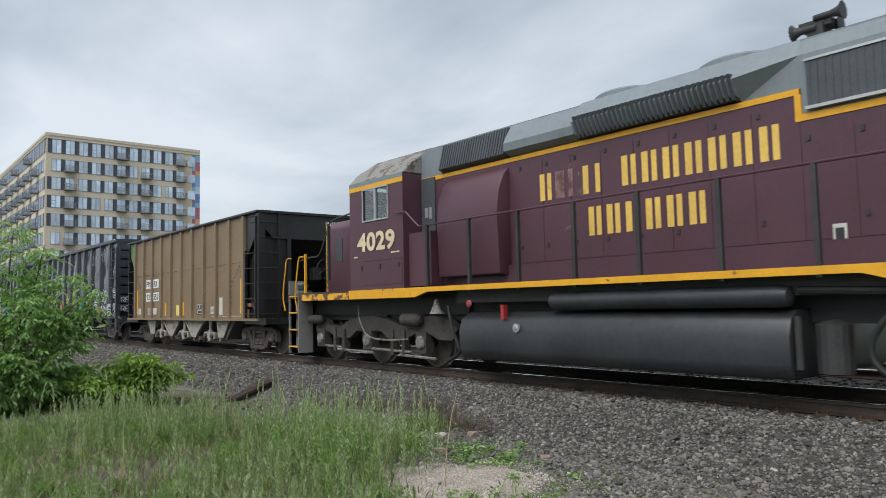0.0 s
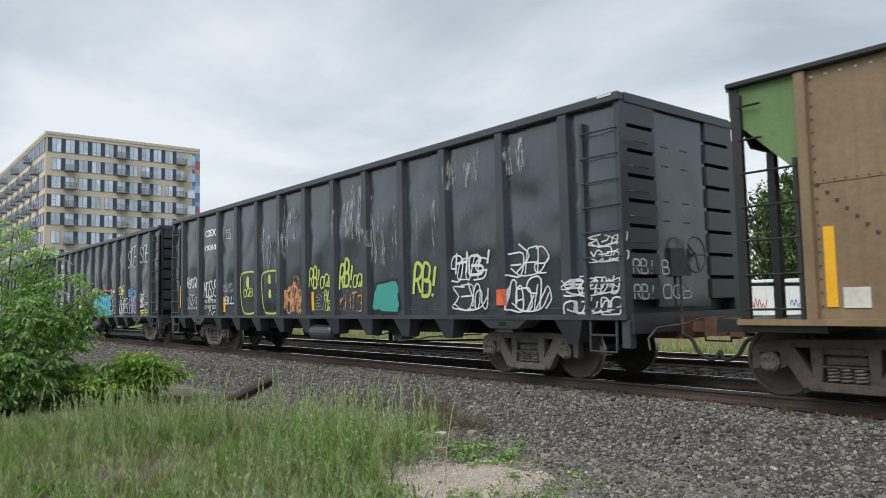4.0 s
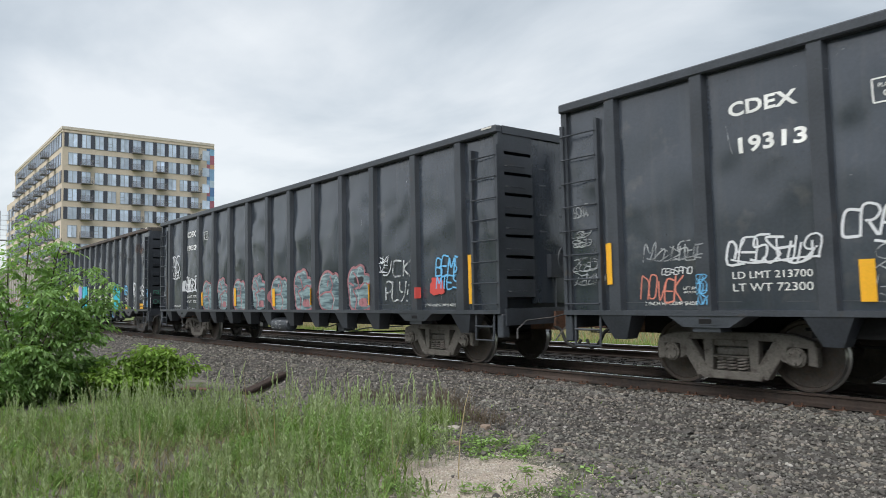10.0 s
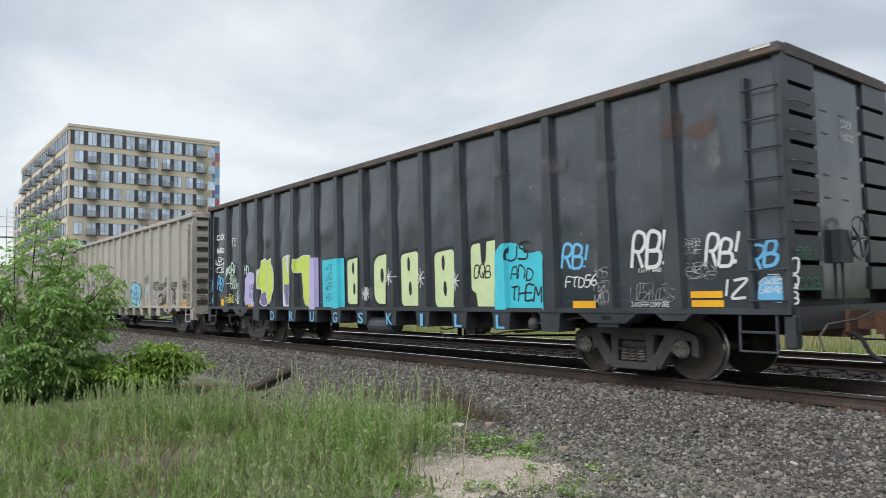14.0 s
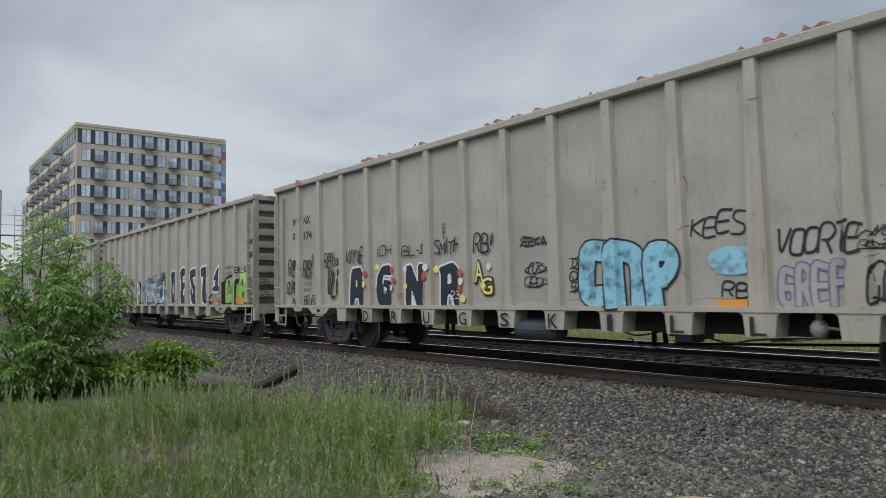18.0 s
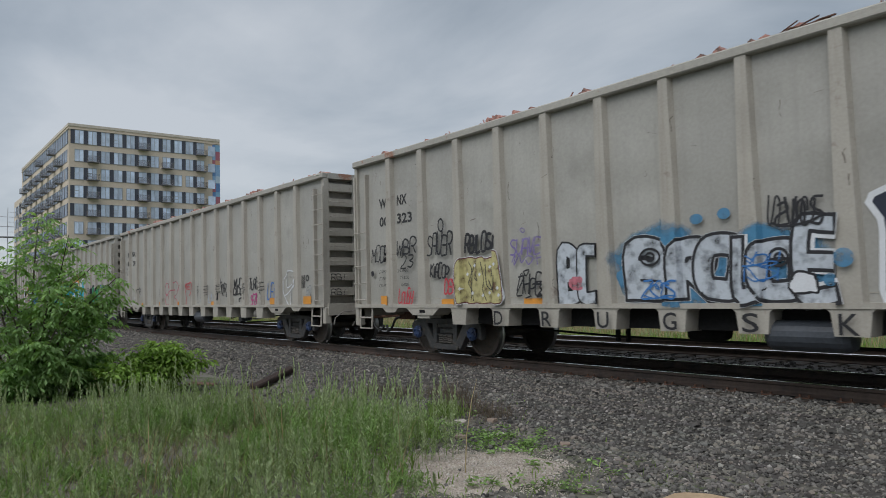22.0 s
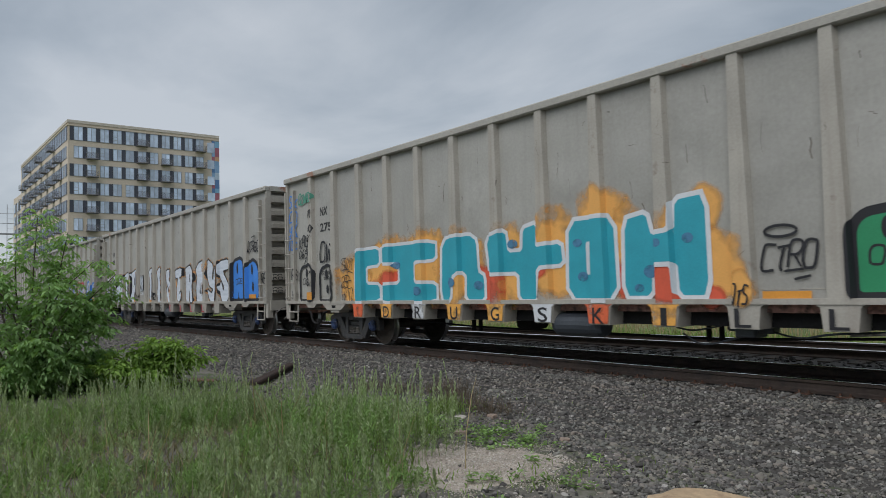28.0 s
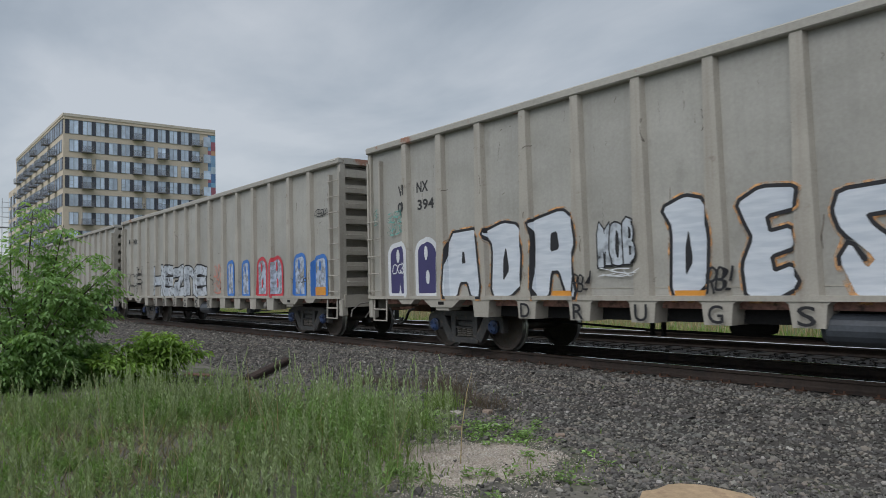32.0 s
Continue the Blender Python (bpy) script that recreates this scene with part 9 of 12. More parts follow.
# block letters and shapes in a unit box: outline, then holes
BLOCKS = {
    "bubble row": [[(0.03, 0.02), (0.1, 0), (0.16, 0.05), (0.25, 0), (0.4, 0.03), (0.5, 0), (0.62, 0.02), (0.78, 0.02), (0.86, 0), (1, 0.03), (0.98, 0.4), (0.94, 0.78), (0.9, 1.08), (0.8, 1.1), (0.78, 0.98), (0.6, 0.93), (0.52, 1), (0.4, 0.96), (0.3, 1), (0.1, 0.98), (0.01, 0.85), (0, 0.4)]],
    "D": [[(0.15, 0), (0.6, 0), (0.95, 0.18), (1, 0.6), (0.85, 0.95), (0.5, 1), (0, 0.9), (0.22, 0.7)], [(0.45, 0.2), (0.62, 0.35), (0.55, 0.68), (0.47, 0.5)]],
    "E": [[(0.1, 0), (0.6, 0), (1, 0.12), (0.85, 0.28), (0.55, 0.22), (0.5, 0.38), (0.9, 0.45), (0.85, 0.62), (0.5, 0.58), (0.45, 0.75), (0.95, 0.8), (1, 0.97), (0.4, 1), (0, 0.88), (0.12, 0.7), (0.25, 0.55), (0.05, 0.3)]],
    "S": [[(0.1, 0.97), (0.98, 1), (1, 0.78), (0.45, 0.75), (0.55, 0.64), (0.98, 0.42), (1, 0.15), (0.75, 0), (0.3, 0), (0.05, 0.35), (0.22, 0.5), (0.45, 0.26), (0.58, 0.35), (0.1, 0.62), (0, 0.8)]],
    "T": [[(0, 0.97), (1, 1), (0.98, 0.76), (0.62, 0.74), (0.58, 0.35), (0.7, 0.22), (0.95, 0.32), (0.85, 0.06), (0.5, 0), (0.2, 0.05), (0.15, 0.35), (0.32, 0.74), (0.02, 0.72)]],
    "R": [[(0.05, 0), (0.35, 0), (0.42, 0.3), (0.6, 0.3), (0.75, 0), (1, 0), (0.9, 0.42), (1, 0.6), (0.95, 0.85), (0.7, 1), (0, 0.9), (0.1, 0.72)], [(0.42, 0.52), (0.62, 0.55), (0.58, 0.76), (0.44, 0.74)]],
    "O": [[(0.15, 0), (0.8, 0), (1, 0.3), (0.85, 0.6), (0.95, 0.8), (0.92, 1), (0.4, 0.95), (0, 0.8), (0.2, 0.62), (0.05, 0.3)], [(0.45, 0.2), (0.6, 0.2), (0.53, 0.55)]],
    "Y": [[(0.05, 1), (0.6, 0.86), (0.45, 0.55), (0.6, 0.5), (0.68, 0.78), (1, 0.8), (1, 0.3), (0.9, 0.06), (0.5, 0), (0.2, 0.05), (0, 0.3), (0.4, 0.2), (0.6, 0.3), (0.2, 0.38), (0, 0.62)]],
    "A": [[(0, 0), (0.3, 0), (0.4, 0.22), (0.6, 0.22), (0.68, 0), (1, 0), (0.88, 1), (0.15, 0.97)], [(0.46, 0.5), (0.56, 0.5), (0.53, 0.68), (0.48, 0.68)]],
    "G": [[(0.35, 0), (0.85, 0.02), (1, 0.25), (0.98, 0.62), (0.5, 0.66), (0.48, 0.5), (0.7, 0.45), (0.6, 0.3), (0.45, 0.32), (0.4, 0.6), (0.5, 0.78), (0.98, 0.74), (0.9, 1), (0.4, 0.98), (0.08, 0.75), (0, 0.4), (0.12, 0.1)]],
    "N": [[(0, 0), (0.3, 0), (0.34, 0.45), (0.62, 0), (1, 0), (1, 1), (0.7, 1), (0.68, 0.55), (0.35, 1), (0.05, 0.97)]],
    "1": [[(0, 0), (1, 0), (0.98, 0.2), (0.78, 0.22), (0.98, 1.05), (0.6, 0.9), (0.1, 0.55), (0.15, 0.42), (0.42, 0.5), (0.38, 0.22), (0, 0.2)]],
    "square C": [[(0, 0), (1, 0.02), (1, 0.3), (0.45, 0.32), (0.45, 0.68), (1, 0.7), (1, 1), (0.1, 0.98), (0, 0.6)]],
    "barred I": [[(0, 0), (1, 0), (1, 0.28), (0.66, 0.3), (0.66, 0.7), (1, 0.72), (1, 1), (0, 1), (0, 0.72), (0.34, 0.7), (0.34, 0.3), (0, 0.28)]],
    "arched R": [[(0, 0), (0.3, 0), (0.34, 0.38), (0.5, 0.46), (0.62, 0.38), (0.6, 0), (1, 0), (1, 0.35), (0.87, 0.42), (0.85, 0.9), (0.7, 1), (0.05, 0.97)]],
    "fork": [[(0, 0.9), (0.27, 1), (0.3, 0.68), (0.5, 0.68), (0.52, 1.0), (0.68, 1.05), (0.7, 0.72), (0.98, 0.75), (1, 0.48), (0.72, 0.46), (0.68, 0), (0.45, 0), (0.45, 0.4), (0.05, 0.4)]],
    "square O": [[(0, 0), (1, 0), (0.97, 1), (0.05, 1)], [(0.4, 0.3), (0.5, 0.3), (0.5, 0.72), (0.4, 0.72)]],
    "tall H": [[(0, 0), (0.34, 0), (0.36, 0.4), (0.66, 0.4), (0.68, 0), (1, 0), (1, 1.15), (0.66, 1.12), (0.64, 0.75), (0.36, 0.72), (0.3, 1), (0.03, 0.95)]],
    "round": [[(0.08, 0.1), (0.3, 0), (0.75, 0), (1, 0.02), (0.99, 0.75), (0.86, 0.95), (0.72, 0.88), (0.55, 1), (0.3, 0.98), (0.08, 0.75), (0, 0.4)]],
    "fist": [[(0.12, 0), (0.95, 0), (1, 0.25), (0.97, 0.48), (0.88, 0.55), (1, 0.68), (0.88, 0.78), (0.74, 0.75), (0.75, 0.93), (0.58, 1), (0.42, 0.92), (0.25, 0.95), (0.08, 0.8), (0.04, 0.6), (0.12, 0.3)]],
    "lowercase b": [[(0.08, 0), (0.92, 0.02), (1, 0.2), (0.95, 0.48), (0.42, 0.5), (0.65, 0.58), (0.6, 0.85), (0.25, 0.84), (0.22, 1), (0.02, 0.97), (0.05, 0.4), (0, 0.35)]],
    "cyan left": [[(0.05, 0), (0.9, 0), (0.75, 0.3), (1, 0.5), (0.8, 0.7), (0.9, 0.95), (0.5, 1), (0.2, 0.85), (0, 0.5), (0.12, 0.4)]],
    "cyan middle": [[(0, 0), (0.4, -0.05), (0.5, 0.45), (0.62, 0), (1, 0), (1, 0.85), (0.7, 1), (0.45, 0.8), (0.2, 1.02), (0, 0.9)]],
    "cyan right": [[(0, 0), (1, 0.05), (0.95, 0.3), (0.6, 0.25), (0.55, 0.4), (0.85, 0.5), (0.8, 0.65), (0.5, 0.65), (0.6, 0.8), (1, 0.8), (0.9, 1), (0.1, 0.95)]],
    "ragged": [[(0, 0.02), (1, 0), (0.98, 0.4), (1, 0.8), (0.93, 1), (0.86, 0.93), (0.8, 1), (0.7, 0.95), (0.62, 1), (0.52, 0.92), (0.42, 1.03), (0.33, 0.98), (0.28, 1.03), (0.18, 0.9), (0.06, 0.85), (0.01, 0.6), (0.03, 0.45), (-0.02, 0.3), (0.03, 0.22)]],
}


def shaped(pts, cut, rounds=1):
    """The outline with its corners cut, as a spray can leaves them."""
    for _ in range(rounds):
        out = []
        for a, b in zip(pts, pts[1:] + pts[:1]):
            out += [(a[0] + (b[0] - a[0]) * f, a[1] + (b[1] - a[1]) * f) for f in (cut, 1 - cut)]
        pts = out
    return pts


def spread(pts, d):
    """The outline moved outward by d."""
    turn = sum(a[0] * b[1] - a[1] * b[0] for a, b in zip(pts, pts[1:] + pts[:1]))
    out = []
    for a, p, b in zip(pts[-1:] + pts[:-1], pts, pts[1:] + pts[:1]):
        d0, d1 = (Vector(p) - Vector(a)).normalized(), (Vector(b) - Vector(p)).normalized()
        m = d0 + d1
        m = m.normalized() if m.length > 0.3 else d0
        q = Vector((m.y, -m.x)) * d / max(0.55, m.dot(d1)) * (1 if turn > 0 else -1)
        out.append((p[0] + q.x, p[1] + q.y))
    return out


def sheet(pts, lift):
    bm = bmesh.new()
    vs = [bm.verts.new((x, -lift, z)) for x, z in pts]
    for tri in tessellate_polygon([[Vector((x, z, 0)) for x, z in pts]]):
        try:
            bm.faces.new([vs[i] for i in tri])
        except ValueError:
            pass
    return bm


def piece(car, key, x0, x1, z0, z1, fill, edge=None, rim=0.04, halo=None, cut=0.14, rounds=1):
    """A painted block letter or shape: glow, outline, fill, and its holes in the outline's colour."""
    rows = [[(x0 + (x1 - x0) * a, z0 + (z1 - z0) * b) for a, b in row] for row in BLOCKS[key]]
    rows = [shaped(row, cut, rounds) for row in rows]
    for mat, d in ((halo, rim * 1.55), (edge, rim), (fill, 0.0)):
        if mat is not None:
            put_mark("graffiti" if d == 0 else "graffiti_outline", drape(sheet(spread(rows[0], d) if d else rows[0], 0.0), car), mat, car)
            _marks[car] += 2
    for row in rows[1:]:
        put_mark("graffiti_outline", drape(sheet(row, 0.0), car), edge or fill, car)


def swirl(car, x0, x1, z0, z1, lines, material, width):
    """Free strokes in a unit box."""
    bm = bmesh.new()
    for i, line in enumerate(lines):
        pts = curve_points([(x0 + (x1 - x0) * a, 0, z0 + (z1 - z0) * b) for a, b in line], 5)
        ribbon(bm, [(p.x, p.z) for p in pts], width, 0.0004 * i, 0.0004 * i + 0.0008)
    put_mark("graffiti", drape(bm, car), material, car)


def brushed(name, dark, pale):
    """Paint laid on in level strokes, two tones streaked together."""
    m = paint(name, dark, 0.6, 0.1)
    nt = m.node_tree
    tc, mp, t = nt.nodes.new("ShaderNodeTexCoord"), nt.nodes.new("ShaderNodeMapping"), nt.nodes.new("ShaderNodeTexNoise")
    mp.inputs["Scale"].default_value = (2.2, 2.2, 15.0)
    t.inputs["Scale"].default_value, t.inputs["Detail"].default_value = 1.0, 5.0
    r, mx = nt.nodes.new("ShaderNodeMapRange"), nt.nodes.new("ShaderNodeMix")
    mx.data_type = "RGBA"
    r.inputs[1].default_value, r.inputs[2].default_value = 0.38, 0.66
    mx.inputs[6].default_value, mx.inputs[7].default_value = (*dark, 1), (*pale, 1)
    nt.links.new(tc.outputs["Object"], mp.inputs[0])
    nt.links.new(mp.outputs[0], t.inputs["Vector"])
    nt.links.new(t.outputs["Fac"], r.inputs[0])
    nt.links.new(r.outputs[0], mx.inputs[0])
    nt.links.new(mx.outputs[2], nt.nodes["Principled BSDF"].inputs["Base Color"])
    return m


STREAKED_TEAL = brushed("streaked_teal_spray", (0.05, 0.085, 0.105), (0.25, 0.36, 0.38))
ROSE_LINE, MINT_LINE = spray("rose_line", (0.36, 0.15, 0.17), 0.97), spray("mint_line", (0.33, 0.43, 0.44), 0.95)
WHITE_BLUE = brushed("silver_white_spray", (0.50, 0.55, 0.62), (0.62, 0.66, 0.72))


def ghost(car, key, x0, x1, z0, z1):
    """A streaky teal bubble letter with rose outlines."""
    piece(car, key, x0, x1, z0, z1, STREAKED_TEAL, ROSE_LINE, 0.055, None, 0.25, 2)
    w, h = x1 - x0, z1 - z0
    if key == "round":
        lines = [[(0.02, 0.36), (0.3, 0.46), (0.58, 0.48), (0.68, 0.68), (0.58, 0.9)], [(0.6, 0.48), (0.72, 0.25), (0.62, 0.0)], [(0.45, 0.62), (0.5, 0.78)]]
        pale = [[(0.06, 0.3), (0.05, 0.6), (0.2, 0.88), (0.45, 0.95)], [(0.75, 0.7), (0.85, 0.85), (0.95, 0.7)], [(0.68, 0.1), (0.76, 0.3), (0.66, 0.45)]]
    else:
        lines = [[(0.32, 0), (0.4, 0.25), (0.28, 0.45), (0.5, 0.52), (0.45, 0.72), (0.3, 0.85)], [(0.52, 0.48), (0.75, 0.6), (0.95, 0.55)], [(0.1, 0.62), (0.3, 0.55)]]
        pale = [[(0.14, 0.1), (0.14, 0.5)], [(0.12, 0.7), (0.2, 0.86), (0.32, 0.88)], [(0.48, 0.8), (0.55, 0.93), (0.68, 0.9)], [(0.46, 0.1), (0.5, 0.3), (0.42, 0.45)]]
        blob(car, 5, x0 + 0.5 * w, x0 + 0.88 * w, z0 + 0.06 * h, z0 + 0.26 * h, ROSE_LINE, None, 0.06, 1)
    swirl(car, x0, x1, z0, z1, lines, ROSE_LINE, 0.045)
    swirl(car, x0, x1, z0, z1, pale, MINT_LINE, 0.03)


def drum_tag(car, text, x0, x1, z0, z1):
    """Thin sprayed capitals on the air reservoir."""
    bm = bmesh.new()
    unit = (x1 - x0) / len(text)
    for i, c in enumerate(text):
        for st in STROKES.get(c, ()):
            pts = [(x0 + unit * (i + 0.75 * a + 0.1 * b), 0, z0 + (z1 - z0) * b) for a, b in st]
            ribbon(bm, [(p.x, p.z) for p in curve_points(pts, 3)], 0.022, 0, 0)
    for v in bm.verts:
        v.co.y = -1.567
    put_mark("graffiti", bm, GREY_SPRAY, car)


def loco_marks():
    flat_text(0, "4029", -6.46, -5.05, 2.44, 2.86, -1.531, CREAM, 0.035)
    for x0, x1, z in ((-6.60, -6.45, 2.33), (-5.20, -4.90, 2.36)):
        part("lettering", boxes((x0, x1, -1.533, -1.529, z, z + 0.03)), CREAM, loco)
    # the company's name: plain upright shapes, with two of them worn away
    spans = [(-1.46, -1.16, 3.0), (-1.10, -0.90, 3.0), (-0.82, -0.72, 3.0), (-0.52, -0.14, 3.0)]
    spans += [(0.24 + 0.363 * i, 0.24 + 0.363 * i + 0.30, 3.03) for i in range(7)] + [(-0.43 + 0.358 * i, -0.43 + 0.358 * i + 0.29, 2.32) for i in range(6)]
    worn = surface("worn_sign", (0.26, 0.15, 0.14), 0.6, vary=0.3, dirt=(0.10, 0.04, 0.045), dirt_at=0.48)
    for i, (a, b, z) in enumerate(spans):
        m, y = (a + b) / 2, (-1.0335, -1.029)
        rows = [(a, b, *y, z, z + 0.07), (a, b, *y, z + 0.39, z + 0.46)]
        if b - a < 0.25:
            rows = [(a, b, *y, z, z + 0.46)]
        else:
            rows = [(a + 0.01, a + 0.12, *y, z, z + 0.46), (b - 0.12, b - 0.03, *y, z, z + 0.46)]
        bm = boxes(*rows)
        part("sign_shape", bm, worn if i in (1, 2) else SIGN_YELLOW, loco, "yellow painted sign shape")
    bm = filled(outline(8, -1.0, -0.35, 2.45, 3.55, 0.0, 40, 0.3), 0.0)
    for v in bm.verts:
        v.co.y = -1.0285
    part("paint_scuff", bm, spray("pale_scuff", (0.22, 0.15, 0.16), 0.35), loco, "pale worn patch in the maroon paint")


loco_marks()
snagged_branch(7)
for car_no, number in ((6, "00174"), (7, "00323"), (8, "00288"), (9, "00275"), (10, "00394")):
    end_text(car_no, "WINX", 9.522, 0.12, 0.50, 3.42, 3.53, STENCIL_BLACK)
    end_text(car_no, number, 9.522, 0.12, 0.52, 3.24, 3.35, STENCIL_BLACK)
    for k_ in (0, 1):
        end_tag(car_no, "RB!", 9.56, -1.38, -0.92, 1.28 + 0.37 * k_, 1.42 + 0.37 * k_, BLACK_SPRAY)
    end_tag(car_no, "OQB", 9.522, -0.62, 0.1, 1.2, 1.36, BLACK_SPRAY)
for k_, z in enumerate((1.28, 1.65)):
    end_tag(2, "RB!", 9.392, -1.38, -0.82, z, z + 0.2, WHITE_SPRAY)
    end_tag(2, ("OQB", "BILL")[k_], 9.352, -0.6, 0.2, z, z + 0.2, WHITE_SPRAY)
end_text(5, "CDEX", 9.612, 0.05, 0.42, 3.46, 3.57, STENCIL_WHITE)
end_text(5, "16020", 9.612, 0.05, 0.46, 3.28, 3.39, STENCIL_WHITE)
for k_, word in enumerate(("OQB", "RB!")):
    end_tag(5, word, 9.65, -1.38, -0.8, 1.28 + 0.37 * k_, 1.42 + 0.37 * k_, GREEN_SPRAY)


# ---- lettering and graffiti on the cars ----
scuffs(2, 14, 60, PALE_WASH, 0.5)
scuffs(3, 21, 60, PALE_WASH, 0.5)
scuffs(4, 28, 60, PALE_WASH, 0.5)
scuffs(5, 35, 60, PALE_WASH, 0.5)
scuffs(6, 42, 90, RUST_RUN, 0.7)
scuffs(7, 49, 90, RUST_RUN, 0.7)
scuffs(8, 56, 90, RUST_RUN, 0.7)
scuffs(9, 63, 90, RUST_RUN, 0.7)
scuffs(10, 70, 90, RUST_RUN, 0.7)
scuffs(11, 77, 90, RUST_RUN, 0.7)
stencil(2, "CDEX", -6.54, -5.70, 3.49, 3.71, STENCIL_WHITE)
stencil(2, "19269", -6.55, -5.63, 3.06, 3.24, STENCIL_WHITE)
plate(2, -4.86, -4.57, 3.32, 3.57, STENCIL_WHITE)
stencil(2, "LD LMT 213700", -6.61, -5.55, 1.44, 1.54, STENCIL_WHITE)
stencil(2, "LT WT 72300", -6.62, -5.55, 1.26, 1.36, STENCIL_WHITE)
block(2, "reflector", -8.61, -8.43, 1.31, 2.05, YELLOW)
block(2, "reflector", -5.11, -4.97, 1.15, 1.60, YELLOW)
block(2, "reflector", 0.21, 0.34, 1.17, 1.61, YELLOW)
block(2, "reflector", 2.43, 2.56, 1.16, 1.60, YELLOW)
fat(2, "RB!OQB", -8.10, -7.13, 1.97, 2.26, WHITE_SPRAY, None, 0.03, 0.05)
scrawl(2, 1, -8.07, -7.14, 1.25, 1.77, WHITE_SPRAY, 0.015, 4)
hand(2, "MOSYS", -6.62, -5.60, 1.60, 2.10, WHITE_SPRAY, 0.045)
swirl(2, -6.62, -5.60, 1.05, 1.6, [[(0.3, 0.0), (0.45, 0.35), (0.6, 0.05), (0.8, 0.25)], [(0.35, 0.9), (0.4, 1.1), (0.6, 0.85), (0.7, 1.0)]], WHITE_SPRAY, 0.03)
scrawl(2, 3, -5.10, -4.41, 1.73, 2.05, GREY_SPRAY, 0.018, 6)
hand(2, "BILLY", -4.96, -4.22, 1.40, 1.62, LILAC_WHITE, 0.04)
hoop(2, -3.90, -2.92, 1.10, 2.26, CHARTREUSE)
hoop(2, -2.52, -1.50, 1.10, 2.22, CHARTREUSE)
blob(2, 5, -3.48, -3.28, 1.81, 2.14, CHARTREUSE, None, 0.06, 1)
blob(2, 5, -2.11, -1.94, 1.87, 2.14, CHARTREUSE, None, 0.06, 1)
blob(2, 5, -2.10, -1.93, 1.50, 1.74, CHARTREUSE, None, 0.06, 1)
fat(2, "OQB", -3.65, -3.09, 1.57, 1.80, CHARTREUSE, None, 0.02, 0.05)
blob(2, 6, -1.13, -0.29, 1.34, 1.82, ORANGE_MIST, None, 0.06, 1)
hand(2, "WHOPEL", -1.22, -0.14, 1.20, 1.74, SALMON_MIST, 0.06)
hand(2, "OWX", -1.05, -0.3, 1.15, 1.82, SALMON_MIST, 0.045)
swirl(2, -1.2, -0.2, 1.05, 2.05, [[(0.5, 0.72), (0.62, 0.98), (0.78, 0.86), (0.66, 0.70)], [(0.56, 0.0), (0.6, 0.2)], [(0.7, 0.02), (0.72, 0.18)]], ORANGE_MIST, 0.06)
scrawl(2, 8, -2.31, -1.57, 1.17, 1.48, BLACK_SPRAY, 0.03, 4)
fat(2, "RB!", 0.13, 0.62, 1.75, 2.19, CHARTREUSE, None, 0.04, 0.05)
fat(2, "OQB", 0.67, 1.20, 1.72, 1.99, CHARTREUSE, None, 0.035, 0.05)
fat(2, "Bill", 0.84, 1.20, 1.41, 1.62, CHARTREUSE, None, 0.02, 0.05)
fat(2, "ORE", 0.87, 1.19, 1.15, 1.36, CHARTREUSE, None, 0.02, 0.05)
fat(2, "RB!", 1.54, 2.07, 1.66, 2.20, CHARTREUSE, None, 0.04, 0.05)
fat(2, "OQB", 2.11, 2.59, 1.68, 1.95, CHARTREUSE, None, 0.035, 0.05)
fat(2, "KATS", 1.53, 2.44, 1.16, 1.58, ORANGE_MIST, None, 0.0, 0.05)
scrawl(2, 9, 0.34, 0.84, 1.17, 1.60, GREY_SPRAY, 0.012, 7)
blob(2, 10, 2.80, 3.98, 1.03, 1.80, TEAL_SPRAY, BLACK_SPRAY, 0.06, 1)
scrawl(2, 11, 2.91, 3.86, 1.10, 1.58, BLACK_SPRAY, 0.05, 3)
smear(2, 20, -2.61, -2.26, 2.24, 3.44, PALE_WASH, 9)
smear(2, 21, -2.09, -1.69, 2.20, 3.24, PALE_WASH, 9)
smear(2, 22, -1.33, -1.03, 2.50, 3.50, PALE_WASH, 9)
smear(2, 23, -0.97, -0.54, 3.35, 3.73, PALE_WASH, 9)
smear(2, 24, 1.81, 2.08, 2.69, 3.69, PALE_WASH, 9)
smear(2, 25, 2.44, 2.55, 3.21, 3.58, PALE_WASH, 9)
smear(2, 26, 2.75, 3.50, 1.97, 3.22, PALE_WASH, 9)
smear(2, 27, 2.58, 2.74, 2.78, 2.92, PALE_WASH, 9)
scrawl(2, 30, 5.53, 6.41, 1.13, 2.19, WHITE_SPRAY, 0.03, 5)
scrawl(2, 31, 7.03, 7.86, 1.11, 2.28, WHITE_SPRAY, 0.03, 5)
scrawl(2, 32, 8.24, 9.23, 1.44, 1.64, WHITE_SPRAY, 0.03, 5)
scrawl(2, 33, 8.75, 9.36, 1.83, 2.28, WHITE_SPRAY, 0.03, 5)
scrawl(2, 34, 8.32, 9.19, 1.06, 1.60, WHITE_SPRAY, 0.03, 5)
smear(2, 40, 1.24, 2.64, 2.41, 4.04, PALE_WASH, 9)
smear(2, 41, 2.83, 5.08, 2.01, 3.61, PALE_WASH, 9)
smear(2, 42, 5.39, 6.29, 3.36, 4.05, PALE_WASH, 9)
smear(2, 43, 6.98, 7.52, 3.41, 4.02, PALE_WASH, 9)
smear(2, 44, -1.31, -0.35, 2.53, 3.92, PALE_WASH, 9)
fat(2, "RB!", 4.35, 5.01, 1.44, 2.08, CHARTREUSE, None, 0.03, 0.05)
block(2, "reflector", 6.76, 6.98, 1.22, 1.49, ORANGE_RED)
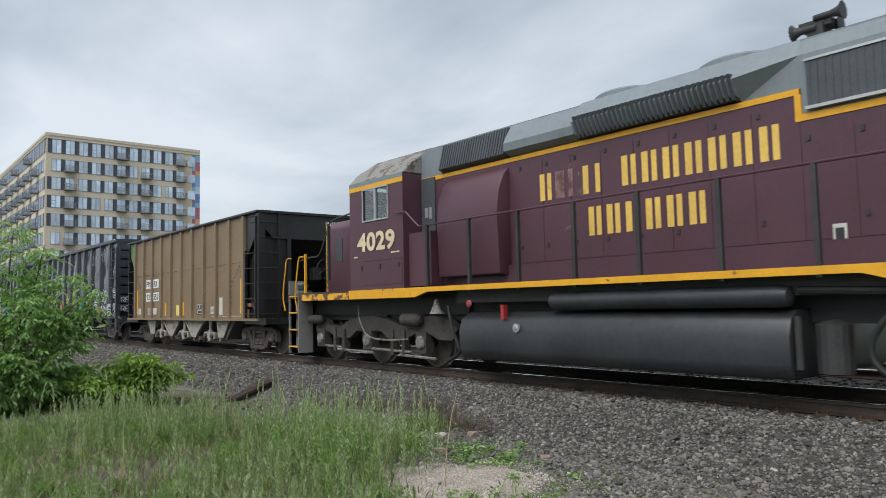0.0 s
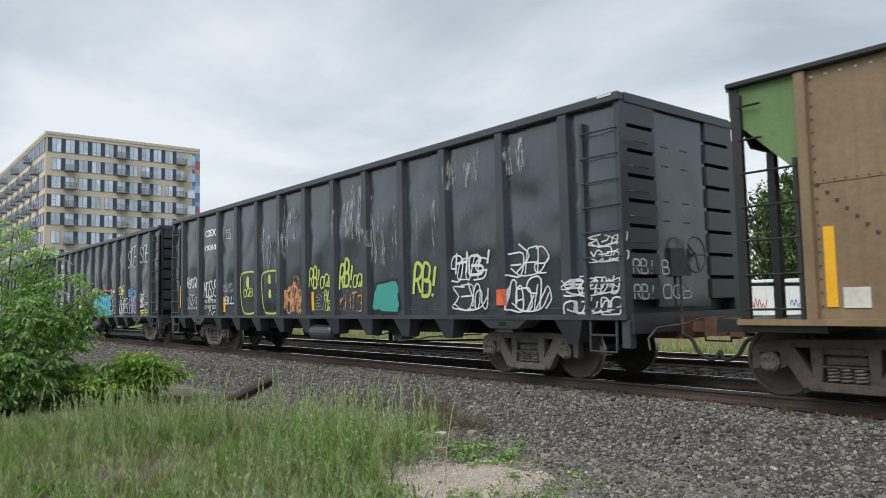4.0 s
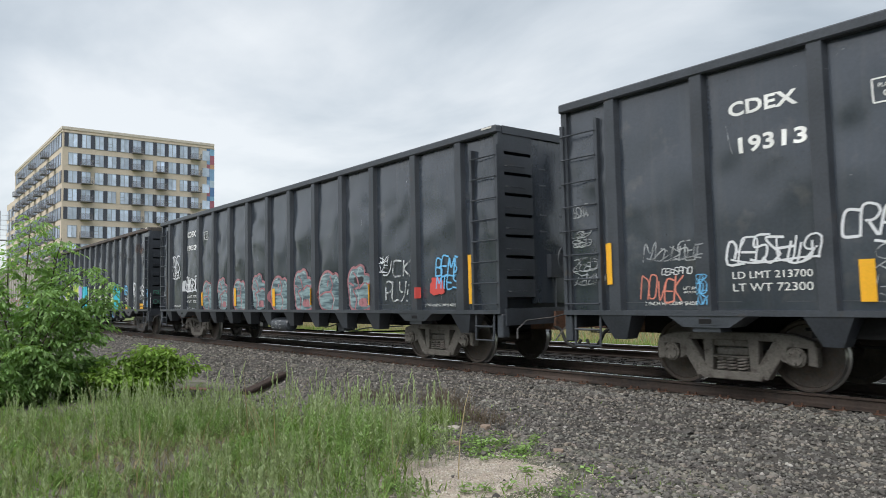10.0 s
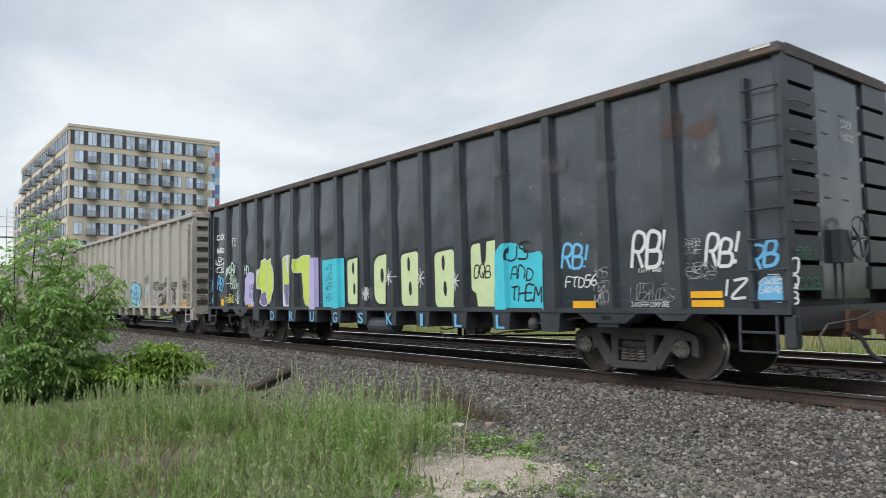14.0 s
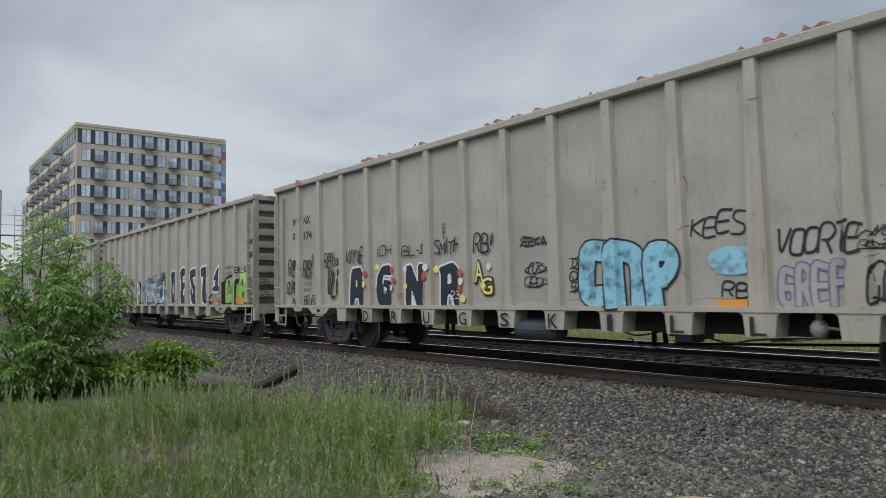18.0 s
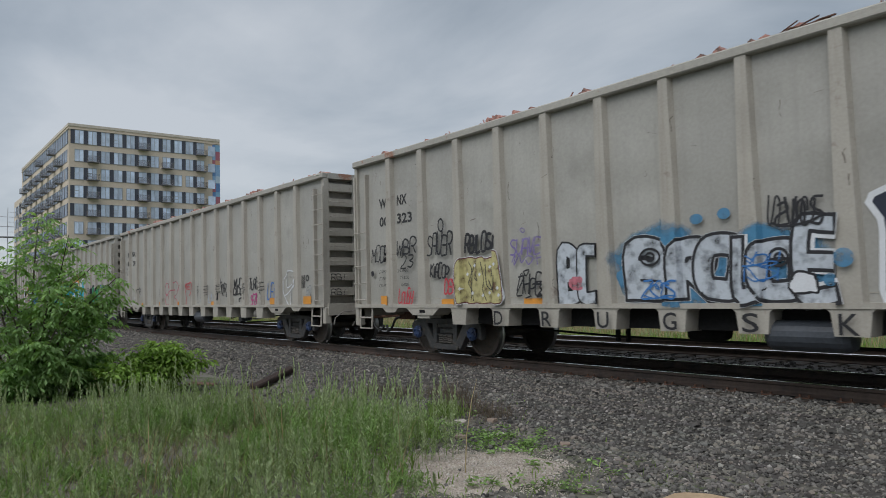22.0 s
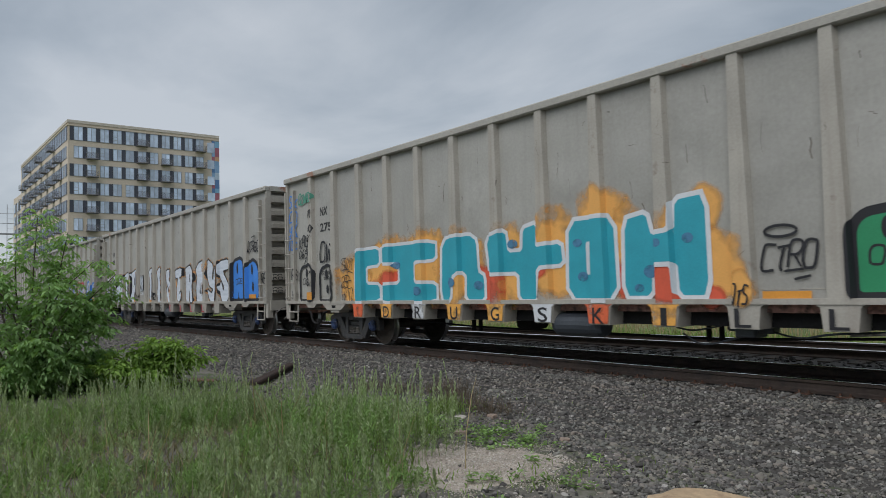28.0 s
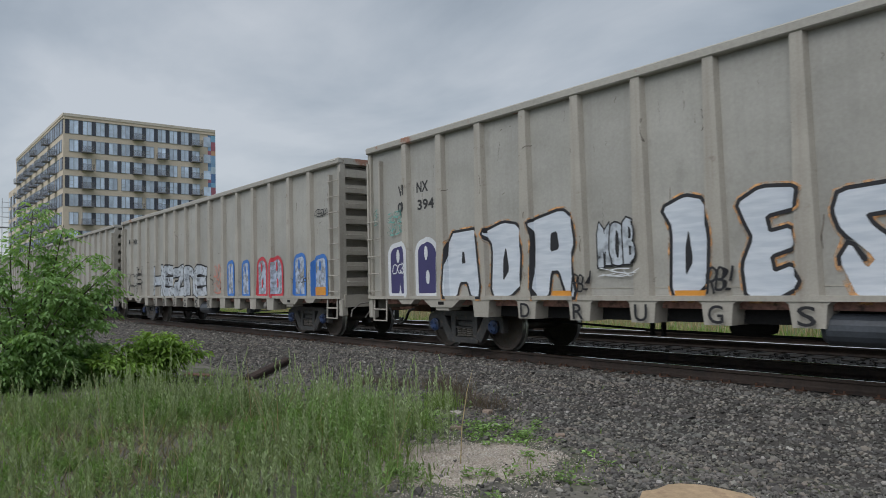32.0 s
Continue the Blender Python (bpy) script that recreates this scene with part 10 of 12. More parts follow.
fat(2, "HB!", 5.62, 6.55, 1.80, 2.18, WHITE_SPRAY, None, 0.03, 0.05)
stencil(3, "CDEX", -6.55, -5.67, 3.52, 3.71, STENCIL_WHITE)
stencil(3, "19313", -6.43, -5.58, 3.03, 3.24, STENCIL_WHITE)
plate(3, -4.84, -4.55, 3.33, 3.59, STENCIL_WHITE)
stencil(3, "LD LMT 213700", -6.60, -5.60, 1.45, 1.54, STENCIL_WHITE)
stencil(3, "LT WT 72300", -6.60, -5.60, 1.29, 1.39, STENCIL_WHITE)
block(3, "reflector", -8.60, -8.43, 1.43, 2.04, YELLOW)
block(3, "reflector", -5.09, -4.92, 1.15, 1.62, YELLOW)
block(3, "reflector", 5.14, 5.25, 1.15, 1.61, YELLOW)
block(3, "reflector", 8.50, 8.63, 1.16, 2.05, YELLOW)
scrawl(3, 50, -6.61, -5.49, 1.63, 2.00, WHITE_SPRAY, 0.03, 5)
hand(3, "CRAZE", -5.24, -4.22, 1.86, 2.20, WHITE_SPRAY, 0.035)
swirl(3, -5.3, -4.2, 1.78, 2.3, [[(0.35, 0.08), (0.6, 0.0), (0.95, 0.16)], [(0.5, 1.0), (0.52, 0.95)]], WHITE_SPRAY, 0.03)
scrawl(3, 52, -7.88, -6.98, 1.72, 2.00, GREY_SPRAY, 0.02, 5)
hand(3, "NOVEK", -8.0, -7.33, 1.19, 1.52, SALMON, 0.022)
stencil(3, "2 INCH HF COMP SHOES", -7.95, -7.08, 1.12, 1.17, STENCIL_WHITE)
stencil(3, "LIFT AND", -7.32, -7.07, 1.33, 1.37, STENCIL_WHITE)
stencil(3, "JACK HERE", -7.32, -7.07, 1.27, 1.31, STENCIL_WHITE)
hand(3, "CEASANO", -7.64, -7.18, 1.54, 1.63, WHITE_SPRAY, 0.013)
scrawl(3, 153, -9.20, -8.92, 2.47, 2.68, GREY_SPRAY, 0.016, 3)
scrawl(3, 154, -9.22, -8.90, 2.02, 2.32, GREY_SPRAY, 0.016, 4)
scrawl(3, 155, -9.24, -8.68, 1.42, 1.86, GREY_SPRAY, 0.016, 6)
scrawl(3, 156, -7.05, -6.93, 1.12, 1.55, SKY_BLUE, 0.014, 4)
hand(3, "SHOTER", -3.82, -2.90, 1.30, 1.68, LILAC, 0.03)
swirl(3, -3.8, -2.9, 1.08, 1.3, [[(0.2, 0.8), (0.35, 0.2), (0.6, 0.9), (0.45, 1.0), (0.8, 0.3), (0.95, 0.7)]], LILAC, 0.025)
scrawl(3, 54, -4.89, -4.23, 1.15, 1.77, GREY_SPRAY, 0.015, 6)
piece(3, "lowercase b", -2.56, -1.50, 1.04, 2.06, PALE_YELLOW, BLACK_SPRAY, 0.018, None, 0.08)
swirl(3, -2.56, -1.50, 1.04, 2.06, [[(0.2, 0.84), (0.24, 0.66), (0.05, 0.62)], [(0.32, 0.66), (0.3, 0.3), (0.48, 0.22), (0.36, 0.02)], [(0.12, 0.58), (0.3, 0.66)]], BLACK_SPRAY, 0.02)
hand(3, "26", -1.90, -1.66, 1.14, 1.27, BLACK_SPRAY, 0.02)
drum_tag(3, "2ANG", 0.25, 0.86, 0.57, 0.75)
hand(3, "CRAZE", -1.30, -0.18, 1.80, 2.12, WHITE_SPRAY, 0.042)
swirl(3, -1.3, -0.1, 1.7, 2.2, [[(0.3, 0.1), (0.45, 0.0), (0.7, 0.12)], [(0.8, 0.9), (1.0, 0.95), (1.02, 0.5)]], WHITE_SPRAY, 0.04)
hand(3, "PSYME", -1.20, -0.16, 1.26, 1.66, LILAC, 0.035)
swirl(3, -1.2, -0.1, 1.05, 1.3, [[(0.25, 0.6), (0.4, 0.9), (0.55, 0.5), (0.35, 0.2), (0.25, 0.6), (0.7, 0.7), (0.95, 0.1)]], LILAC, 0.03)
fat(3, "T", 0.24, 0.35, 2.08, 2.21, WHITE_SPRAY, None, 0.0, 0.05)
ring(3, 0.16, 0.42, 2.04, 2.26, WHITE_SPRAY)
piece(3, "ragged", 0.10, 3.30, 1.02, 2.12, NAVY, SALMON, 0.05, None, 0.06)
piece(3, "cyan left", 0.30, 1.32, 1.03, 2.02, SKY_CYAN, None)
piece(3, "cyan middle", 1.36, 2.36, 1.03, 2.02, SKY_CYAN, None)
piece(3, "cyan right", 2.40, 3.22, 1.03, 1.92, SKY_CYAN, None)
for x, z, r in ((0.52, 1.86, 0.05), (0.95, 1.2, 0.06), (1.5, 1.82, 0.05), (2.05, 1.3, 0.06), (2.6, 1.72, 0.05)):
    disc(3, x, x + r * 1.5, z, z + r * 2, WHITE_SPRAY)
swirl(3, 0.3, 3.2, 1.05, 2.0, [[(0.62, 0.05), (0.6, 0.5), (0.66, 0.7)], [(0.78, 0.3), (0.84, 0.5), (0.8, 0.8)]], NAVY, 0.04)
block(3, "reflector", 0.24, 0.36, 1.15, 1.60, YELLOW)
hand(3, "CMK", 3.20, 3.62, 1.86, 2.12, WHITE_MIST, 0.04)
swirl(3, 3.16, 3.98, 1.83, 2.2, [[(0.02, 0.95), (0.1, 0.82)], [(0.5, 0.75), (0.75, 0.95), (1.0, 0.45), (0.7, 0.65), (0.45, 0.5)]], WHITE_MIST, 0.035)
hand(3, "SHOT", 3.29, 3.85, 1.60, 1.78, WHITE_MIST, 0.032)
swirl(3, 3.2, 3.98, 1.2, 1.8, [[(0.1, 0.75), (0.3, 0.5), (0.2, 0.2), (0.5, 0.1), (0.45, 0.8)], [(0.55, 0.85), (0.7, 0.6), (0.9, 0.75), (0.7, 0.95)], [(0.6, 0.1), (0.75, 0.5), (0.85, 0.1)]], PURPLE_SPRAY, 0.03)
hand(3, "GS ITI", 3.26, 3.93, 1.27, 1.45, WHITE_MIST, 0.032)
stencil(3, "RELEASE ROD", 3.38, 3.84, 1.15, 1.20, STENCIL_WHITE)
hand(3, "DIRK", 4.36, 5.10, 1.14, 1.56, SILVER, 0.07)
swirl(3, 4.27, 5.15, 1.02, 1.85, [[(0.18, 0.72), (0.33, 0.8), (0.5, 0.74), (0.35, 0.66), (0.18, 0.72)], [(0.18, 0.04), (0.3, 0.18), (0.55, 0.12), (0.5, 0.02), (0.3, 0.06)], [(0.27, 1.0), (0.28, 0.85)], [(0.0, 0.35), (0.05, 0.2)], [(0.04, 0.45), (0.1, 0.24)], [(0.6, 0.86), (0.66, 0.92)], [(0.02, 0.76), (0.1, 0.72)]], SILVER, 0.045)
hand(3, "CREATURES", 4.70, 5.10, 1.72, 1.80, GREY_SPRAY, 0.014)
scrawl(3, 64, 5.25, 5.43, 1.15, 1.75, WHITE_SPRAY, 0.022, 5)
hand(3, "SNYPE", 4.27, 5.20, 1.93, 2.24, LEMON, 0.05)
swirl(3, 4.27, 5.21, 1.82, 2.25, [[(0.2, 0.28), (0.5, 0.22), (0.62, 0.05)], [(0.7, 0.3), (0.95, 0.1), (1.0, 0.3)]], LEMON, 0.04)
hand(3, "ORENGE", 5.60, 6.76, 1.80, 2.06, SKY_BLUE, 0.04)
hand(3, "SHOTER", 5.62, 6.74, 1.16, 1.72, LILAC, 0.035)
fat(3, "SICE", 5.52, 6.70, 3.02, 3.71, SILVER, None, 0.0, 0.05)
fat(3, "SICE", 7.06, 8.19, 3.07, 3.68, SILVER, None, 0.0, 0.05)
scrawl(3, 68, 7.09, 7.57, 1.35, 1.89, WHITE_SPRAY, 0.035, 5)
hand(3, "CRENES", 7.10, 8.10, 1.04, 1.26, LEMON, 0.035)
block(3, "reflector", 6.81, 6.88, 1.27, 1.50, ORANGE_RED)
scrawl(3, 70, 8.93, 9.31, 1.23, 1.54, GREY_SPRAY, 0.02, 4)
scrawl(3, 71, 7.56, 8.09, 1.74, 2.06, GREY_SPRAY, 0.015, 4)
stencil(3, "LIFT AND JACK HERE", 7.12, 7.67, 1.35, 1.44, STENCIL_WHITE)
stencil(3, "CU FT 6400", 7.70, 8.11, 1.46, 1.55, STENCIL_WHITE)
stencil(4, "CDEX", -6.61, -5.79, 3.53, 3.73, STENCIL_WHITE)
stencil(4, "19132", -6.58, -5.75, 3.07, 3.25, STENCIL_WHITE)
plate(4, -4.93, -4.65, 3.35, 3.60, STENCIL_WHITE)
stencil(4, "LD LMT  213700", -6.68, -5.65, 1.44, 1.53, STENCIL_WHITE)
stencil(4, "LT WT    72300", -6.69, -5.66, 1.27, 1.36, STENCIL_WHITE)
stencil(4, "2 INCH HF COMP SHOES", -8.04, -7.14, 1.14, 1.21, STENCIL_WHITE)
fat(4, "tais", -8.27, -7.38, 2.38, 2.94, WHITE_SPRAY, None, 0.0, 0.05)
scrawl(4, 80, -8.09, -7.40, 2.13, 2.44, WHITE_SPRAY, 0.03, 2)
scrawl(4, 81, -6.84, -5.67, 1.65, 2.20, WHITE_SPRAY, 0.05, 6)
scrawl(4, 82, -8.17, -7.17, 1.02, 1.13, GREY_SPRAY, 0.01, 3)
scrawl(4, 83, -6.82, -5.95, 1.03, 1.12, GREY_SPRAY, 0.01, 3)
scrawl(4, 84, -9.45, -8.95, 1.26, 1.80, GREY_SPRAY, 0.015, 4)
for k_, (x0, x1, z1) in enumerate(((-5.18, -4.32, 1.95), (-3.84, -3.02, 2.02), (-2.58, -1.66, 1.92), (-1.18, -0.26, 2.04), (0.08, 1.12, 1.92), (1.46, 2.46, 2.06), (2.80, 3.82, 1.95), (4.18, 5.16, 2.04))):
    ghost(4, "fist" if k_ % 2 else "round", x0, x1, 1.05, z1)
blob(4, 110, 4.48, 4.91, 1.62, 1.80, BLACK_SPRAY, None, 0.06, 1)
drum_tag(4, "LIFE", 0.28, 0.86, 0.57, 0.75)
block(4, "reflector", -8.74, -8.57, 1.16, 2.06, YELLOW)
block(4, "reflector", -5.22, -5.10, 1.18, 1.61, YELLOW)
block(4, "reflector", 2.45, 2.57, 1.17, 1.58, YELLOW)
block(4, "reflector", 5.13, 5.24, 1.16, 1.61, YELLOW)
block(4, "reflector", 0.21, 0.38, 1.14, 1.62, YELLOW)
block(4, "reflector", -2.44, -2.29, 1.16, 1.69, YELLOW)
block(4, "reflector", 6.93, 7.02, 1.28, 1.50, RED_SPRAY)
block(4, "reflector", 8.50, 8.63, 1.16, 2.06, YELLOW)
stencil(4, "2 INCH HF COMP SHOES", 7.15, 8.10, 1.12, 1.17, STENCIL_WHITE)
hand(4, "YCK", 5.72, 6.72, 1.76, 2.10, WHITE_MIST, 0.038)
hand(4, "PLY!", 5.78, 6.62, 1.24, 1.62, WHITE_MIST, 0.038)
blob(4, 112, 7.32, 7.78, 1.32, 1.68, RED_SPRAY, None, 0.06, 1)
hand(4, "BEMS", 7.55, 8.28, 1.72, 2.06, SKY_BLUE, 0.04)
hand(4, "MTES", 7.55, 8.20, 1.46, 1.70, SKY_BLUE, 0.035)
scrawl(4, 114, 5.57, 5.85, 1.84, 2.22, WHITE_SPRAY, 0.025, 3)
stencil(5, "CDEX", -9.09, -8.43, 3.17, 3.36, STENCIL_WHITE)
stencil(5, "16020", -9.03, -8.28, 2.75, 2.93, STENCIL_WHITE)
plate(5, -7.74, -7.47, 2.92, 3.15, STENCIL_WHITE)
block(5, "reflector", 8.26, 8.73, 1.19, 1.28, YELLOW)
block(5, "reflector", 8.27, 8.74, 1.07, 1.16, YELLOW)
block(5, "reflector", 6.16, 6.62, 1.05, 1.16, YELLOW)
block(5, "reflector", -8.70, -8.30, 1.08, 1.29, YELLOW)
block(5, "reflector", -6.57, -6.11, 1.05, 1.17, YELLOW)
fat(5, "RB!", 5.98, 6.50, 1.64, 2.05, SKY_BLUE, None, 0.03, 0.05)
fat(5, "RB!", 7.34, 7.95, 1.67, 2.15, WHITE_SPRAY, None, 0.03, 0.05)
fat(5, "RB!", 8.53, 8.99, 1.62, 2.01, WHITE_SPRAY, None, 0.03, 0.05)
fat(5, "IZ", 8.75, 9.06, 1.21, 1.44, WHITE_SPRAY, None, 0.03, 0.05)
fat(5, "RB", 9.14, 9.47, 1.56, 1.89, SKY_BLUE, None, 0.03, 0.05)
blob(5, 120, 9.19, 9.58, 1.11, 1.45, SKY_BLUE, None, 0.06, 1)
scrawl(5, 121, 9.25, 9.54, 1.24, 1.47, WHITE_SPRAY, 0.015, 4)
fat(5, "FTD56", 6.03, 6.67, 1.38, 1.55, WHITE_SPRAY, None, 0.01, 0.05)
fat(5, "O", 9.63, 9.72, 1.48, 1.65, WHITE_SPRAY, None, 0.02, 0.05)
fat(5, "Q", 9.62, 9.71, 1.29, 1.45, WHITE_SPRAY, None, 0.02, 0.05)
fat(5, "B", 9.61, 9.70, 1.11, 1.27, WHITE_SPRAY, None, 0.02, 0.05)
stencil(5, "CU FT 6400", 7.43, 7.81, 1.56, 1.62, STENCIL_WHITE)
stencil(5, "2 INCH HF COMP SHOES", 7.28, 7.98, 1.07, 1.14, STENCIL_WHITE)
scrawl(5, 122, 8.23, 8.63, 1.44, 1.67, GREY_SPRAY, 0.012, 6)
scrawl(5, 123, 6.62, 6.93, 1.10, 1.69, GREY_SPRAY, 0.014, 6)
scrawl(5, 124, 7.31, 8.05, 1.14, 1.41, GREY_SPRAY, 0.008, 5)
scrawl(5, 125, 8.20, 8.42, 1.78, 2.00, GREY_SPRAY, 0.012, 5)
block(5, "graffiti", 4.40, 5.61, 1.02, 1.82, CYAN_SPRAY)
blob(5, 129, 4.38, 5.17, 1.50, 2.16, CYAN_SPRAY, None, 0.06, 1)
blob(5, 137, 4.80, 5.59, 1.49, 2.02, CYAN_SPRAY, None, 0.06, 1)
slab(5, "0", 3.73, 3.85, 1.05, 1.36, CYAN_SPRAY, CYAN_SPRAY, 0.01)
fat(5, "US", 4.69, 5.21, 1.85, 2.14, BLACK_SPRAY, None, 0.01, 0.05)
fat(5, "AND", 4.77, 5.30, 1.52, 1.74, BLACK_SPRAY, None, 0.01, 0.05)
fat(5, "THEM", 4.76, 5.49, 1.16, 1.42, BLACK_SPRAY, None, 0.01, 0.05)
slab(5, "8", -0.79, -0.16, 1.09, 2.21, PALE_LIME, BLACK_SPRAY, 0.03)
slab(5, "0", 0.36, 0.95, 1.09, 2.23, PALE_LIME, BLACK_SPRAY, 0.03)
slab(5, "8", 1.41, 2.09, 1.05, 2.22, PALE_LIME, BLACK_SPRAY, 0.03)
slab(5, "8", 2.57, 3.25, 1.03, 2.19, PALE_LIME, BLACK_SPRAY, 0.03)
slab(5, "Y", 3.68, 4.41, 1.04, 2.28, PALE_LIME, BLACK_SPRAY, 0.03)
fat(5, "OQB", 3.80, 4.24, 1.61, 1.85, BLACK_SPRAY, None, 0.02, 0.05)
star(5, 0.01, 0.18, 1.20, 1.50, WHITE_SPRAY)
star(5, 0.93, 1.26, 1.52, 1.87, WHITE_SPRAY)
star(5, 2.10, 2.38, 1.44, 1.83, WHITE_SPRAY)
star(5, 3.21, 3.48, 1.37, 1.73, WHITE_SPRAY)
blob(5, 117, -5.37, -4.59, 1.08, 2.42, LIME, LILAC_WHITE, 0.03, 1)
slab(5, "Y", -4.17, -3.65, 1.08, 2.42, LIME, LILAC_WHITE, 0.02)
blob(5, 118, -3.49, -2.48, 1.87, 2.38, LIME, LILAC_WHITE, 0.02, 1)
blob(5, 119, -3.05, -2.48, 1.03, 2.09, LIME, LILAC_WHITE, 0.02, 1)
blob(5, 127, -5.26, -4.67, 1.12, 1.53, PURPLE_SPRAY, None, 0.06, 1)
block(5, "graffiti", -4.10, -3.69, 1.10, 1.65, PURPLE_SPRAY)
blob(5, 128, -3.02, -2.52, 1.06, 1.60, PURPLE_SPRAY, None, 0.06, 1)
block(5, "graffiti", -2.61, -2.18, 0.99, 2.28, LILAC)
block(5, "graffiti", -1.96, -0.90, 1.02, 2.20, CYAN_SPRAY)
fat(5, "WISH", -1.78, -1.33, 1.95, 2.10, BLACK_SPRAY, None, 0.0, 0.05)
fat(5, "YOU", -1.78, -1.33, 1.70, 1.85, BLACK_SPRAY, None, 0.0, 0.05)
fat(5, "WERE", -1.79, -1.34, 1.46, 1.61, BLACK_SPRAY, None, 0.0, 0.05)
fat(5, "HERE", -1.79, -1.34, 1.21, 1.37, BLACK_SPRAY, None, 0.0, 0.05)
fat(5, "RB!", -8.94, -8.45, 1.56, 1.99, SKY_BLUE, None, 0.025, 0.05)
fat(5, "RB", -9.58, -9.25, 1.54, 1.90, SKY_BLUE, None, 0.025, 0.05)
fat(5, "HN", -9.59, -9.27, 1.10, 1.37, SKY_BLUE, None, 0.025, 0.05)
fat(5, "RB!", -8.02, -7.50, 1.96, 2.34, MINT_WHITE, None, 0.025, 0.05)
fat(5, "OQB", -7.88, -7.39, 1.60, 1.75, MINT_WHITE, None, 0.025, 0.05)
fat(5, "IZ", -7.49, -7.19, 1.21, 1.49, MINT_WHITE, None, 0.025, 0.05)
fat(5, "HN", -6.80, -6.48, 2.00, 2.26, MINT_WHITE, None, 0.025, 0.05)
scrawl(5, 130, -9.11, -8.28, 2.12, 2.61, WHITE_SPRAY, 0.03, 6)
scrawl(5, 131, -7.99, -7.41, 1.75, 1.96, MINT_WHITE, 0.03, 3)
scrawl(5, 132, -8.06, -7.61, 1.18, 1.42, LEMON, 0.025, 3)
scrawl(5, 133, -7.21, -6.98, 1.14, 1.78, WHITE_SPRAY, 0.02, 6)
blob(5, 134, -6.83, -5.92, 1.02, 2.05, LILAC, None, 0.06, 1)
fat(5, "OQB", -6.41, -6.02, 1.54, 1.69, BLACK_SPRAY, None, 0.01, 0.05)
fat(5, "TEAM", -6.46, -6.02, 1.31, 1.46, BLACK_SPRAY, None, 0.01, 0.05)
blob(5, 135, -5.72, -5.11, 1.36, 2.43, LIME, WHITE_SPRAY, 0.03, 1)
blob(5, 136, -5.67, -5.16, 1.04, 1.49, PURPLE_SPRAY, WHITE_SPRAY, 0.03, 1)
feet_letters(5, "DRUGSKILL", -4, SKY_BLUE)
stencil(6, "WI", -8.59, -8.28, 3.147, 3.362, STENCIL_BLACK)
stencil(6, "NX", -7.93, -7.54, 3.157, 3.372, STENCIL_BLACK)
stencil(6, "00", -8.56, -8.26, 2.772, 2.987, STENCIL_BLACK)
stencil(6, "174", -7.90, -7.47, 2.748, 2.962, STENCIL_BLACK)
block(6, "reflector", 8.28, 8.74, 1.17, 1.25, AMBER)
block(6, "reflector", 8.28, 8.74, 1.05, 1.14, AMBER)
block(6, "reflector", 6.16, 6.64, 1.04, 1.14, AMBER)
block(6, "reflector", 3.96, 4.44, 1.04, 1.14, AMBER)
block(6, "reflector", 1.64, 1.95, 1.01, 1.13, AMBER)
fat(6, "RB!", 8.39, 8.90, 1.64, 1.96, BLACK_SPRAY, None, 0.03, 0.05)
fat(6, "OQB", 8.45, 8.97, 1.33, 1.52, BLACK_SPRAY, None, 0.03, 0.05)
fat(6, "RB!", 7.25, 7.80, 1.19, 1.62, BLACK_SPRAY, None, 0.03, 0.05)
fat(6, "RB!", 6.29, 6.68, 1.79, 2.11, BLACK_SPRAY, None, 0.03, 0.05)
fat(6, "RB", 4.04, 4.39, 1.17, 1.36, BLACK_SPRAY, None, 0.03, 0.05)
scrawl(6, 140, 7.11, 7.96, 1.67, 1.99, BLACK_SPRAY, 0.03, 5)
fat(6, "VOORTE", 4.80, 5.80, 1.70, 2.04, BLACK_SPRAY, None, 0.0, 0.05)
scrawl(6, 142, 5.79, 6.22, 1.69, 1.97, BLACK_SPRAY, 0.03, 5)
scrawl(6, 143, 5.87, 6.73, 1.08, 1.57, BLACK_SPRAY, 0.035, 5)
fat(6, "KEES", 3.62, 4.40, 2.00, 2.28, BLACK_SPRAY, None, 0.0, 0.05)
scrawl(6, 145, 1.42, 1.61, 1.26, 1.82, BLACK_SPRAY, 0.02, 5)
scrawl(6, 146, 0.38, 0.88, 1.35, 1.80, BLACK_SPRAY, 0.02, 5)
scrawl(6, 147, 0.30, 0.90, 2.05, 2.25, BLACK_SPRAY, 0.025, 5)
bar_lines(6, 8.27, 8.67, 1.31, 2.08, BLACK_SPRAY)
brush(6, "G", 4.79, 5.01, 1.05, 1.53, TAN_PAINT, PURPLE_SPRAY, 0.34, 0.022, 0.06)
brush(6, "R", 5.00, 5.21, 1.05, 1.55, TAN_PAINT, PURPLE_SPRAY, 0.34, 0.022, 0.06)
brush(6, "E", 5.20, 5.40, 1.05, 1.56, TAN_PAINT, PURPLE_SPRAY, 0.34, 0.022, 0.06)
brush(6, "F", 5.40, 5.60, 1.05, 1.57, TAN_PAINT, PURPLE_SPRAY, 0.34, 0.022, 0.06)
blob(6, 150, 3.88, 4.44, 1.45, 1.84, PALE_CYAN, None, 0.06, 1)
brush(6, "C", 1.59, 2.29, 1.02, 2.04, PALE_CYAN, BLACK_SPRAY, 0.5, 0.03, 0.07)
brush(6, "N", 2.15, 2.91, 1.02, 2.02, PALE_CYAN, BLACK_SPRAY, 0.5, 0.03, 0.07)
brush(6, "P", 2.81, 3.49, 1.03, 1.96, PALE_CYAN, BLACK_SPRAY, 0.5, 0.03, 0.07)
piece(6, "A", -5.55, -4.88, 1.01, 1.92, NAVY, WHITE_SPRAY, 0.045)
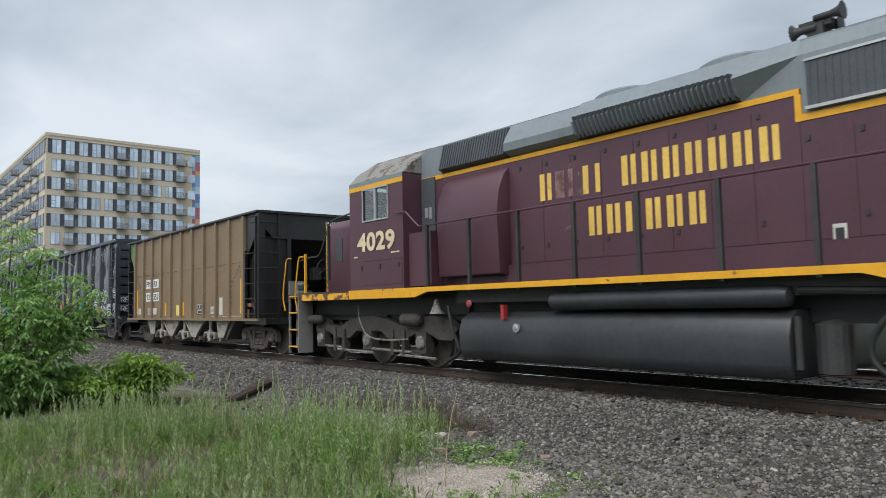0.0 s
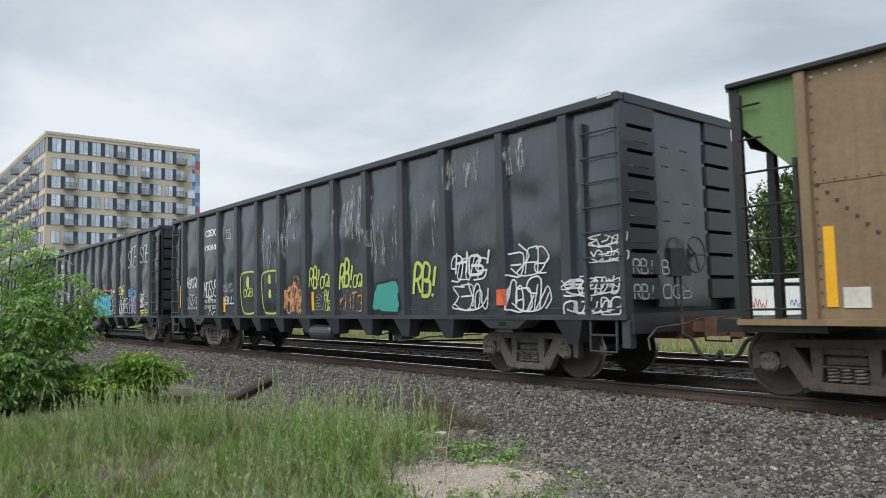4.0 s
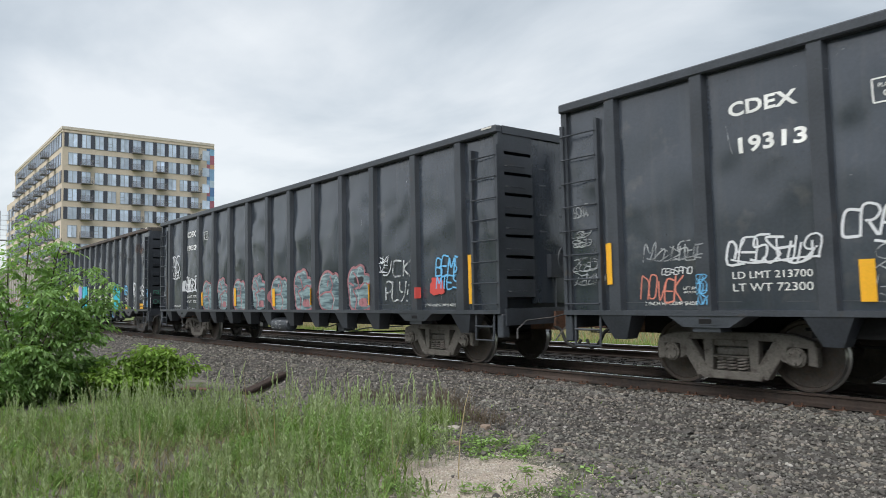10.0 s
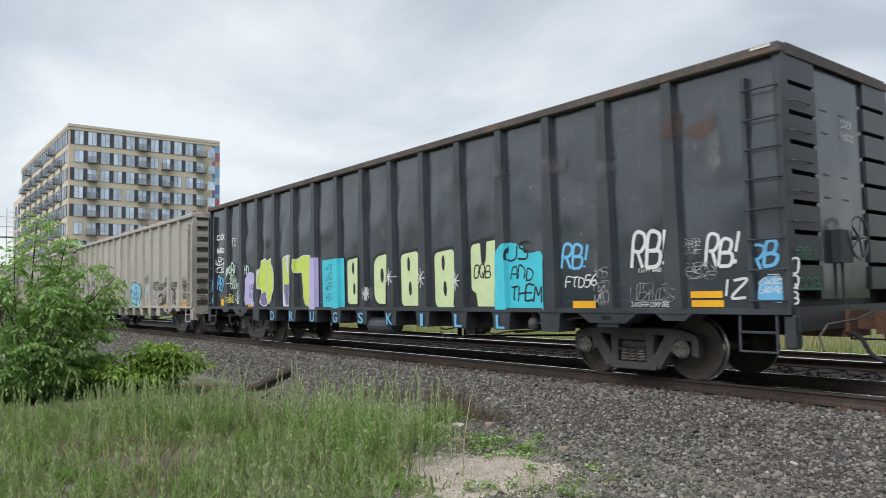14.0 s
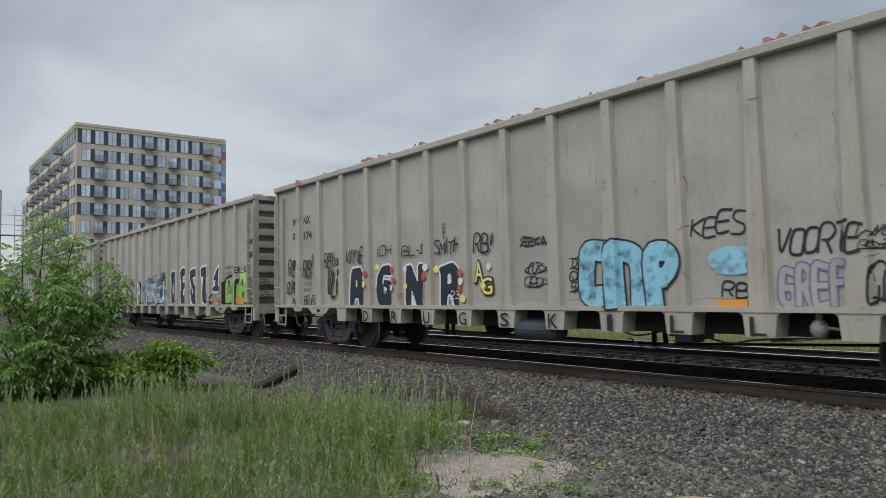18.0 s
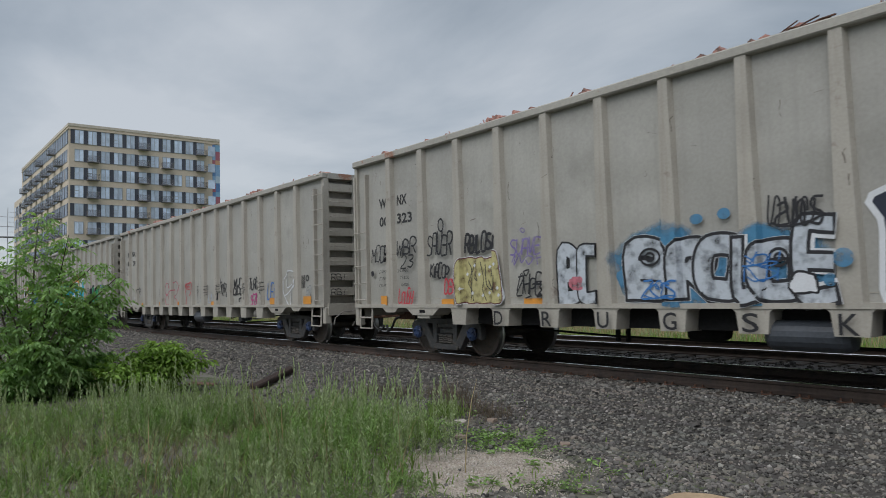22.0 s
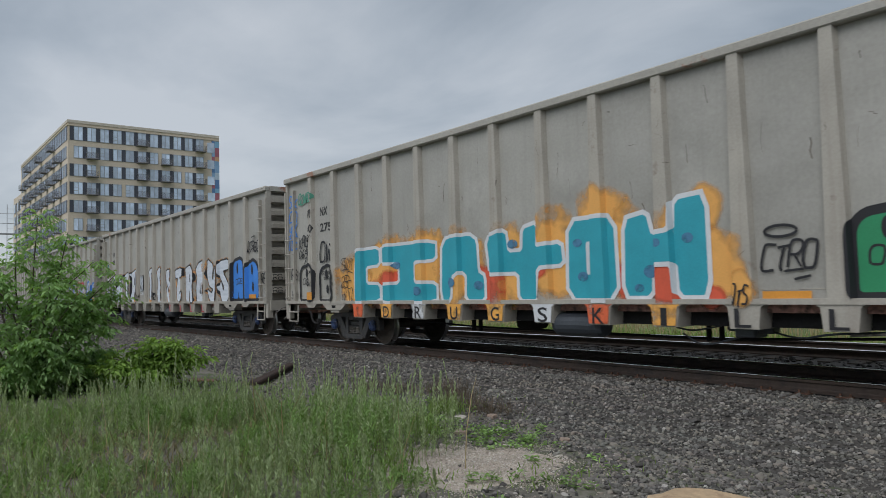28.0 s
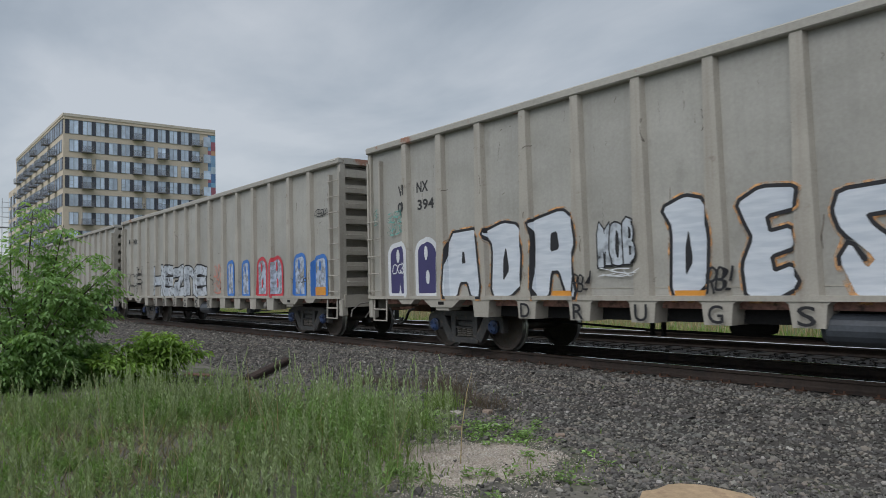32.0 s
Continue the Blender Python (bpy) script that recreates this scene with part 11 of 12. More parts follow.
piece(6, "G", -4.36, -3.73, 1.01, 1.92, NAVY, WHITE_SPRAY, 0.045)
piece(6, "N", -3.22, -2.54, 1.00, 1.89, NAVY, WHITE_SPRAY, 0.045)
piece(6, "R", -2.04, -1.39, 1.00, 1.88, NAVY, WHITE_SPRAY, 0.045)
fat(6, "23", -1.68, -1.39, 1.18, 1.33, WHITE_SPRAY, None, 0.01, 0.05)
fat(6, "A", -0.94, -0.70, 1.48, 1.86, LEMON, BLACK_SPRAY, 0.02, 0.03)
fat(6, "G", -0.76, -0.45, 1.25, 1.56, LEMON, BLACK_SPRAY, 0.02, 0.03)
disc(6, -4.86, -4.67, 1.45, 1.59, LEMON)
disc(6, -4.78, -4.59, 1.69, 1.83, RED_SPRAY)
disc(6, -6.18, -5.95, 1.63, 1.77, WHITE_SPRAY)
disc(6, -4.38, -4.20, 1.83, 1.96, LEMON)
disc(6, -3.71, -3.55, 1.75, 1.88, RED_SPRAY)
disc(6, -3.30, -3.15, 1.75, 1.87, WHITE_SPRAY)
disc(6, -3.29, -3.13, 1.39, 1.51, LEMON)
disc(6, -2.55, -2.36, 1.55, 1.71, RED_SPRAY)
disc(6, -2.46, -2.27, 1.74, 1.89, WHITE_SPRAY)
disc(6, -2.21, -2.03, 1.69, 1.84, LEMON)
disc(6, -1.35, -1.19, 1.59, 1.73, RED_SPRAY)
disc(6, -1.32, -1.17, 1.44, 1.58, WHITE_SPRAY)
disc(6, -1.26, -1.10, 1.11, 1.26, LEMON)
disc(6, -1.38, -1.23, 1.29, 1.43, RED_SPRAY)
disc(6, -0.61, -0.48, 1.69, 1.82, WHITE_SPRAY)
disc(6, -0.78, -0.64, 1.34, 1.48, LEMON)
disc(6, -3.60, -3.44, 1.52, 1.64, RED_SPRAY)
disc(6, -3.71, -3.55, 1.36, 1.49, WHITE_SPRAY)
fat(6, "ICH", -4.30, -3.73, 2.13, 2.34, BLACK_SPRAY, None, 0.02, 0.05)
fat(6, "BL-1", -3.31, -2.55, 2.10, 2.32, BLACK_SPRAY, None, 0.02, 0.05)
fat(6, "RB!", -0.94, -0.41, 2.01, 2.34, BLACK_SPRAY, None, 0.02, 0.05)
fat(6, "RB!", -8.78, -8.24, 1.81, 2.21, BLACK_SPRAY, None, 0.02, 0.05)
fat(6, "RB!", -7.90, -7.37, 1.80, 2.26, BLACK_SPRAY, None, 0.02, 0.05)
fat(6, "RB!", -6.75, -6.29, 1.99, 2.33, BLACK_SPRAY, None, 0.02, 0.05)
fat(6, "BELIEV", -7.85, -7.18, 1.05, 1.26, BLACK_SPRAY, None, 0.02, 0.05)
fat(6, "VLF", -6.59, -5.92, 1.30, 1.87, BLACK_SPRAY, None, 0.02, 0.05)
fat(6, "SMITH", -2.16, -1.36, 2.06, 2.34, BLACK_SPRAY, None, 0.02, 0.05)
fat(6, "VINNIE", -5.66, -4.88, 2.04, 2.36, BLACK_SPRAY, None, 0.01, 0.05)
fat(6, "GLARE", -8.86, -8.26, 1.36, 1.68, BLACK_SPRAY, None, 0.015, 0.05)
fat(6, "OQB", -6.30, -5.92, 2.00, 2.16, BLACK_SPRAY, None, 0.02, 0.05)
fat(6, "WH", -8.56, -8.24, 1.06, 1.26, BLACK_SPRAY, None, 0.02, 0.05)
scrawl(6, 165, -1.88, -1.81, 2.34, 2.67, BLACK_SPRAY, 0.03, 5)
feet_letters(6, "DRUGSKILL", -4, BLACK_SPRAY)
stencil(7, "WI", -8.62, -8.28, 3.138, 3.353, STENCIL_BLACK)
stencil(7, "NX", -7.92, -7.55, 3.143, 3.357, STENCIL_BLACK)
stencil(7, "00", -8.60, -8.26, 2.737, 2.952, STENCIL_BLACK)
stencil(7, "323", -7.92, -7.38, 2.752, 2.967, STENCIL_BLACK)
slab(7, "A", 7.03, 7.87, 1.06, 1.96, APPLE, BLACK_SPRAY, 0.05)
slab(7, "B", 8.12, 8.98, 1.07, 1.94, APPLE, BLACK_SPRAY, 0.05)
fat(7, "OQB", 7.23, 7.69, 1.40, 1.63, BLACK_SPRAY, None, 0.015, 0.05)
block(7, "reflector", 8.18, 8.65, 1.06, 1.26, AMBER)
block(7, "reflector", 6.02, 6.62, 1.06, 1.17, AMBER)
block(7, "reflector", -6.38, -5.94, 1.03, 1.15, AMBER)
block(7, "reflector", -4.16, -3.72, 1.03, 1.14, AMBER)
block(7, "reflector", -8.60, -8.21, 1.03, 1.23, AMBER)
block(7, "reflector", -6.44, -6.00, 1.04, 1.14, AMBER)
fat(7, "WBR", 7.07, 7.77, 2.21, 2.29, BLACK_SPRAY, None, 0.0, 0.05)
fat(7, "UMYS", 7.06, 7.86, 2.01, 2.12, BLACK_SPRAY, None, 0.0, 0.05)
mist(7, 8.07, 9.04, 1.61, 2.26, LIME_HALO)
fat(7, "BILLYOKI", 8.08, 9.02, 2.04, 2.22, BLACK_SPRAY, None, 0.03, 0.05)
scrawl(7, 171, 9.09, 9.46, 2.88, 3.04, BLACK_SPRAY, 0.02, 5)
scrawl(7, 172, 9.10, 9.44, 2.48, 2.67, BLACK_SPRAY, 0.02, 5)
scrawl(7, 173, 9.11, 9.48, 1.35, 1.94, BLACK_SPRAY, 0.025, 6)
scrawl(7, 174, 9.09, 9.44, 1.06, 1.26, BLACK_SPRAY, 0.03, 4)
piece(7, "D", 1.34, 2.02, 1.07, 2.32, NAVY, WHITE_SPRAY, 0.07)
piece(7, "E", 2.51, 3.19, 1.07, 2.39, NAVY, WHITE_SPRAY, 0.07)
piece(7, "S", 3.63, 4.31, 1.07, 2.32, NAVY, WHITE_SPRAY, 0.07)
piece(7, "T", 4.79, 5.63, 1.06, 2.36, NAVY, WHITE_SPRAY, 0.07)
piece(7, "1", 5.98, 6.55, 1.49, 2.27, NAVY, WHITE_SPRAY, 0.07)
fat(7, "O", 6.64, 6.87, 1.72, 1.92, BLACK_SPRAY, None, 0.02, 0.05)
fat(7, "Q", 6.65, 6.87, 1.40, 1.60, BLACK_SPRAY, None, 0.02, 0.05)
fat(7, "B", 6.66, 6.87, 1.06, 1.28, BLACK_SPRAY, None, 0.02, 0.05)
fat(7, "RB!", 1.92, 2.32, 1.03, 1.20, BLACK_SPRAY, None, 0.01, 0.05)
fat(7, "RB!", 3.06, 3.41, 1.03, 1.19, BLACK_SPRAY, None, 0.01, 0.05)
fat(7, "RB!", 4.30, 4.61, 1.03, 1.18, BLACK_SPRAY, None, 0.01, 0.05)
swirl(7, 5.0, 6.4, 1.1, 2.0, [[(0.2, 0.1), (0.3, 0.4)], [(0.33, 0.35), (0.3, 0.15)], [(0.66, 0.45), (0.72, 0.6)], [(0.92, 0.15), (1.0, 0.05)]], RED_SPRAY, 0.05)
fat(7, "BL1", 5.78, 6.06, 1.06, 1.18, BLACK_SPRAY, None, 0.02, 0.05)
fat(7, "ICH", 5.84, 6.22, 1.24, 1.38, BLACK_SPRAY, None, 0.0, 0.05)
mist(7, -2.35, -1.26, 0.99, 2.16, TEAL_HALO)
mist(7, -1.88, -0.72, 1.19, 2.30, TEAL_HALO)
mist(7, -0.96, 0.05, 0.99, 2.04, TEAL_HALO)
mist(7, -0.01, 1.06, 0.99, 2.11, TEAL_HALO)
mist(7, -0.28, 0.47, 1.53, 2.07, TEAL_HALO)
blob(7, 177, -2.24, 0.97, 1.01, 1.67, STEEL_BLUE, None, 0.06, 1)
brush(7, "B", -2.00, -1.18, 1.11, 1.94, BLACK_SPRAY, WHITE_SPRAY, 0.44, 0.05, 0.055)
brush(7, "B", -2.00, -1.18, 1.11, 1.94, SILVER, BLACK_SPRAY, 0.36, 0.045, 0.055)
brush(7, "R", -1.22, -0.54, 1.11, 1.90, BLACK_SPRAY, WHITE_SPRAY, 0.42000000000000004, 0.05, 0.055)
brush(7, "R", -1.22, -0.54, 1.11, 1.90, SILVER, BLACK_SPRAY, 0.34, 0.045, 0.055)
brush(7, "O", -0.85, -0.12, 1.10, 1.91, BLACK_SPRAY, WHITE_SPRAY, 0.41000000000000003, 0.05, 0.055)
brush(7, "O", -0.85, -0.12, 1.10, 1.91, SILVER, BLACK_SPRAY, 0.33, 0.045, 0.055)
brush(7, "L", -0.30, 0.11, 1.08, 1.88, BLACK_SPRAY, WHITE_SPRAY, 0.5, 0.05, 0.055)
brush(7, "L", -0.30, 0.11, 1.08, 1.88, SILVER, BLACK_SPRAY, 0.42, 0.045, 0.055)
brush(7, "O", -0.08, 0.63, 1.10, 1.79, BLACK_SPRAY, WHITE_SPRAY, 0.42000000000000004, 0.05, 0.055)
brush(7, "O", -0.08, 0.63, 1.10, 1.79, SILVER, BLACK_SPRAY, 0.34, 0.045, 0.055)
brush(7, "E", 0.50, 0.98, 1.06, 2.02, BLACK_SPRAY, WHITE_SPRAY, 0.42000000000000004, 0.05, 0.055)
brush(7, "E", 0.50, 0.98, 1.06, 2.02, SILVER, BLACK_SPRAY, 0.34, 0.045, 0.055)
ring(7, -1.72, -1.40, 1.59, 1.82, BLACK_SPRAY)
ring(7, -1.63, -1.49, 1.65, 1.76, BLACK_SPRAY)
ring(7, 0.18, 0.41, 1.50, 1.71, BLACK_SPRAY)
ring(7, 0.25, 0.35, 1.56, 1.65, BLACK_SPRAY)
blob(7, 189, 0.39, 0.77, 1.13, 1.43, WHITE_SPRAY, BLACK_SPRAY, 0.03, 1)
scrawl(7, 178, -1.68, -1.12, 1.11, 1.37, DEEP_BLUE, 0.03, 3)
scrawl(7, 190, -0.06, 0.25, 1.31, 1.71, DEEP_BLUE, 0.03, 2)
brush(7, "B", -3.32, -2.83, 1.05, 1.95, SILVER, BLACK_SPRAY, 0.4, 0.03, 0.05)
brush(7, "C", -2.91, -2.51, 1.05, 1.97, SILVER, BLACK_SPRAY, 0.4, 0.03, 0.05)
blob(7, 191, -3.09, -2.80, 1.25, 1.48, ROSE, None, 0.06, 1)
scrawl(7, 179, 0.22, 0.83, 1.96, 2.37, BLACK_SPRAY, 0.035, 4)
disc(7, -0.89, -0.69, 2.10, 2.24, STEEL_BLUE)
disc(7, -0.48, -0.30, 2.13, 2.28, STEEL_BLUE)
disc(7, 0.97, 1.20, 1.45, 1.67, STEEL_BLUE)
disc(7, 0.81, 0.97, 1.24, 1.39, STEEL_BLUE)
hand(7, "MOOR", -8.86, -8.22, 1.98, 2.30, BLACK_SPRAY, 0.035)
hand(7, "79", -8.66, -8.36, 1.74, 1.92, BLACK_SPRAY, 0.03)
hand(7, "WBR", -7.88, -7.20, 2.10, 2.40, BLACK_SPRAY, 0.045)
hand(7, "23", -7.74, -7.30, 1.80, 2.06, BLACK_SPRAY, 0.04)
hand(7, "SAUER", -6.80, -6.02, 2.02, 2.44, BLACK_SPRAY, 0.045)
ring(7, -6.42, -6.26, 2.46, 2.70, BLACK_SPRAY)
hand(7, "RB!LOSI", -5.62, -4.84, 2.0, 2.32, BLACK_SPRAY, 0.075)
hand(7, "ZHPE", -4.26, -3.68, 1.2, 1.52, BLACK_SPRAY, 0.035)
swirl(7, -4.28, -3.6, 1.12, 1.62, [[(0.0, 0.3), (0.2, 0.9), (0.3, 0.2)], [(0.25, 0.95), (0.45, 1.0), (0.35, 0.8), (0.25, 0.95)], [(0.3, 0.05), (0.5, 0.12)], [(0.55, 0.5), (0.8, 0.6), (1.0, 0.5), (0.7, 0.1), (1.0, 0.2)]], BLACK_SPRAY, 0.026)
hand(7, "KIACOP", -6.72, -6.14, 1.56, 1.84, BLACK_SPRAY, 0.045)
hand(7, "SUAVE", -4.40, -3.68, 1.90, 2.16, PURPLE_SPRAY, 0.03)
swirl(7, -4.40, -3.68, 1.70, 2.3, [[(0.02, 0.1), (0.15, 0.3), (0.1, 0.02), (0.3, 0.3), (0.35, 0.08), (0.55, 0.25), (0.75, 0.2), (0.6, 0.02), (0.5, 0.15)], [(0.85, 0.3), (0.88, 0.0)], [(0.78, 0.16), (1, 0.2)], [(0.35, 1.0), (0.45, 0.92), (0.5, 1.0), (0.4, 1.06), (0.35, 1.0)]], PURPLE_SPRAY, 0.022)
hand(7, "LOUSY", -7.84, -7.34, 1.06, 1.37, CRIMSON, 0.035)
hand(7, "DEN", -6.28, -5.90, 1.24, 1.52, CRIMSON, 0.035)
piece(7, "bubble row", -5.86, -4.55, 1.06, 1.90, STRAW_MIST, OXBLOOD, 0.022, WHITE_SPRAY, 0.2, 2)
swirl(7, -5.86, -4.55, 1.06, 1.90, [[(0.24, 0.92), (0.31, 0.75), (0.27, 0.55), (0.23, 0.45), (0.29, 0.3), (0.28, 0.08)], [(0.33, 0.05), (0.3, 0.4), (0.33, 0.7), (0.4, 0.88)], [(0.36, 0.55), (0.42, 0.5), (0.38, 0.66)], [(0.5, 0.9), (0.56, 0.5), (0.53, 0.3), (0.6, 0.06)], [(0.6, 0.85), (0.62, 0.4), (0.72, 0.3), (0.66, 0.5)], [(0.78, 0.9), (0.72, 0.6), (0.8, 0.58)], [(0.84, 0.6), (0.82, 0.3), (0.76, 0.06)]], BLACK_SPRAY, 0.02)
swirl(7, -5.86, -4.55, 1.06, 1.90, [[(x, z), (x + 0.03, z + 0.05)] for x, z in ((0.1, 0.3), (0.2, 0.62), (0.36, 0.8), (0.3, 0.2), (0.46, 0.6), (0.52, 0.15), (0.68, 0.75), (0.66, 0.2), (0.9, 0.3), (0.84, 0.8), (0.92, 0.15))], WHITE_SPRAY, 0.05)
stencil(7, "212900", -7.86, -7.47, 1.72, 1.79, STENCIL_BLACK)
stencil(7, "73100", -7.78, -7.46, 1.57, 1.64, STENCIL_BLACK)
stencil(7, "6400", -7.74, -7.47, 1.42, 1.49, STENCIL_BLACK)
stencil(7, "LT WT", -8.59, -8.30, 1.57, 1.64, STENCIL_BLACK)
stencil(7, "LD LMT", -8.59, -8.29, 1.72, 1.79, STENCIL_BLACK)
stencil(7, "CU FT", -8.58, -8.31, 1.42, 1.49, STENCIL_BLACK)
disc(7, -8.90, -8.78, 1.66, 1.79, BLACK_SPRAY)
for text, z in (("212800", 1.72), ("73200", 1.56), ("6400", 1.41)):
    stencil(6, text, -7.86, -7.47, z, z + 0.075, STENCIL_BLACK)
feet_letters(7, "DRUGSKILL", -4, BLACK_SPRAY)
stencil(8, "WI", -8.38, -8.06, 3.128, 3.343, STENCIL_BLACK)
stencil(8, "NX", -7.88, -7.33, 3.147, 3.362, STENCIL_BLACK)
stencil(8, "00", -8.39, -8.07, 2.748, 2.962, STENCIL_BLACK)
stencil(8, "288", -7.74, -7.15, 2.748, 2.962, STENCIL_BLACK)
block(8, "reflector", -3.99, -3.60, 1.03, 1.17, AMBER)
block(8, "reflector", -1.76, -1.34, 1.04, 1.17, AMBER)
block(8, "reflector", 1.66, 2.09, 1.05, 1.16, AMBER)
block(8, "reflector", -6.43, -5.85, 1.01, 1.14, AMBER)
block(8, "reflector", 8.31, 8.74, 1.06, 1.26, AMBER)
block(8, "reflector", 6.26, 6.58, 1.06, 1.24, AMBER)
swirl(8, -6.95, -6.5, 1.4, 1.8, [[(0.0, 0.4), (0.4, 0.9), (0.9, 0.6), (0.3, 0.5), (0.8, 0.2)], [(0.5, 1.0), (0.5, 0.0)]], BLACK_SPRAY, 0.02)
swirl(8, -3.27, -1.25, 1.04, 1.92, [[(0.20, 0.95), (0.06, 0.9), (0.0, 0.65), (0.06, 0.48), (0.2, 0.5), (0.26, 0.6)], [(0.1, 0.45), (0.02, 0.2), (0.12, 0.0), (0.24, 0.1), (0.2, 0.4), (0.1, 0.45)], [(0.2, 0.7), (0.24, 0.95), (0.36, 0.9), (0.4, 0.7)], [(0.3, 0.0), (0.26, 0.3), (0.38, 0.55), (0.55, 0.65), (0.62, 0.6)],
                                          [(0.52, 0.95), (0.65, 1.0), (0.78, 0.85), (0.72, 0.5), (0.55, 0.35), (0.7, 0.2), (0.72, 0.0)], [(0.78, 0.6), (0.84, 0.8), (1.0, 0.82)], [(0.92, 0.15), (0.93, 0.0)]], ROSE, 0.04)
swirl(8, -0.95, 0.02, 1.02, 1.84, [[(0.0, 0.75), (0.15, 0.98), (0.2, 0.7)], [(0.05, 0.9), (0.6, 1.0)], [(0.65, 0.95), (0.98, 0.98), (0.95, 0.6), (0.72, 0.4)], [(0.05, 0.7), (0.15, 0.35), (0.1, 0.0)]], CRIMSON, 0.035)
hand(8, "XB", -0.72, -0.4, 1.58, 1.76, CRIMSON, 0.025)
for x in (-5.0, -4.0, 0.28, 1.2, 2.28, 4.5, 5.7):
    swirl(8, x, x + 0.2, 1.2, 1.7, [[(0.0, 0.9), (0.9, 1.0), (0.1, 0.7), (1.0, 0.75)], [(0.5, 1.0), (0.5, 0.3)], [(0.0, 0.5), (1.0, 0.6), (0.2, 0.35)], [(0.6, 0.5), (0.6, 0.0)]], BLACK_SPRAY, 0.012)
hand(8, "TOAR", 2.52, 3.02, 1.42, 1.72, BLACK_SPRAY, 0.035)
swirl(8, 2.5, 3.2, 1.3, 1.9, [[(0.06, 1.0), (0.1, 0.45)], [(0.0, 0.8), (0.2, 0.78)], [(0.2, 0.12), (0.4, 0.1)], [(0.75, 0.2), (1.0, 0.3), (0.7, 0.05), (1.0, 0.0)]], BLACK_SPRAY, 0.035)
hand(8, "73", 2.98, 3.18, 1.70, 1.86, BLACK_SPRAY, 0.03)
scrawl(8, 206, -8.54, -8.26, 2.30, 2.68, BLACK_SPRAY, 0.02, 5)
hand(8, "LIL", 0.36, 0.86, 1.14, 1.42, GREY_SPRAY, 0.025)
hand(8, "LILC", 1.46, 2.04, 1.16, 1.46, PALE_BLUE, 0.035)
fat(8, "HERT", -7.60, -7.06, 1.02, 1.40, WHITE_SPRAY, None, 0.01, 0.05)
hand(8, "WUN", 3.66, 4.30, 1.62, 1.88, BLACK_SPRAY, 0.045)
hand(8, "DINO", 3.60, 4.34, 1.36, 1.60, BLACK_SPRAY, 0.05)
swirl(8, 3.7, 4.4, 1.1, 1.4, [[(0.0, 0.8), (0.6, 0.95), (0.95, 0.7), (0.5, 0.4), (0.55, 0.1)]], BLACK_SPRAY, 0.04)
hand(8, "TURNS", 4.84, 5.62, 1.50, 1.80, BLACK_SPRAY, 0.055)
hand(8, "SEZAR", 4.94, 5.58, 1.06, 1.36, MAGENTA, 0.04)
hand(8, "LEO", 6.14, 6.72, 1.22, 1.66, COBALT, 0.04)
scrawl(8, 217, 8.49, 8.75, 1.24, 1.55, GREY_SPRAY, 0.03, 5)
swirl(8, 7.14, 8.0, 1.03, 1.95, [[(0.02, 0.76), (0.26, 0.9), (0.34, 1.0), (0.84, 0.92), (0.6, 0.5), (0.05, 0.3), (0.0, 0.76)], [(0.3, 0.9), (0.28, 0.52), (0.62, 0.6)], [(0.05, 0.3), (0.35, 0.02), (0.5, 0.05), (0.56, 0.5)], [(0.84, 0.6), (0.98, 0.75), (0.9, 0.5), (1.0, 0.6)], [(0.72, 0.55), (0.8, 0.8), (0.9, 0.8)]], WHITE_SPRAY, 0.03)
bar_lines(8, 8.21, 8.43, 1.47, 1.80, BLACK_SPRAY)
ring(8, 8.49, 8.63, 1.66, 1.79, BLACK_SPRAY)
mist(5, 8.13, 8.87, 3.19, 3.81, RUST_MIST)
mist(5, 7.81, 8.46, 3.32, 3.82, RUST_MIST)
mist(5, 6.56, 7.23, 2.92, 3.43, TAN_SCUFF)
mist(5, 5.47, 6.24, 3.16, 3.69, TAN_SCUFF)
mist(5, 4.19, 4.81, 3.23, 3.75, TAN_SCUFF)
mist(5, 8.50, 8.94, 2.67, 3.57, TAN_SCUFF)
mist(5, 2.85, 3.57, 2.97, 3.64, TAN_SCUFF)
stencil(9, "WI", -8.42, -8.09, 3.147, 3.362, STENCIL_BLACK)
stencil(9, "NX", -7.73, -7.35, 3.157, 3.372, STENCIL_BLACK)
stencil(9, "00", -8.41, -8.02, 2.768, 2.982, STENCIL_BLACK)
stencil(9, "275", -7.73, -7.18, 2.758, 2.973, STENCIL_BLACK)
mist(9, -7.09, -4.80, 0.75, 2.30, ORANGE_HALO)
mist(9, -5.79, -3.53, 0.76, 2.62, ORANGE_HALO)
mist(9, -4.42, -2.42, 0.78, 2.73, ORANGE_HALO)
mist(9, -3.23, -1.30, 0.79, 2.52, ORANGE_HALO)
mist(9, -1.69, -0.04, 0.81, 2.54, ORANGE_HALO)
mist(9, -0.52, 0.93, 0.82, 2.70, ORANGE_HALO)
mist(9, 0.54, 1.69, 1.86, 2.94, ORANGE_HALO)
mist(9, 1.06, 2.16, 0.84, 2.63, ORANGE_HALO)
mist(9, 1.79, 3.27, 0.85, 2.49, ORANGE_HALO)
mist(9, 2.44, 3.56, 0.85, 2.10, ORANGE_HALO)
mist(9, 2.40, 3.28, 1.90, 2.64, ORANGE_HALO)
mist(9, -5.55, -3.57, 0.83, 1.76, RED_HALO)
mist(9, -2.17, -0.89, 0.85, 1.79, RED_HALO)
mist(9, -0.84, 0.31, 1.35, 2.05, RED_HALO)
mist(9, 1.28, 2.03, 0.88, 1.77, RED_HALO)
mist(9, 1.89, 2.83, 0.90, 1.72, RED_HALO)
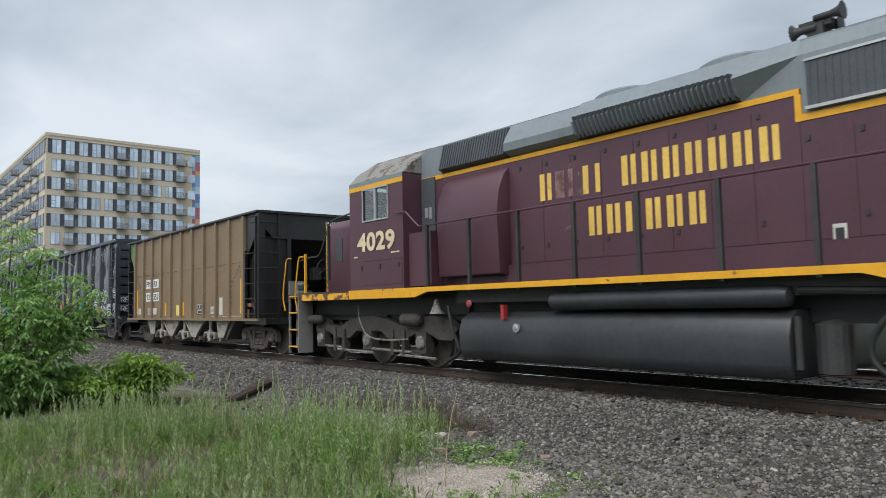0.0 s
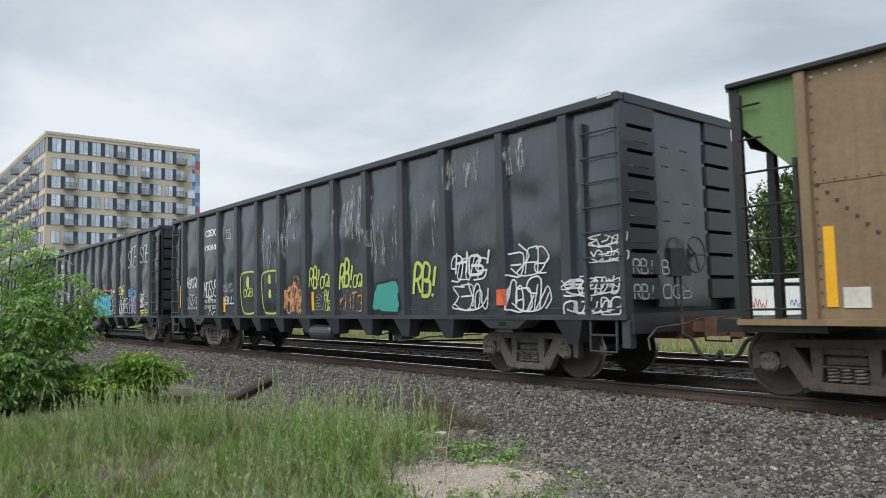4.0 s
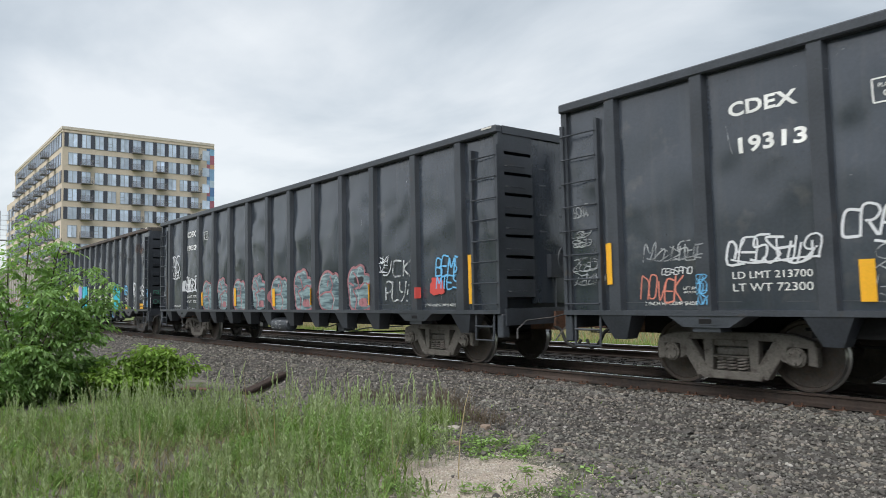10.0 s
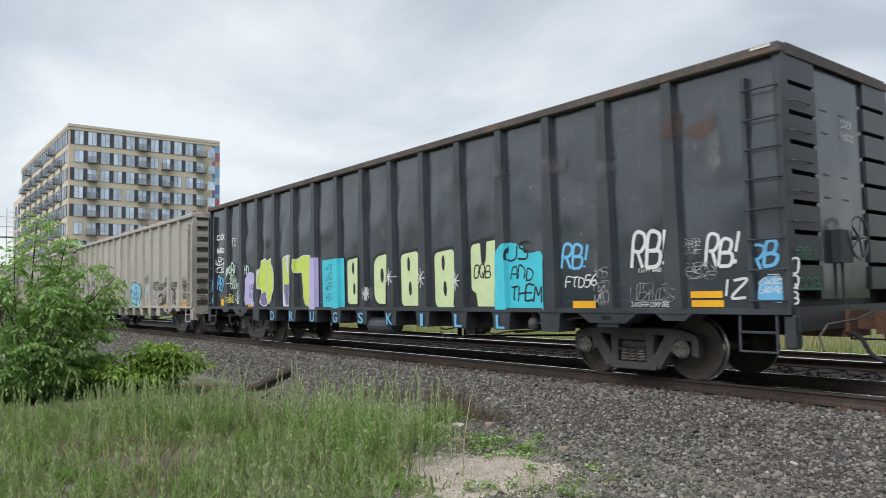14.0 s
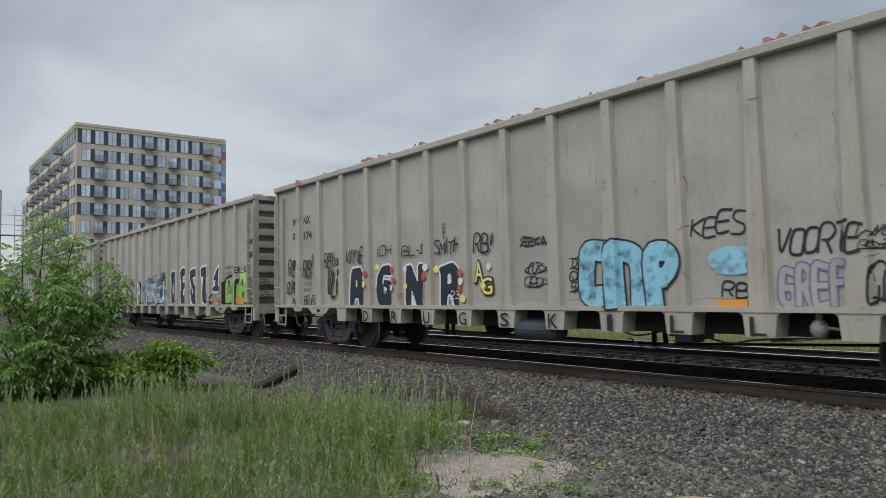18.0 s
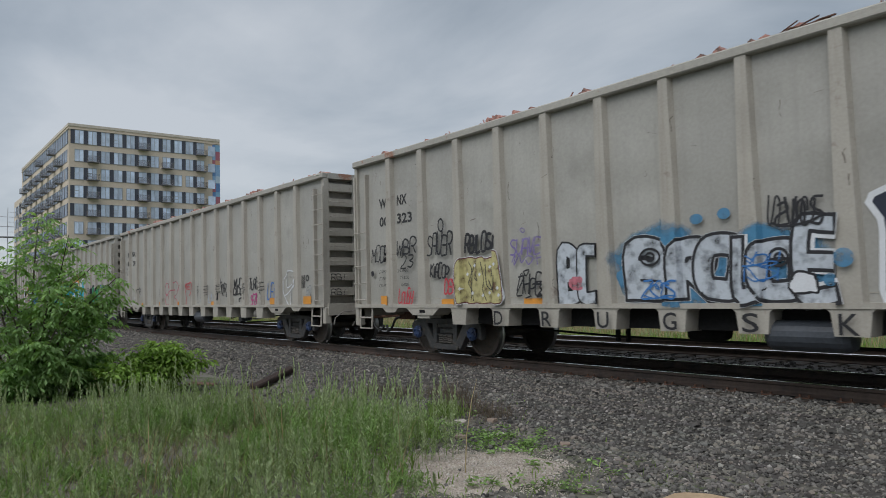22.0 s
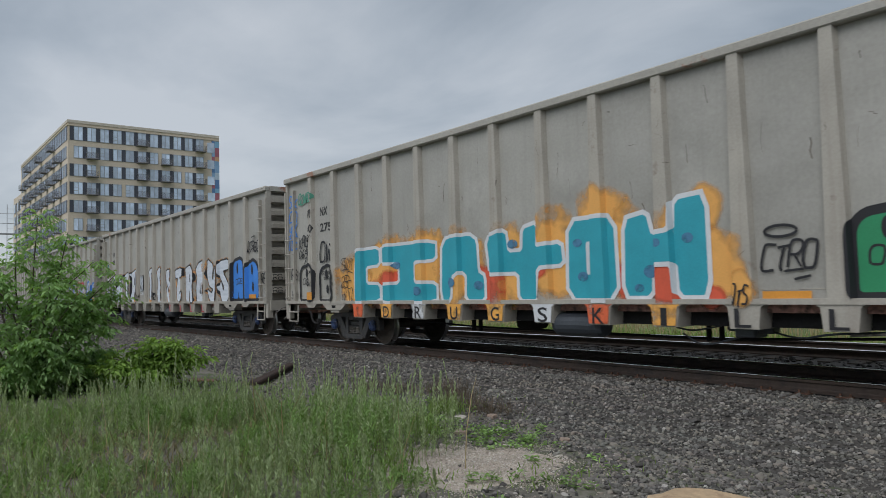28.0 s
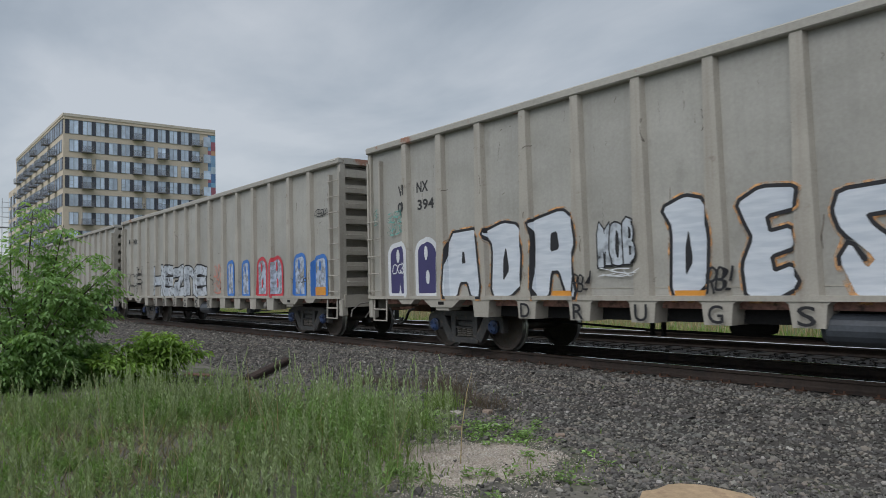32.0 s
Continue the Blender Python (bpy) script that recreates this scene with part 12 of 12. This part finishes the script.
mist(9, 2.70, 3.21, 0.85, 1.26, RED_HALO)
mist(9, 3.19, 3.60, 0.86, 1.46, ORANGE_HALO)
piece(9, "square C", -6.08, -5.07, 1.04, 2.19, TURQUOISE, WHITE_SPRAY, 0.07)
piece(9, "barred I", -4.94, -3.02, 1.04, 2.20, TURQUOISE, WHITE_SPRAY, 0.07)
piece(9, "arched R", -2.85, -1.59, 1.06, 2.25, TURQUOISE, WHITE_SPRAY, 0.07)
piece(9, "fork", -1.49, 0.34, 1.06, 2.25, TURQUOISE, WHITE_SPRAY, 0.07)
piece(9, "square O", 0.45, 1.40, 1.07, 2.28, TURQUOISE, WHITE_SPRAY, 0.07)
piece(9, "tall H", 1.55, 2.90, 1.10, 2.27, TURQUOISE, WHITE_SPRAY, 0.07)
disc(9, -4.54, -4.23, 1.71, 1.87, STEEL_BLUE)
disc(9, -3.71, -3.39, 1.15, 1.33, STEEL_BLUE)
disc(9, -2.64, -2.32, 1.29, 1.48, STEEL_BLUE)
disc(9, -1.87, -1.61, 1.24, 1.40, STEEL_BLUE)
disc(9, -0.94, -0.68, 1.93, 2.09, STEEL_BLUE)
disc(9, 0.57, 0.76, 1.87, 2.00, STEEL_BLUE)
disc(9, 0.65, 0.86, 1.33, 1.48, STEEL_BLUE)
disc(9, 1.89, 2.13, 1.35, 1.54, STEEL_BLUE)
disc(9, 2.09, 2.25, 1.78, 1.90, STEEL_BLUE)
disc(9, 2.53, 2.71, 1.81, 1.95, STEEL_BLUE)
disc(9, 1.72, 1.89, 1.15, 1.27, STEEL_BLUE)
slab(9, "A", 4.71, 5.53, 1.06, 2.06, EMERALD, BLACK_SPRAY, 0.055)
slab(9, "B", 5.77, 6.67, 1.05, 2.02, EMERALD, BLACK_SPRAY, 0.055)
fat(9, "OQB", 4.89, 5.39, 1.42, 1.63, BLACK_SPRAY, None, 0.015, 0.05)
fat(9, "BL1", 6.99, 7.73, 1.81, 2.04, BLUE_SPRAY, None, 0.03, 0.05)
fat(9, "NBD", 7.20, 7.69, 1.05, 1.17, BLUE_SPRAY, None, 0.01, 0.05)
hand(9, "CTRO", 3.66, 4.32, 1.40, 1.76, BLACK_SPRAY, 0.035)
ring(9, 3.7, 4.1, 1.80, 1.94, BLACK_SPRAY)
swirl(9, 3.6, 4.4, 1.2, 1.4, [[(0.4, 0.9), (0.7, 1.0)], [(0.55, 0.4), (0.8, 0.6)]], BLACK_SPRAY, 0.03)
scrawl(9, 228, 7.70, 7.96, 1.43, 1.76, BLACK_SPRAY, 0.03, 5)
scrawl(9, 229, 7.21, 7.63, 1.15, 1.72, GREY_SPRAY, 0.008, 6)
slab(9, "A", -8.83, -8.02, 1.06, 1.98, None, BLACK_SPRAY, 0.036)
slab(9, "B", -7.77, -7.03, 1.05, 1.92, None, BLACK_SPRAY, 0.036)
fat(9, "LD LMT", -8.38, -8.03, 1.73, 1.81, BLACK_SPRAY, None, 0.0, 0.05)
fat(9, "CU FT", -8.35, -8.10, 1.43, 1.51, BLACK_SPRAY, None, 0.0, 0.05)
fat(9, "212900", -7.68, -7.30, 1.71, 1.78, BLACK_SPRAY, None, 0.0, 0.05)
fat(9, "73100", -7.62, -7.30, 1.58, 1.65, BLACK_SPRAY, None, 0.0, 0.05)
fat(9, "OQB", -8.66, -8.20, 1.46, 1.63, BLACK_SPRAY, None, 0.02, 0.05)
block(9, "reflector", -8.43, -8.01, 1.08, 1.27, AMBER)
block(9, "reflector", 3.64, 4.24, 1.05, 1.14, AMBER)
block(9, "reflector", 6.11, 6.46, 1.07, 1.14, AMBER)
hand(9, "SUK", -9.40, -8.94, 3.50, 3.80, BLUE_SPRAY, 0.045)
hand(9, "ON", -9.40, -8.94, 3.12, 3.42, BLUE_SPRAY, 0.045)
hand(9, "YCK", -9.40, -8.94, 2.76, 3.06, BLUE_SPRAY, 0.045)
hand(9, "NSE", -9.40, -8.94, 2.40, 2.70, BLUE_SPRAY, 0.045)
hand(9, "OZWALD", -8.84, -8.04, 3.56, 3.82, GREEN_SPRAY, 0.045)
hand(9, "KAUF", -8.82, -8.20, 2.42, 2.74, BLACK_SPRAY, 0.035)
hand(9, "D65", -8.84, -8.40, 2.14, 2.36, BLACK_SPRAY, 0.03)
swirl(9, -8.8, -8.0, 2.0, 2.8, [[(0.3, 0.0), (0.5, 0.3), (0.45, 0.5), (0.9, 0.9)]], BLACK_SPRAY, 0.03)
hand(9, "OW", -7.72, -7.14, 2.05, 2.50, BLACK_SPRAY, 0.06)
fat(9, "RB", -9.31, -8.98, 1.58, 1.83, BLACK_SPRAY, None, 0.02, 0.05)
fat(9, "HN", -9.29, -9.03, 1.10, 1.31, BLACK_SPRAY, None, 0.02, 0.05)
scrawl(9, 234, -6.67, -6.24, 0.95, 2.13, BLACK_SPRAY, 0.02, 6)
fat(9, "JTS", 3.26, 3.50, 0.97, 1.22, BLACK_SPRAY, None, 0.0, 0.05)
foot_paint(9, [(-5, ORANGE_RED), (-4, ORANGE_SPRAY), (-3, WHITE_MIST), (-2, ORANGE_SPRAY), (-1, ORANGE_SPRAY), (0, WHITE_SPRAY), (1, ORANGE_RED), (2, ORANGE_SPRAY)])
feet_letters(9, "DRUGSKILL", -4, BLACK_SPRAY)
stencil(10, "WI", -8.47, -8.16, 3.128, 3.343, STENCIL_BLACK)
stencil(10, "NX", -7.81, -7.42, 3.133, 3.348, STENCIL_BLACK)
stencil(10, "00", -8.49, -8.17, 2.782, 2.997, STENCIL_BLACK)
stencil(10, "394", -7.78, -7.25, 2.772, 2.987, STENCIL_BLACK)
slab(10, "A", -8.84, -8.14, 1.05, 2.14, NAVY_PURPLE, WHITE_SPRAY, 0.05)
slab(10, "B", -7.86, -7.15, 1.05, 2.17, NAVY_PURPLE, WHITE_SPRAY, 0.05)
fat(10, "OQB", -8.72, -8.19, 1.51, 1.73, WHITE_SPRAY, None, 0.01, 0.05)
piece(10, "A", -6.94, -5.82, 1.04, 2.26, WHITE_BLUE, BLACK_SPRAY, 0.05, ORANGE_MIST)
piece(10, "D", -5.76, -4.76, 1.04, 2.32, WHITE_BLUE, BLACK_SPRAY, 0.05, ORANGE_MIST)
piece(10, "R", -4.59, -3.58, 1.04, 2.42, WHITE_BLUE, BLACK_SPRAY, 0.05, ORANGE_MIST)
piece(10, "D", -2.02, -1.29, 1.03, 2.39, WHITE_BLUE, BLACK_SPRAY, 0.05, ORANGE_MIST)
piece(10, "E", -0.90, -0.13, 1.03, 2.38, WHITE_BLUE, BLACK_SPRAY, 0.05, ORANGE_MIST)
piece(10, "S", 0.26, 0.98, 1.02, 2.27, WHITE_BLUE, BLACK_SPRAY, 0.05, ORANGE_MIST)
piece(10, "T", 1.38, 2.38, 1.03, 2.25, WHITE_BLUE, BLACK_SPRAY, 0.05, ORANGE_MIST)
piece(10, "R", 2.51, 3.53, 1.03, 2.35, WHITE_BLUE, BLACK_SPRAY, 0.05, ORANGE_MIST)
piece(10, "O", 3.59, 4.44, 1.02, 2.43, WHITE_BLUE, BLACK_SPRAY, 0.05, ORANGE_MIST)
piece(10, "Y", 4.73, 5.68, 1.02, 2.45, WHITE_BLUE, BLACK_SPRAY, 0.05, ORANGE_MIST)
piece(10, "S", 5.79, 6.62, 1.02, 2.37, WHITE_BLUE, BLACK_SPRAY, 0.05, ORANGE_MIST)
brush(10, "M", -3.17, -2.91, 1.49, 2.09, SILVER, BLACK_SPRAY, 0.4, 0.025, 0.08)
brush(10, "O", -2.93, -2.67, 1.51, 2.11, SILVER, BLACK_SPRAY, 0.4, 0.025, 0.08)
brush(10, "B", -2.69, -2.44, 1.52, 2.13, SILVER, BLACK_SPRAY, 0.4, 0.025, 0.08)
scrawl(10, 240, -3.10, -2.45, 1.33, 1.48, WHITE_SPRAY, 0.05, 1)
slab(10, "A", 6.99, 7.81, 1.08, 2.36, BLUE_SPRAY, BLACK_SPRAY, 0.05)
slab(10, "B", 8.06, 8.95, 1.08, 2.26, BLUE_SPRAY, BLACK_SPRAY, 0.05)
fat(10, "OQB", 7.23, 7.72, 1.57, 1.75, BLACK_SPRAY, None, 0.015, 0.05)
block(10, "reflector", 8.23, 8.74, 1.13, 1.25, AMBER)
block(10, "reflector", -1.85, -1.39, 1.05, 1.12, AMBER)
block(10, "reflector", -4.12, -3.66, 1.05, 1.13, AMBER)
hand(10, "DTREG", 8.18, 8.98, 2.52, 2.80, BLACK_SPRAY, 0.045)
swirl(10, 8.3, 9.0, 2.5, 2.95, [[(0.2, 0.95), (0.6, 1.0)], [(0.4, 0.7), (0.45, 1.1)], [(0.1, 0.0), (0.3, 0.2), (0.6, 0.05), (0.9, 0.2)]], BLACK_SPRAY, 0.03)
fat(10, "RB!", -3.61, -3.33, 1.12, 1.39, BLACK_SPRAY, None, 0.01, 0.05)
fat(10, "RB!", -1.28, -1.00, 1.10, 1.41, BLACK_SPRAY, None, 0.01, 0.05)
fat(10, "RB", 9.11, 9.45, 1.54, 1.88, BLACK_SPRAY, None, 0.02, 0.05)
scrawl(10, 242, -8.80, -8.28, 2.32, 2.85, GREEN_MIST, 0.025, 6)
scrawl(10, 243, -9.34, -9.13, 2.58, 2.93, GREEN_MIST, 0.02, 3)
scrawl(10, 244, 9.18, 9.43, 1.13, 1.42, GREY_SPRAY, 0.012, 5)
feet_letters(10, "DRUGS", -4, BLACK_SPRAY)
feet_letters(10, "KILL", 1, CRIMSON)
brush(11, "H", -5.00, -3.86, 1.07, 2.17, SILVER, BLACK_SPRAY, 0.38, 0.05, 0.05)
brush(11, "E", -3.66, -2.59, 1.07, 2.13, SILVER, BLACK_SPRAY, 0.38, 0.05, 0.05)
brush(11, "Z", -2.42, -1.42, 1.07, 2.09, SILVER, BLACK_SPRAY, 0.38, 0.05, 0.05)
brush(11, "N", -1.26, -0.33, 1.07, 2.05, SILVER, BLACK_SPRAY, 0.38, 0.05, 0.05)
brush(11, "E", -0.18, 0.69, 1.07, 2.02, SILVER, BLACK_SPRAY, 0.38, 0.05, 0.05)
slab(11, "A", 2.53, 3.00, 1.07, 2.10, PALE_BLUE, COBALT, 0.05)
slab(11, "A", 3.67, 4.15, 1.05, 2.07, PALE_BLUE, COBALT, 0.05)
slab(11, "B", 4.77, 5.37, 1.05, 2.11, PALE_BLUE, CRIMSON, 0.05)
slab(11, "B", 5.74, 6.37, 1.05, 2.10, PALE_BLUE, CRIMSON, 0.05)
slab(11, "A", 7.08, 7.67, 1.05, 2.11, PALE_BLUE, COBALT, 0.05)
slab(11, "A", 8.19, 8.79, 1.06, 2.03, PALE_BLUE, COBALT, 0.05)
block(11, "reflector", 8.22, 8.74, 1.06, 1.27, AMBER)
fat(11, "OQB", 7.28, 7.72, 1.40, 1.56, BLACK_SPRAY, None, 0, 0.05)
scrawl(11, 250, 1.39, 2.09, 1.12, 2.10, SALMON, 0.02, 5)
scrawl(11, 251, 8.27, 8.88, 3.00, 3.22, BLACK_SPRAY, 0.015, 3)
scrawl(11, 252, -8.81, -7.50, 1.03, 2.09, BLACK_SPRAY, 0.03, 2)
scrawl(11, 253, -7.26, -6.68, 1.15, 2.30, BLACK_SPRAY, 0.03, 4)
feet_letters(11, "DRUGSK", -4, BLACK_SPRAY)
stencil(11, "WI", -8.53, -8.09, 3.22, 3.44, STENCIL_BLACK)
stencil(11, "NX", -7.84, -7.25, 3.23, 3.44, STENCIL_BLACK)
flat_text(1, "PM", -3.70, -3.28, 2.14, 2.36, -1.548, STENCIL_BLACK)
flat_text(1, "RX", -2.88, -2.48, 2.14, 2.36, -1.548, STENCIL_BLACK)
flat_text(1, "92", -3.68, -3.3, 1.66, 1.88, -1.548, STENCIL_BLACK)
flat_text(1, "551", -2.90, -2.42, 1.66, 1.88, -1.548, STENCIL_BLACK)
flat_text(1, "LD LMT", -3.56, -3.32, 1.26, 1.34, -1.547, STENCIL_BLACK)
flat_text(1, "LT WT", -3.56, -3.32, 1.15, 1.23, -1.547, STENCIL_BLACK)
flat_text(1, "CU FT 3220", 2.53, 2.87, 1.2, 1.29, -1.547, STENCIL_BLACK)
end_text(1, "PMRX 92551", 5.91, 0.55, 1.35, 3.62, 3.76, STENCIL_WHITE)
flat_text(1, "DO NOT", 5.42, 5.72, 2.20, 2.29, -1.406, STENCIL_WHITE)
flat_text(1, "HUMP", 5.46, 5.68, 2.05, 2.14, -1.406, STENCIL_WHITE)


# ---- what moves ----
def motions():
    times = [float(t) for t in range(33)]
    for car, centre in CARS:
        walk(car, [(t, pose(centre + rolled(t), 0, 0)) for t in times])
    fine = [i / 10 for i in range(321)]
    for car, centre in CARS:
        for w in list(car.children):
            if not w.name.startswith("wheelset"):
                continue
            x, r = w.location.x, w.location.z
            walk(w, [(t, pose(x, 0, r, 0, math.degrees(rolled(t) / r), 0)) for t in fine])


motions()
